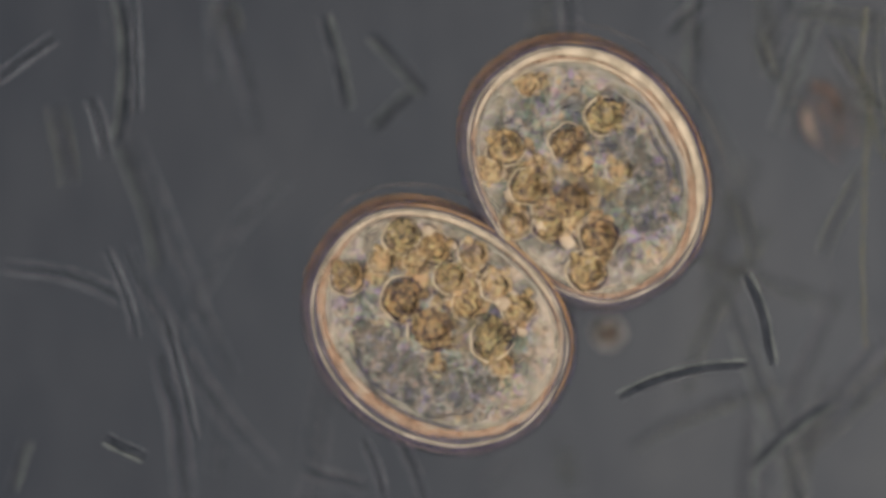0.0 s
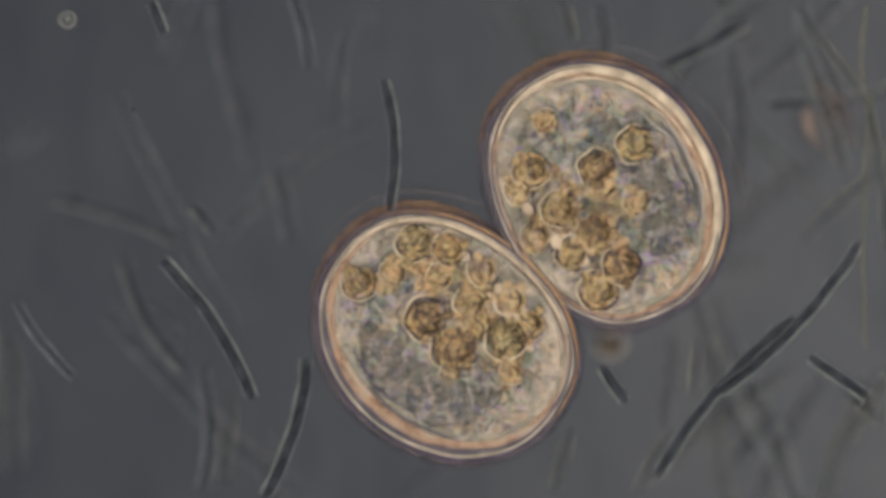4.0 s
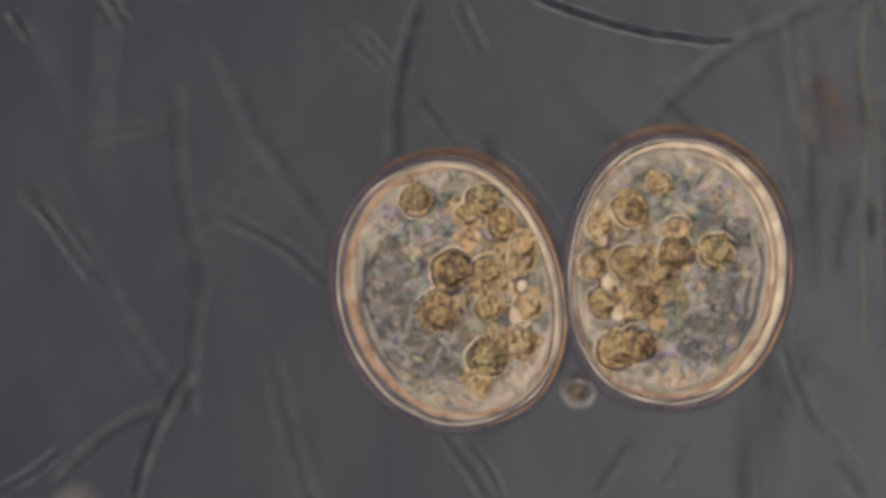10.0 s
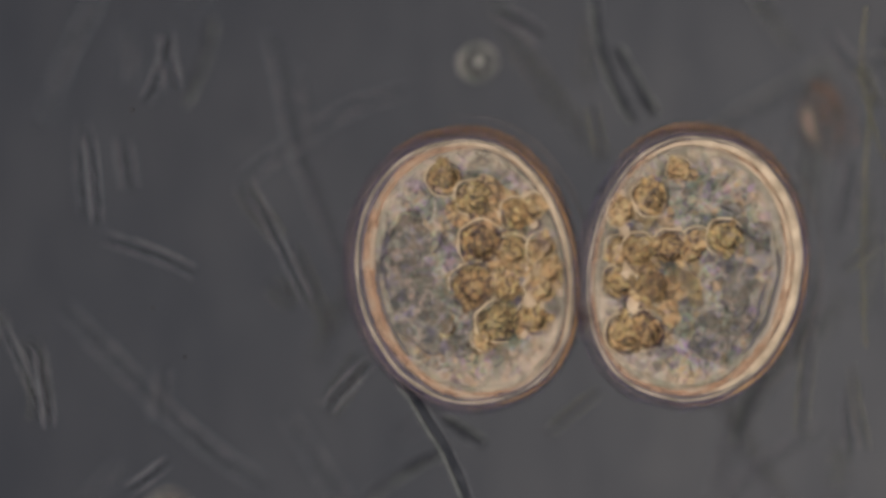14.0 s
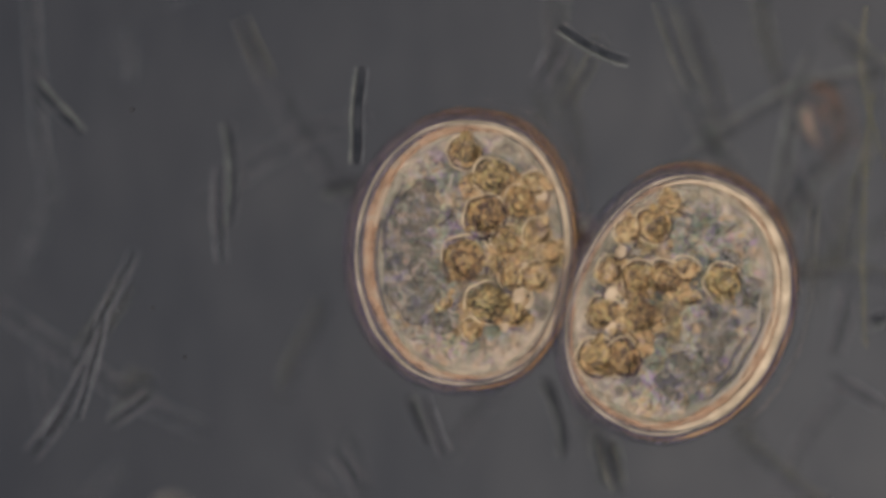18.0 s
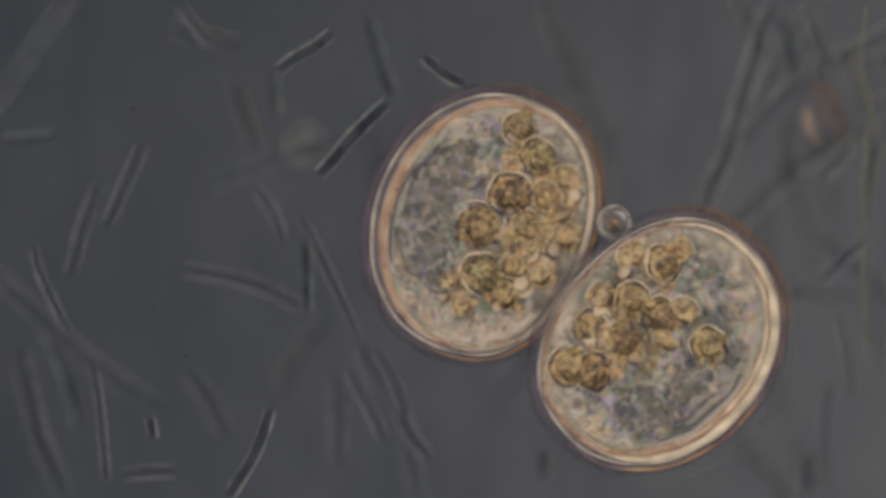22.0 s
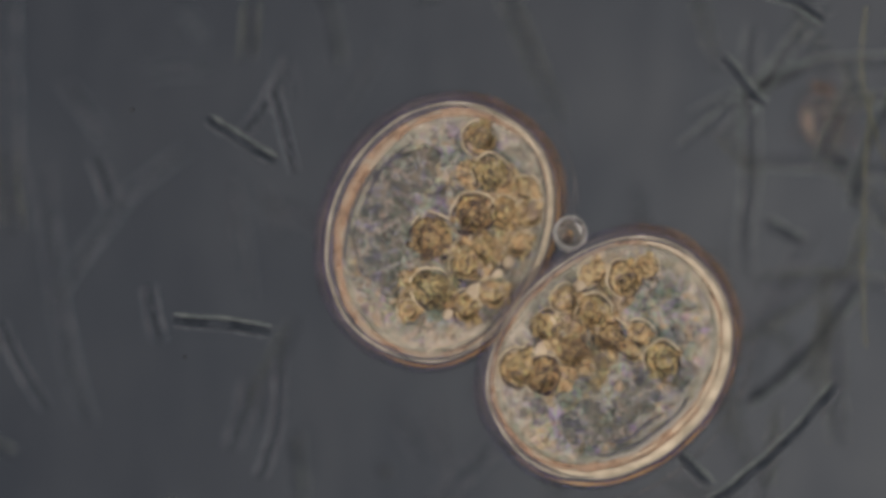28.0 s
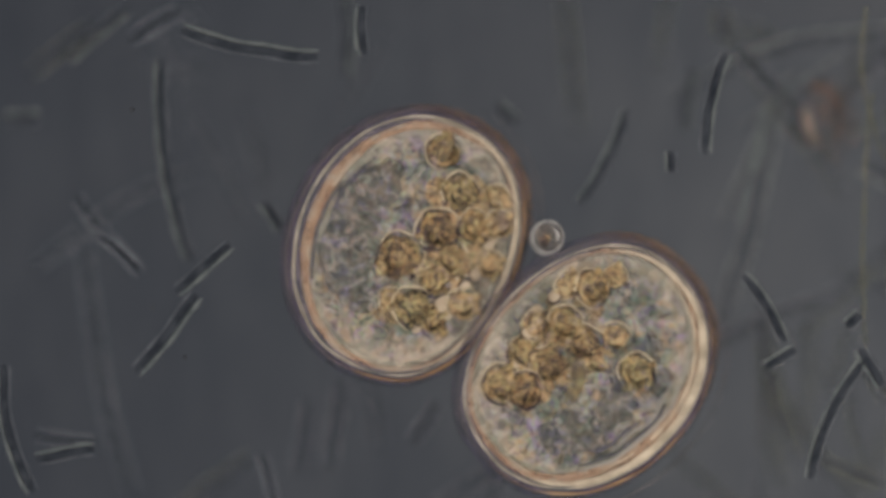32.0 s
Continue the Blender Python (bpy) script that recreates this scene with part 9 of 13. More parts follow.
    walk(ghosts[8], [(0, pose(-0.178, 0.335, 0.050, 0, 0, -57)), (1, pose(-0.178, 0.335, 0.050, 0, 0, -57)), (2, pose(-0.175, 0.182, 0.095, 0, 8, -57)), (3, pose(-0.130, 0.335, 0.050, 0, 0, -57)), (4, pose(-0.083, 0.335, 0.050, 0, 0, -57)), (4.5, pose(-0.058, 0.182, 0.095, 0, 11, -94)), (6.5, pose(-0.061, 0.167, 0.095, 0, 8, -48)), (7, pose(-0.239, 0.123, 0.095, 0, -11, -36)), (8, pose(-0.166, 0.220, 0.095, 0, 0, -48)), (9, pose(-0.026, 0.223, 0.095, 0, 11, -39)), (10, pose(-0.081, 0.214, 0.095, 0, -3, -45)), (11, pose(0.039, 0.185, 0.095, 0, 8, -90)), (12, pose(0.151, 0.202, 0.095, 0, -6, -96)), (13, pose(0.085, 0.220, 0.095, 0, 6, -90)), (14, pose(-0.186, 0.039, 0.095, 0, -8, -58)), (14.5, pose(0.021, 0.199, 0.095, 0, -3, -90)), (16.5, pose(-0.176, 0.335, 0.050, 0, 0, -90)), (17, pose(-0.221, 0.199, 0.095, 0, 0, -95)), (18, pose(-0.192, 0.208, 0.095, 0, 11, -72)), (19, pose(-0.303, 0.214, 0.095, 0, -3, -95)), (20, pose(-0.362, 0.161, 0.095, 0, 8, -52)), (21, pose(-0.125, 0.144, 0.095, 0, -6, -61)), (22, pose(-0.248, 0.223, 0.095, 0, 6, -18)), (23, pose(-0.148, 0.135, 0.095, 0, -8, -59)), (24, pose(-0.099, 0.117, 0.095, 0, 3, -113)), (25, pose(-0.359, 0.216, 0.095, 0, -11, -180)), (26, pose(-0.306, 0.190, 0.095, 0, 0, -262)), (26.5, pose(-0.288, 0.335, 0.050, 0, 0, -262)), (28.5, pose(-0.192, 0.211, 0.095, 0, 3, -284)), (29, pose(-0.332, 0.223, 0.095, 0, 8, -263)), (30, pose(-0.364, -0.148, 0.095, 0, -6, -279)), (31, pose(-0.207, -0.081, 0.095, 0, 6, -252)), (32, pose(-0.210, -0.335, 0.050, 0, 0, -252))])
    walk(ghosts[9], [(0, pose(-0.392, 0.109, 0.085, 0, -9, -79)), (1, pose(-0.366, 0.182, 0.085, 0, 0, -67)), (2, pose(-0.315, 0.343, 0.050, 0, 0, -67)), (3, pose(-0.256, 0.133, 0.085, 0, -2, -85)), (4, pose(-0.547, 0.006, 0.050, 0, 0, -85)), (4.5, pose(-0.190, -0.058, 0.085, 0, -9, -56)), (6.5, pose(-0.213, -0.029, 0.085, 0, 9, -82)), (7, pose(-0.231, -0.343, 0.050, 0, 0, -82)), (8, pose(-0.257, -0.196, 0.085, 0, 2, -90)), (9, pose(-0.293, -0.243, 0.085, 0, -9, -8)), (10, pose(-0.404, 0.036, 0.085, 0, 0, -47)), (11, pose(-0.547, -0.059, 0.050, 0, 0, -47)), (12, pose(-0.416, -0.152, 0.085, 0, -2, -60)), (13, pose(-0.375, -0.205, 0.085, 0, 7, -85)), (14, pose(-0.420, -0.134, 0.085, 0, -5, -84)), (14.5, pose(-0.547, -0.117, 0.050, 0, 0, -84)), (16.5, pose(-0.143, -0.040, 0.085, 0, -2, -74)), (17, pose(-0.152, -0.199, 0.085, 0, 2, -94)), (18, pose(-0.348, -0.070, 0.085, 0, -9, -124)), (19, pose(-0.419, 0.150, 0.085, 0, 0, -160)), (20, pose(-0.430, -0.032, 0.085, 0, 9, -245)), (21, pose(-0.304, 0.086, 0.085, 0, -2, -208)), (22, pose(-0.208, 0.141, 0.085, 0, 7, -254)), (23, pose(-0.175, 0.343, 0.050, 0, 0, -254)), (24, pose(-0.137, 0.127, 0.085, 0, 5, -245)), (25, pose(-0.357, 0.021, 0.085, 0, -7, -259)), (26, pose(-0.325, 0.103, 0.085, 0, 2, -240)), (26.5, pose(-0.547, 0.095, 0.050, 0, 0, -240)), (28.5, pose(-0.331, 0.056, 0.085, 0, 5, -270)), (29, pose(-0.216, 0.197, 0.085, 0, 9, -259)), (30, pose(-0.422, 0.039, 0.085, 0, -2, -274)), (31, pose(-0.334, 0.215, 0.085, 0, 7, -265)), (32, pose(-0.398, 0.209, 0.085, 0, -5, -324))])
    walk(ghosts[10], [(0, pose(0.137, -0.347, 0.050, 0, 0, 80)), (1, pose(0.136, -0.197, 0.075, 0, 2, 80)), (2, pose(0.246, -0.347, 0.050, 0, 0, 80)), (3, pose(0.351, -0.176, 0.075, 0, 0, 95)), (4, pose(0.236, -0.138, 0.075, 0, 8, 87)), (4.5, pose(0.357, 0.039, 0.075, 0, -6, 37)), (6.5, pose(0.551, -0.103, 0.050, 0, 0, 37)), (7, pose(0.316, -0.347, 0.050, 0, 0, 37)), (8, pose(0.295, -0.208, 0.075, 0, 4, 79)), (9, pose(0.551, -0.093, 0.050, 0, 0, 79)), (10, pose(0.418, 0.024, 0.075, 0, 2, 87)), (11, pose(0.418, 0.004, 0.075, 0, -8, 93)), (12, pose(0.389, 0.068, 0.075, 0, 0, 94)), (12.5, pose(0.406, -0.067, 0.022, 0, 0, 90)), (13, pose(0.407, -0.200, 0.075, 0, 8, 86)), (14, pose(0.380, -0.070, 0.075, 0, -2, 81)), (14.5, pose(0.551, -0.082, 0.050, 0, 0, 81)), (16.5, pose(0.380, -0.126, 0.075, 0, 0, 84)), (17, pose(0.380, -0.194, 0.075, 0, 4, 90)), (18, pose(0.146, -0.347, 0.050, 0, 0, 90)), (19, pose(-0.092, -0.347, 0.050, 0, 0, 90)), (20, pose(-0.326, -0.188, 0.075, 0, -8, 111)), (21, pose(-0.219, -0.347, 0.050, 0, 0, 111)), (22, pose(-0.108, -0.176, 0.075, 0, 8, 96)), (23, pose(0.062, -0.176, 0.075, 0, -2, 103)), (24, pose(0.024, -0.347, 0.050, 0, 0, 103)), (25, pose(-0.014, -0.197, 0.075, 0, -4, 112)), (26, pose(-0.226, -0.176, 0.075, 0, 4, 90)), (26.5, pose(-0.214, -0.347, 0.050, 0, 0, 90)), (28.5, pose(-0.159, -0.347, 0.050, 0, 0, 90)), (29, pose(-0.144, -0.173, 0.075, 0, -8, 90)), (30, pose(-0.032, -0.220, 0.075, 0, 0, 80)), (31, pose(-0.026, -0.211, 0.075, 0, 8, 104)), (32, pose(-0.111, -0.182, 0.075, 0, -2, 86))])
    walk(ghosts[11], [(0, pose(0.426, 0.181, 0.100, 0, -4, -52)), (1, pose(0.362, 0.350, 0.050, 0, 0, -52)), (2, pose(0.285, 0.138, 0.100, 0, -6, -54)), (3, pose(0.344, 0.350, 0.050, 0, 0, -54)), (4, pose(0.391, 0.202, 0.100, 0, -8, -65)), (4.5, pose(0.554, 0.192, 0.050, 0, 0, -65)), (6.5, pose(0.403, 0.135, 0.100, 0, -6, -86)), (7, pose(0.554, 0.036, 0.050, 0, 0, -86)), (8, pose(0.352, -0.163, 0.100, 0, 6, -92)), (9, pose(0.371, -0.157, 0.100, 0, -4, -90)), (10, pose(0.371, -0.148, 0.100, 0, 4, -65)), (10.5, pose(0.340, -0.154, 0.100, 0, 0, -108)), (11, pose(0.310, -0.160, 0.100, 0, -6, -152)), (12, pose(-0.026, 0.350, 0.050, 0, 0, -152)), (13, pose(-0.361, 0.222, 0.100, 0, -8, -208)), (14, pose(-0.303, -0.005, 0.100, 0, 0, -199)), (14.5, pose(-0.381, -0.017, 0.100, 0, 4, -144)), (16.5, pose(-0.554, 0.059, 0.050, 0, 0, -144)), (17, pose(-0.259, 0.076, 0.100, 0, 6, -117)), (18, pose(-0.230, 0.036, 0.100, 0, -4, -87)), (19, pose(-0.247, 0.015, 0.100, 0, 4, -99)), (20, pose(-0.367, -0.198, 0.100, 0, -6, -66)), (21, pose(-0.431, 0.015, 0.100, 0, 2, -68)), (22, pose(-0.370, 0.021, 0.100, 0, -8, -105)), (23, pose(-0.338, 0.044, 0.100, 0, 0, -75)), (24, pose(-0.364, 0.116, 0.100, 0, 8, 5)), (25, pose(-0.422, 0.103, 0.100, 0, -2, -30)), (26, pose(-0.364, 0.111, 0.100, 0, 6, -63)), (26.5, pose(-0.554, 0.062, 0.050, 0, 0, -63)), (28.5, pose(-0.413, -0.139, 0.100, 0, 8, -61)), (29, pose(-0.554, -0.085, 0.050, 0, 0, -61)), (30, pose(-0.203, 0.030, 0.100, 0, 2, -57)), (31, pose(-0.554, 0.023, 0.050, 0, 0, -57)), (32, pose(-0.346, 0.015, 0.100, 0, 0, -47))])
    walk(ghosts[12], [(0, pose(0.410, 0.243, 0.090, 0, -2, -3)), (1, pose(0.167, 0.351, 0.050, 0, 0, -3)), (2, pose(-0.083, 0.351, 0.050, 0, 0, -3)), (3, pose(-0.327, 0.056, 0.090, 0, 4, 9)), (4, pose(-0.223, -0.195, 0.090, 0, -6, 88)), (4.5, pose(-0.374, -0.201, 0.090, 0, -2, 118)), (6.5, pose(-0.555, 0.015, 0.050, 0, 0, 118)), (7, pose(-0.198, 0.351, 0.050, 0, 0, 118)), (8, pose(-0.124, 0.176, 0.090, 0, 8, 100)), (9, pose(-0.178, 0.083, 0.090, 0, -2, 97)), (10, pose(-0.336, 0.123, 0.090, 0, 6, 14)), (11, pose(-0.356, 0.091, 0.090, 0, -4, -56)), (12, pose(-0.266, -0.213, 0.090, 0, 4, -38)), (13, pose(-0.336, -0.187, 0.090, 0, -6, -90)), (14, pose(-0.134, -0.040, 0.090, 0, 2, -63)), (14.25, pose(-0.033, 0.079, 0.022, 0, 0, -81)), (14.5, pose(0.069, 0.194, 0.090, 0, 6, -99)), (15.84, pose(0.283, 0.110, 0.022, 0, 0, -97)), (16.5, pose(0.378, 0.065, 0.090, 0, 4, -96)), (17, pose(0.410, 0.015, 0.090, 0, 8, -100)), (18, pose(0.425, 0.030, 0.090, 0, -2, -96)), (19, pose(0.555, 0.102, 0.050, 0, 0, -96)), (20, pose(0.416, 0.170, 0.090, 0, -4, -93)), (21, pose(0.437, 0.138, 0.090, 0, 4, -90)), (22, pose(0.442, 0.074, 0.090, 0, -6, -90)), (23, pose(0.555, 0.131, 0.050, 0, 0, -90)), (24, pose(0.555, 0.188, 0.050, 0, 0, -90)), (25, pose(0.404, 0.241, 0.090, 0, 0, -6)), (26, pose(0.372, 0.042, 0.090, 0, 8, 60)), (26.5, pose(0.416, -0.163, 0.090, 0, -6, 86)), (28.5, pose(0.555, -0.047, 0.050, 0, 0, 86)), (29, pose(0.425, -0.017, 0.090, 0, -4, 77)), (30, pose(0.555, 0.088, 0.050, 0, 0, 77)), (31, pose(0.208, 0.191, 0.090, 0, -6, 61)), (32, pose(0.212, 0.351, 0.050, 0, 0, 61))])
    walk(ghosts[13], [(0, pose(0.554, 0.075, 0.050, 0, 0, 8)), (1, pose(0.359, 0.074, 0.080, 0, 8, 8)), (2, pose(0.165, 0.350, 0.050, 0, 0, 8)), (3, pose(-0.032, 0.180, 0.080, 0, 6, 72)), (4, pose(-0.105, 0.180, 0.080, 0, -4, 81)), (4.5, pose(-0.082, 0.350, 0.050, 0, 0, 81)), (6.5, pose(0.017, 0.350, 0.050, 0, 0, 81)), (7, pose(0.042, 0.194, 0.080, 0, 2, 117)), (8, pose(0.102, 0.192, 0.080, 0, -8, 84)), (9, pose(0.291, 0.200, 0.080, 0, 0, 74)), (10, pose(0.253, 0.139, 0.080, 0, 8, 135)), (11, pose(0.188, 0.350, 0.050, 0, 0, 135)), (12, pose(0.118, 0.177, 0.080, 0, 6, 86)), (13, pose(-0.264, 0.165, 0.080, 0, -4, 93)), (14, pose(-0.372, 0.083, 0.080, 0, 4, 90)), (14.5, pose(-0.554, 0.035, 0.050, 0, 0, 90)), (16.5, pose(-0.411, -0.158, 0.080, 0, 6, 133)), (17, pose(-0.302, -0.120, 0.080, 0, -8, 129)), (18, pose(-0.554, 0.039, 0.050, 0, 0, 129)), (19, pose(-0.284, 0.197, 0.080, 0, 8, 82)), (20, pose(-0.362, 0.350, 0.050, 0, 0, 82)), (21, pose(-0.431, 0.186, 0.080, 0, 6, 65)), (22, pose(-0.554, -0.008, 0.050, 0, 0, 65)), (23, pose(-0.290, -0.202, 0.080, 0, 4, 65)), (24, pose(-0.419, -0.073, 0.080, 0, -6, -20)), (25, pose(-0.554, -0.050, 0.050, 0, 0, -20)), (26, pose(-0.205, -0.026, 0.080, 0, -8, -81)), (26.5, pose(-0.161, 0.147, 0.080, 0, -4, -72)), (28.5, pose(-0.202, 0.159, 0.080, 0, -6, -135)), (29, pose(-0.221, 0.350, 0.050, 0, 0, -135)), (30, pose(-0.252, 0.133, 0.080, 0, 6, -65)), (31, pose(-0.211, 0.106, 0.080, 0, -4, -67)), (32, pose(-0.213, 0.350, 0.050, 0, 0, -67))])
    walk(ghosts[14], [(0, pose(0.425, -0.135, 0.070, 0, 2, 48)), (1, pose(0.556, -0.122, 0.050, 0, 0, 48)), (2, pose(0.556, -0.108, 0.050, 0, 0, 48)), (3, pose(0.437, -0.094, 0.070, 0, 8, 87)), (4, pose(0.556, -0.025, 0.050, 0, 0, 87)), (4.5, pose(0.556, 0.009, 0.050, 0, 0, 87)), (6.5, pose(0.326, 0.352, 0.050, 0, 0, 87)), (7, pose(0.307, 0.180, 0.070, 0, 4, 93)), (8, pose(0.419, -0.002, 0.070, 0, -6, 80)), (9, pose(0.416, 0.169, 0.070, 0, 2, 98)), (10, pose(0.437, 0.154, 0.070, 0, -8, 92)), (11, pose(0.556, 0.092, 0.050, 0, 0, 92)), (12, pose(0.556, 0.028, 0.050, 0, 0, 92)), (13, pose(0.440, -0.035, 0.070, 0, -2, 90)), (14, pose(0.431, 0.186, 0.070, 0, 6, 125)), (14.5, pose(0.443, 0.189, 0.070, 0, -8, 110)), (16.5, pose(0.443, 0.083, 0.070, 0, 8, 93)), (17, pose(0.384, 0.110, 0.070, 0, -6, 86)), (18, pose(0.375, 0.060, 0.070, 0, 2, 111)), (19, pose(0.556, -0.004, 0.050, 0, 0, 111)), (20, pose(0.556, -0.069, 0.050, 0, 0, 111)), (21, pose(0.428, -0.132, 0.070, 0, 8, 112)), (22, pose(0.399, -0.197, 0.070, 0, -2, 82)), (23, pose(0.556, -0.114, 0.050, 0, 0, 82)), (24, pose(0.443, -0.029, 0.070, 0, -4, 87)), (25, pose(0.413, -0.159, 0.070, 0, 4, 132)), (26, pose(0.254, 0.116, 0.070, 0, -6, 152)), (26.5, pose(0.401, 0.185, 0.070, 0, -2, 181)), (28.5, pose(0.300, 0.352, 0.050, 0, 0, 181)), (29, pose(0.272, 0.178, 0.070, 0, 0, 167)), (30, pose(0.231, 0.352, 0.050, 0, 0, 167)), (31, pose(0.186, 0.169, 0.070, 0, -2, 126)), (32, pose(0.340, 0.175, 0.070, 0, 6, 129))])
    walk(ghosts[15], [(0, pose(-0.394, -0.037, 0.095, 0, 3, -18)), (1, pose(-0.567, 0.066, 0.050, 0, 0, -18)), (2, pose(-0.289, 0.167, 0.095, 0, 2, -58)), (3, pose(-0.300, 0.152, 0.095, 0, -6, -85)), (4, pose(-0.251, -0.186, 0.095, 0, 0, -93)), (4.5, pose(-0.261, -0.363, 0.050, 0, 0, -93)), (6.5, pose(-0.285, -0.363, 0.050, 0, 0, -93)), (7, pose(-0.286, -0.119, 0.095, 0, 5, -49)), (8, pose(-0.277, -0.116, 0.095, 0, -3, -59)), (9, pose(-0.294, -0.029, 0.095, 0, 3, -56)), (10, pose(-0.178, -0.002, 0.095, 0, -5, -35)), (11, pose(-0.160, 0.112, 0.095, 0, 2, -98)), (12, pose(-0.178, 0.202, 0.095, 0, -6, -39)), (13, pose(-0.227, 0.182, 0.095, 0, 0, -57)), (14, pose(-0.276, 0.363, 0.050, 0, 0, -57)), (14.5, pose(-0.299, 0.363, 0.050, 0, 0, -57)), (16.5, pose(-0.382, 0.024, 0.095, 0, -6, -49)), (17, pose(-0.567, 0.041, 0.050, 0, 0, -49)), (18, pose(-0.567, 0.074, 0.050, 0, 0, -49)), (19, pose(-0.240, 0.363, 0.050, 0, 0, -49)), (20, pose(-0.178, 0.138, 0.095, 0, 2, -47)), (21, pose(-0.014, 0.196, 0.095, 0, -6, -58)), (22, pose(-0.210, -0.043, 0.095, 0, 0, -20)), (23, pose(0.018, -0.183, 0.095, 0, 6, -82)), (24, pose(-0.169, -0.183, 0.095, 0, -2, -103)), (25, pose(-0.175, -0.363, 0.050, 0, 0, -103)), (26, pose(-0.175, -0.180, 0.095, 0, -3, -93)), (26.5, pose(-0.175, -0.160, 0.095, 0, 0, -73)), (28.5, pose(-0.183, -0.192, 0.095, 0, -2, -108)), (29, pose(-0.173, -0.363, 0.050, 0, 0, -108)), (30, pose(-0.143, 0.161, 0.095, 0, -6, -79)), (30.5, pose(-0.154, 0.050, 0.022, 0, 0, -73)), (31, pose(-0.157, -0.064, 0.095, 0, 0, -68)), (32, pose(-0.160, -0.363, 0.050, 0, 0, -68))])
    walk(ghosts[16], [(0, pose(-0.278, -0.187, 0.085, 0, 4, -81)), (1, pose(-0.297, -0.146, 0.085, 0, -3, -94)), (2, pose(0.038, -0.379, 0.050, 0, 0, -94)), (3, pose(0.371, -0.005, 0.085, 0, -4, -121)), (4, pose(0.305, 0.130, 0.085, 0, 1, -88)), (4.5, pose(0.210, 0.379, 0.050, 0, 0, -88)), (6.5, pose(-0.184, 0.115, 0.085, 0, 3, -117)), (7, pose(-0.137, 0.124, 0.085, 0, 5, -34)), (8, pose(-0.583, -0.011, 0.050, 0, 0, -34)), (9, pose(-0.310, -0.146, 0.085, 0, 4, 25)), (10, pose(-0.583, -0.109, 0.050, 0, 0, 25)), (11, pose(-0.322, -0.070, 0.085, 0, 3, -51)), (12, pose(-0.583, -0.066, 0.050, 0, 0, -51)), (13, pose(-0.407, -0.061, 0.085, 0, 1, 16)), (14, pose(-0.583, -0.031, 0.050, 0, 0, 16)), (14.5, pose(-0.583, -0.015, 0.050, 0, 0, 16)), (16.5, pose(-0.583, 0.047, 0.050, 0, 0, 16)), (17, pose(-0.583, 0.063, 0.050, 0, 0, 16)), (18, pose(-0.583, 0.094, 0.050, 0, 0, 16)), (18.5, pose(-0.502, 0.109, 0.068, 0, 0, 59)), (19, pose(-0.422, 0.124, 0.085, 0, -3, 102)), (20, pose(-0.583, 0.022, 0.050, 0, 0, 102)), (21, pose(-0.583, -0.081, 0.050, 0, 0, 102)), (22, pose(-0.419, -0.181, 0.085, 0, 1, 108)), (23, pose(-0.583, 0.029, 0.050, 0, 0, 108)), (24, pose(-0.164, 0.238, 0.085, 0, 0, 182)), (25, pose(-0.169, 0.379, 0.050, 0, 0, 182)), (25.5, pose(-0.169, 0.220, 0.068, 0, 0, 225)), (26, pose(-0.169, 0.062, 0.085, 0, -1, 268)), (26.5, pose(-0.216, -0.146, 0.085, 0, 1, 278)), (27.18, pose(-0.019, -0.090, 0.022, 0, 0, 275)), (27.84, pose(0.177, -0.033, 0.022, 0, 0, 272)), (28.5, pose(0.364, 0.024, 0.085, 0, 0, 268)), (29, pose(0.583, 0.031, 0.050, 0, 0, 268)), (30, pose(-0.032, 0.379, 0.050, 0, 0, 268)), (31, pose(-0.296, 0.059, 0.085, 0, 1, 266)), (32, pose(-0.583, 0.060, 0.050, 0, 0, 266))])
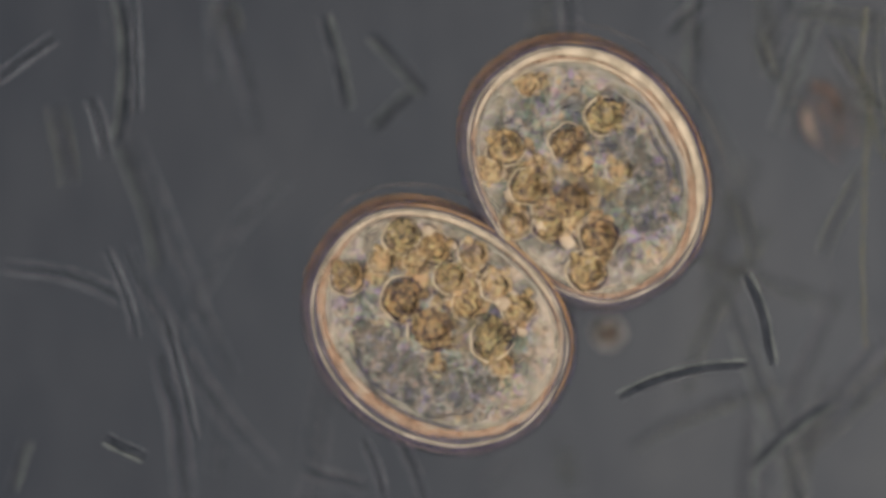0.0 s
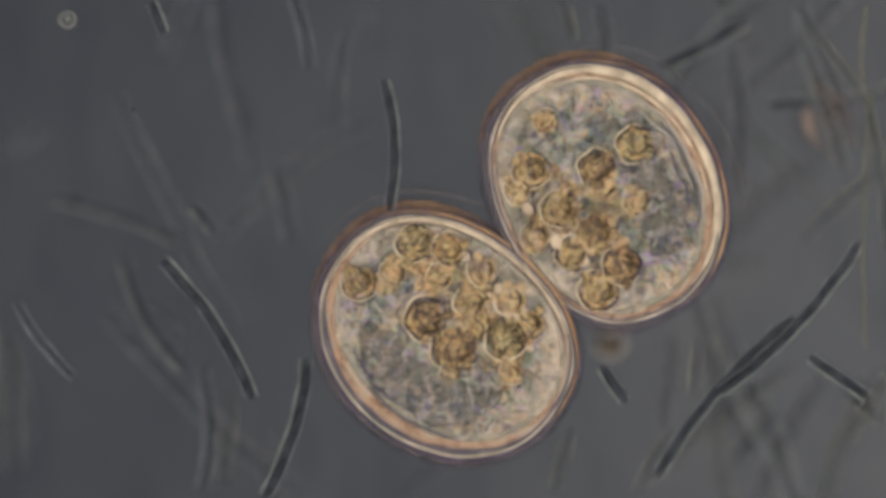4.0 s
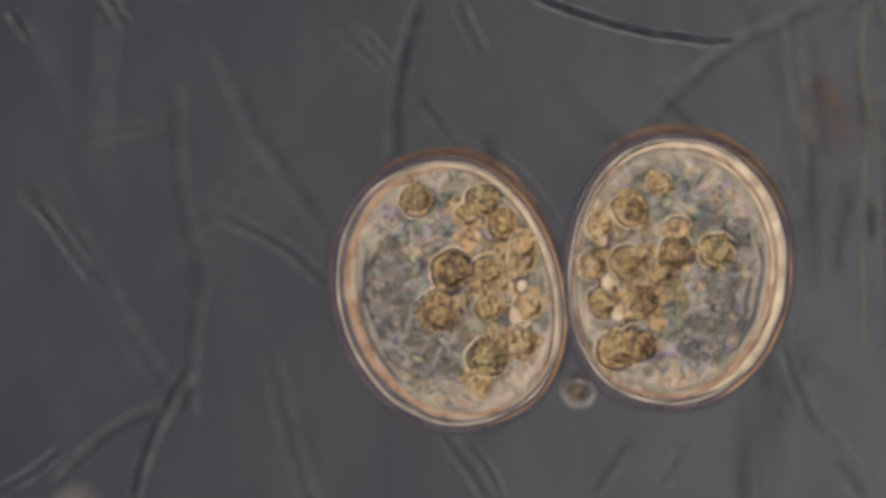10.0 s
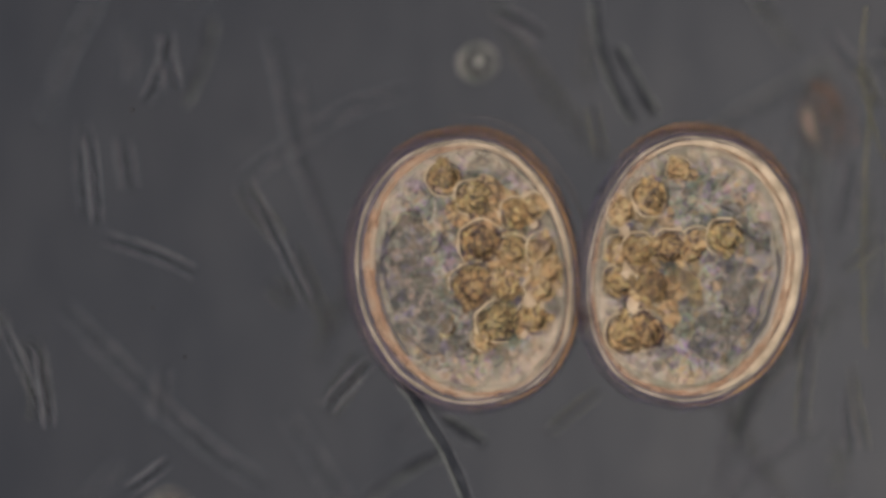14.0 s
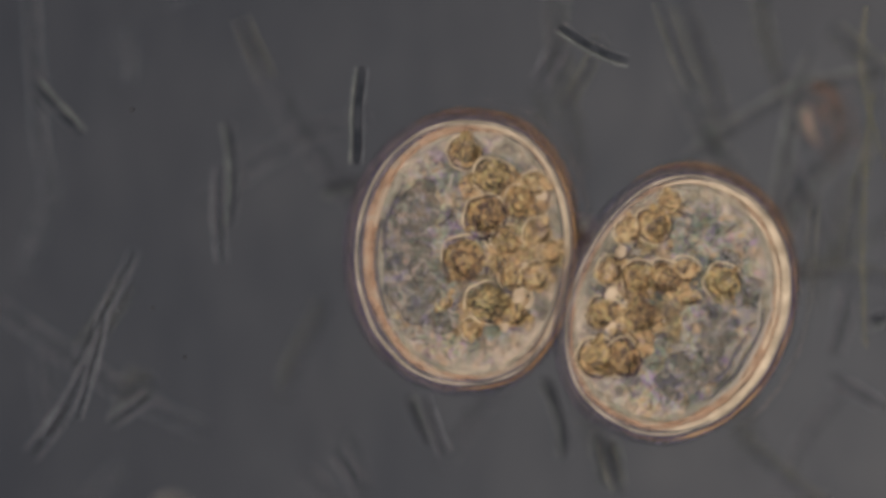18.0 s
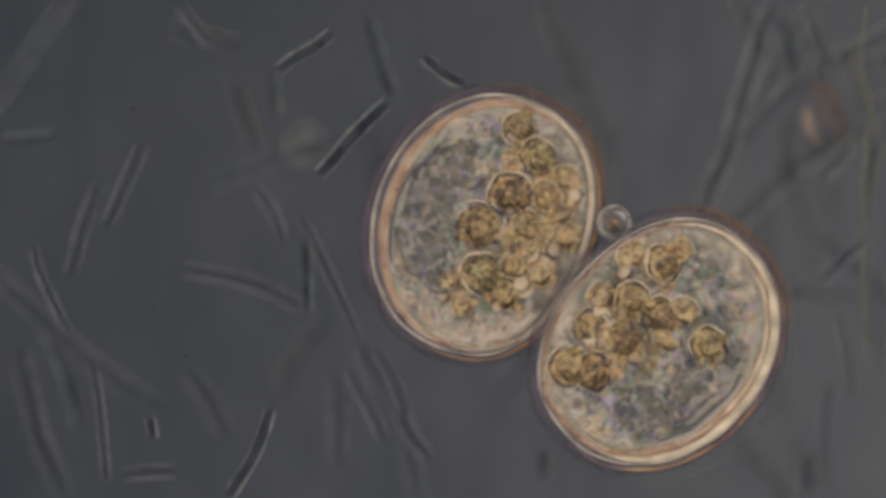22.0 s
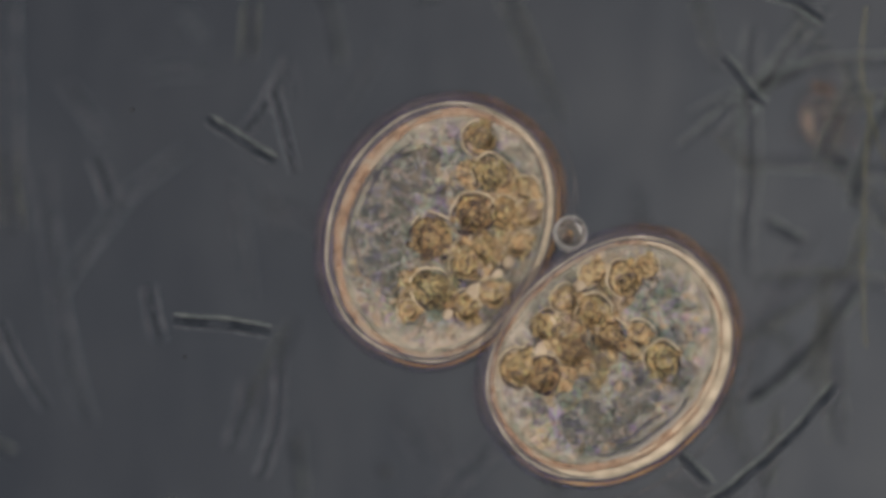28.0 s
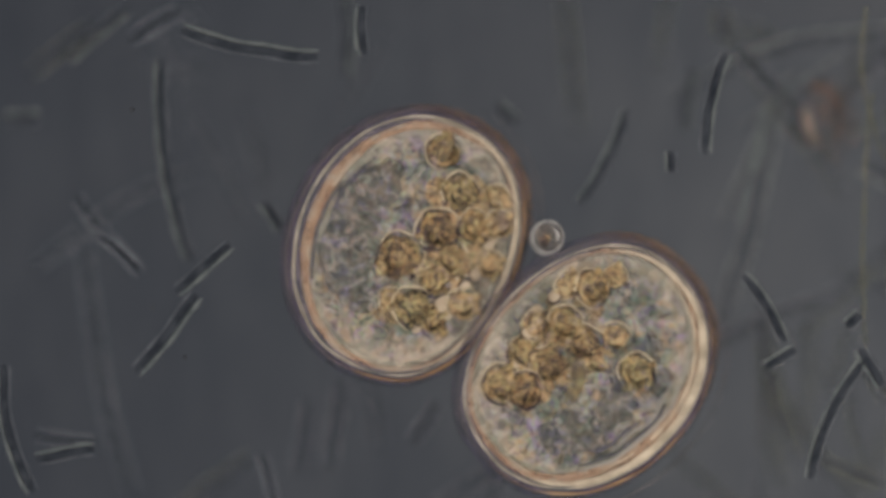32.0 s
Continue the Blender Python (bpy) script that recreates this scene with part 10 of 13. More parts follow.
    walk(ghosts[17], [(0, pose(-0.338, -0.379, 0.050, 0, 0, -90)), (1, pose(-0.335, -0.147, 0.075, 0, -1, -90)), (2, pose(-0.408, -0.173, 0.075, 0, 4, -52)), (3, pose(-0.582, -0.167, 0.050, 0, 0, -52)), (4, pose(-0.450, -0.158, 0.075, 0, 3, -86)), (4.5, pose(-0.582, -0.115, 0.050, 0, 0, -86)), (6.5, pose(-0.403, 0.065, 0.075, 0, 4, -54)), (7, pose(-0.385, -0.173, 0.075, 0, -5, -59)), (8, pose(-0.361, 0.006, 0.075, 0, 0, -86)), (9, pose(-0.408, 0.057, 0.075, 0, 5, -51)), (10, pose(0.389, 0.136, 0.075, 0, -1, -88)), (11, pose(0.582, 0.070, 0.050, 0, 0, -88)), (12, pose(0.435, 0.004, 0.075, 0, -3, -89)), (12.5, pose(0.368, -0.088, 0.022, 0, 0, -128)), (13, pose(0.286, -0.176, 0.075, 0, 3, -167)), (14, pose(0.582, -0.053, 0.050, 0, 0, -167)), (14.5, pose(0.421, 0.009, 0.075, 0, -1, -94)), (16.5, pose(0.582, 0.111, 0.050, 0, 0, -94)), (17, pose(0.319, 0.379, 0.050, 0, 0, -94)), (18, pose(0.274, 0.186, 0.075, 0, 5, -69)), (19, pose(0.424, -0.011, 0.075, 0, -1, -97)), (20, pose(0.433, 0.012, 0.075, 0, 4, -94)), (21, pose(0.321, 0.162, 0.075, 0, -3, -94)), (22, pose(0.582, 0.093, 0.050, 0, 0, -94)), (23, pose(0.436, 0.021, 0.075, 0, -4, -92)), (24, pose(0.418, 0.139, 0.075, 0, 1, -92)), (25, pose(0.442, 0.030, 0.075, 0, -5, -87)), (26, pose(0.395, 0.009, 0.075, 0, 0, -120)), (26.5, pose(0.442, -0.179, 0.075, 0, 3, -93)), (28.5, pose(0.401, -0.117, 0.075, 0, 1, -86)), (29, pose(0.436, -0.129, 0.075, 0, 4, -99)), (30, pose(0.582, -0.137, 0.050, 0, 0, -99)), (31, pose(0.582, -0.144, 0.050, 0, 0, -99)), (31.5, pose(0.465, -0.147, 0.063, 0, 0, -177)), (32, pose(0.348, -0.150, 0.075, 0, -4, -255))])
    walk(streaks[0], [(0, pose(0.321, -0.027, 0.046, 0, 0, 158)), (2, pose(0.323, -0.026, 0.022, 0, 0, 179)), (3.6, pose(0.230, -0.024, 0.022, 0, 0, 182)), (5.9, pose(0.275, -0.022, 0.022, 0, 0, 193)), (8.2, pose(0.323, -0.010, 0.022, 0, 0, 209)), (9.9, pose(0.354, -0.004, 0.022, 0, 0, 222)), (12, pose(0.335, -0.035, 0.022, 0, 0, 231)), (14.3, pose(0.315, -0.071, 0.022, 0, 0, 213)), (16.3, pose(0.386, -0.037, 0.022, 0, 0, 215)), (18.1, pose(0.424, -0.003, 0.022, 0, 0, 209)), (20.5, pose(0.355, -0.043, 0.022, 0, 0, 186)), (22.6, pose(0.371, -0.043, 0.022, 0, 0, 165)), (24.9, pose(0.422, -0.059, 0.068, 0, 0, 185)), (26.6, pose(0.367, -0.065, 0.066, 0, 0, 208)), (28.5, pose(0.378, -0.051, 0.066, 0, 0, 214)), (30.5, pose(0.425, -0.027, 0.062, 0, 0, 216)), (32, pose(0.442, -0.029, 0.058, 0, 0, 225))])
    walk(streaks[1], [(0, pose(-0.271, -0.005, 0.067, 0, 0, 111)), (2, pose(-0.291, 0.062, 0.046, 0, 0, 104)), (3.6, pose(-0.277, 0.035, 0.068, 0, 0, 113)), (5.7, pose(-0.313, 0.104, 0.064, 0, 0, 122)), (7.4, pose(-0.342, 0.123, 0.049, 0, 0, 110)), (9.7, pose(-0.348, 0.199, 0.052, 0, 0, 88)), (11.8, pose(-0.364, 0.224, 0.068, 0, 0, 71)), (14.2, pose(-0.367, 0.256, 0.047, 0, 0, 64)), (15.9, pose(-0.388, 0.240, 0.064, 0, 0, 71)), (18, pose(-0.423, 0.187, 0.067, 0, 0, 94)), (19.8, pose(-0.418, 0.222, 0.048, 0, 0, 81)), (21.6, pose(-0.433, 0.193, 0.066, 0, 0, 59)), (23.8, pose(-0.435, 0.234, 0.057, 0, 0, 49)), (25.9, pose(-0.456, 0.210, 0.063, 0, 0, 69)), (27.7, pose(-0.450, 0.184, 0.051, 0, 0, 87)), (29.8, pose(-0.448, 0.139, 0.059, 0, 0, 110)), (31.9, pose(-0.465, 0.208, 0.054, 0, 0, 95)), (32, pose(-0.486, 0.294, 0.058, 0, 0, 79))])
    walk(streaks[2], [(0, pose(-0.069, -0.016, 0.022, 0, 0, 60)), (1.7, pose(-0.113, -0.063, 0.022, 0, 0, 80)), (3.8, pose(-0.103, -0.077, 0.022, 0, 0, 82)), (5.8, pose(-0.128, -0.163, 0.022, 0, 0, 67)), (7.6, pose(-0.116, -0.115, 0.022, 0, 0, 80)), (9.8, pose(-0.117, -0.028, 0.022, 0, 0, 92)), (12.1, pose(-0.109, -0.014, 0.022, 0, 0, 71)), (14.1, pose(-0.116, -0.067, 0.022, 0, 0, 63)), (16.1, pose(-0.119, -0.046, 0.022, 0, 0, 65)), (18.5, pose(-0.158, -0.108, 0.051, 0, 0, 68)), (20.6, pose(-0.157, -0.110, 0.050, 0, 0, 72)), (22.4, pose(-0.160, -0.111, 0.053, 0, 0, 60)), (24.7, pose(-0.176, -0.131, 0.061, 0, 0, 72)), (27.1, pose(-0.178, -0.094, 0.065, 0, 0, 79)), (29, pose(-0.201, -0.178, 0.050, 0, 0, 60)), (31.1, pose(-0.240, -0.210, 0.052, 0, 0, 61)), (32, pose(-0.248, -0.244, 0.058, 0, 0, 42))])
    walk(streaks[3], [(0, pose(-0.128, -0.204, 0.022, 0, 0, 80)), (2.1, pose(-0.143, -0.289, 0.052, 0, 0, 86)), (4.2, pose(-0.155, -0.307, 0.053, 0, 0, 108)), (6.3, pose(-0.153, -0.304, 0.067, 0, 0, 115)), (8.4, pose(-0.134, -0.307, 0.056, 0, 0, 103)), (10.2, pose(-0.143, -0.222, 0.067, 0, 0, 107)), (12.1, pose(-0.136, -0.206, 0.067, 0, 0, 124)), (13.7, pose(-0.096, -0.262, 0.051, 0, 0, 124)), (15.9, pose(-0.078, -0.301, 0.048, 0, 0, 141)), (17.6, pose(-0.056, -0.307, 0.052, 0, 0, 142)), (19.8, pose(-0.022, -0.304, 0.067, 0, 0, 122)), (21.8, pose(-0.011, -0.287, 0.068, 0, 0, 105)), (23.8, pose(-0.006, -0.304, 0.068, 0, 0, 83)), (25.5, pose(0.021, -0.220, 0.022, 0, 0, 70)), (27.3, pose(-0.014, -0.295, 0.058, 0, 0, 54)), (29.1, pose(-0.022, -0.289, 0.052, 0, 0, 38)), (31.1, pose(-0.021, -0.270, 0.061, 0, 0, 22)), (32, pose(0.053, -0.241, 0.058, 0, 0, 29))])
    walk(streaks[4], [(0, pose(0.376, -0.126, 0.049, 0, 0, 74)), (2.1, pose(0.356, -0.178, 0.055, 0, 0, 66)), (4.2, pose(0.352, -0.209, 0.049, 0, 0, 66)), (5.8, pose(0.352, -0.180, 0.053, 0, 0, 47)), (7.9, pose(0.355, -0.174, 0.065, 0, 0, 61)), (10.2, pose(0.346, -0.176, 0.022, 0, 0, 71)), (12, pose(0.316, -0.206, 0.022, 0, 0, 74)), (14.4, pose(0.309, -0.186, 0.022, 0, 0, 70)), (16.5, pose(0.310, -0.145, 0.022, 0, 0, 85)), (18.7, pose(0.311, -0.119, 0.022, 0, 0, 103)), (20.9, pose(0.310, -0.102, 0.022, 0, 0, 105)), (22.8, pose(0.323, -0.061, 0.022, 0, 0, 86)), (24.7, pose(0.330, -0.101, 0.022, 0, 0, 75)), (27, pose(0.345, -0.117, 0.022, 0, 0, 81)), (28.7, pose(0.336, -0.044, 0.022, 0, 0, 58)), (31.1, pose(0.284, -0.095, 0.022, 0, 0, 36)), (32, pose(0.321, -0.078, 0.058, 0, 0, 29))])
    walk(streaks[5], [(0, pose(-0.254, -0.113, 0.064, 0, 0, 125)), (2.3, pose(-0.238, -0.155, 0.054, 0, 0, 132)), (4.1, pose(-0.251, -0.157, 0.062, 0, 0, 138)), (6.1, pose(-0.274, -0.129, 0.065, 0, 0, 132)), (7.9, pose(-0.287, -0.093, 0.068, 0, 0, 119)), (10, pose(-0.339, -0.047, 0.050, 0, 0, 121)), (11.6, pose(-0.332, -0.087, 0.067, 0, 0, 118)), (13.9, pose(-0.290, -0.153, 0.061, 0, 0, 138)), (16.1, pose(-0.285, -0.147, 0.059, 0, 0, 152)), (18.3, pose(-0.369, -0.115, 0.057, 0, 0, 148)), (19.9, pose(-0.367, -0.116, 0.058, 0, 0, 128)), (21.6, pose(-0.393, -0.079, 0.064, 0, 0, 139)), (23.3, pose(-0.400, -0.075, 0.064, 0, 0, 144)), (25.3, pose(-0.366, -0.086, 0.062, 0, 0, 125)), (27.3, pose(-0.390, -0.066, 0.048, 0, 0, 101)), (29.7, pose(-0.395, -0.016, 0.065, 0, 0, 101)), (31.5, pose(-0.365, -0.075, 0.053, 0, 0, 88)), (32, pose(-0.348, -0.121, 0.058, 0, 0, 102))])
    walk(streaks[6], [(0, pose(0.109, -0.127, 0.022, 0, 0, 57)), (2, pose(0.071, -0.160, 0.022, 0, 0, 65)), (4, pose(0.032, -0.203, 0.022, 0, 0, 46)), (6.4, pose(0.009, -0.228, 0.022, 0, 0, 35)), (8.6, pose(0.054, -0.187, 0.022, 0, 0, 40)), (10.9, pose(0.097, -0.160, 0.022, 0, 0, 50)), (12.7, pose(0.111, -0.120, 0.022, 0, 0, 34)), (14.3, pose(0.039, -0.156, 0.022, 0, 0, 31)), (16.1, pose(0.132, -0.108, 0.022, 0, 0, 34)), (18, pose(0.071, -0.150, 0.022, 0, 0, 51)), (20.1, pose(0.121, -0.116, 0.022, 0, 0, 55)), (21.8, pose(0.125, -0.098, 0.022, 0, 0, 50)), (23.7, pose(0.087, -0.127, 0.022, 0, 0, 70)), (25.6, pose(0.065, -0.171, 0.022, 0, 0, 59)), (27.5, pose(0.110, -0.103, 0.022, 0, 0, 41)), (29.7, pose(0.123, -0.079, 0.022, 0, 0, 55)), (31.3, pose(0.089, -0.151, 0.022, 0, 0, 67)), (32, pose(0.075, -0.195, 0.058, 0, 0, 81))])
    walk(streaks[7], [(0, pose(0.115, 0.202, 0.022, 0, 0, 77)), (2.3, pose(0.099, 0.211, 0.022, 0, 0, 95)), (4, pose(0.121, 0.207, 0.022, 0, 0, 113)), (6.3, pose(0.157, 0.121, 0.022, 0, 0, 105)), (8.2, pose(0.177, 0.128, 0.022, 0, 0, 120)), (10.1, pose(0.185, 0.125, 0.022, 0, 0, 129)), (12.2, pose(0.137, 0.177, 0.067, 0, 0, 143)), (14.1, pose(0.116, 0.183, 0.049, 0, 0, 118)), (16.5, pose(0.131, 0.172, 0.058, 0, 0, 97)), (18.4, pose(0.141, 0.181, 0.062, 0, 0, 92)), (20.8, pose(0.150, 0.182, 0.068, 0, 0, 114)), (23, pose(0.134, 0.236, 0.048, 0, 0, 97)), (24.9, pose(0.106, 0.286, 0.062, 0, 0, 84)), (27.1, pose(0.084, 0.244, 0.057, 0, 0, 105)), (28.9, pose(0.109, 0.233, 0.061, 0, 0, 106)), (30.9, pose(0.119, 0.269, 0.061, 0, 0, 111)), (32, pose(0.144, 0.228, 0.058, 0, 0, 88))])
    walk(streaks[8], [(0, pose(0.322, -0.285, 0.046, 0, 0, 64)), (2.3, pose(0.344, -0.241, 0.054, 0, 0, 67)), (3.9, pose(0.354, -0.197, 0.060, 0, 0, 57)), (5.7, pose(0.315, -0.237, 0.052, 0, 0, 51)), (7.5, pose(0.317, -0.221, 0.060, 0, 0, 74)), (9.4, pose(0.345, -0.186, 0.061, 0, 0, 76)), (11, pose(0.364, -0.193, 0.022, 0, 0, 55)), (12.8, pose(0.356, -0.205, 0.052, 0, 0, 33)), (15.1, pose(0.316, -0.242, 0.059, 0, 0, 32)), (17, pose(0.381, -0.203, 0.062, 0, 0, 39)), (18.8, pose(0.380, -0.218, 0.022, 0, 0, 62)), (20.9, pose(0.357, -0.278, 0.054, 0, 0, 70)), (23.1, pose(0.358, -0.230, 0.022, 0, 0, 68)), (25.3, pose(0.352, -0.250, 0.047, 0, 0, 63)), (27.6, pose(0.322, -0.298, 0.065, 0, 0, 72)), (29.5, pose(0.343, -0.212, 0.061, 0, 0, 74)), (31.9, pose(0.340, -0.293, 0.052, 0, 0, 84)), (32, pose(0.341, -0.306, 0.058, 0, 0, 99))])
    walk(streaks[9], [(0, pose(-0.248, 0.242, 0.061, 0, 0, 85)), (1.9, pose(-0.259, 0.277, 0.053, 0, 0, 63)), (4, pose(-0.274, 0.268, 0.061, 0, 0, 60)), (5.9, pose(-0.249, 0.305, 0.067, 0, 0, 60)), (7.6, pose(-0.303, 0.231, 0.049, 0, 0, 51)), (9.4, pose(-0.246, 0.294, 0.065, 0, 0, 43)), (11.4, pose(-0.220, 0.309, 0.049, 0, 0, 25)), (13.5, pose(-0.233, 0.309, 0.052, 0, 0, 45)), (15.1, pose(-0.232, 0.290, 0.067, 0, 0, 27)), (17.2, pose(-0.251, 0.290, 0.061, 0, 0, 25)), (19, pose(-0.204, 0.307, 0.057, 0, 0, 1)), (21.2, pose(-0.258, 0.304, 0.067, 0, 0, -13)), (23.1, pose(-0.310, 0.307, 0.058, 0, 0, 6)), (25.1, pose(-0.253, 0.310, 0.048, 0, 0, -12)), (26.9, pose(-0.285, 0.308, 0.055, 0, 0, -13)), (28.8, pose(-0.351, 0.309, 0.051, 0, 0, -21)), (31.2, pose(-0.446, 0.306, 0.062, 0, 0, -3)), (32, pose(-0.490, 0.307, 0.058, 0, 0, 8))])
    walk(streaks[10], [(0, pose(-0.233, 0.254, 0.062, 0, 0, 101)), (2.2, pose(-0.244, 0.254, 0.054, 0, 0, 88)), (4.3, pose(-0.231, 0.198, 0.058, 0, 0, 104)), (5.9, pose(-0.209, 0.167, 0.046, 0, 0, 121)), (7.7, pose(-0.229, 0.180, 0.053, 0, 0, 111)), (9.8, pose(-0.196, 0.114, 0.066, 0, 0, 120)), (11.6, pose(-0.133, 0.039, 0.022, 0, 0, 128)), (13.6, pose(-0.157, 0.092, 0.063, 0, 0, 106)), (15.4, pose(-0.145, 0.105, 0.046, 0, 0, 121)), (17.6, pose(-0.145, 0.104, 0.022, 0, 0, 126)), (19.5, pose(-0.121, 0.101, 0.022, 0, 0, 116)), (21.3, pose(-0.076, 0.040, 0.022, 0, 0, 99)), (23.2, pose(-0.066, -0.011, 0.022, 0, 0, 122)), (25.6, pose(-0.086, 0.009, 0.022, 0, 0, 143)), (27.8, pose(-0.070, -0.002, 0.022, 0, 0, 163)), (29.9, pose(0.002, -0.022, 0.022, 0, 0, 147)), (32, pose(0.096, -0.073, 0.058, 0, 0, 129))])
    walk(streaks[11], [(0, pose(0.337, 0.245, 0.048, 0, 0, 104)), (2.2, pose(0.300, 0.308, 0.056, 0, 0, 127)), (4.2, pose(0.276, 0.309, 0.051, 0, 0, 108)), (6, pose(0.269, 0.308, 0.056, 0, 0, 86)), (8, pose(0.286, 0.289, 0.061, 0, 0, 83)), (10, pose(0.306, 0.308, 0.055, 0, 0, 102)), (11.9, pose(0.308, 0.308, 0.056, 0, 0, 109)), (14.1, pose(0.302, 0.306, 0.063, 0, 0, 120)), (15.9, pose(0.332, 0.285, 0.046, 0, 0, 124)), (17.6, pose(0.338, 0.236, 0.054, 0, 0, 103)), (19.3, pose(0.301, 0.291, 0.064, 0, 0, 117)), (21.6, pose(0.308, 0.261, 0.066, 0, 0, 116)), (23.6, pose(0.264, 0.306, 0.064, 0, 0, 99)), (25.9, pose(0.274, 0.306, 0.062, 0, 0, 118)), (28, pose(0.261, 0.306, 0.061, 0, 0, 98)), (30, pose(0.268, 0.308, 0.053, 0, 0, 99)), (32, pose(0.247, 0.307, 0.058, 0, 0, 75))])
    walk(streaks[12], [(0, pose(0.379, 0.274, 0.053, 0, 0, 67)), (1.7, pose(0.358, 0.209, 0.054, 0, 0, 74)), (3.4, pose(0.373, 0.208, 0.061, 0, 0, 49)), (5.2, pose(0.396, 0.245, 0.063, 0, 0, 44)), (7.4, pose(0.422, 0.263, 0.058, 0, 0, 56)), (9.4, pose(0.469, 0.306, 0.062, 0, 0, 61)), (11.1, pose(0.496, 0.309, 0.049, 0, 0, 52)), (12.8, pose(0.517, 0.308, 0.055, 0, 0, 64)), (15, pose(0.482, 0.249, 0.057, 0, 0, 80)), (17, pose(0.503, 0.308, 0.056, 0, 0, 101)), (19.2, pose(0.519, 0.280, 0.052, 0, 0, 96)), (21, pose(0.509, 0.270, 0.066, 0, 0, 91)), (22.9, pose(0.515, 0.306, 0.062, 0, 0, 99)), (25.2, pose(0.520, 0.309, 0.049, 0, 0, 97)), (27.5, pose(0.517, 0.307, 0.058, 0, 0, 75)), (29.7, pose(0.503, 0.280, 0.056, 0, 0, 53)), (31.9, pose(0.480, 0.227, 0.051, 0, 0, 60)), (32, pose(0.478, 0.211, 0.058, 0, 0, 50))])
    walk(streaks[13], [(0, pose(-0.223, -0.007, 0.050, 0, 0, 56)), (2, pose(-0.204, 0.045, 0.047, 0, 0, 44)), (4.4, pose(-0.155, 0.073, 0.054, 0, 0, 37)), (6.4, pose(-0.186, 0.055, 0.061, 0, 0, 24)), (8.5, pose(-0.246, 0.027, 0.054, 0, 0, 23)), (10.2, pose(-0.229, 0.041, 0.048, 0, 0, 42)), (12.1, pose(-0.179, 0.078, 0.068, 0, 0, 40)), (13.9, pose(-0.124, 0.120, 0.060, 0, 0, 30)), (15.8, pose(-0.199, 0.078, 0.062, 0, 0, 22)), (18.1, pose(-0.162, 0.097, 0.050, 0, 0, 28)), (20.4, pose(-0.101, 0.119, 0.022, 0, 0, 27)), (22.6, pose(-0.176, 0.078, 0.068, 0, 0, 12)), (24.6, pose(-0.248, 0.064, 0.058, 0, 0, 23)), (26.8, pose(-0.327, 0.029, 0.062, 0, 0, 41)), (28.9, pose(-0.339, 0.032, 0.051, 0, 0, 51)), (30.6, pose(-0.347, 0.023, 0.063, 0, 0, 43)), (32, pose(-0.342, 0.032, 0.058, 0, 0, 31))])
    walk(streaks[14], [(0, pose(0.326, -0.263, 0.074, 0, 0, 91)), (1.7, pose(0.315, -0.202, 0.079, 0, 0, 115)), (3.6, pose(0.293, -0.133, 0.081, 0, 0, 112)), (5.3, pose(0.304, -0.079, 0.022, 0, 0, 99)), (7.2, pose(0.304, -0.028, 0.022, 0, 0, 85)), (9, pose(0.327, -0.035, 0.022, 0, 0, 103)), (10.9, pose(0.347, -0.088, 0.022, 0, 0, 101)), (12.9, pose(0.335, -0.063, 0.022, 0, 0, 80)), (14.9, pose(0.321, -0.013, 0.022, 0, 0, 57)), (17.1, pose(0.372, 0.042, 0.022, 0, 0, 47)), (19, pose(0.391, 0.062, 0.061, 0, 0, 53)), (20.6, pose(0.397, 0.080, 0.075, 0, 0, 31)), (22.4, pose(0.365, 0.068, 0.067, 0, 0, 41)), (24.2, pose(0.401, 0.098, 0.073, 0, 0, 36)), (26.5, pose(0.328, 0.059, 0.066, 0, 0, 16)), (28.2, pose(0.405, 0.080, 0.070, 0, 0, -7)), (30.6, pose(0.428, 0.075, 0.080, 0, 0, -28)), (32, pose(0.509, 0.034, 0.058, 0, 0, -35))])
    walk(streaks[15], [(0, pose(0.451, -0.129, 0.067, 0, 0, 40)), (2.3, pose(0.511, -0.073, 0.072, 0, 0, 59)), (3.9, pose(0.515, -0.016, 0.061, 0, 0, 68)), (5.8, pose(0.510, -0.014, 0.075, 0, 0, 87)), (7.6, pose(0.489, -0.033, 0.075, 0, 0, 104)), (9.6, pose(0.463, 0.013, 0.072, 0, 0, 92)), (11.3, pose(0.453, -0.074, 0.080, 0, 0, 87)), (12.9, pose(0.487, 0.015, 0.059, 0, 0, 102)), (14.8, pose(0.495, -0.060, 0.067, 0, 0, 92)), (16.8, pose(0.496, -0.115, 0.081, 0, 0, 103)), (19.2, pose(0.464, -0.063, 0.081, 0, 0, 84)), (21.6, pose(0.478, -0.037, 0.069, 0, 0, 89)), (23.7, pose(0.458, -0.052, 0.064, 0, 0, 99)), (25.8, pose(0.453, 0.023, 0.081, 0, 0, 110)), (28.2, pose(0.457, 0.026, 0.073, 0, 0, 132)), (30.6, pose(0.390, 0.094, 0.065, 0, 0, 136)), (32, pose(0.343, 0.152, 0.058, 0, 0, 124))])
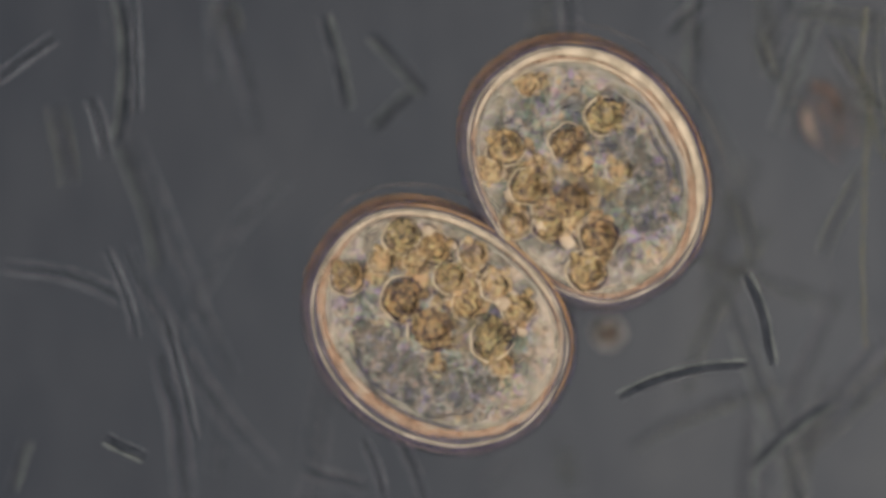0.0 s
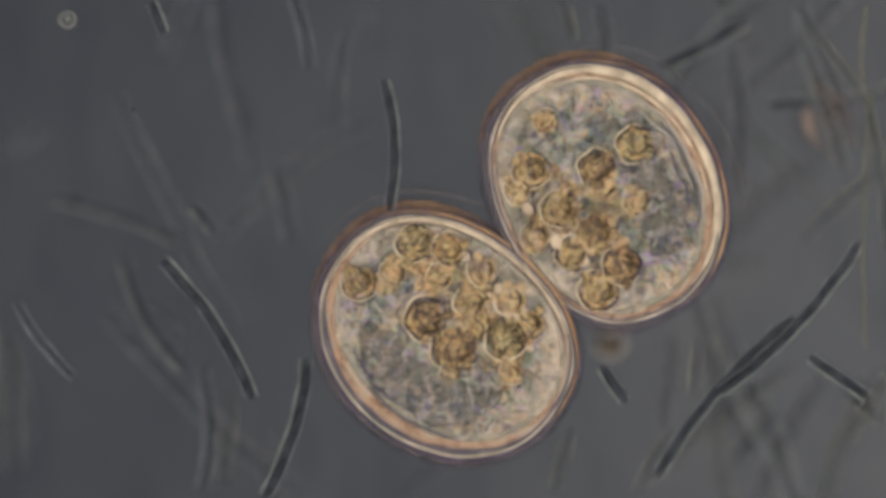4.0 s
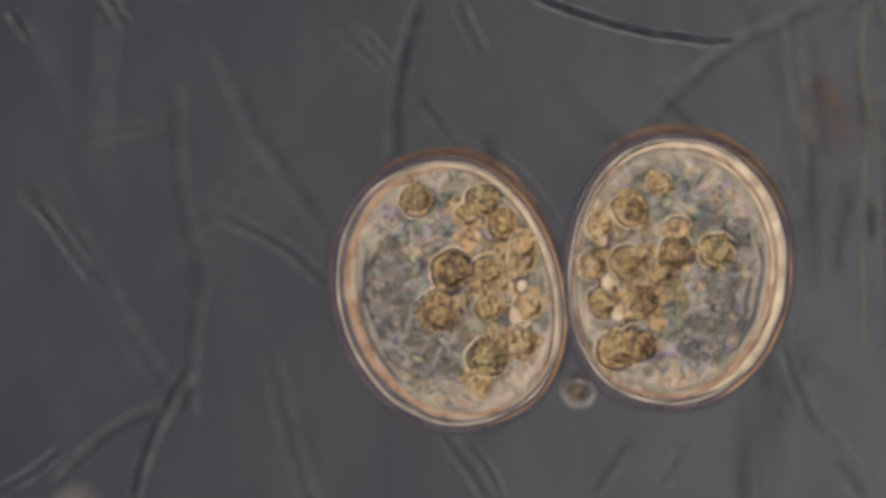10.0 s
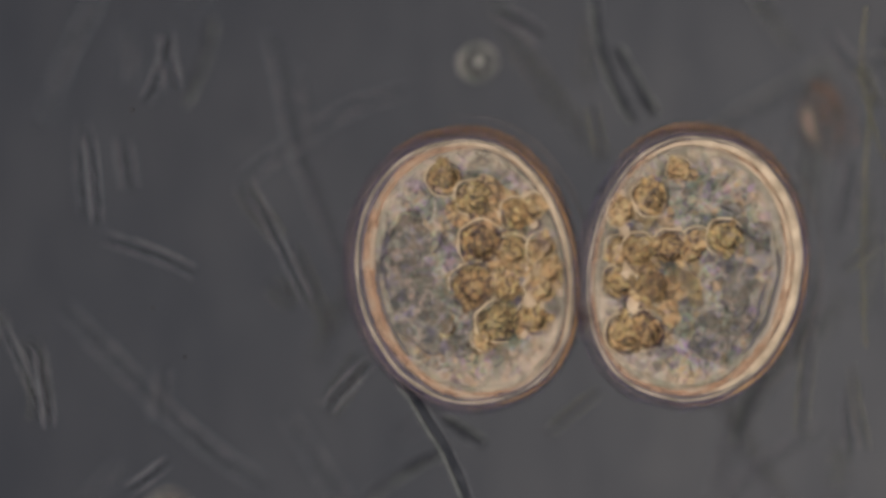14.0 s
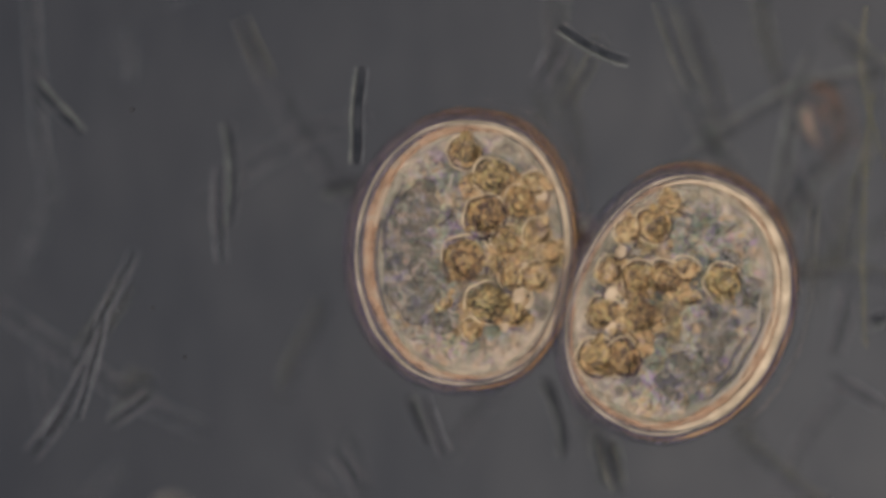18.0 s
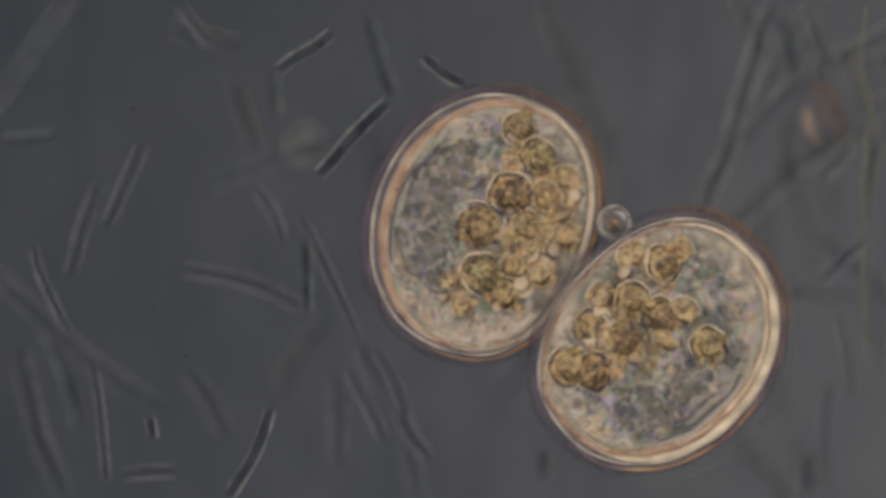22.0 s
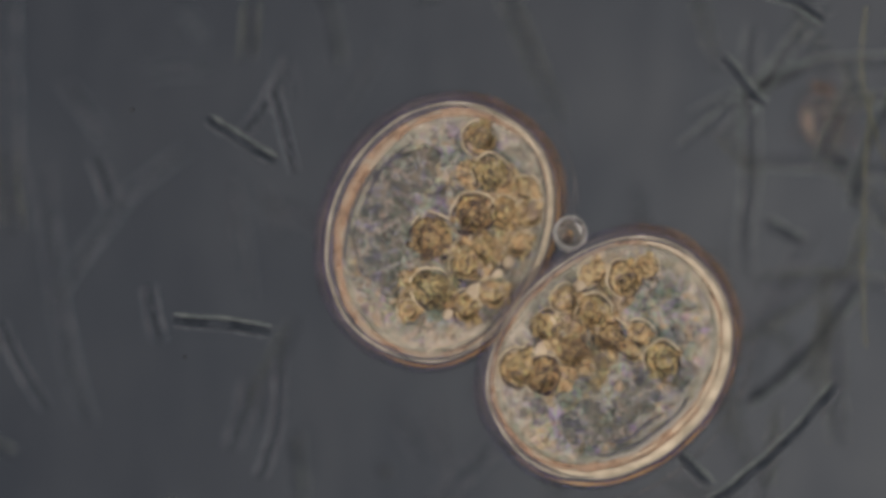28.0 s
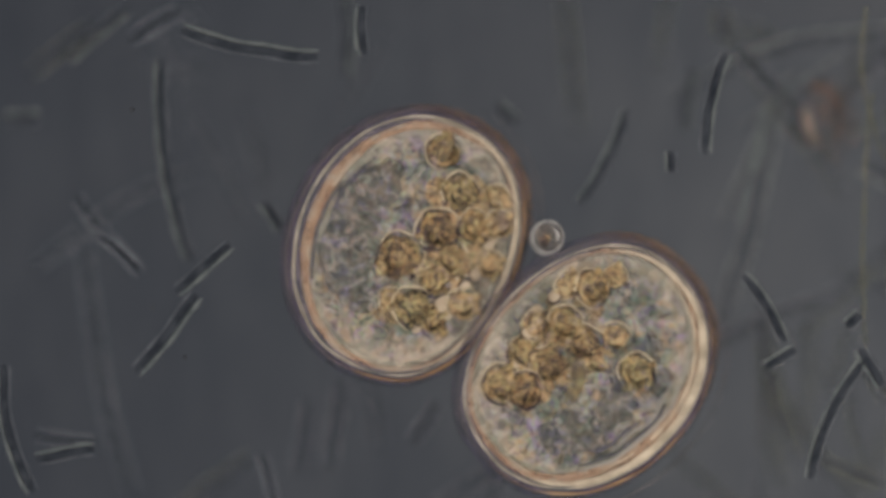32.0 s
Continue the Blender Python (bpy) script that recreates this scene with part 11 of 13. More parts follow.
    walk(streaks[16], [(0, pose(0.428, 0.159, 0.059, 0, 0, 148)), (1.8, pose(0.366, 0.185, 0.066, 0, 0, 168)), (4, pose(0.454, 0.172, 0.067, 0, 0, 191)), (6.1, pose(0.492, 0.174, 0.070, 0, 0, 198)), (7.8, pose(0.510, 0.189, 0.075, 0, 0, 215)), (10.2, pose(0.511, 0.188, 0.062, 0, 0, 199)), (12.3, pose(0.509, 0.193, 0.077, 0, 0, 191)), (14.6, pose(0.509, 0.207, 0.077, 0, 0, 174)), (16.2, pose(0.509, 0.207, 0.076, 0, 0, 179)), (18.3, pose(0.512, 0.207, 0.069, 0, 0, 180)), (20.2, pose(0.461, 0.206, 0.080, 0, 0, 194)), (22.6, pose(0.472, 0.210, 0.066, 0, 0, 184)), (24.4, pose(0.399, 0.203, 0.081, 0, 0, 198)), (26, pose(0.321, 0.185, 0.077, 0, 0, 208)), (27.7, pose(0.293, 0.153, 0.081, 0, 0, 217)), (30.1, pose(0.305, 0.160, 0.063, 0, 0, 193)), (32, pose(0.367, 0.173, 0.058, 0, 0, 212))])
    walk(streaks[17], [(0, pose(0.296, -0.062, 0.077, 0, 0, 67)), (1.8, pose(0.294, -0.112, 0.075, 0, 0, 85)), (3.9, pose(0.297, -0.192, 0.064, 0, 0, 100)), (5.6, pose(0.312, -0.208, 0.075, 0, 0, 81)), (7.9, pose(0.296, -0.285, 0.069, 0, 0, 73)), (10, pose(0.331, -0.216, 0.064, 0, 0, 87)), (12, pose(0.336, -0.197, 0.022, 0, 0, 68)), (14, pose(0.368, -0.124, 0.022, 0, 0, 54)), (15.6, pose(0.346, -0.137, 0.022, 0, 0, 65)), (17.5, pose(0.327, -0.141, 0.022, 0, 0, 85)), (19.6, pose(0.324, -0.063, 0.022, 0, 0, 108)), (21.9, pose(0.353, -0.082, 0.022, 0, 0, 101)), (23.7, pose(0.331, -0.059, 0.022, 0, 0, 105)), (25.4, pose(0.304, 0.028, 0.022, 0, 0, 92)), (27.4, pose(0.304, -0.060, 0.022, 0, 0, 101)), (29.1, pose(0.304, -0.130, 0.022, 0, 0, 95)), (31.4, pose(0.322, -0.102, 0.022, 0, 0, 101)), (32, pose(0.347, -0.155, 0.058, 0, 0, 99))])
    walk(streaks[18], [(0, pose(0.284, -0.175, 0.067, 0, 0, 21)), (2.2, pose(0.315, -0.166, 0.066, 0, 0, 14)), (4.1, pose(0.295, -0.183, 0.072, 0, 0, 39)), (6.1, pose(0.297, -0.214, 0.065, 0, 0, 62)), (8.3, pose(0.295, -0.271, 0.073, 0, 0, 77)), (10.6, pose(0.330, -0.222, 0.068, 0, 0, 95)), (12.9, pose(0.326, -0.252, 0.072, 0, 0, 109)), (14.6, pose(0.332, -0.181, 0.022, 0, 0, 127)), (16.3, pose(0.350, -0.201, 0.081, 0, 0, 134)), (18.7, pose(0.380, -0.245, 0.068, 0, 0, 143)), (20.7, pose(0.357, -0.241, 0.067, 0, 0, 139)), (22.5, pose(0.327, -0.204, 0.022, 0, 0, 124)), (24.8, pose(0.338, -0.215, 0.022, 0, 0, 112)), (26.6, pose(0.334, -0.223, 0.022, 0, 0, 128)), (28.4, pose(0.304, -0.157, 0.022, 0, 0, 112)), (30.2, pose(0.304, -0.125, 0.022, 0, 0, 107)), (31.9, pose(0.334, -0.147, 0.022, 0, 0, 128)), (32, pose(0.393, -0.198, 0.058, 0, 0, 126))])
    walk(streaks[19], [(0, pose(0.333, -0.173, 0.066, 0, 0, 110)), (1.8, pose(0.326, -0.106, 0.079, 0, 0, 101)), (3.7, pose(0.324, -0.175, 0.060, 0, 0, 111)), (5.7, pose(0.311, -0.114, 0.076, 0, 0, 129)), (8, pose(0.304, -0.058, 0.022, 0, 0, 149)), (10.1, pose(0.318, -0.078, 0.022, 0, 0, 143)), (12, pose(0.304, -0.048, 0.022, 0, 0, 164)), (13.9, pose(0.304, -0.025, 0.022, 0, 0, 145)), (15.8, pose(0.304, -0.008, 0.022, 0, 0, 126)), (17.8, pose(0.304, 0.060, 0.022, 0, 0, 119)), (19.7, pose(0.304, 0.078, 0.022, 0, 0, 100)), (21.5, pose(0.294, 0.141, 0.080, 0, 0, 79)), (23.9, pose(0.294, 0.104, 0.075, 0, 0, 56)), (25.6, pose(0.315, 0.129, 0.061, 0, 0, 58)), (27.4, pose(0.311, 0.121, 0.071, 0, 0, 81)), (29.7, pose(0.305, 0.029, 0.080, 0, 0, 99)), (32, pose(0.313, 0.036, 0.058, 0, 0, 76))])
    walk(streaks[20], [(0, pose(0.295, 0.015, 0.022, 0, 0, 70)), (2, pose(0.333, 0.087, 0.022, 0, 0, 62)), (4.2, pose(0.331, 0.049, 0.022, 0, 0, 38)), (6.4, pose(0.334, 0.069, 0.022, 0, 0, 34)), (8.1, pose(0.366, 0.077, 0.022, 0, 0, 26)), (9.9, pose(0.304, 0.046, 0.022, 0, 0, 29)), (11.9, pose(0.304, 0.004, 0.022, 0, 0, 12)), (14.1, pose(0.304, -0.013, 0.022, 0, 0, -8)), (16.3, pose(0.374, -0.025, 0.022, 0, 0, 2)), (18, pose(0.441, -0.022, 0.069, 0, 0, -10)), (20.3, pose(0.455, -0.023, 0.073, 0, 0, -33)), (22.2, pose(0.453, -0.034, 0.079, 0, 0, -47)), (24.2, pose(0.510, -0.081, 0.073, 0, 0, -33)), (26.5, pose(0.423, -0.032, 0.076, 0, 0, -14)), (28.3, pose(0.405, -0.027, 0.071, 0, 0, -6)), (30.5, pose(0.431, -0.028, 0.069, 0, 0, -17)), (32, pose(0.497, -0.045, 0.058, 0, 0, -25))])
    walk(streaks[21], [(0, pose(0.289, 0.142, 0.022, 0, 0, 114)), (1.8, pose(0.304, 0.186, 0.022, 0, 0, 110)), (4.1, pose(0.353, 0.109, 0.022, 0, 0, 131)), (5.9, pose(0.399, 0.056, 0.081, 0, 0, 107)), (7.9, pose(0.407, 0.061, 0.022, 0, 0, 90)), (10, pose(0.390, 0.081, 0.022, 0, 0, 99)), (11.7, pose(0.415, 0.074, 0.022, 0, 0, 100)), (14.1, pose(0.408, 0.115, 0.022, 0, 0, 80)), (16.2, pose(0.384, 0.065, 0.022, 0, 0, 60)), (18.2, pose(0.374, 0.024, 0.022, 0, 0, 57)), (20.6, pose(0.414, 0.093, 0.077, 0, 0, 55)), (22.6, pose(0.462, 0.133, 0.073, 0, 0, 42)), (25, pose(0.490, 0.157, 0.060, 0, 0, 24)), (27.4, pose(0.470, 0.149, 0.079, 0, 0, 1)), (29, pose(0.460, 0.149, 0.077, 0, 0, 10)), (31.3, pose(0.501, 0.154, 0.080, 0, 0, 33)), (32, pose(0.447, 0.123, 0.058, 0, 0, 13))])
    walk(streaks[22], [(0, pose(0.275, 0.271, 0.065, 0, 0, 78)), (1.6, pose(0.294, 0.302, 0.075, 0, 0, 61)), (4, pose(0.298, 0.227, 0.059, 0, 0, 42)), (6.1, pose(0.297, 0.226, 0.065, 0, 0, 33)), (7.8, pose(0.295, 0.210, 0.073, 0, 0, 16)), (9.8, pose(0.295, 0.196, 0.072, 0, 0, 32)), (11.9, pose(0.298, 0.188, 0.060, 0, 0, 50)), (13.6, pose(0.304, 0.125, 0.022, 0, 0, 40)), (15.7, pose(0.304, 0.121, 0.022, 0, 0, 34)), (17.7, pose(0.354, 0.150, 0.062, 0, 0, 23)), (19.7, pose(0.448, 0.181, 0.081, 0, 0, 15)), (21.9, pose(0.372, 0.165, 0.070, 0, 0, 38)), (23.6, pose(0.444, 0.221, 0.073, 0, 0, 25)), (25.8, pose(0.426, 0.211, 0.079, 0, 0, 38)), (27.8, pose(0.387, 0.182, 0.076, 0, 0, 14)), (29.6, pose(0.454, 0.204, 0.071, 0, 0, -0)), (31.9, pose(0.405, 0.203, 0.074, 0, 0, -4)), (32, pose(0.367, 0.208, 0.058, 0, 0, 14))])
    walk(streaks[23], [(0, pose(0.364, -0.227, 0.065, 0, 0, 74)), (2, pose(0.363, -0.279, 0.074, 0, 0, 73)), (3.7, pose(0.400, -0.228, 0.076, 0, 0, 70)), (5.7, pose(0.401, -0.188, 0.074, 0, 0, 59)), (7.9, pose(0.337, -0.262, 0.073, 0, 0, 36)), (9.6, pose(0.296, -0.304, 0.068, 0, 0, 25)), (11.3, pose(0.298, -0.306, 0.059, 0, 0, 27)), (13.4, pose(0.338, -0.288, 0.059, 0, 0, 4)), (15.6, pose(0.299, -0.289, 0.065, 0, 0, 27)), (17.2, pose(0.295, -0.289, 0.071, 0, 0, 26)), (19.2, pose(0.321, -0.275, 0.062, 0, 0, 7)), (21.2, pose(0.307, -0.272, 0.081, 0, 0, 1)), (22.8, pose(0.308, -0.274, 0.075, 0, 0, -11)), (25, pose(0.377, -0.287, 0.059, 0, 0, -19)), (27.2, pose(0.347, -0.280, 0.075, 0, 0, -24)), (29.2, pose(0.295, -0.258, 0.073, 0, 0, -32)), (31.3, pose(0.304, -0.259, 0.022, 0, 0, -30)), (32, pose(0.321, -0.274, 0.058, 0, 0, -46))])
    walk(streaks[24], [(0, pose(0.297, 0.060, 0.022, 0, 0, 122)), (1.9, pose(0.304, 0.095, 0.022, 0, 0, 128)), (4.2, pose(0.304, 0.107, 0.022, 0, 0, 117)), (6.1, pose(0.304, 0.097, 0.022, 0, 0, 124)), (8.3, pose(0.331, 0.052, 0.022, 0, 0, 105)), (10.6, pose(0.323, -0.004, 0.022, 0, 0, 92)), (12.3, pose(0.334, -0.009, 0.022, 0, 0, 76)), (14, pose(0.319, -0.029, 0.022, 0, 0, 97)), (15.7, pose(0.305, 0.019, 0.022, 0, 0, 119)), (17.4, pose(0.313, 0.002, 0.022, 0, 0, 122)), (19.5, pose(0.346, -0.018, 0.022, 0, 0, 108)), (21.8, pose(0.347, 0.006, 0.022, 0, 0, 92)), (23.9, pose(0.355, -0.006, 0.022, 0, 0, 99)), (25.8, pose(0.336, -0.035, 0.022, 0, 0, 121)), (28.1, pose(0.373, -0.103, 0.022, 0, 0, 129)), (30.2, pose(0.431, -0.165, 0.070, 0, 0, 117)), (32, pose(0.436, -0.199, 0.058, 0, 0, 104))])
    walk(streaks[25], [(0, pose(0.378, 0.206, 0.077, 0, 0, 67)), (1.6, pose(0.384, 0.245, 0.081, 0, 0, 90)), (4, pose(0.395, 0.167, 0.079, 0, 0, 103)), (6, pose(0.411, 0.107, 0.061, 0, 0, 96)), (8.4, pose(0.397, 0.101, 0.066, 0, 0, 112)), (10.7, pose(0.374, 0.164, 0.077, 0, 0, 88)), (12.8, pose(0.376, 0.141, 0.061, 0, 0, 80)), (14.6, pose(0.396, 0.108, 0.022, 0, 0, 81)), (16.6, pose(0.398, 0.175, 0.070, 0, 0, 75)), (18.6, pose(0.355, 0.104, 0.072, 0, 0, 75)), (20.6, pose(0.365, 0.195, 0.061, 0, 0, 55)), (22.7, pose(0.335, 0.170, 0.070, 0, 0, 62)), (24.7, pose(0.294, 0.087, 0.075, 0, 0, 62)), (26.9, pose(0.305, 0.146, 0.076, 0, 0, 40)), (29.2, pose(0.382, 0.200, 0.075, 0, 0, 62)), (31.3, pose(0.371, 0.185, 0.063, 0, 0, 61)), (32, pose(0.335, 0.109, 0.058, 0, 0, 62))])
    walk(threads[0], [(0, pose(-0.354, 0.244, 0.022, 0, 0, -82)), (1, pose(-0.342, 0.236, 0.110, 0, 0, -82)), (2, pose(-0.089, -0.220, 0.113, 0, 0, -34)), (3, pose(-0.081, 0.238, 0.114, 0, 0, -81)), (4, pose(-0.083, 0.247, 0.022, 0, 0, -81)), (7, pose(-0.147, -0.109, 0.117, 0, 0, -135)), (8, pose(-0.005, 0.137, 0.113, 0, 0, -96)), (9, pose(-0.388, 0.235, 0.116, 0, 0, -67)), (10, pose(-0.346, 0.248, 0.099, 0, 0, -56)), (11, pose(-0.357, 0.256, 0.022, 0, 0, -56)), (12, pose(-0.389, 0.239, 0.107, 0, 0, -81)), (13, pose(-0.437, -0.086, 0.117, 0, 0, -135)), (14, pose(-0.307, -0.229, 0.111, 0, 0, -144)), (17, pose(-0.443, 0.050, 0.116, 0, 0, -129)), (18, pose(-0.326, -0.160, 0.100, 0, 0, -144)), (19, pose(-0.255, -0.244, 0.107, 0, 0, -150)), (20, pose(0.062, -0.186, 0.103, 0, 0, -63)), (21, pose(-0.119, 0.201, 0.109, 0, 0, -60)), (22, pose(-0.301, -0.236, 0.109, 0, 0, 4)), (23, pose(-0.169, 0.176, 0.098, 0, 0, -83)), (24, pose(-0.174, 0.181, 0.022, 0, 0, -83)), (25, pose(-0.174, 0.181, 0.022, 0, 0, -83)), (26, pose(-0.174, 0.181, 0.022, 0, 0, -83)), (29, pose(-0.174, 0.181, 0.022, 0, 0, -83)), (30, pose(-0.384, 0.225, 0.102, 0, 0, -113)), (31, pose(-0.396, 0.232, 0.022, 0, 0, -113)), (32, pose(-0.186, -0.238, 0.104, 0, 0, -76))])
    walk(threads[1], [(0, pose(0.058, -0.234, 0.022, 0, 0, 37)), (1, pose(0.056, -0.227, 0.101, 0, 0, 37)), (2, pose(-0.089, 0.230, 0.114, 0, 0, 103)), (3, pose(0.056, 0.231, 0.101, 0, 0, 114)), (4, pose(0.058, 0.238, 0.022, 0, 0, 114)), (7, pose(-0.037, -0.232, 0.110, 0, 0, 117)), (8, pose(-0.066, 0.231, 0.101, 0, 0, 103)), (9, pose(-0.068, 0.238, 0.022, 0, 0, 103)), (10, pose(-0.072, 0.205, 0.098, 0, 0, 135)), (11, pose(-0.074, 0.211, 0.022, 0, 0, 135)), (12, pose(-0.350, -0.237, 0.115, 0, 0, 47)), (13, pose(-0.363, -0.246, 0.022, 0, 0, 45)), (14, pose(-0.363, -0.246, 0.022, 0, 0, 45)), (17, pose(-0.363, -0.246, 0.022, 0, 0, 45)), (18, pose(-0.363, -0.246, 0.022, 0, 0, 45)), (19, pose(-0.363, -0.246, 0.022, 0, 0, 45)), (20, pose(-0.419, -0.145, 0.102, 0, 0, 50)), (21, pose(-0.432, -0.150, 0.022, 0, 0, 50)), (22, pose(-0.259, 0.228, 0.102, 0, 0, 129)), (23, pose(-0.267, 0.235, 0.022, 0, 0, 129)), (24, pose(-0.267, 0.235, 0.022, 0, 0, 129)), (25, pose(-0.267, 0.235, 0.022, 0, 0, 129)), (26, pose(-0.267, 0.235, 0.022, 0, 0, 129)), (29, pose(-0.267, 0.235, 0.022, 0, 0, 129)), (30, pose(-0.267, 0.235, 0.022, 0, 0, 129)), (31, pose(-0.267, 0.235, 0.022, 0, 0, 129)), (32, pose(-0.267, 0.235, 0.022, 0, 0, 129))])
    walk(threads[2], [(0, pose(-0.359, 0.122, 0.115, 0, 0, -73)), (1, pose(-0.429, 0.196, 0.104, 0, 0, -152)), (2, pose(-0.193, -0.173, 0.117, 0, 0, -202)), (3, pose(-0.020, 0.062, 0.109, 0, 0, -186)), (4, pose(-0.020, 0.064, 0.022, 0, 0, -186)), (7, pose(-0.362, 0.012, 0.112, 0, 0, -233)), (8, pose(-0.375, 0.013, 0.022, 0, 0, -233)), (9, pose(-0.375, 0.013, 0.022, 0, 0, -233)), (10, pose(0.033, 0.234, 0.102, 0, 0, -243)), (11, pose(0.034, 0.241, 0.022, 0, 0, -243)), (12, pose(-0.217, -0.202, 0.117, 0, 0, -259)), (13, pose(-0.287, -0.226, 0.112, 0, 0, -323)), (14, pose(-0.092, -0.144, 0.117, 0, 0, -311)), (17, pose(-0.095, -0.150, 0.022, 0, 0, -311)), (18, pose(-0.002, -0.179, 0.116, 0, 0, -248)), (19, pose(-0.148, 0.178, 0.104, 0, 0, -236)), (20, pose(-0.189, 0.181, 0.105, 0, 0, -248)), (21, pose(-0.195, 0.187, 0.022, 0, 0, -248)), (22, pose(-0.026, -0.186, 0.101, 0, 0, -236)), (23, pose(-0.026, -0.192, 0.022, 0, 0, -236)), (24, pose(-0.026, -0.192, 0.022, 0, 0, -236)), (25, pose(-0.026, -0.192, 0.022, 0, 0, -236)), (26, pose(-0.026, -0.192, 0.022, 0, 0, -236)), (29, pose(-0.026, -0.192, 0.022, 0, 0, -236)), (30, pose(-0.133, -0.104, 0.101, 0, 0, -204)), (31, pose(-0.113, 0.117, 0.099, 0, 0, -233)), (32, pose(-0.389, -0.189, 0.104, 0, 0, -185))])
    walk(threads[3], [(0, pose(-0.063, -0.223, 0.110, 0, 0, -75)), (1, pose(-0.148, -0.139, 0.110, 0, 0, -158)), (2, pose(-0.153, -0.144, 0.022, 0, 0, -158)), (3, pose(-0.426, 0.105, 0.112, 0, 0, -158)), (4, pose(-0.441, 0.109, 0.022, 0, 0, -158)), (7, pose(0.044, 0.193, 0.099, 0, 0, -70)), (8, pose(-0.325, 0.193, 0.105, 0, 0, -63)), (9, pose(-0.336, 0.199, 0.022, 0, 0, -63)), (10, pose(0.053, -0.226, 0.104, 0, 0, -63)), (11, pose(-0.295, 0.201, 0.112, 0, 0, -72)), (12, pose(-0.320, 0.199, 0.102, 0, 0, -95)), (13, pose(-0.330, 0.205, 0.022, 0, 0, -95)), (14, pose(-0.330, 0.205, 0.022, 0, 0, -95)), (17, pose(-0.330, 0.205, 0.022, 0, 0, -95)), (18, pose(-0.330, 0.205, 0.022, 0, 0, -95)), (19, pose(-0.090, 0.216, 0.107, 0, 0, -59)), (20, pose(-0.218, 0.193, 0.102, 0, 0, -59)), (21, pose(-0.225, 0.199, 0.022, 0, 0, -59)), (22, pose(-0.171, 0.041, 0.103, 0, 0, -67)), (23, pose(-0.177, 0.043, 0.022, 0, 0, -67)), (24, pose(-0.177, 0.043, 0.022, 0, 0, -67)), (25, pose(-0.177, 0.043, 0.022, 0, 0, -67)), (26, pose(-0.177, 0.043, 0.022, 0, 0, -67)), (29, pose(-0.177, 0.043, 0.022, 0, 0, -67)), (30, pose(-0.177, 0.043, 0.022, 0, 0, -67)), (31, pose(-0.177, 0.043, 0.022, 0, 0, -67)), (32, pose(-0.327, 0.001, 0.117, 0, 0, -45))])
    walk(threads[4], [(0, pose(-0.037, -0.223, 0.105, 0, 0, -70)), (1, pose(-0.407, 0.222, 0.106, 0, 0, -67)), (2, pose(-0.420, 0.229, 0.022, 0, 0, -67)), (3, pose(-0.325, -0.005, 0.109, 0, 0, -63)), (4, pose(-0.148, 0.222, 0.106, 0, 0, -81)), (7, pose(-0.319, -0.098, 0.106, 0, 0, -63)), (8, pose(-0.283, 0.099, 0.115, 0, 0, -29)), (9, pose(-0.084, -0.203, 0.107, 0, 0, -74)), (10, pose(-0.426, -0.226, 0.112, 0, 0, -149)), (11, pose(0.038, 0.178, 0.110, 0, 0, -90)), (12, pose(-0.419, -0.127, 0.117, 0, 0, -72)), (13, pose(-0.435, -0.132, 0.022, 0, 0, -72)), (14, pose(-0.297, 0.187, 0.100, 0, 0, -113)), (17, pose(-0.096, -0.221, 0.103, 0, 0, -72)), (18, pose(-0.098, -0.228, 0.022, 0, 0, -72)), (19, pose(-0.098, -0.228, 0.022, 0, 0, -72)), (20, pose(-0.333, -0.173, 0.114, 0, 0, -63)), (21, pose(-0.171, 0.128, 0.107, 0, 0, -99)), (22, pose(-0.055, -0.139, 0.108, 0, 0, -69)), (23, pose(-0.191, 0.186, 0.116, 0, 0, -113)), (24, pose(-0.414, 0.201, 0.103, 0, 0, -88)), (25, pose(-0.270, 0.181, 0.107, 0, 0, -0)), (26, pose(-0.279, 0.187, 0.022, 0, 0, -0)), (29, pose(-0.279, 0.187, 0.022, 0, 0, -0)), (30, pose(-0.279, 0.187, 0.022, 0, 0, -0)), (31, pose(-0.279, 0.187, 0.022, 0, 0, -0)), (32, pose(-0.279, 0.187, 0.022, 0, 0, -0))])
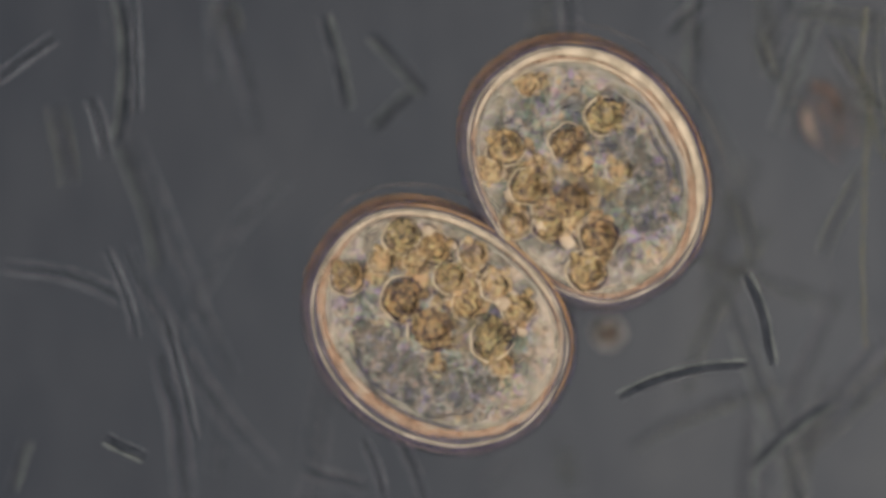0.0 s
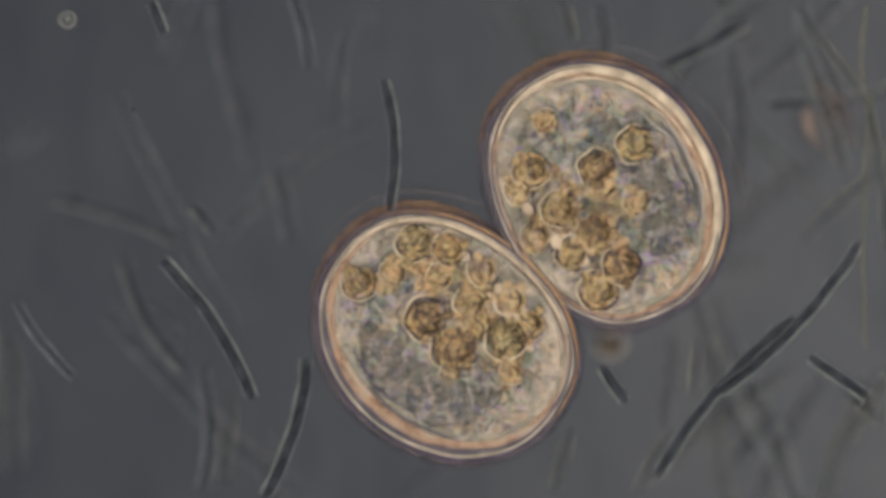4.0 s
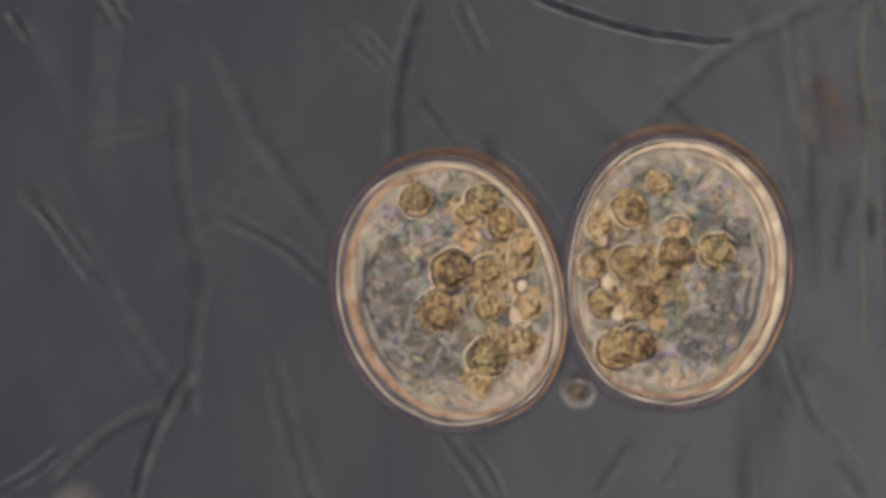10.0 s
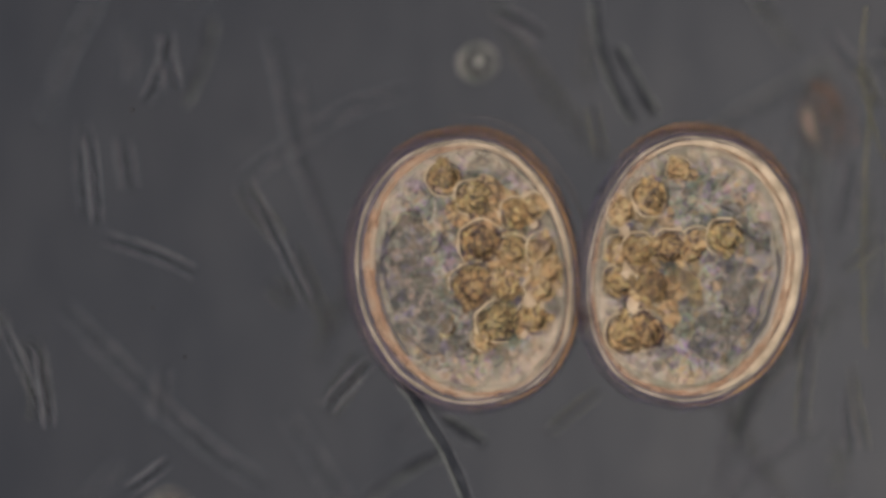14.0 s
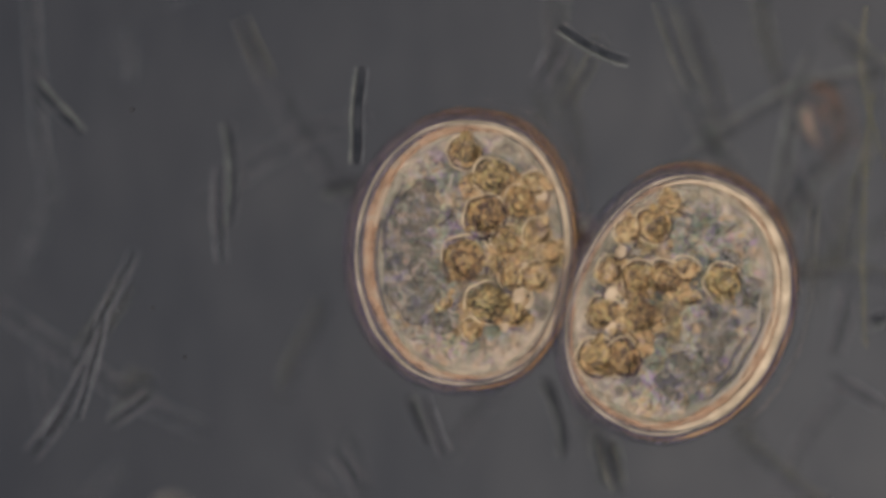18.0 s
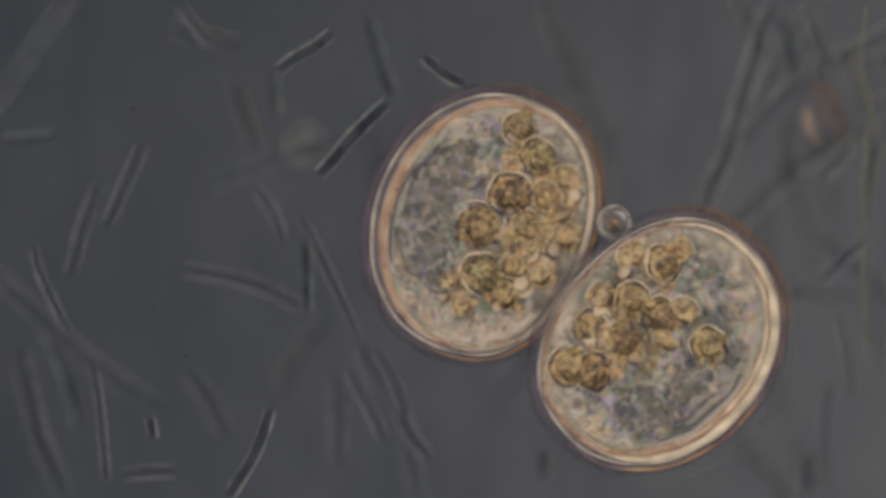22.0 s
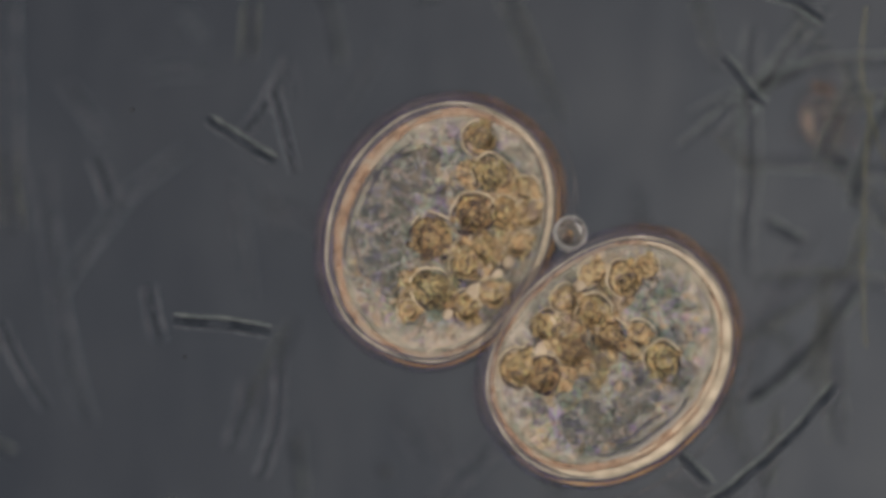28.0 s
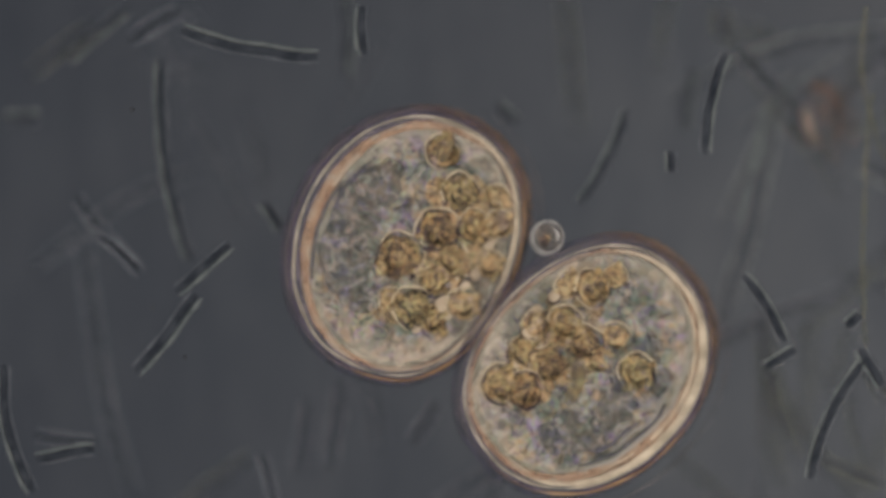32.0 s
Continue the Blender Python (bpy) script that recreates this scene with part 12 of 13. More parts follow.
    walk(threads[5], [(0, pose(-0.427, 0.189, 0.113, 0, 0, 36)), (1, pose(-0.442, 0.196, 0.022, 0, 0, 36)), (2, pose(-0.194, 0.201, 0.114, 0, 0, -48)), (3, pose(-0.292, -0.075, 0.115, 0, 0, -31)), (4, pose(-0.303, -0.077, 0.022, 0, 0, -31)), (7, pose(-0.253, -0.122, 0.099, 0, 0, -45)), (8, pose(-0.101, 0.157, 0.117, 0, 0, -82)), (9, pose(-0.422, -0.110, 0.100, 0, 0, -40)), (10, pose(0.018, -0.226, 0.105, 0, 0, -55)), (11, pose(-0.374, 0.076, 0.110, 0, 0, -56)), (12, pose(-0.387, 0.079, 0.022, 0, 0, -56)), (13, pose(-0.387, 0.079, 0.022, 0, 0, -56)), (14, pose(-0.414, -0.144, 0.116, 0, 0, -82)), (17, pose(-0.429, -0.150, 0.022, 0, 0, -82)), (18, pose(-0.429, -0.150, 0.022, 0, 0, -82)), (19, pose(-0.200, -0.180, 0.105, 0, 0, -90)), (20, pose(-0.390, -0.086, 0.116, 0, 0, -45)), (21, pose(-0.405, -0.089, 0.022, 0, 0, -45)), (22, pose(-0.084, -0.162, 0.109, 0, 0, -63)), (23, pose(-0.086, -0.168, 0.022, 0, 0, -63)), (24, pose(-0.086, -0.168, 0.022, 0, 0, -63)), (25, pose(-0.421, 0.059, 0.104, 0, 0, -34)), (26, pose(-0.375, 0.140, 0.104, 0, 0, -56)), (29, pose(-0.387, 0.145, 0.022, 0, 0, -56)), (30, pose(-0.387, 0.145, 0.022, 0, 0, -56)), (31, pose(-0.078, -0.168, 0.102, 0, 0, -82)), (32, pose(-0.080, -0.174, 0.022, 0, 0, -82))])
    walk(threads[6], [(0, pose(-0.243, -0.204, 0.022, 0, 0, -90)), (1, pose(-0.243, -0.204, 0.022, 0, 0, -90)), (2, pose(-0.235, -0.197, 0.111, 0, 0, -90)), (3, pose(-0.243, -0.204, 0.022, 0, 0, -90)), (4, pose(-0.243, -0.204, 0.022, 0, 0, -90)), (7, pose(0.059, 0.137, 0.112, 0, 0, -86)), (8, pose(-0.413, 0.233, 0.104, 0, 0, -165)), (9, pose(-0.214, 0.094, 0.108, 0, 0, -79)), (10, pose(-0.394, 0.006, 0.112, 0, 0, -48)), (11, pose(-0.180, 0.167, 0.100, 0, 0, -92)), (12, pose(-0.406, 0.192, 0.110, 0, 0, -70)), (13, pose(-0.420, 0.199, 0.022, 0, 0, -70)), (14, pose(-0.364, 0.070, 0.116, 0, 0, -79)), (17, pose(-0.198, 0.211, 0.099, 0, 0, -94)), (18, pose(-0.391, -0.156, 0.113, 0, 0, -113)), (19, pose(-0.287, 0.181, 0.105, 0, 0, -106)), (20, pose(-0.297, 0.187, 0.022, 0, 0, -106)), (21, pose(-0.227, 0.204, 0.103, 0, 0, -70)), (22, pose(-0.333, 0.067, 0.111, 0, 0, -108)), (23, pose(-0.345, 0.070, 0.022, 0, 0, -108)), (24, pose(-0.294, -0.023, 0.101, 0, 0, -83)), (25, pose(-0.358, -0.023, 0.118, 0, 0, -79)), (26, pose(-0.118, 0.181, 0.111, 0, 0, -74)), (29, pose(-0.197, 0.099, 0.114, 0, 0, -70)), (30, pose(-0.204, 0.103, 0.022, 0, 0, -70)), (31, pose(-0.204, 0.103, 0.022, 0, 0, -70)), (32, pose(-0.204, 0.103, 0.022, 0, 0, -70))])
    walk(threads[7], [(0, pose(-0.323, -0.043, 0.115, 0, 0, -72)), (1, pose(-0.334, -0.044, 0.022, 0, 0, -72)), (2, pose(-0.410, 0.228, 0.101, 0, 0, 7)), (3, pose(-0.382, -0.197, 0.113, 0, 0, 93)), (4, pose(-0.414, -0.098, 0.117, 0, 0, 126)), (7, pose(-0.429, -0.101, 0.022, 0, 0, 126)), (8, pose(-0.281, -0.104, 0.111, 0, 0, 130)), (9, pose(-0.139, 0.192, 0.114, 0, 0, 87)), (10, pose(-0.144, 0.199, 0.022, 0, 0, 87)), (11, pose(-0.329, 0.097, 0.100, 0, 0, 120)), (12, pose(-0.339, 0.100, 0.022, 0, 0, 120)), (13, pose(-0.145, 0.140, 0.107, 0, 0, 99)), (14, pose(-0.150, 0.145, 0.022, 0, 0, 99)), (17, pose(-0.422, 0.021, 0.101, 0, 0, 68)), (18, pose(-0.435, 0.022, 0.022, 0, 0, 68)), (19, pose(-0.435, 0.022, 0.022, 0, 0, 68)), (20, pose(-0.435, 0.022, 0.022, 0, 0, 68)), (21, pose(-0.435, 0.022, 0.022, 0, 0, 68)), (22, pose(-0.408, -0.046, 0.115, 0, 0, 112)), (23, pose(-0.125, 0.097, 0.104, 0, 0, 124)), (24, pose(-0.203, -0.168, 0.107, 0, 0, 87)), (25, pose(-0.005, -0.202, 0.118, 0, 0, 99)), (26, pose(-0.005, -0.210, 0.022, 0, 0, 99)), (29, pose(-0.005, -0.210, 0.022, 0, 0, 99)), (30, pose(-0.283, 0.198, 0.115, 0, 0, 114)), (31, pose(-0.294, 0.205, 0.022, 0, 0, 114)), (32, pose(-0.294, 0.205, 0.022, 0, 0, 114))])
    walk(threads[8], [(0, pose(-0.309, 0.198, 0.107, 0, 0, -89)), (1, pose(-0.319, 0.205, 0.022, 0, 0, -89)), (2, pose(-0.302, 0.195, 0.108, 0, 0, -65)), (3, pose(-0.426, -0.150, 0.113, 0, 0, -84)), (4, pose(-0.441, -0.156, 0.022, 0, 0, -84)), (7, pose(-0.441, -0.156, 0.022, 0, 0, -84)), (8, pose(-0.252, -0.185, 0.108, 0, 0, -79)), (9, pose(-0.229, 0.001, 0.104, 0, 0, -41)), (10, pose(-0.237, 0.001, 0.022, 0, 0, -41)), (11, pose(-0.296, -0.090, 0.106, 0, 0, -52)), (12, pose(-0.306, -0.092, 0.022, 0, 0, -52)), (13, pose(-0.387, -0.186, 0.101, 0, 0, -68)), (14, pose(-0.433, -0.107, 0.106, 0, 0, -67)), (17, pose(-0.447, -0.110, 0.022, 0, 0, -67)), (18, pose(-0.353, -0.121, 0.118, 0, 0, -106)), (19, pose(-0.366, -0.126, 0.022, 0, 0, -106)), (20, pose(-0.366, -0.126, 0.022, 0, 0, -106)), (21, pose(-0.366, -0.126, 0.022, 0, 0, -106)), (22, pose(-0.344, -0.179, 0.117, 0, 0, -85)), (23, pose(-0.357, -0.186, 0.022, 0, 0, -85)), (24, pose(-0.078, 0.175, 0.111, 0, 0, -122)), (25, pose(-0.080, 0.181, 0.022, 0, 0, -122)), (26, pose(-0.080, 0.181, 0.022, 0, 0, -122)), (29, pose(-0.080, 0.181, 0.022, 0, 0, -122)), (30, pose(-0.080, 0.181, 0.022, 0, 0, -122)), (31, pose(-0.080, 0.181, 0.022, 0, 0, -122)), (32, pose(-0.080, 0.181, 0.022, 0, 0, -122))])
    walk(threads[9], [(0, pose(-0.267, -0.127, 0.115, 0, 0, -77)), (1, pose(-0.277, -0.132, 0.022, 0, 0, -77)), (2, pose(-0.277, -0.132, 0.022, 0, 0, -77)), (3, pose(-0.445, -0.157, 0.102, 0, 0, -82)), (4, pose(-0.459, -0.162, 0.022, 0, 0, -82)), (7, pose(-0.459, -0.162, 0.022, 0, 0, -82)), (8, pose(-0.459, -0.162, 0.022, 0, 0, -82)), (9, pose(-0.400, 0.187, 0.108, 0, 0, -68)), (10, pose(-0.414, 0.193, 0.022, 0, 0, -68)), (11, pose(-0.142, 0.143, 0.108, 0, 0, -98)), (12, pose(-0.147, 0.148, 0.022, 0, 0, -98)), (13, pose(-0.113, 0.157, 0.109, 0, 0, -75)), (14, pose(-0.165, 0.006, 0.108, 0, 0, -65)), (17, pose(-0.171, 0.007, 0.022, 0, 0, -65)), (18, pose(-0.346, -0.064, 0.099, 0, 0, -119)), (19, pose(-0.357, -0.065, 0.022, 0, 0, -119)), (20, pose(-0.357, -0.065, 0.022, 0, 0, -119)), (21, pose(-0.357, -0.065, 0.022, 0, 0, -119)), (22, pose(-0.112, -0.028, 0.114, 0, 0, -66)), (23, pose(-0.117, -0.029, 0.022, 0, 0, -66)), (24, pose(-0.117, -0.029, 0.022, 0, 0, -66)), (25, pose(-0.117, -0.029, 0.022, 0, 0, -66)), (26, pose(-0.206, 0.012, 0.105, 0, 0, -83)), (29, pose(-0.213, 0.013, 0.022, 0, 0, -83)), (30, pose(-0.229, 0.088, 0.110, 0, 0, -62)), (31, pose(-0.237, 0.091, 0.022, 0, 0, -62)), (32, pose(-0.237, 0.091, 0.022, 0, 0, -62))])
    walk(threads[10], [(0, pose(0.334, 0.201, 0.113, 0, 0, -74)), (1, pose(0.346, 0.208, 0.022, 0, 0, -74)), (2, pose(0.088, -0.232, 0.105, 0, 0, -83)), (3, pose(0.250, 0.238, 0.112, 0, 0, -63)), (4, pose(0.134, 0.236, 0.104, 0, 0, -82)), (7, pose(0.139, 0.244, 0.022, 0, 0, -82)), (8, pose(0.448, 0.233, 0.108, 0, 0, -71)), (9, pose(0.235, -0.231, 0.113, 0, 0, -104)), (10, pose(0.453, 0.239, 0.112, 0, 0, -82)), (11, pose(0.324, 0.233, 0.104, 0, 0, -76)), (12, pose(0.446, 0.224, 0.117, 0, 0, -68)), (13, pose(0.178, -0.197, 0.111, 0, 0, -146)), (14, pose(0.433, -0.011, 0.110, 0, 0, -146)), (17, pose(0.106, 0.146, 0.098, 0, 0, -81)), (18, pose(0.109, 0.151, 0.022, 0, 0, -81)), (19, pose(0.109, 0.151, 0.022, 0, 0, -81)), (20, pose(0.109, 0.151, 0.022, 0, 0, -81)), (21, pose(0.109, 0.151, 0.022, 0, 0, -81)), (22, pose(0.109, 0.151, 0.022, 0, 0, -81)), (23, pose(0.277, -0.235, 0.109, 0, 0, -51)), (24, pose(0.411, 0.044, 0.103, 0, 0, -106)), (25, pose(0.247, -0.232, 0.111, 0, 0, -117)), (26, pose(0.370, 0.233, 0.107, 0, 0, -117)), (29, pose(0.382, 0.241, 0.022, 0, 0, -117)), (30, pose(0.319, 0.198, 0.114, 0, 0, -97)), (31, pose(0.189, 0.233, 0.111, 0, 0, -63)), (32, pose(0.446, -0.133, 0.114, 0, 0, -65))])
    walk(threads[11], [(0, pose(0.124, -0.234, 0.022, 0, 0, -79)), (1, pose(0.124, -0.234, 0.022, 0, 0, -79)), (2, pose(0.120, -0.226, 0.103, 0, 0, -79)), (3, pose(0.222, 0.233, 0.105, 0, 0, -69)), (4, pose(0.426, -0.167, 0.117, 0, 0, -37)), (7, pose(0.442, -0.174, 0.022, 0, 0, -37)), (8, pose(0.442, -0.174, 0.022, 0, 0, -37)), (9, pose(0.442, -0.174, 0.022, 0, 0, -37)), (10, pose(0.230, -0.220, 0.106, 0, 0, -117)), (11, pose(0.238, -0.228, 0.022, 0, 0, -117)), (12, pose(0.429, -0.231, 0.116, 0, 0, -204)), (13, pose(0.444, -0.240, 0.022, 0, 0, -204)), (14, pose(0.446, 0.172, 0.101, 0, 0, -247)), (17, pose(0.459, 0.178, 0.022, 0, 0, -247)), (18, pose(0.459, 0.178, 0.022, 0, 0, -247)), (19, pose(0.459, 0.178, 0.022, 0, 0, -247)), (20, pose(0.459, 0.178, 0.022, 0, 0, -247)), (21, pose(0.459, 0.178, 0.022, 0, 0, -247)), (22, pose(0.459, 0.178, 0.022, 0, 0, -247)), (23, pose(0.360, -0.202, 0.115, 0, 0, -310)), (24, pose(0.373, -0.210, 0.022, 0, 0, -310)), (25, pose(0.396, 0.207, 0.107, 0, 0, -252)), (26, pose(0.409, 0.214, 0.022, 0, 0, -252)), (29, pose(0.409, 0.214, 0.022, 0, 0, -252)), (30, pose(0.409, 0.214, 0.022, 0, 0, -252)), (31, pose(0.332, 0.227, 0.105, 0, 0, -202)), (32, pose(0.343, 0.235, 0.022, 0, 0, -202))])
    walk(threads[12], [(0, pose(0.436, 0.216, 0.108, 0, 0, -96)), (1, pose(0.221, -0.185, 0.109, 0, 0, -131)), (2, pose(0.391, 0.222, 0.101, 0, 0, -95)), (3, pose(0.357, -0.225, 0.115, 0, 0, -68)), (4, pose(0.255, -0.121, 0.117, 0, 0, -96)), (7, pose(0.123, -0.203, 0.108, 0, 0, -146)), (8, pose(0.215, -0.168, 0.112, 0, 0, -146)), (9, pose(0.334, -0.150, 0.112, 0, 0, -81)), (10, pose(0.346, -0.156, 0.022, 0, 0, -81)), (11, pose(0.160, -0.220, 0.113, 0, 0, -53)), (12, pose(0.388, 0.199, 0.101, 0, 0, -53)), (13, pose(0.433, 0.212, 0.114, 0, 0, -100)), (14, pose(0.154, 0.120, 0.110, 0, 0, -80)), (17, pose(0.430, 0.169, 0.111, 0, 0, -73)), (18, pose(0.169, -0.226, 0.106, 0, 0, -73)), (19, pose(0.175, -0.234, 0.022, 0, 0, -73)), (20, pose(0.175, -0.234, 0.022, 0, 0, -73)), (21, pose(0.441, -0.098, 0.110, 0, 0, -64)), (22, pose(0.456, -0.101, 0.022, 0, 0, -64)), (23, pose(0.302, 0.227, 0.113, 0, 0, -96)), (24, pose(0.313, 0.235, 0.022, 0, 0, -96)), (25, pose(0.410, 0.157, 0.111, 0, 0, -101)), (26, pose(0.424, 0.163, 0.022, 0, 0, -101)), (29, pose(0.421, 0.172, 0.112, 0, 0, -61)), (30, pose(0.436, 0.178, 0.022, 0, 0, -61)), (31, pose(0.423, -0.241, 0.099, 0, 0, -27)), (32, pose(0.436, -0.249, 0.022, 0, 0, -27))])
    walk(threads[13], [(0, pose(0.262, 0.232, 0.022, 0, 0, -70)), (1, pose(0.253, 0.224, 0.110, 0, 0, -70)), (2, pose(0.329, 0.102, 0.110, 0, 0, -145)), (3, pose(0.340, 0.106, 0.022, 0, 0, -145)), (4, pose(0.120, -0.215, 0.102, 0, 0, -101)), (7, pose(0.378, -0.226, 0.113, 0, 0, -125)), (8, pose(0.330, 0.222, 0.102, 0, 0, -81)), (9, pose(0.343, 0.180, 0.112, 0, 0, -86)), (10, pose(0.355, 0.187, 0.022, 0, 0, -86)), (11, pose(0.102, -0.208, 0.118, 0, 0, -90)), (12, pose(0.273, 0.189, 0.118, 0, 0, -105)), (13, pose(0.406, -0.221, 0.101, 0, 0, -90)), (14, pose(0.418, -0.228, 0.022, 0, 0, -90)), (17, pose(0.160, 0.218, 0.116, 0, 0, -110)), (18, pose(0.429, 0.082, 0.100, 0, 0, -99)), (19, pose(0.409, -0.208, 0.117, 0, 0, -81)), (20, pose(0.384, 0.047, 0.108, 0, 0, -95)), (21, pose(0.285, 0.192, 0.109, 0, 0, -117)), (22, pose(0.437, 0.082, 0.106, 0, 0, -95)), (23, pose(0.408, -0.145, 0.105, 0, 0, -73)), (24, pose(0.421, -0.150, 0.022, 0, 0, -73)), (25, pose(0.421, -0.150, 0.022, 0, 0, -73)), (26, pose(0.421, -0.150, 0.022, 0, 0, -73)), (29, pose(0.439, 0.059, 0.111, 0, 0, -108)), (30, pose(0.454, 0.061, 0.022, 0, 0, -108)), (31, pose(0.447, -0.209, 0.099, 0, 0, -104)), (32, pose(0.460, -0.216, 0.022, 0, 0, -104))])
    walk(threads[14], [(0, pose(0.309, 0.021, 0.103, 0, 0, -77)), (1, pose(0.319, 0.022, 0.022, 0, 0, -77)), (2, pose(0.340, 0.186, 0.116, 0, 0, -72)), (3, pose(0.371, -0.113, 0.098, 0, 0, -107)), (4, pose(0.213, -0.215, 0.106, 0, 0, -121)), (7, pose(0.338, 0.181, 0.104, 0, 0, -94)), (8, pose(0.349, 0.187, 0.022, 0, 0, -94)), (9, pose(0.161, 0.213, 0.106, 0, 0, -90)), (10, pose(0.166, 0.220, 0.022, 0, 0, -90)), (11, pose(0.166, 0.220, 0.022, 0, 0, -90)), (12, pose(0.166, 0.220, 0.022, 0, 0, -90)), (13, pose(0.166, 0.220, 0.022, 0, 0, -90)), (14, pose(0.132, -0.163, 0.100, 0, 0, -141)), (17, pose(0.148, -0.185, 0.115, 0, 0, -72)), (18, pose(0.154, -0.192, 0.022, 0, 0, -72)), (19, pose(0.446, -0.220, 0.105, 0, 0, -81)), (20, pose(0.234, 0.211, 0.099, 0, 0, -125)), (21, pose(0.076, -0.197, 0.110, 0, 0, -104)), (22, pose(0.385, 0.210, 0.100, 0, 0, -67)), (23, pose(0.401, 0.047, 0.109, 0, 0, -95)), (24, pose(0.415, 0.049, 0.022, 0, 0, -95)), (25, pose(0.415, 0.049, 0.022, 0, 0, -95)), (26, pose(0.415, 0.049, 0.022, 0, 0, -95)), (29, pose(0.265, 0.158, 0.105, 0, 0, -27)), (30, pose(0.430, 0.218, 0.110, 0, 0, -46)), (31, pose(0.444, 0.226, 0.022, 0, 0, -46)), (32, pose(0.420, -0.234, 0.117, 0, 0, -23))])
    walk(threads[15], [(0, pose(0.422, 0.181, 0.106, 0, 0, -67)), (1, pose(0.143, -0.202, 0.114, 0, 0, -106)), (2, pose(0.236, -0.110, 0.111, 0, 0, -82)), (3, pose(0.393, -0.218, 0.105, 0, 0, -73)), (4, pose(0.437, -0.157, 0.101, 0, 0, -124)), (7, pose(0.094, 0.192, 0.110, 0, 0, -70)), (8, pose(0.271, -0.179, 0.109, 0, 0, -119)), (9, pose(0.409, 0.047, 0.117, 0, 0, -113)), (10, pose(0.424, 0.049, 0.022, 0, 0, -113)), (11, pose(0.334, -0.208, 0.117, 0, 0, -117)), (12, pose(0.146, 0.204, 0.110, 0, 0, -94)), (13, pose(0.151, 0.211, 0.022, 0, 0, -94)), (14, pose(0.151, 0.211, 0.022, 0, 0, -94)), (17, pose(0.151, 0.211, 0.022, 0, 0, -94)), (18, pose(0.143, 0.187, 0.105, 0, 0, -117)), (19, pose(0.348, -0.176, 0.116, 0, 0, -122)), (20, pose(0.361, -0.183, 0.022, 0, 0, -122)), (21, pose(0.429, 0.219, 0.098, 0, 0, -73)), (22, pose(0.412, -0.110, 0.100, 0, 0, -82)), (23, pose(0.424, -0.113, 0.022, 0, 0, -82)), (24, pose(0.433, 0.166, 0.109, 0, 0, -115)), (25, pose(0.334, -0.075, 0.110, 0, 0, -106)), (26, pose(0.346, -0.077, 0.022, 0, 0, -106)), (29, pose(0.406, -0.110, 0.101, 0, 0, -106)), (30, pose(0.418, -0.113, 0.022, 0, 0, -106)), (31, pose(0.418, -0.113, 0.022, 0, 0, -106)), (32, pose(0.418, -0.113, 0.022, 0, 0, -106))])
    walk(threads[16], [(0, pose(0.452, 0.163, 0.116, 0, 0, -87)), (1, pose(0.401, 0.067, 0.109, 0, 0, -115)), (2, pose(0.195, -0.215, 0.107, 0, 0, -74)), (3, pose(0.202, -0.222, 0.022, 0, 0, -74)), (4, pose(0.409, 0.197, 0.118, 0, 0, -58)), (7, pose(0.439, 0.146, 0.108, 0, 0, -113)), (8, pose(0.099, 0.169, 0.108, 0, 0, -103)), (9, pose(0.438, 0.151, 0.112, 0, 0, -70)), (10, pose(0.453, 0.157, 0.022, 0, 0, -70)), (11, pose(0.434, 0.024, 0.106, 0, 0, -97)), (12, pose(0.114, 0.174, 0.115, 0, 0, -90)), (13, pose(0.199, 0.199, 0.101, 0, 0, -28)), (14, pose(0.433, -0.162, 0.110, 0, 0, -83)), (17, pose(0.448, -0.168, 0.022, 0, 0, -83)), (18, pose(0.386, 0.012, 0.113, 0, 0, -97)), (19, pose(0.454, 0.210, 0.104, 0, 0, -87)), (20, pose(0.417, 0.155, 0.103, 0, 0, -82)), (21, pose(0.430, 0.160, 0.022, 0, 0, -82)), (22, pose(0.429, 0.181, 0.098, 0, 0, -74)), (23, pose(0.442, 0.187, 0.022, 0, 0, -74)), (24, pose(0.348, -0.211, 0.117, 0, 0, -94)), (25, pose(0.361, -0.219, 0.022, 0, 0, -94)), (26, pose(0.361, -0.219, 0.022, 0, 0, -94)), (29, pose(0.344, -0.197, 0.104, 0, 0, -101)), (30, pose(0.355, -0.204, 0.022, 0, 0, -101)), (31, pose(0.355, -0.204, 0.022, 0, 0, -101)), (32, pose(0.351, -0.162, 0.117, 0, 0, -76))])
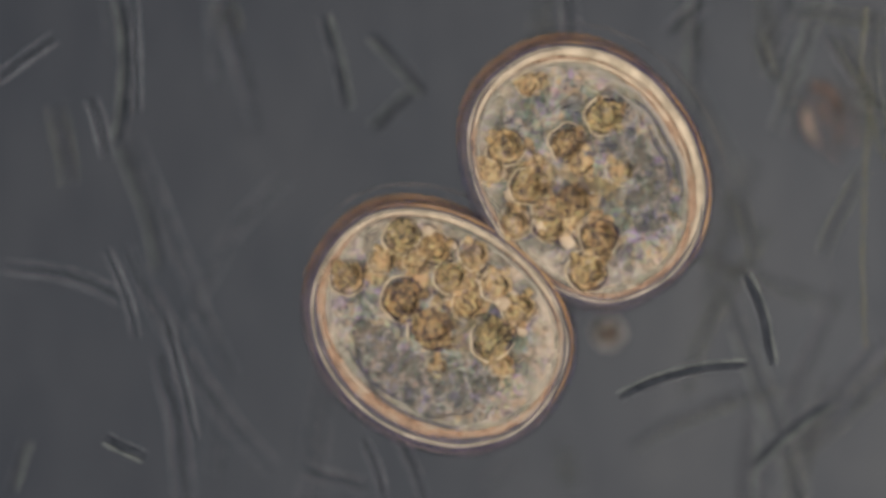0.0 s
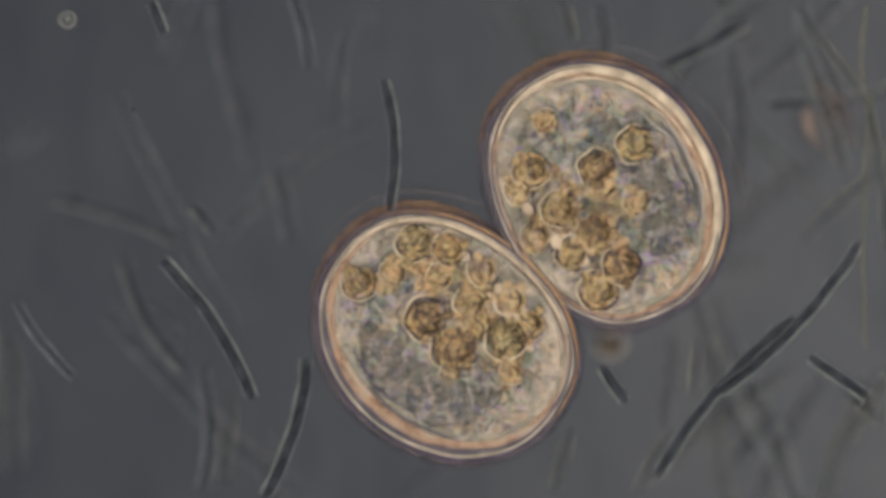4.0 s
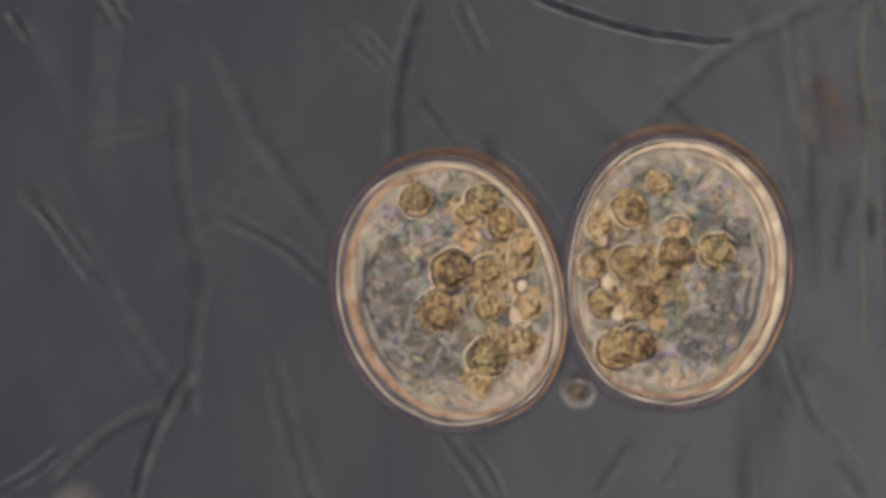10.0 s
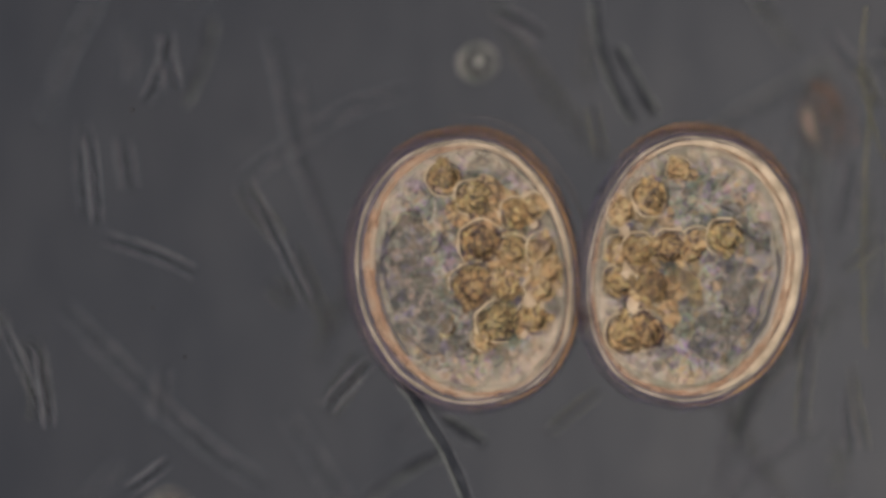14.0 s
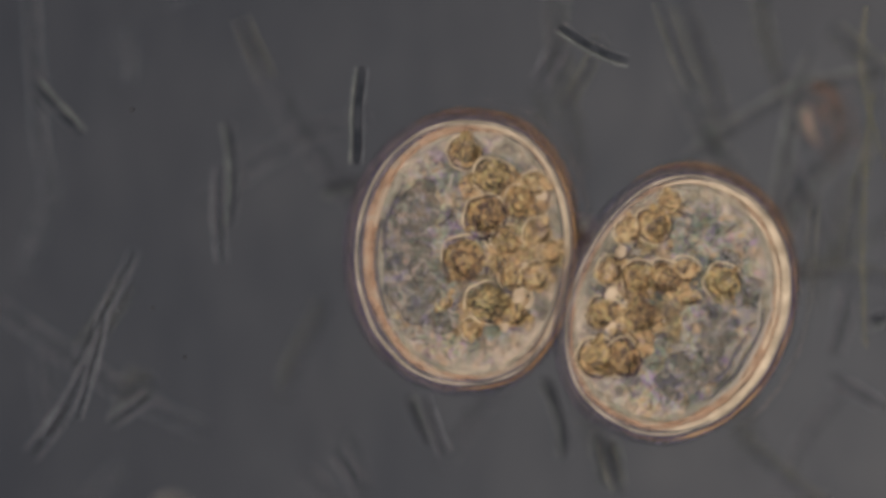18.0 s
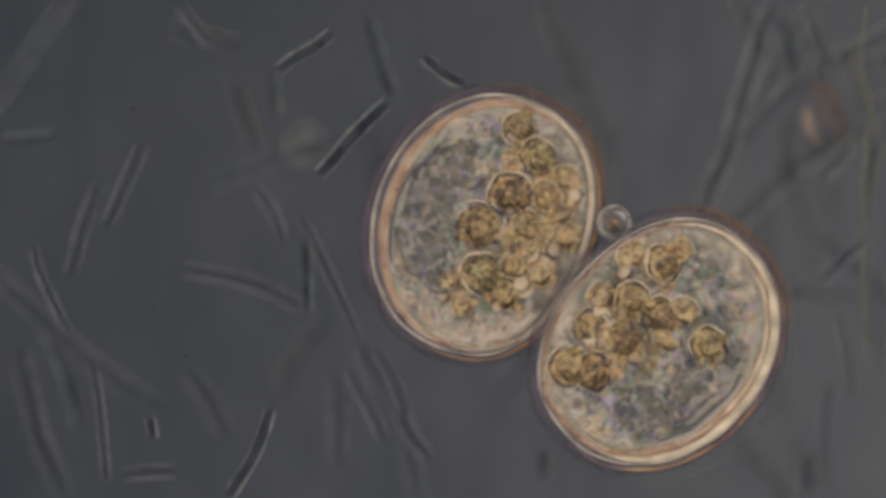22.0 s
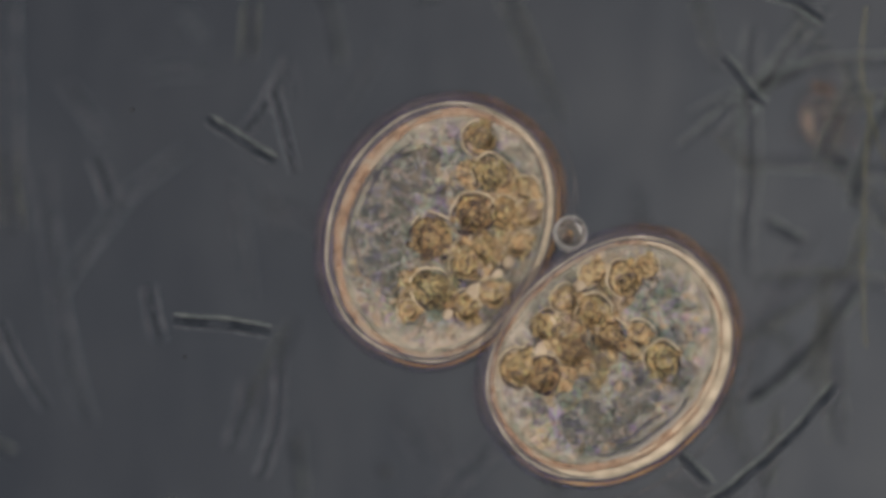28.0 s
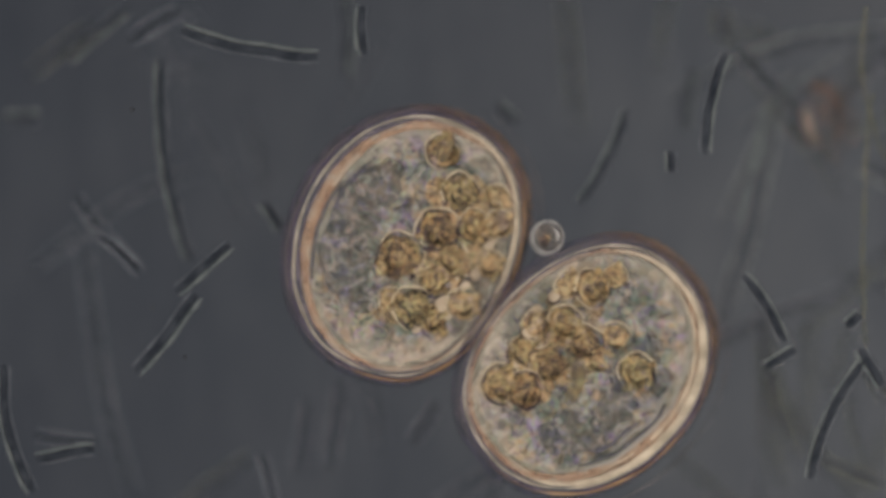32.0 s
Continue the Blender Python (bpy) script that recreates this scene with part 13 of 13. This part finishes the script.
    walk(threads[17], [(0, pose(0.405, 0.041, 0.108, 0, 0, 60)), (1, pose(0.441, 0.170, 0.100, 0, 0, 103)), (2, pose(0.446, 0.018, 0.110, 0, 0, 86)), (3, pose(0.462, 0.019, 0.022, 0, 0, 86)), (4, pose(0.405, 0.050, 0.107, 0, 0, 39)), (7, pose(0.359, -0.072, 0.104, 0, 0, 90)), (8, pose(0.334, -0.168, 0.114, 0, 0, 73)), (9, pose(0.409, 0.169, 0.115, 0, 0, 84)), (10, pose(0.377, 0.012, 0.098, 0, 0, 90)), (11, pose(0.242, 0.178, 0.109, 0, 0, 90)), (12, pose(0.164, -0.209, 0.103, 0, 0, 114)), (13, pose(0.389, 0.064, 0.117, 0, 0, 87)), (14, pose(0.366, -0.144, 0.114, 0, 0, 81)), (17, pose(0.379, -0.150, 0.022, 0, 0, 81)), (18, pose(0.234, 0.210, 0.103, 0, 0, 107)), (19, pose(0.429, 0.065, 0.103, 0, 0, 84)), (20, pose(0.442, 0.067, 0.022, 0, 0, 84)), (21, pose(0.394, 0.071, 0.101, 0, 0, 96)), (22, pose(0.406, 0.073, 0.022, 0, 0, 96)), (23, pose(0.406, 0.073, 0.022, 0, 0, 96)), (24, pose(0.406, 0.073, 0.022, 0, 0, 96)), (25, pose(0.406, 0.073, 0.022, 0, 0, 96)), (26, pose(0.371, 0.032, 0.118, 0, 0, 60)), (29, pose(0.417, 0.172, 0.104, 0, 0, 65)), (30, pose(0.430, 0.178, 0.022, 0, 0, 65)), (31, pose(0.430, 0.178, 0.022, 0, 0, 65)), (32, pose(0.430, 0.178, 0.022, 0, 0, 65))])
    walk(threads[18], [(0, pose(0.436, 0.175, 0.022, 0, 0, -75)), (1, pose(0.420, 0.168, 0.118, 0, 0, -75)), (2, pose(0.436, 0.175, 0.022, 0, 0, -75)), (3, pose(0.428, -0.139, 0.108, 0, 0, -99)), (4, pose(0.449, 0.076, 0.115, 0, 0, -85)), (7, pose(0.409, -0.020, 0.116, 0, 0, -102)), (8, pose(0.415, -0.005, 0.116, 0, 0, -98)), (9, pose(0.430, -0.005, 0.022, 0, 0, -98)), (10, pose(0.394, -0.186, 0.098, 0, 0, -50)), (11, pose(0.406, -0.192, 0.022, 0, 0, -50)), (12, pose(0.388, -0.005, 0.101, 0, 0, -90)), (13, pose(0.440, 0.006, 0.104, 0, 0, -90)), (14, pose(0.454, 0.007, 0.022, 0, 0, -90)), (17, pose(0.398, 0.006, 0.112, 0, 0, -106)), (18, pose(0.412, 0.007, 0.022, 0, 0, -106)), (19, pose(0.412, 0.007, 0.022, 0, 0, -106)), (20, pose(0.412, 0.007, 0.022, 0, 0, -106)), (21, pose(0.366, 0.041, 0.110, 0, 0, -77)), (22, pose(0.379, 0.043, 0.022, 0, 0, -77)), (23, pose(0.379, 0.043, 0.022, 0, 0, -77)), (24, pose(0.430, -0.005, 0.113, 0, 0, -92)), (25, pose(0.445, -0.005, 0.022, 0, 0, -92)), (26, pose(0.445, -0.005, 0.022, 0, 0, -92)), (29, pose(0.377, -0.128, 0.099, 0, 0, -96)), (30, pose(0.388, -0.132, 0.022, 0, 0, -96)), (31, pose(0.388, -0.132, 0.022, 0, 0, -96)), (32, pose(0.388, -0.132, 0.022, 0, 0, -96))])


motions()
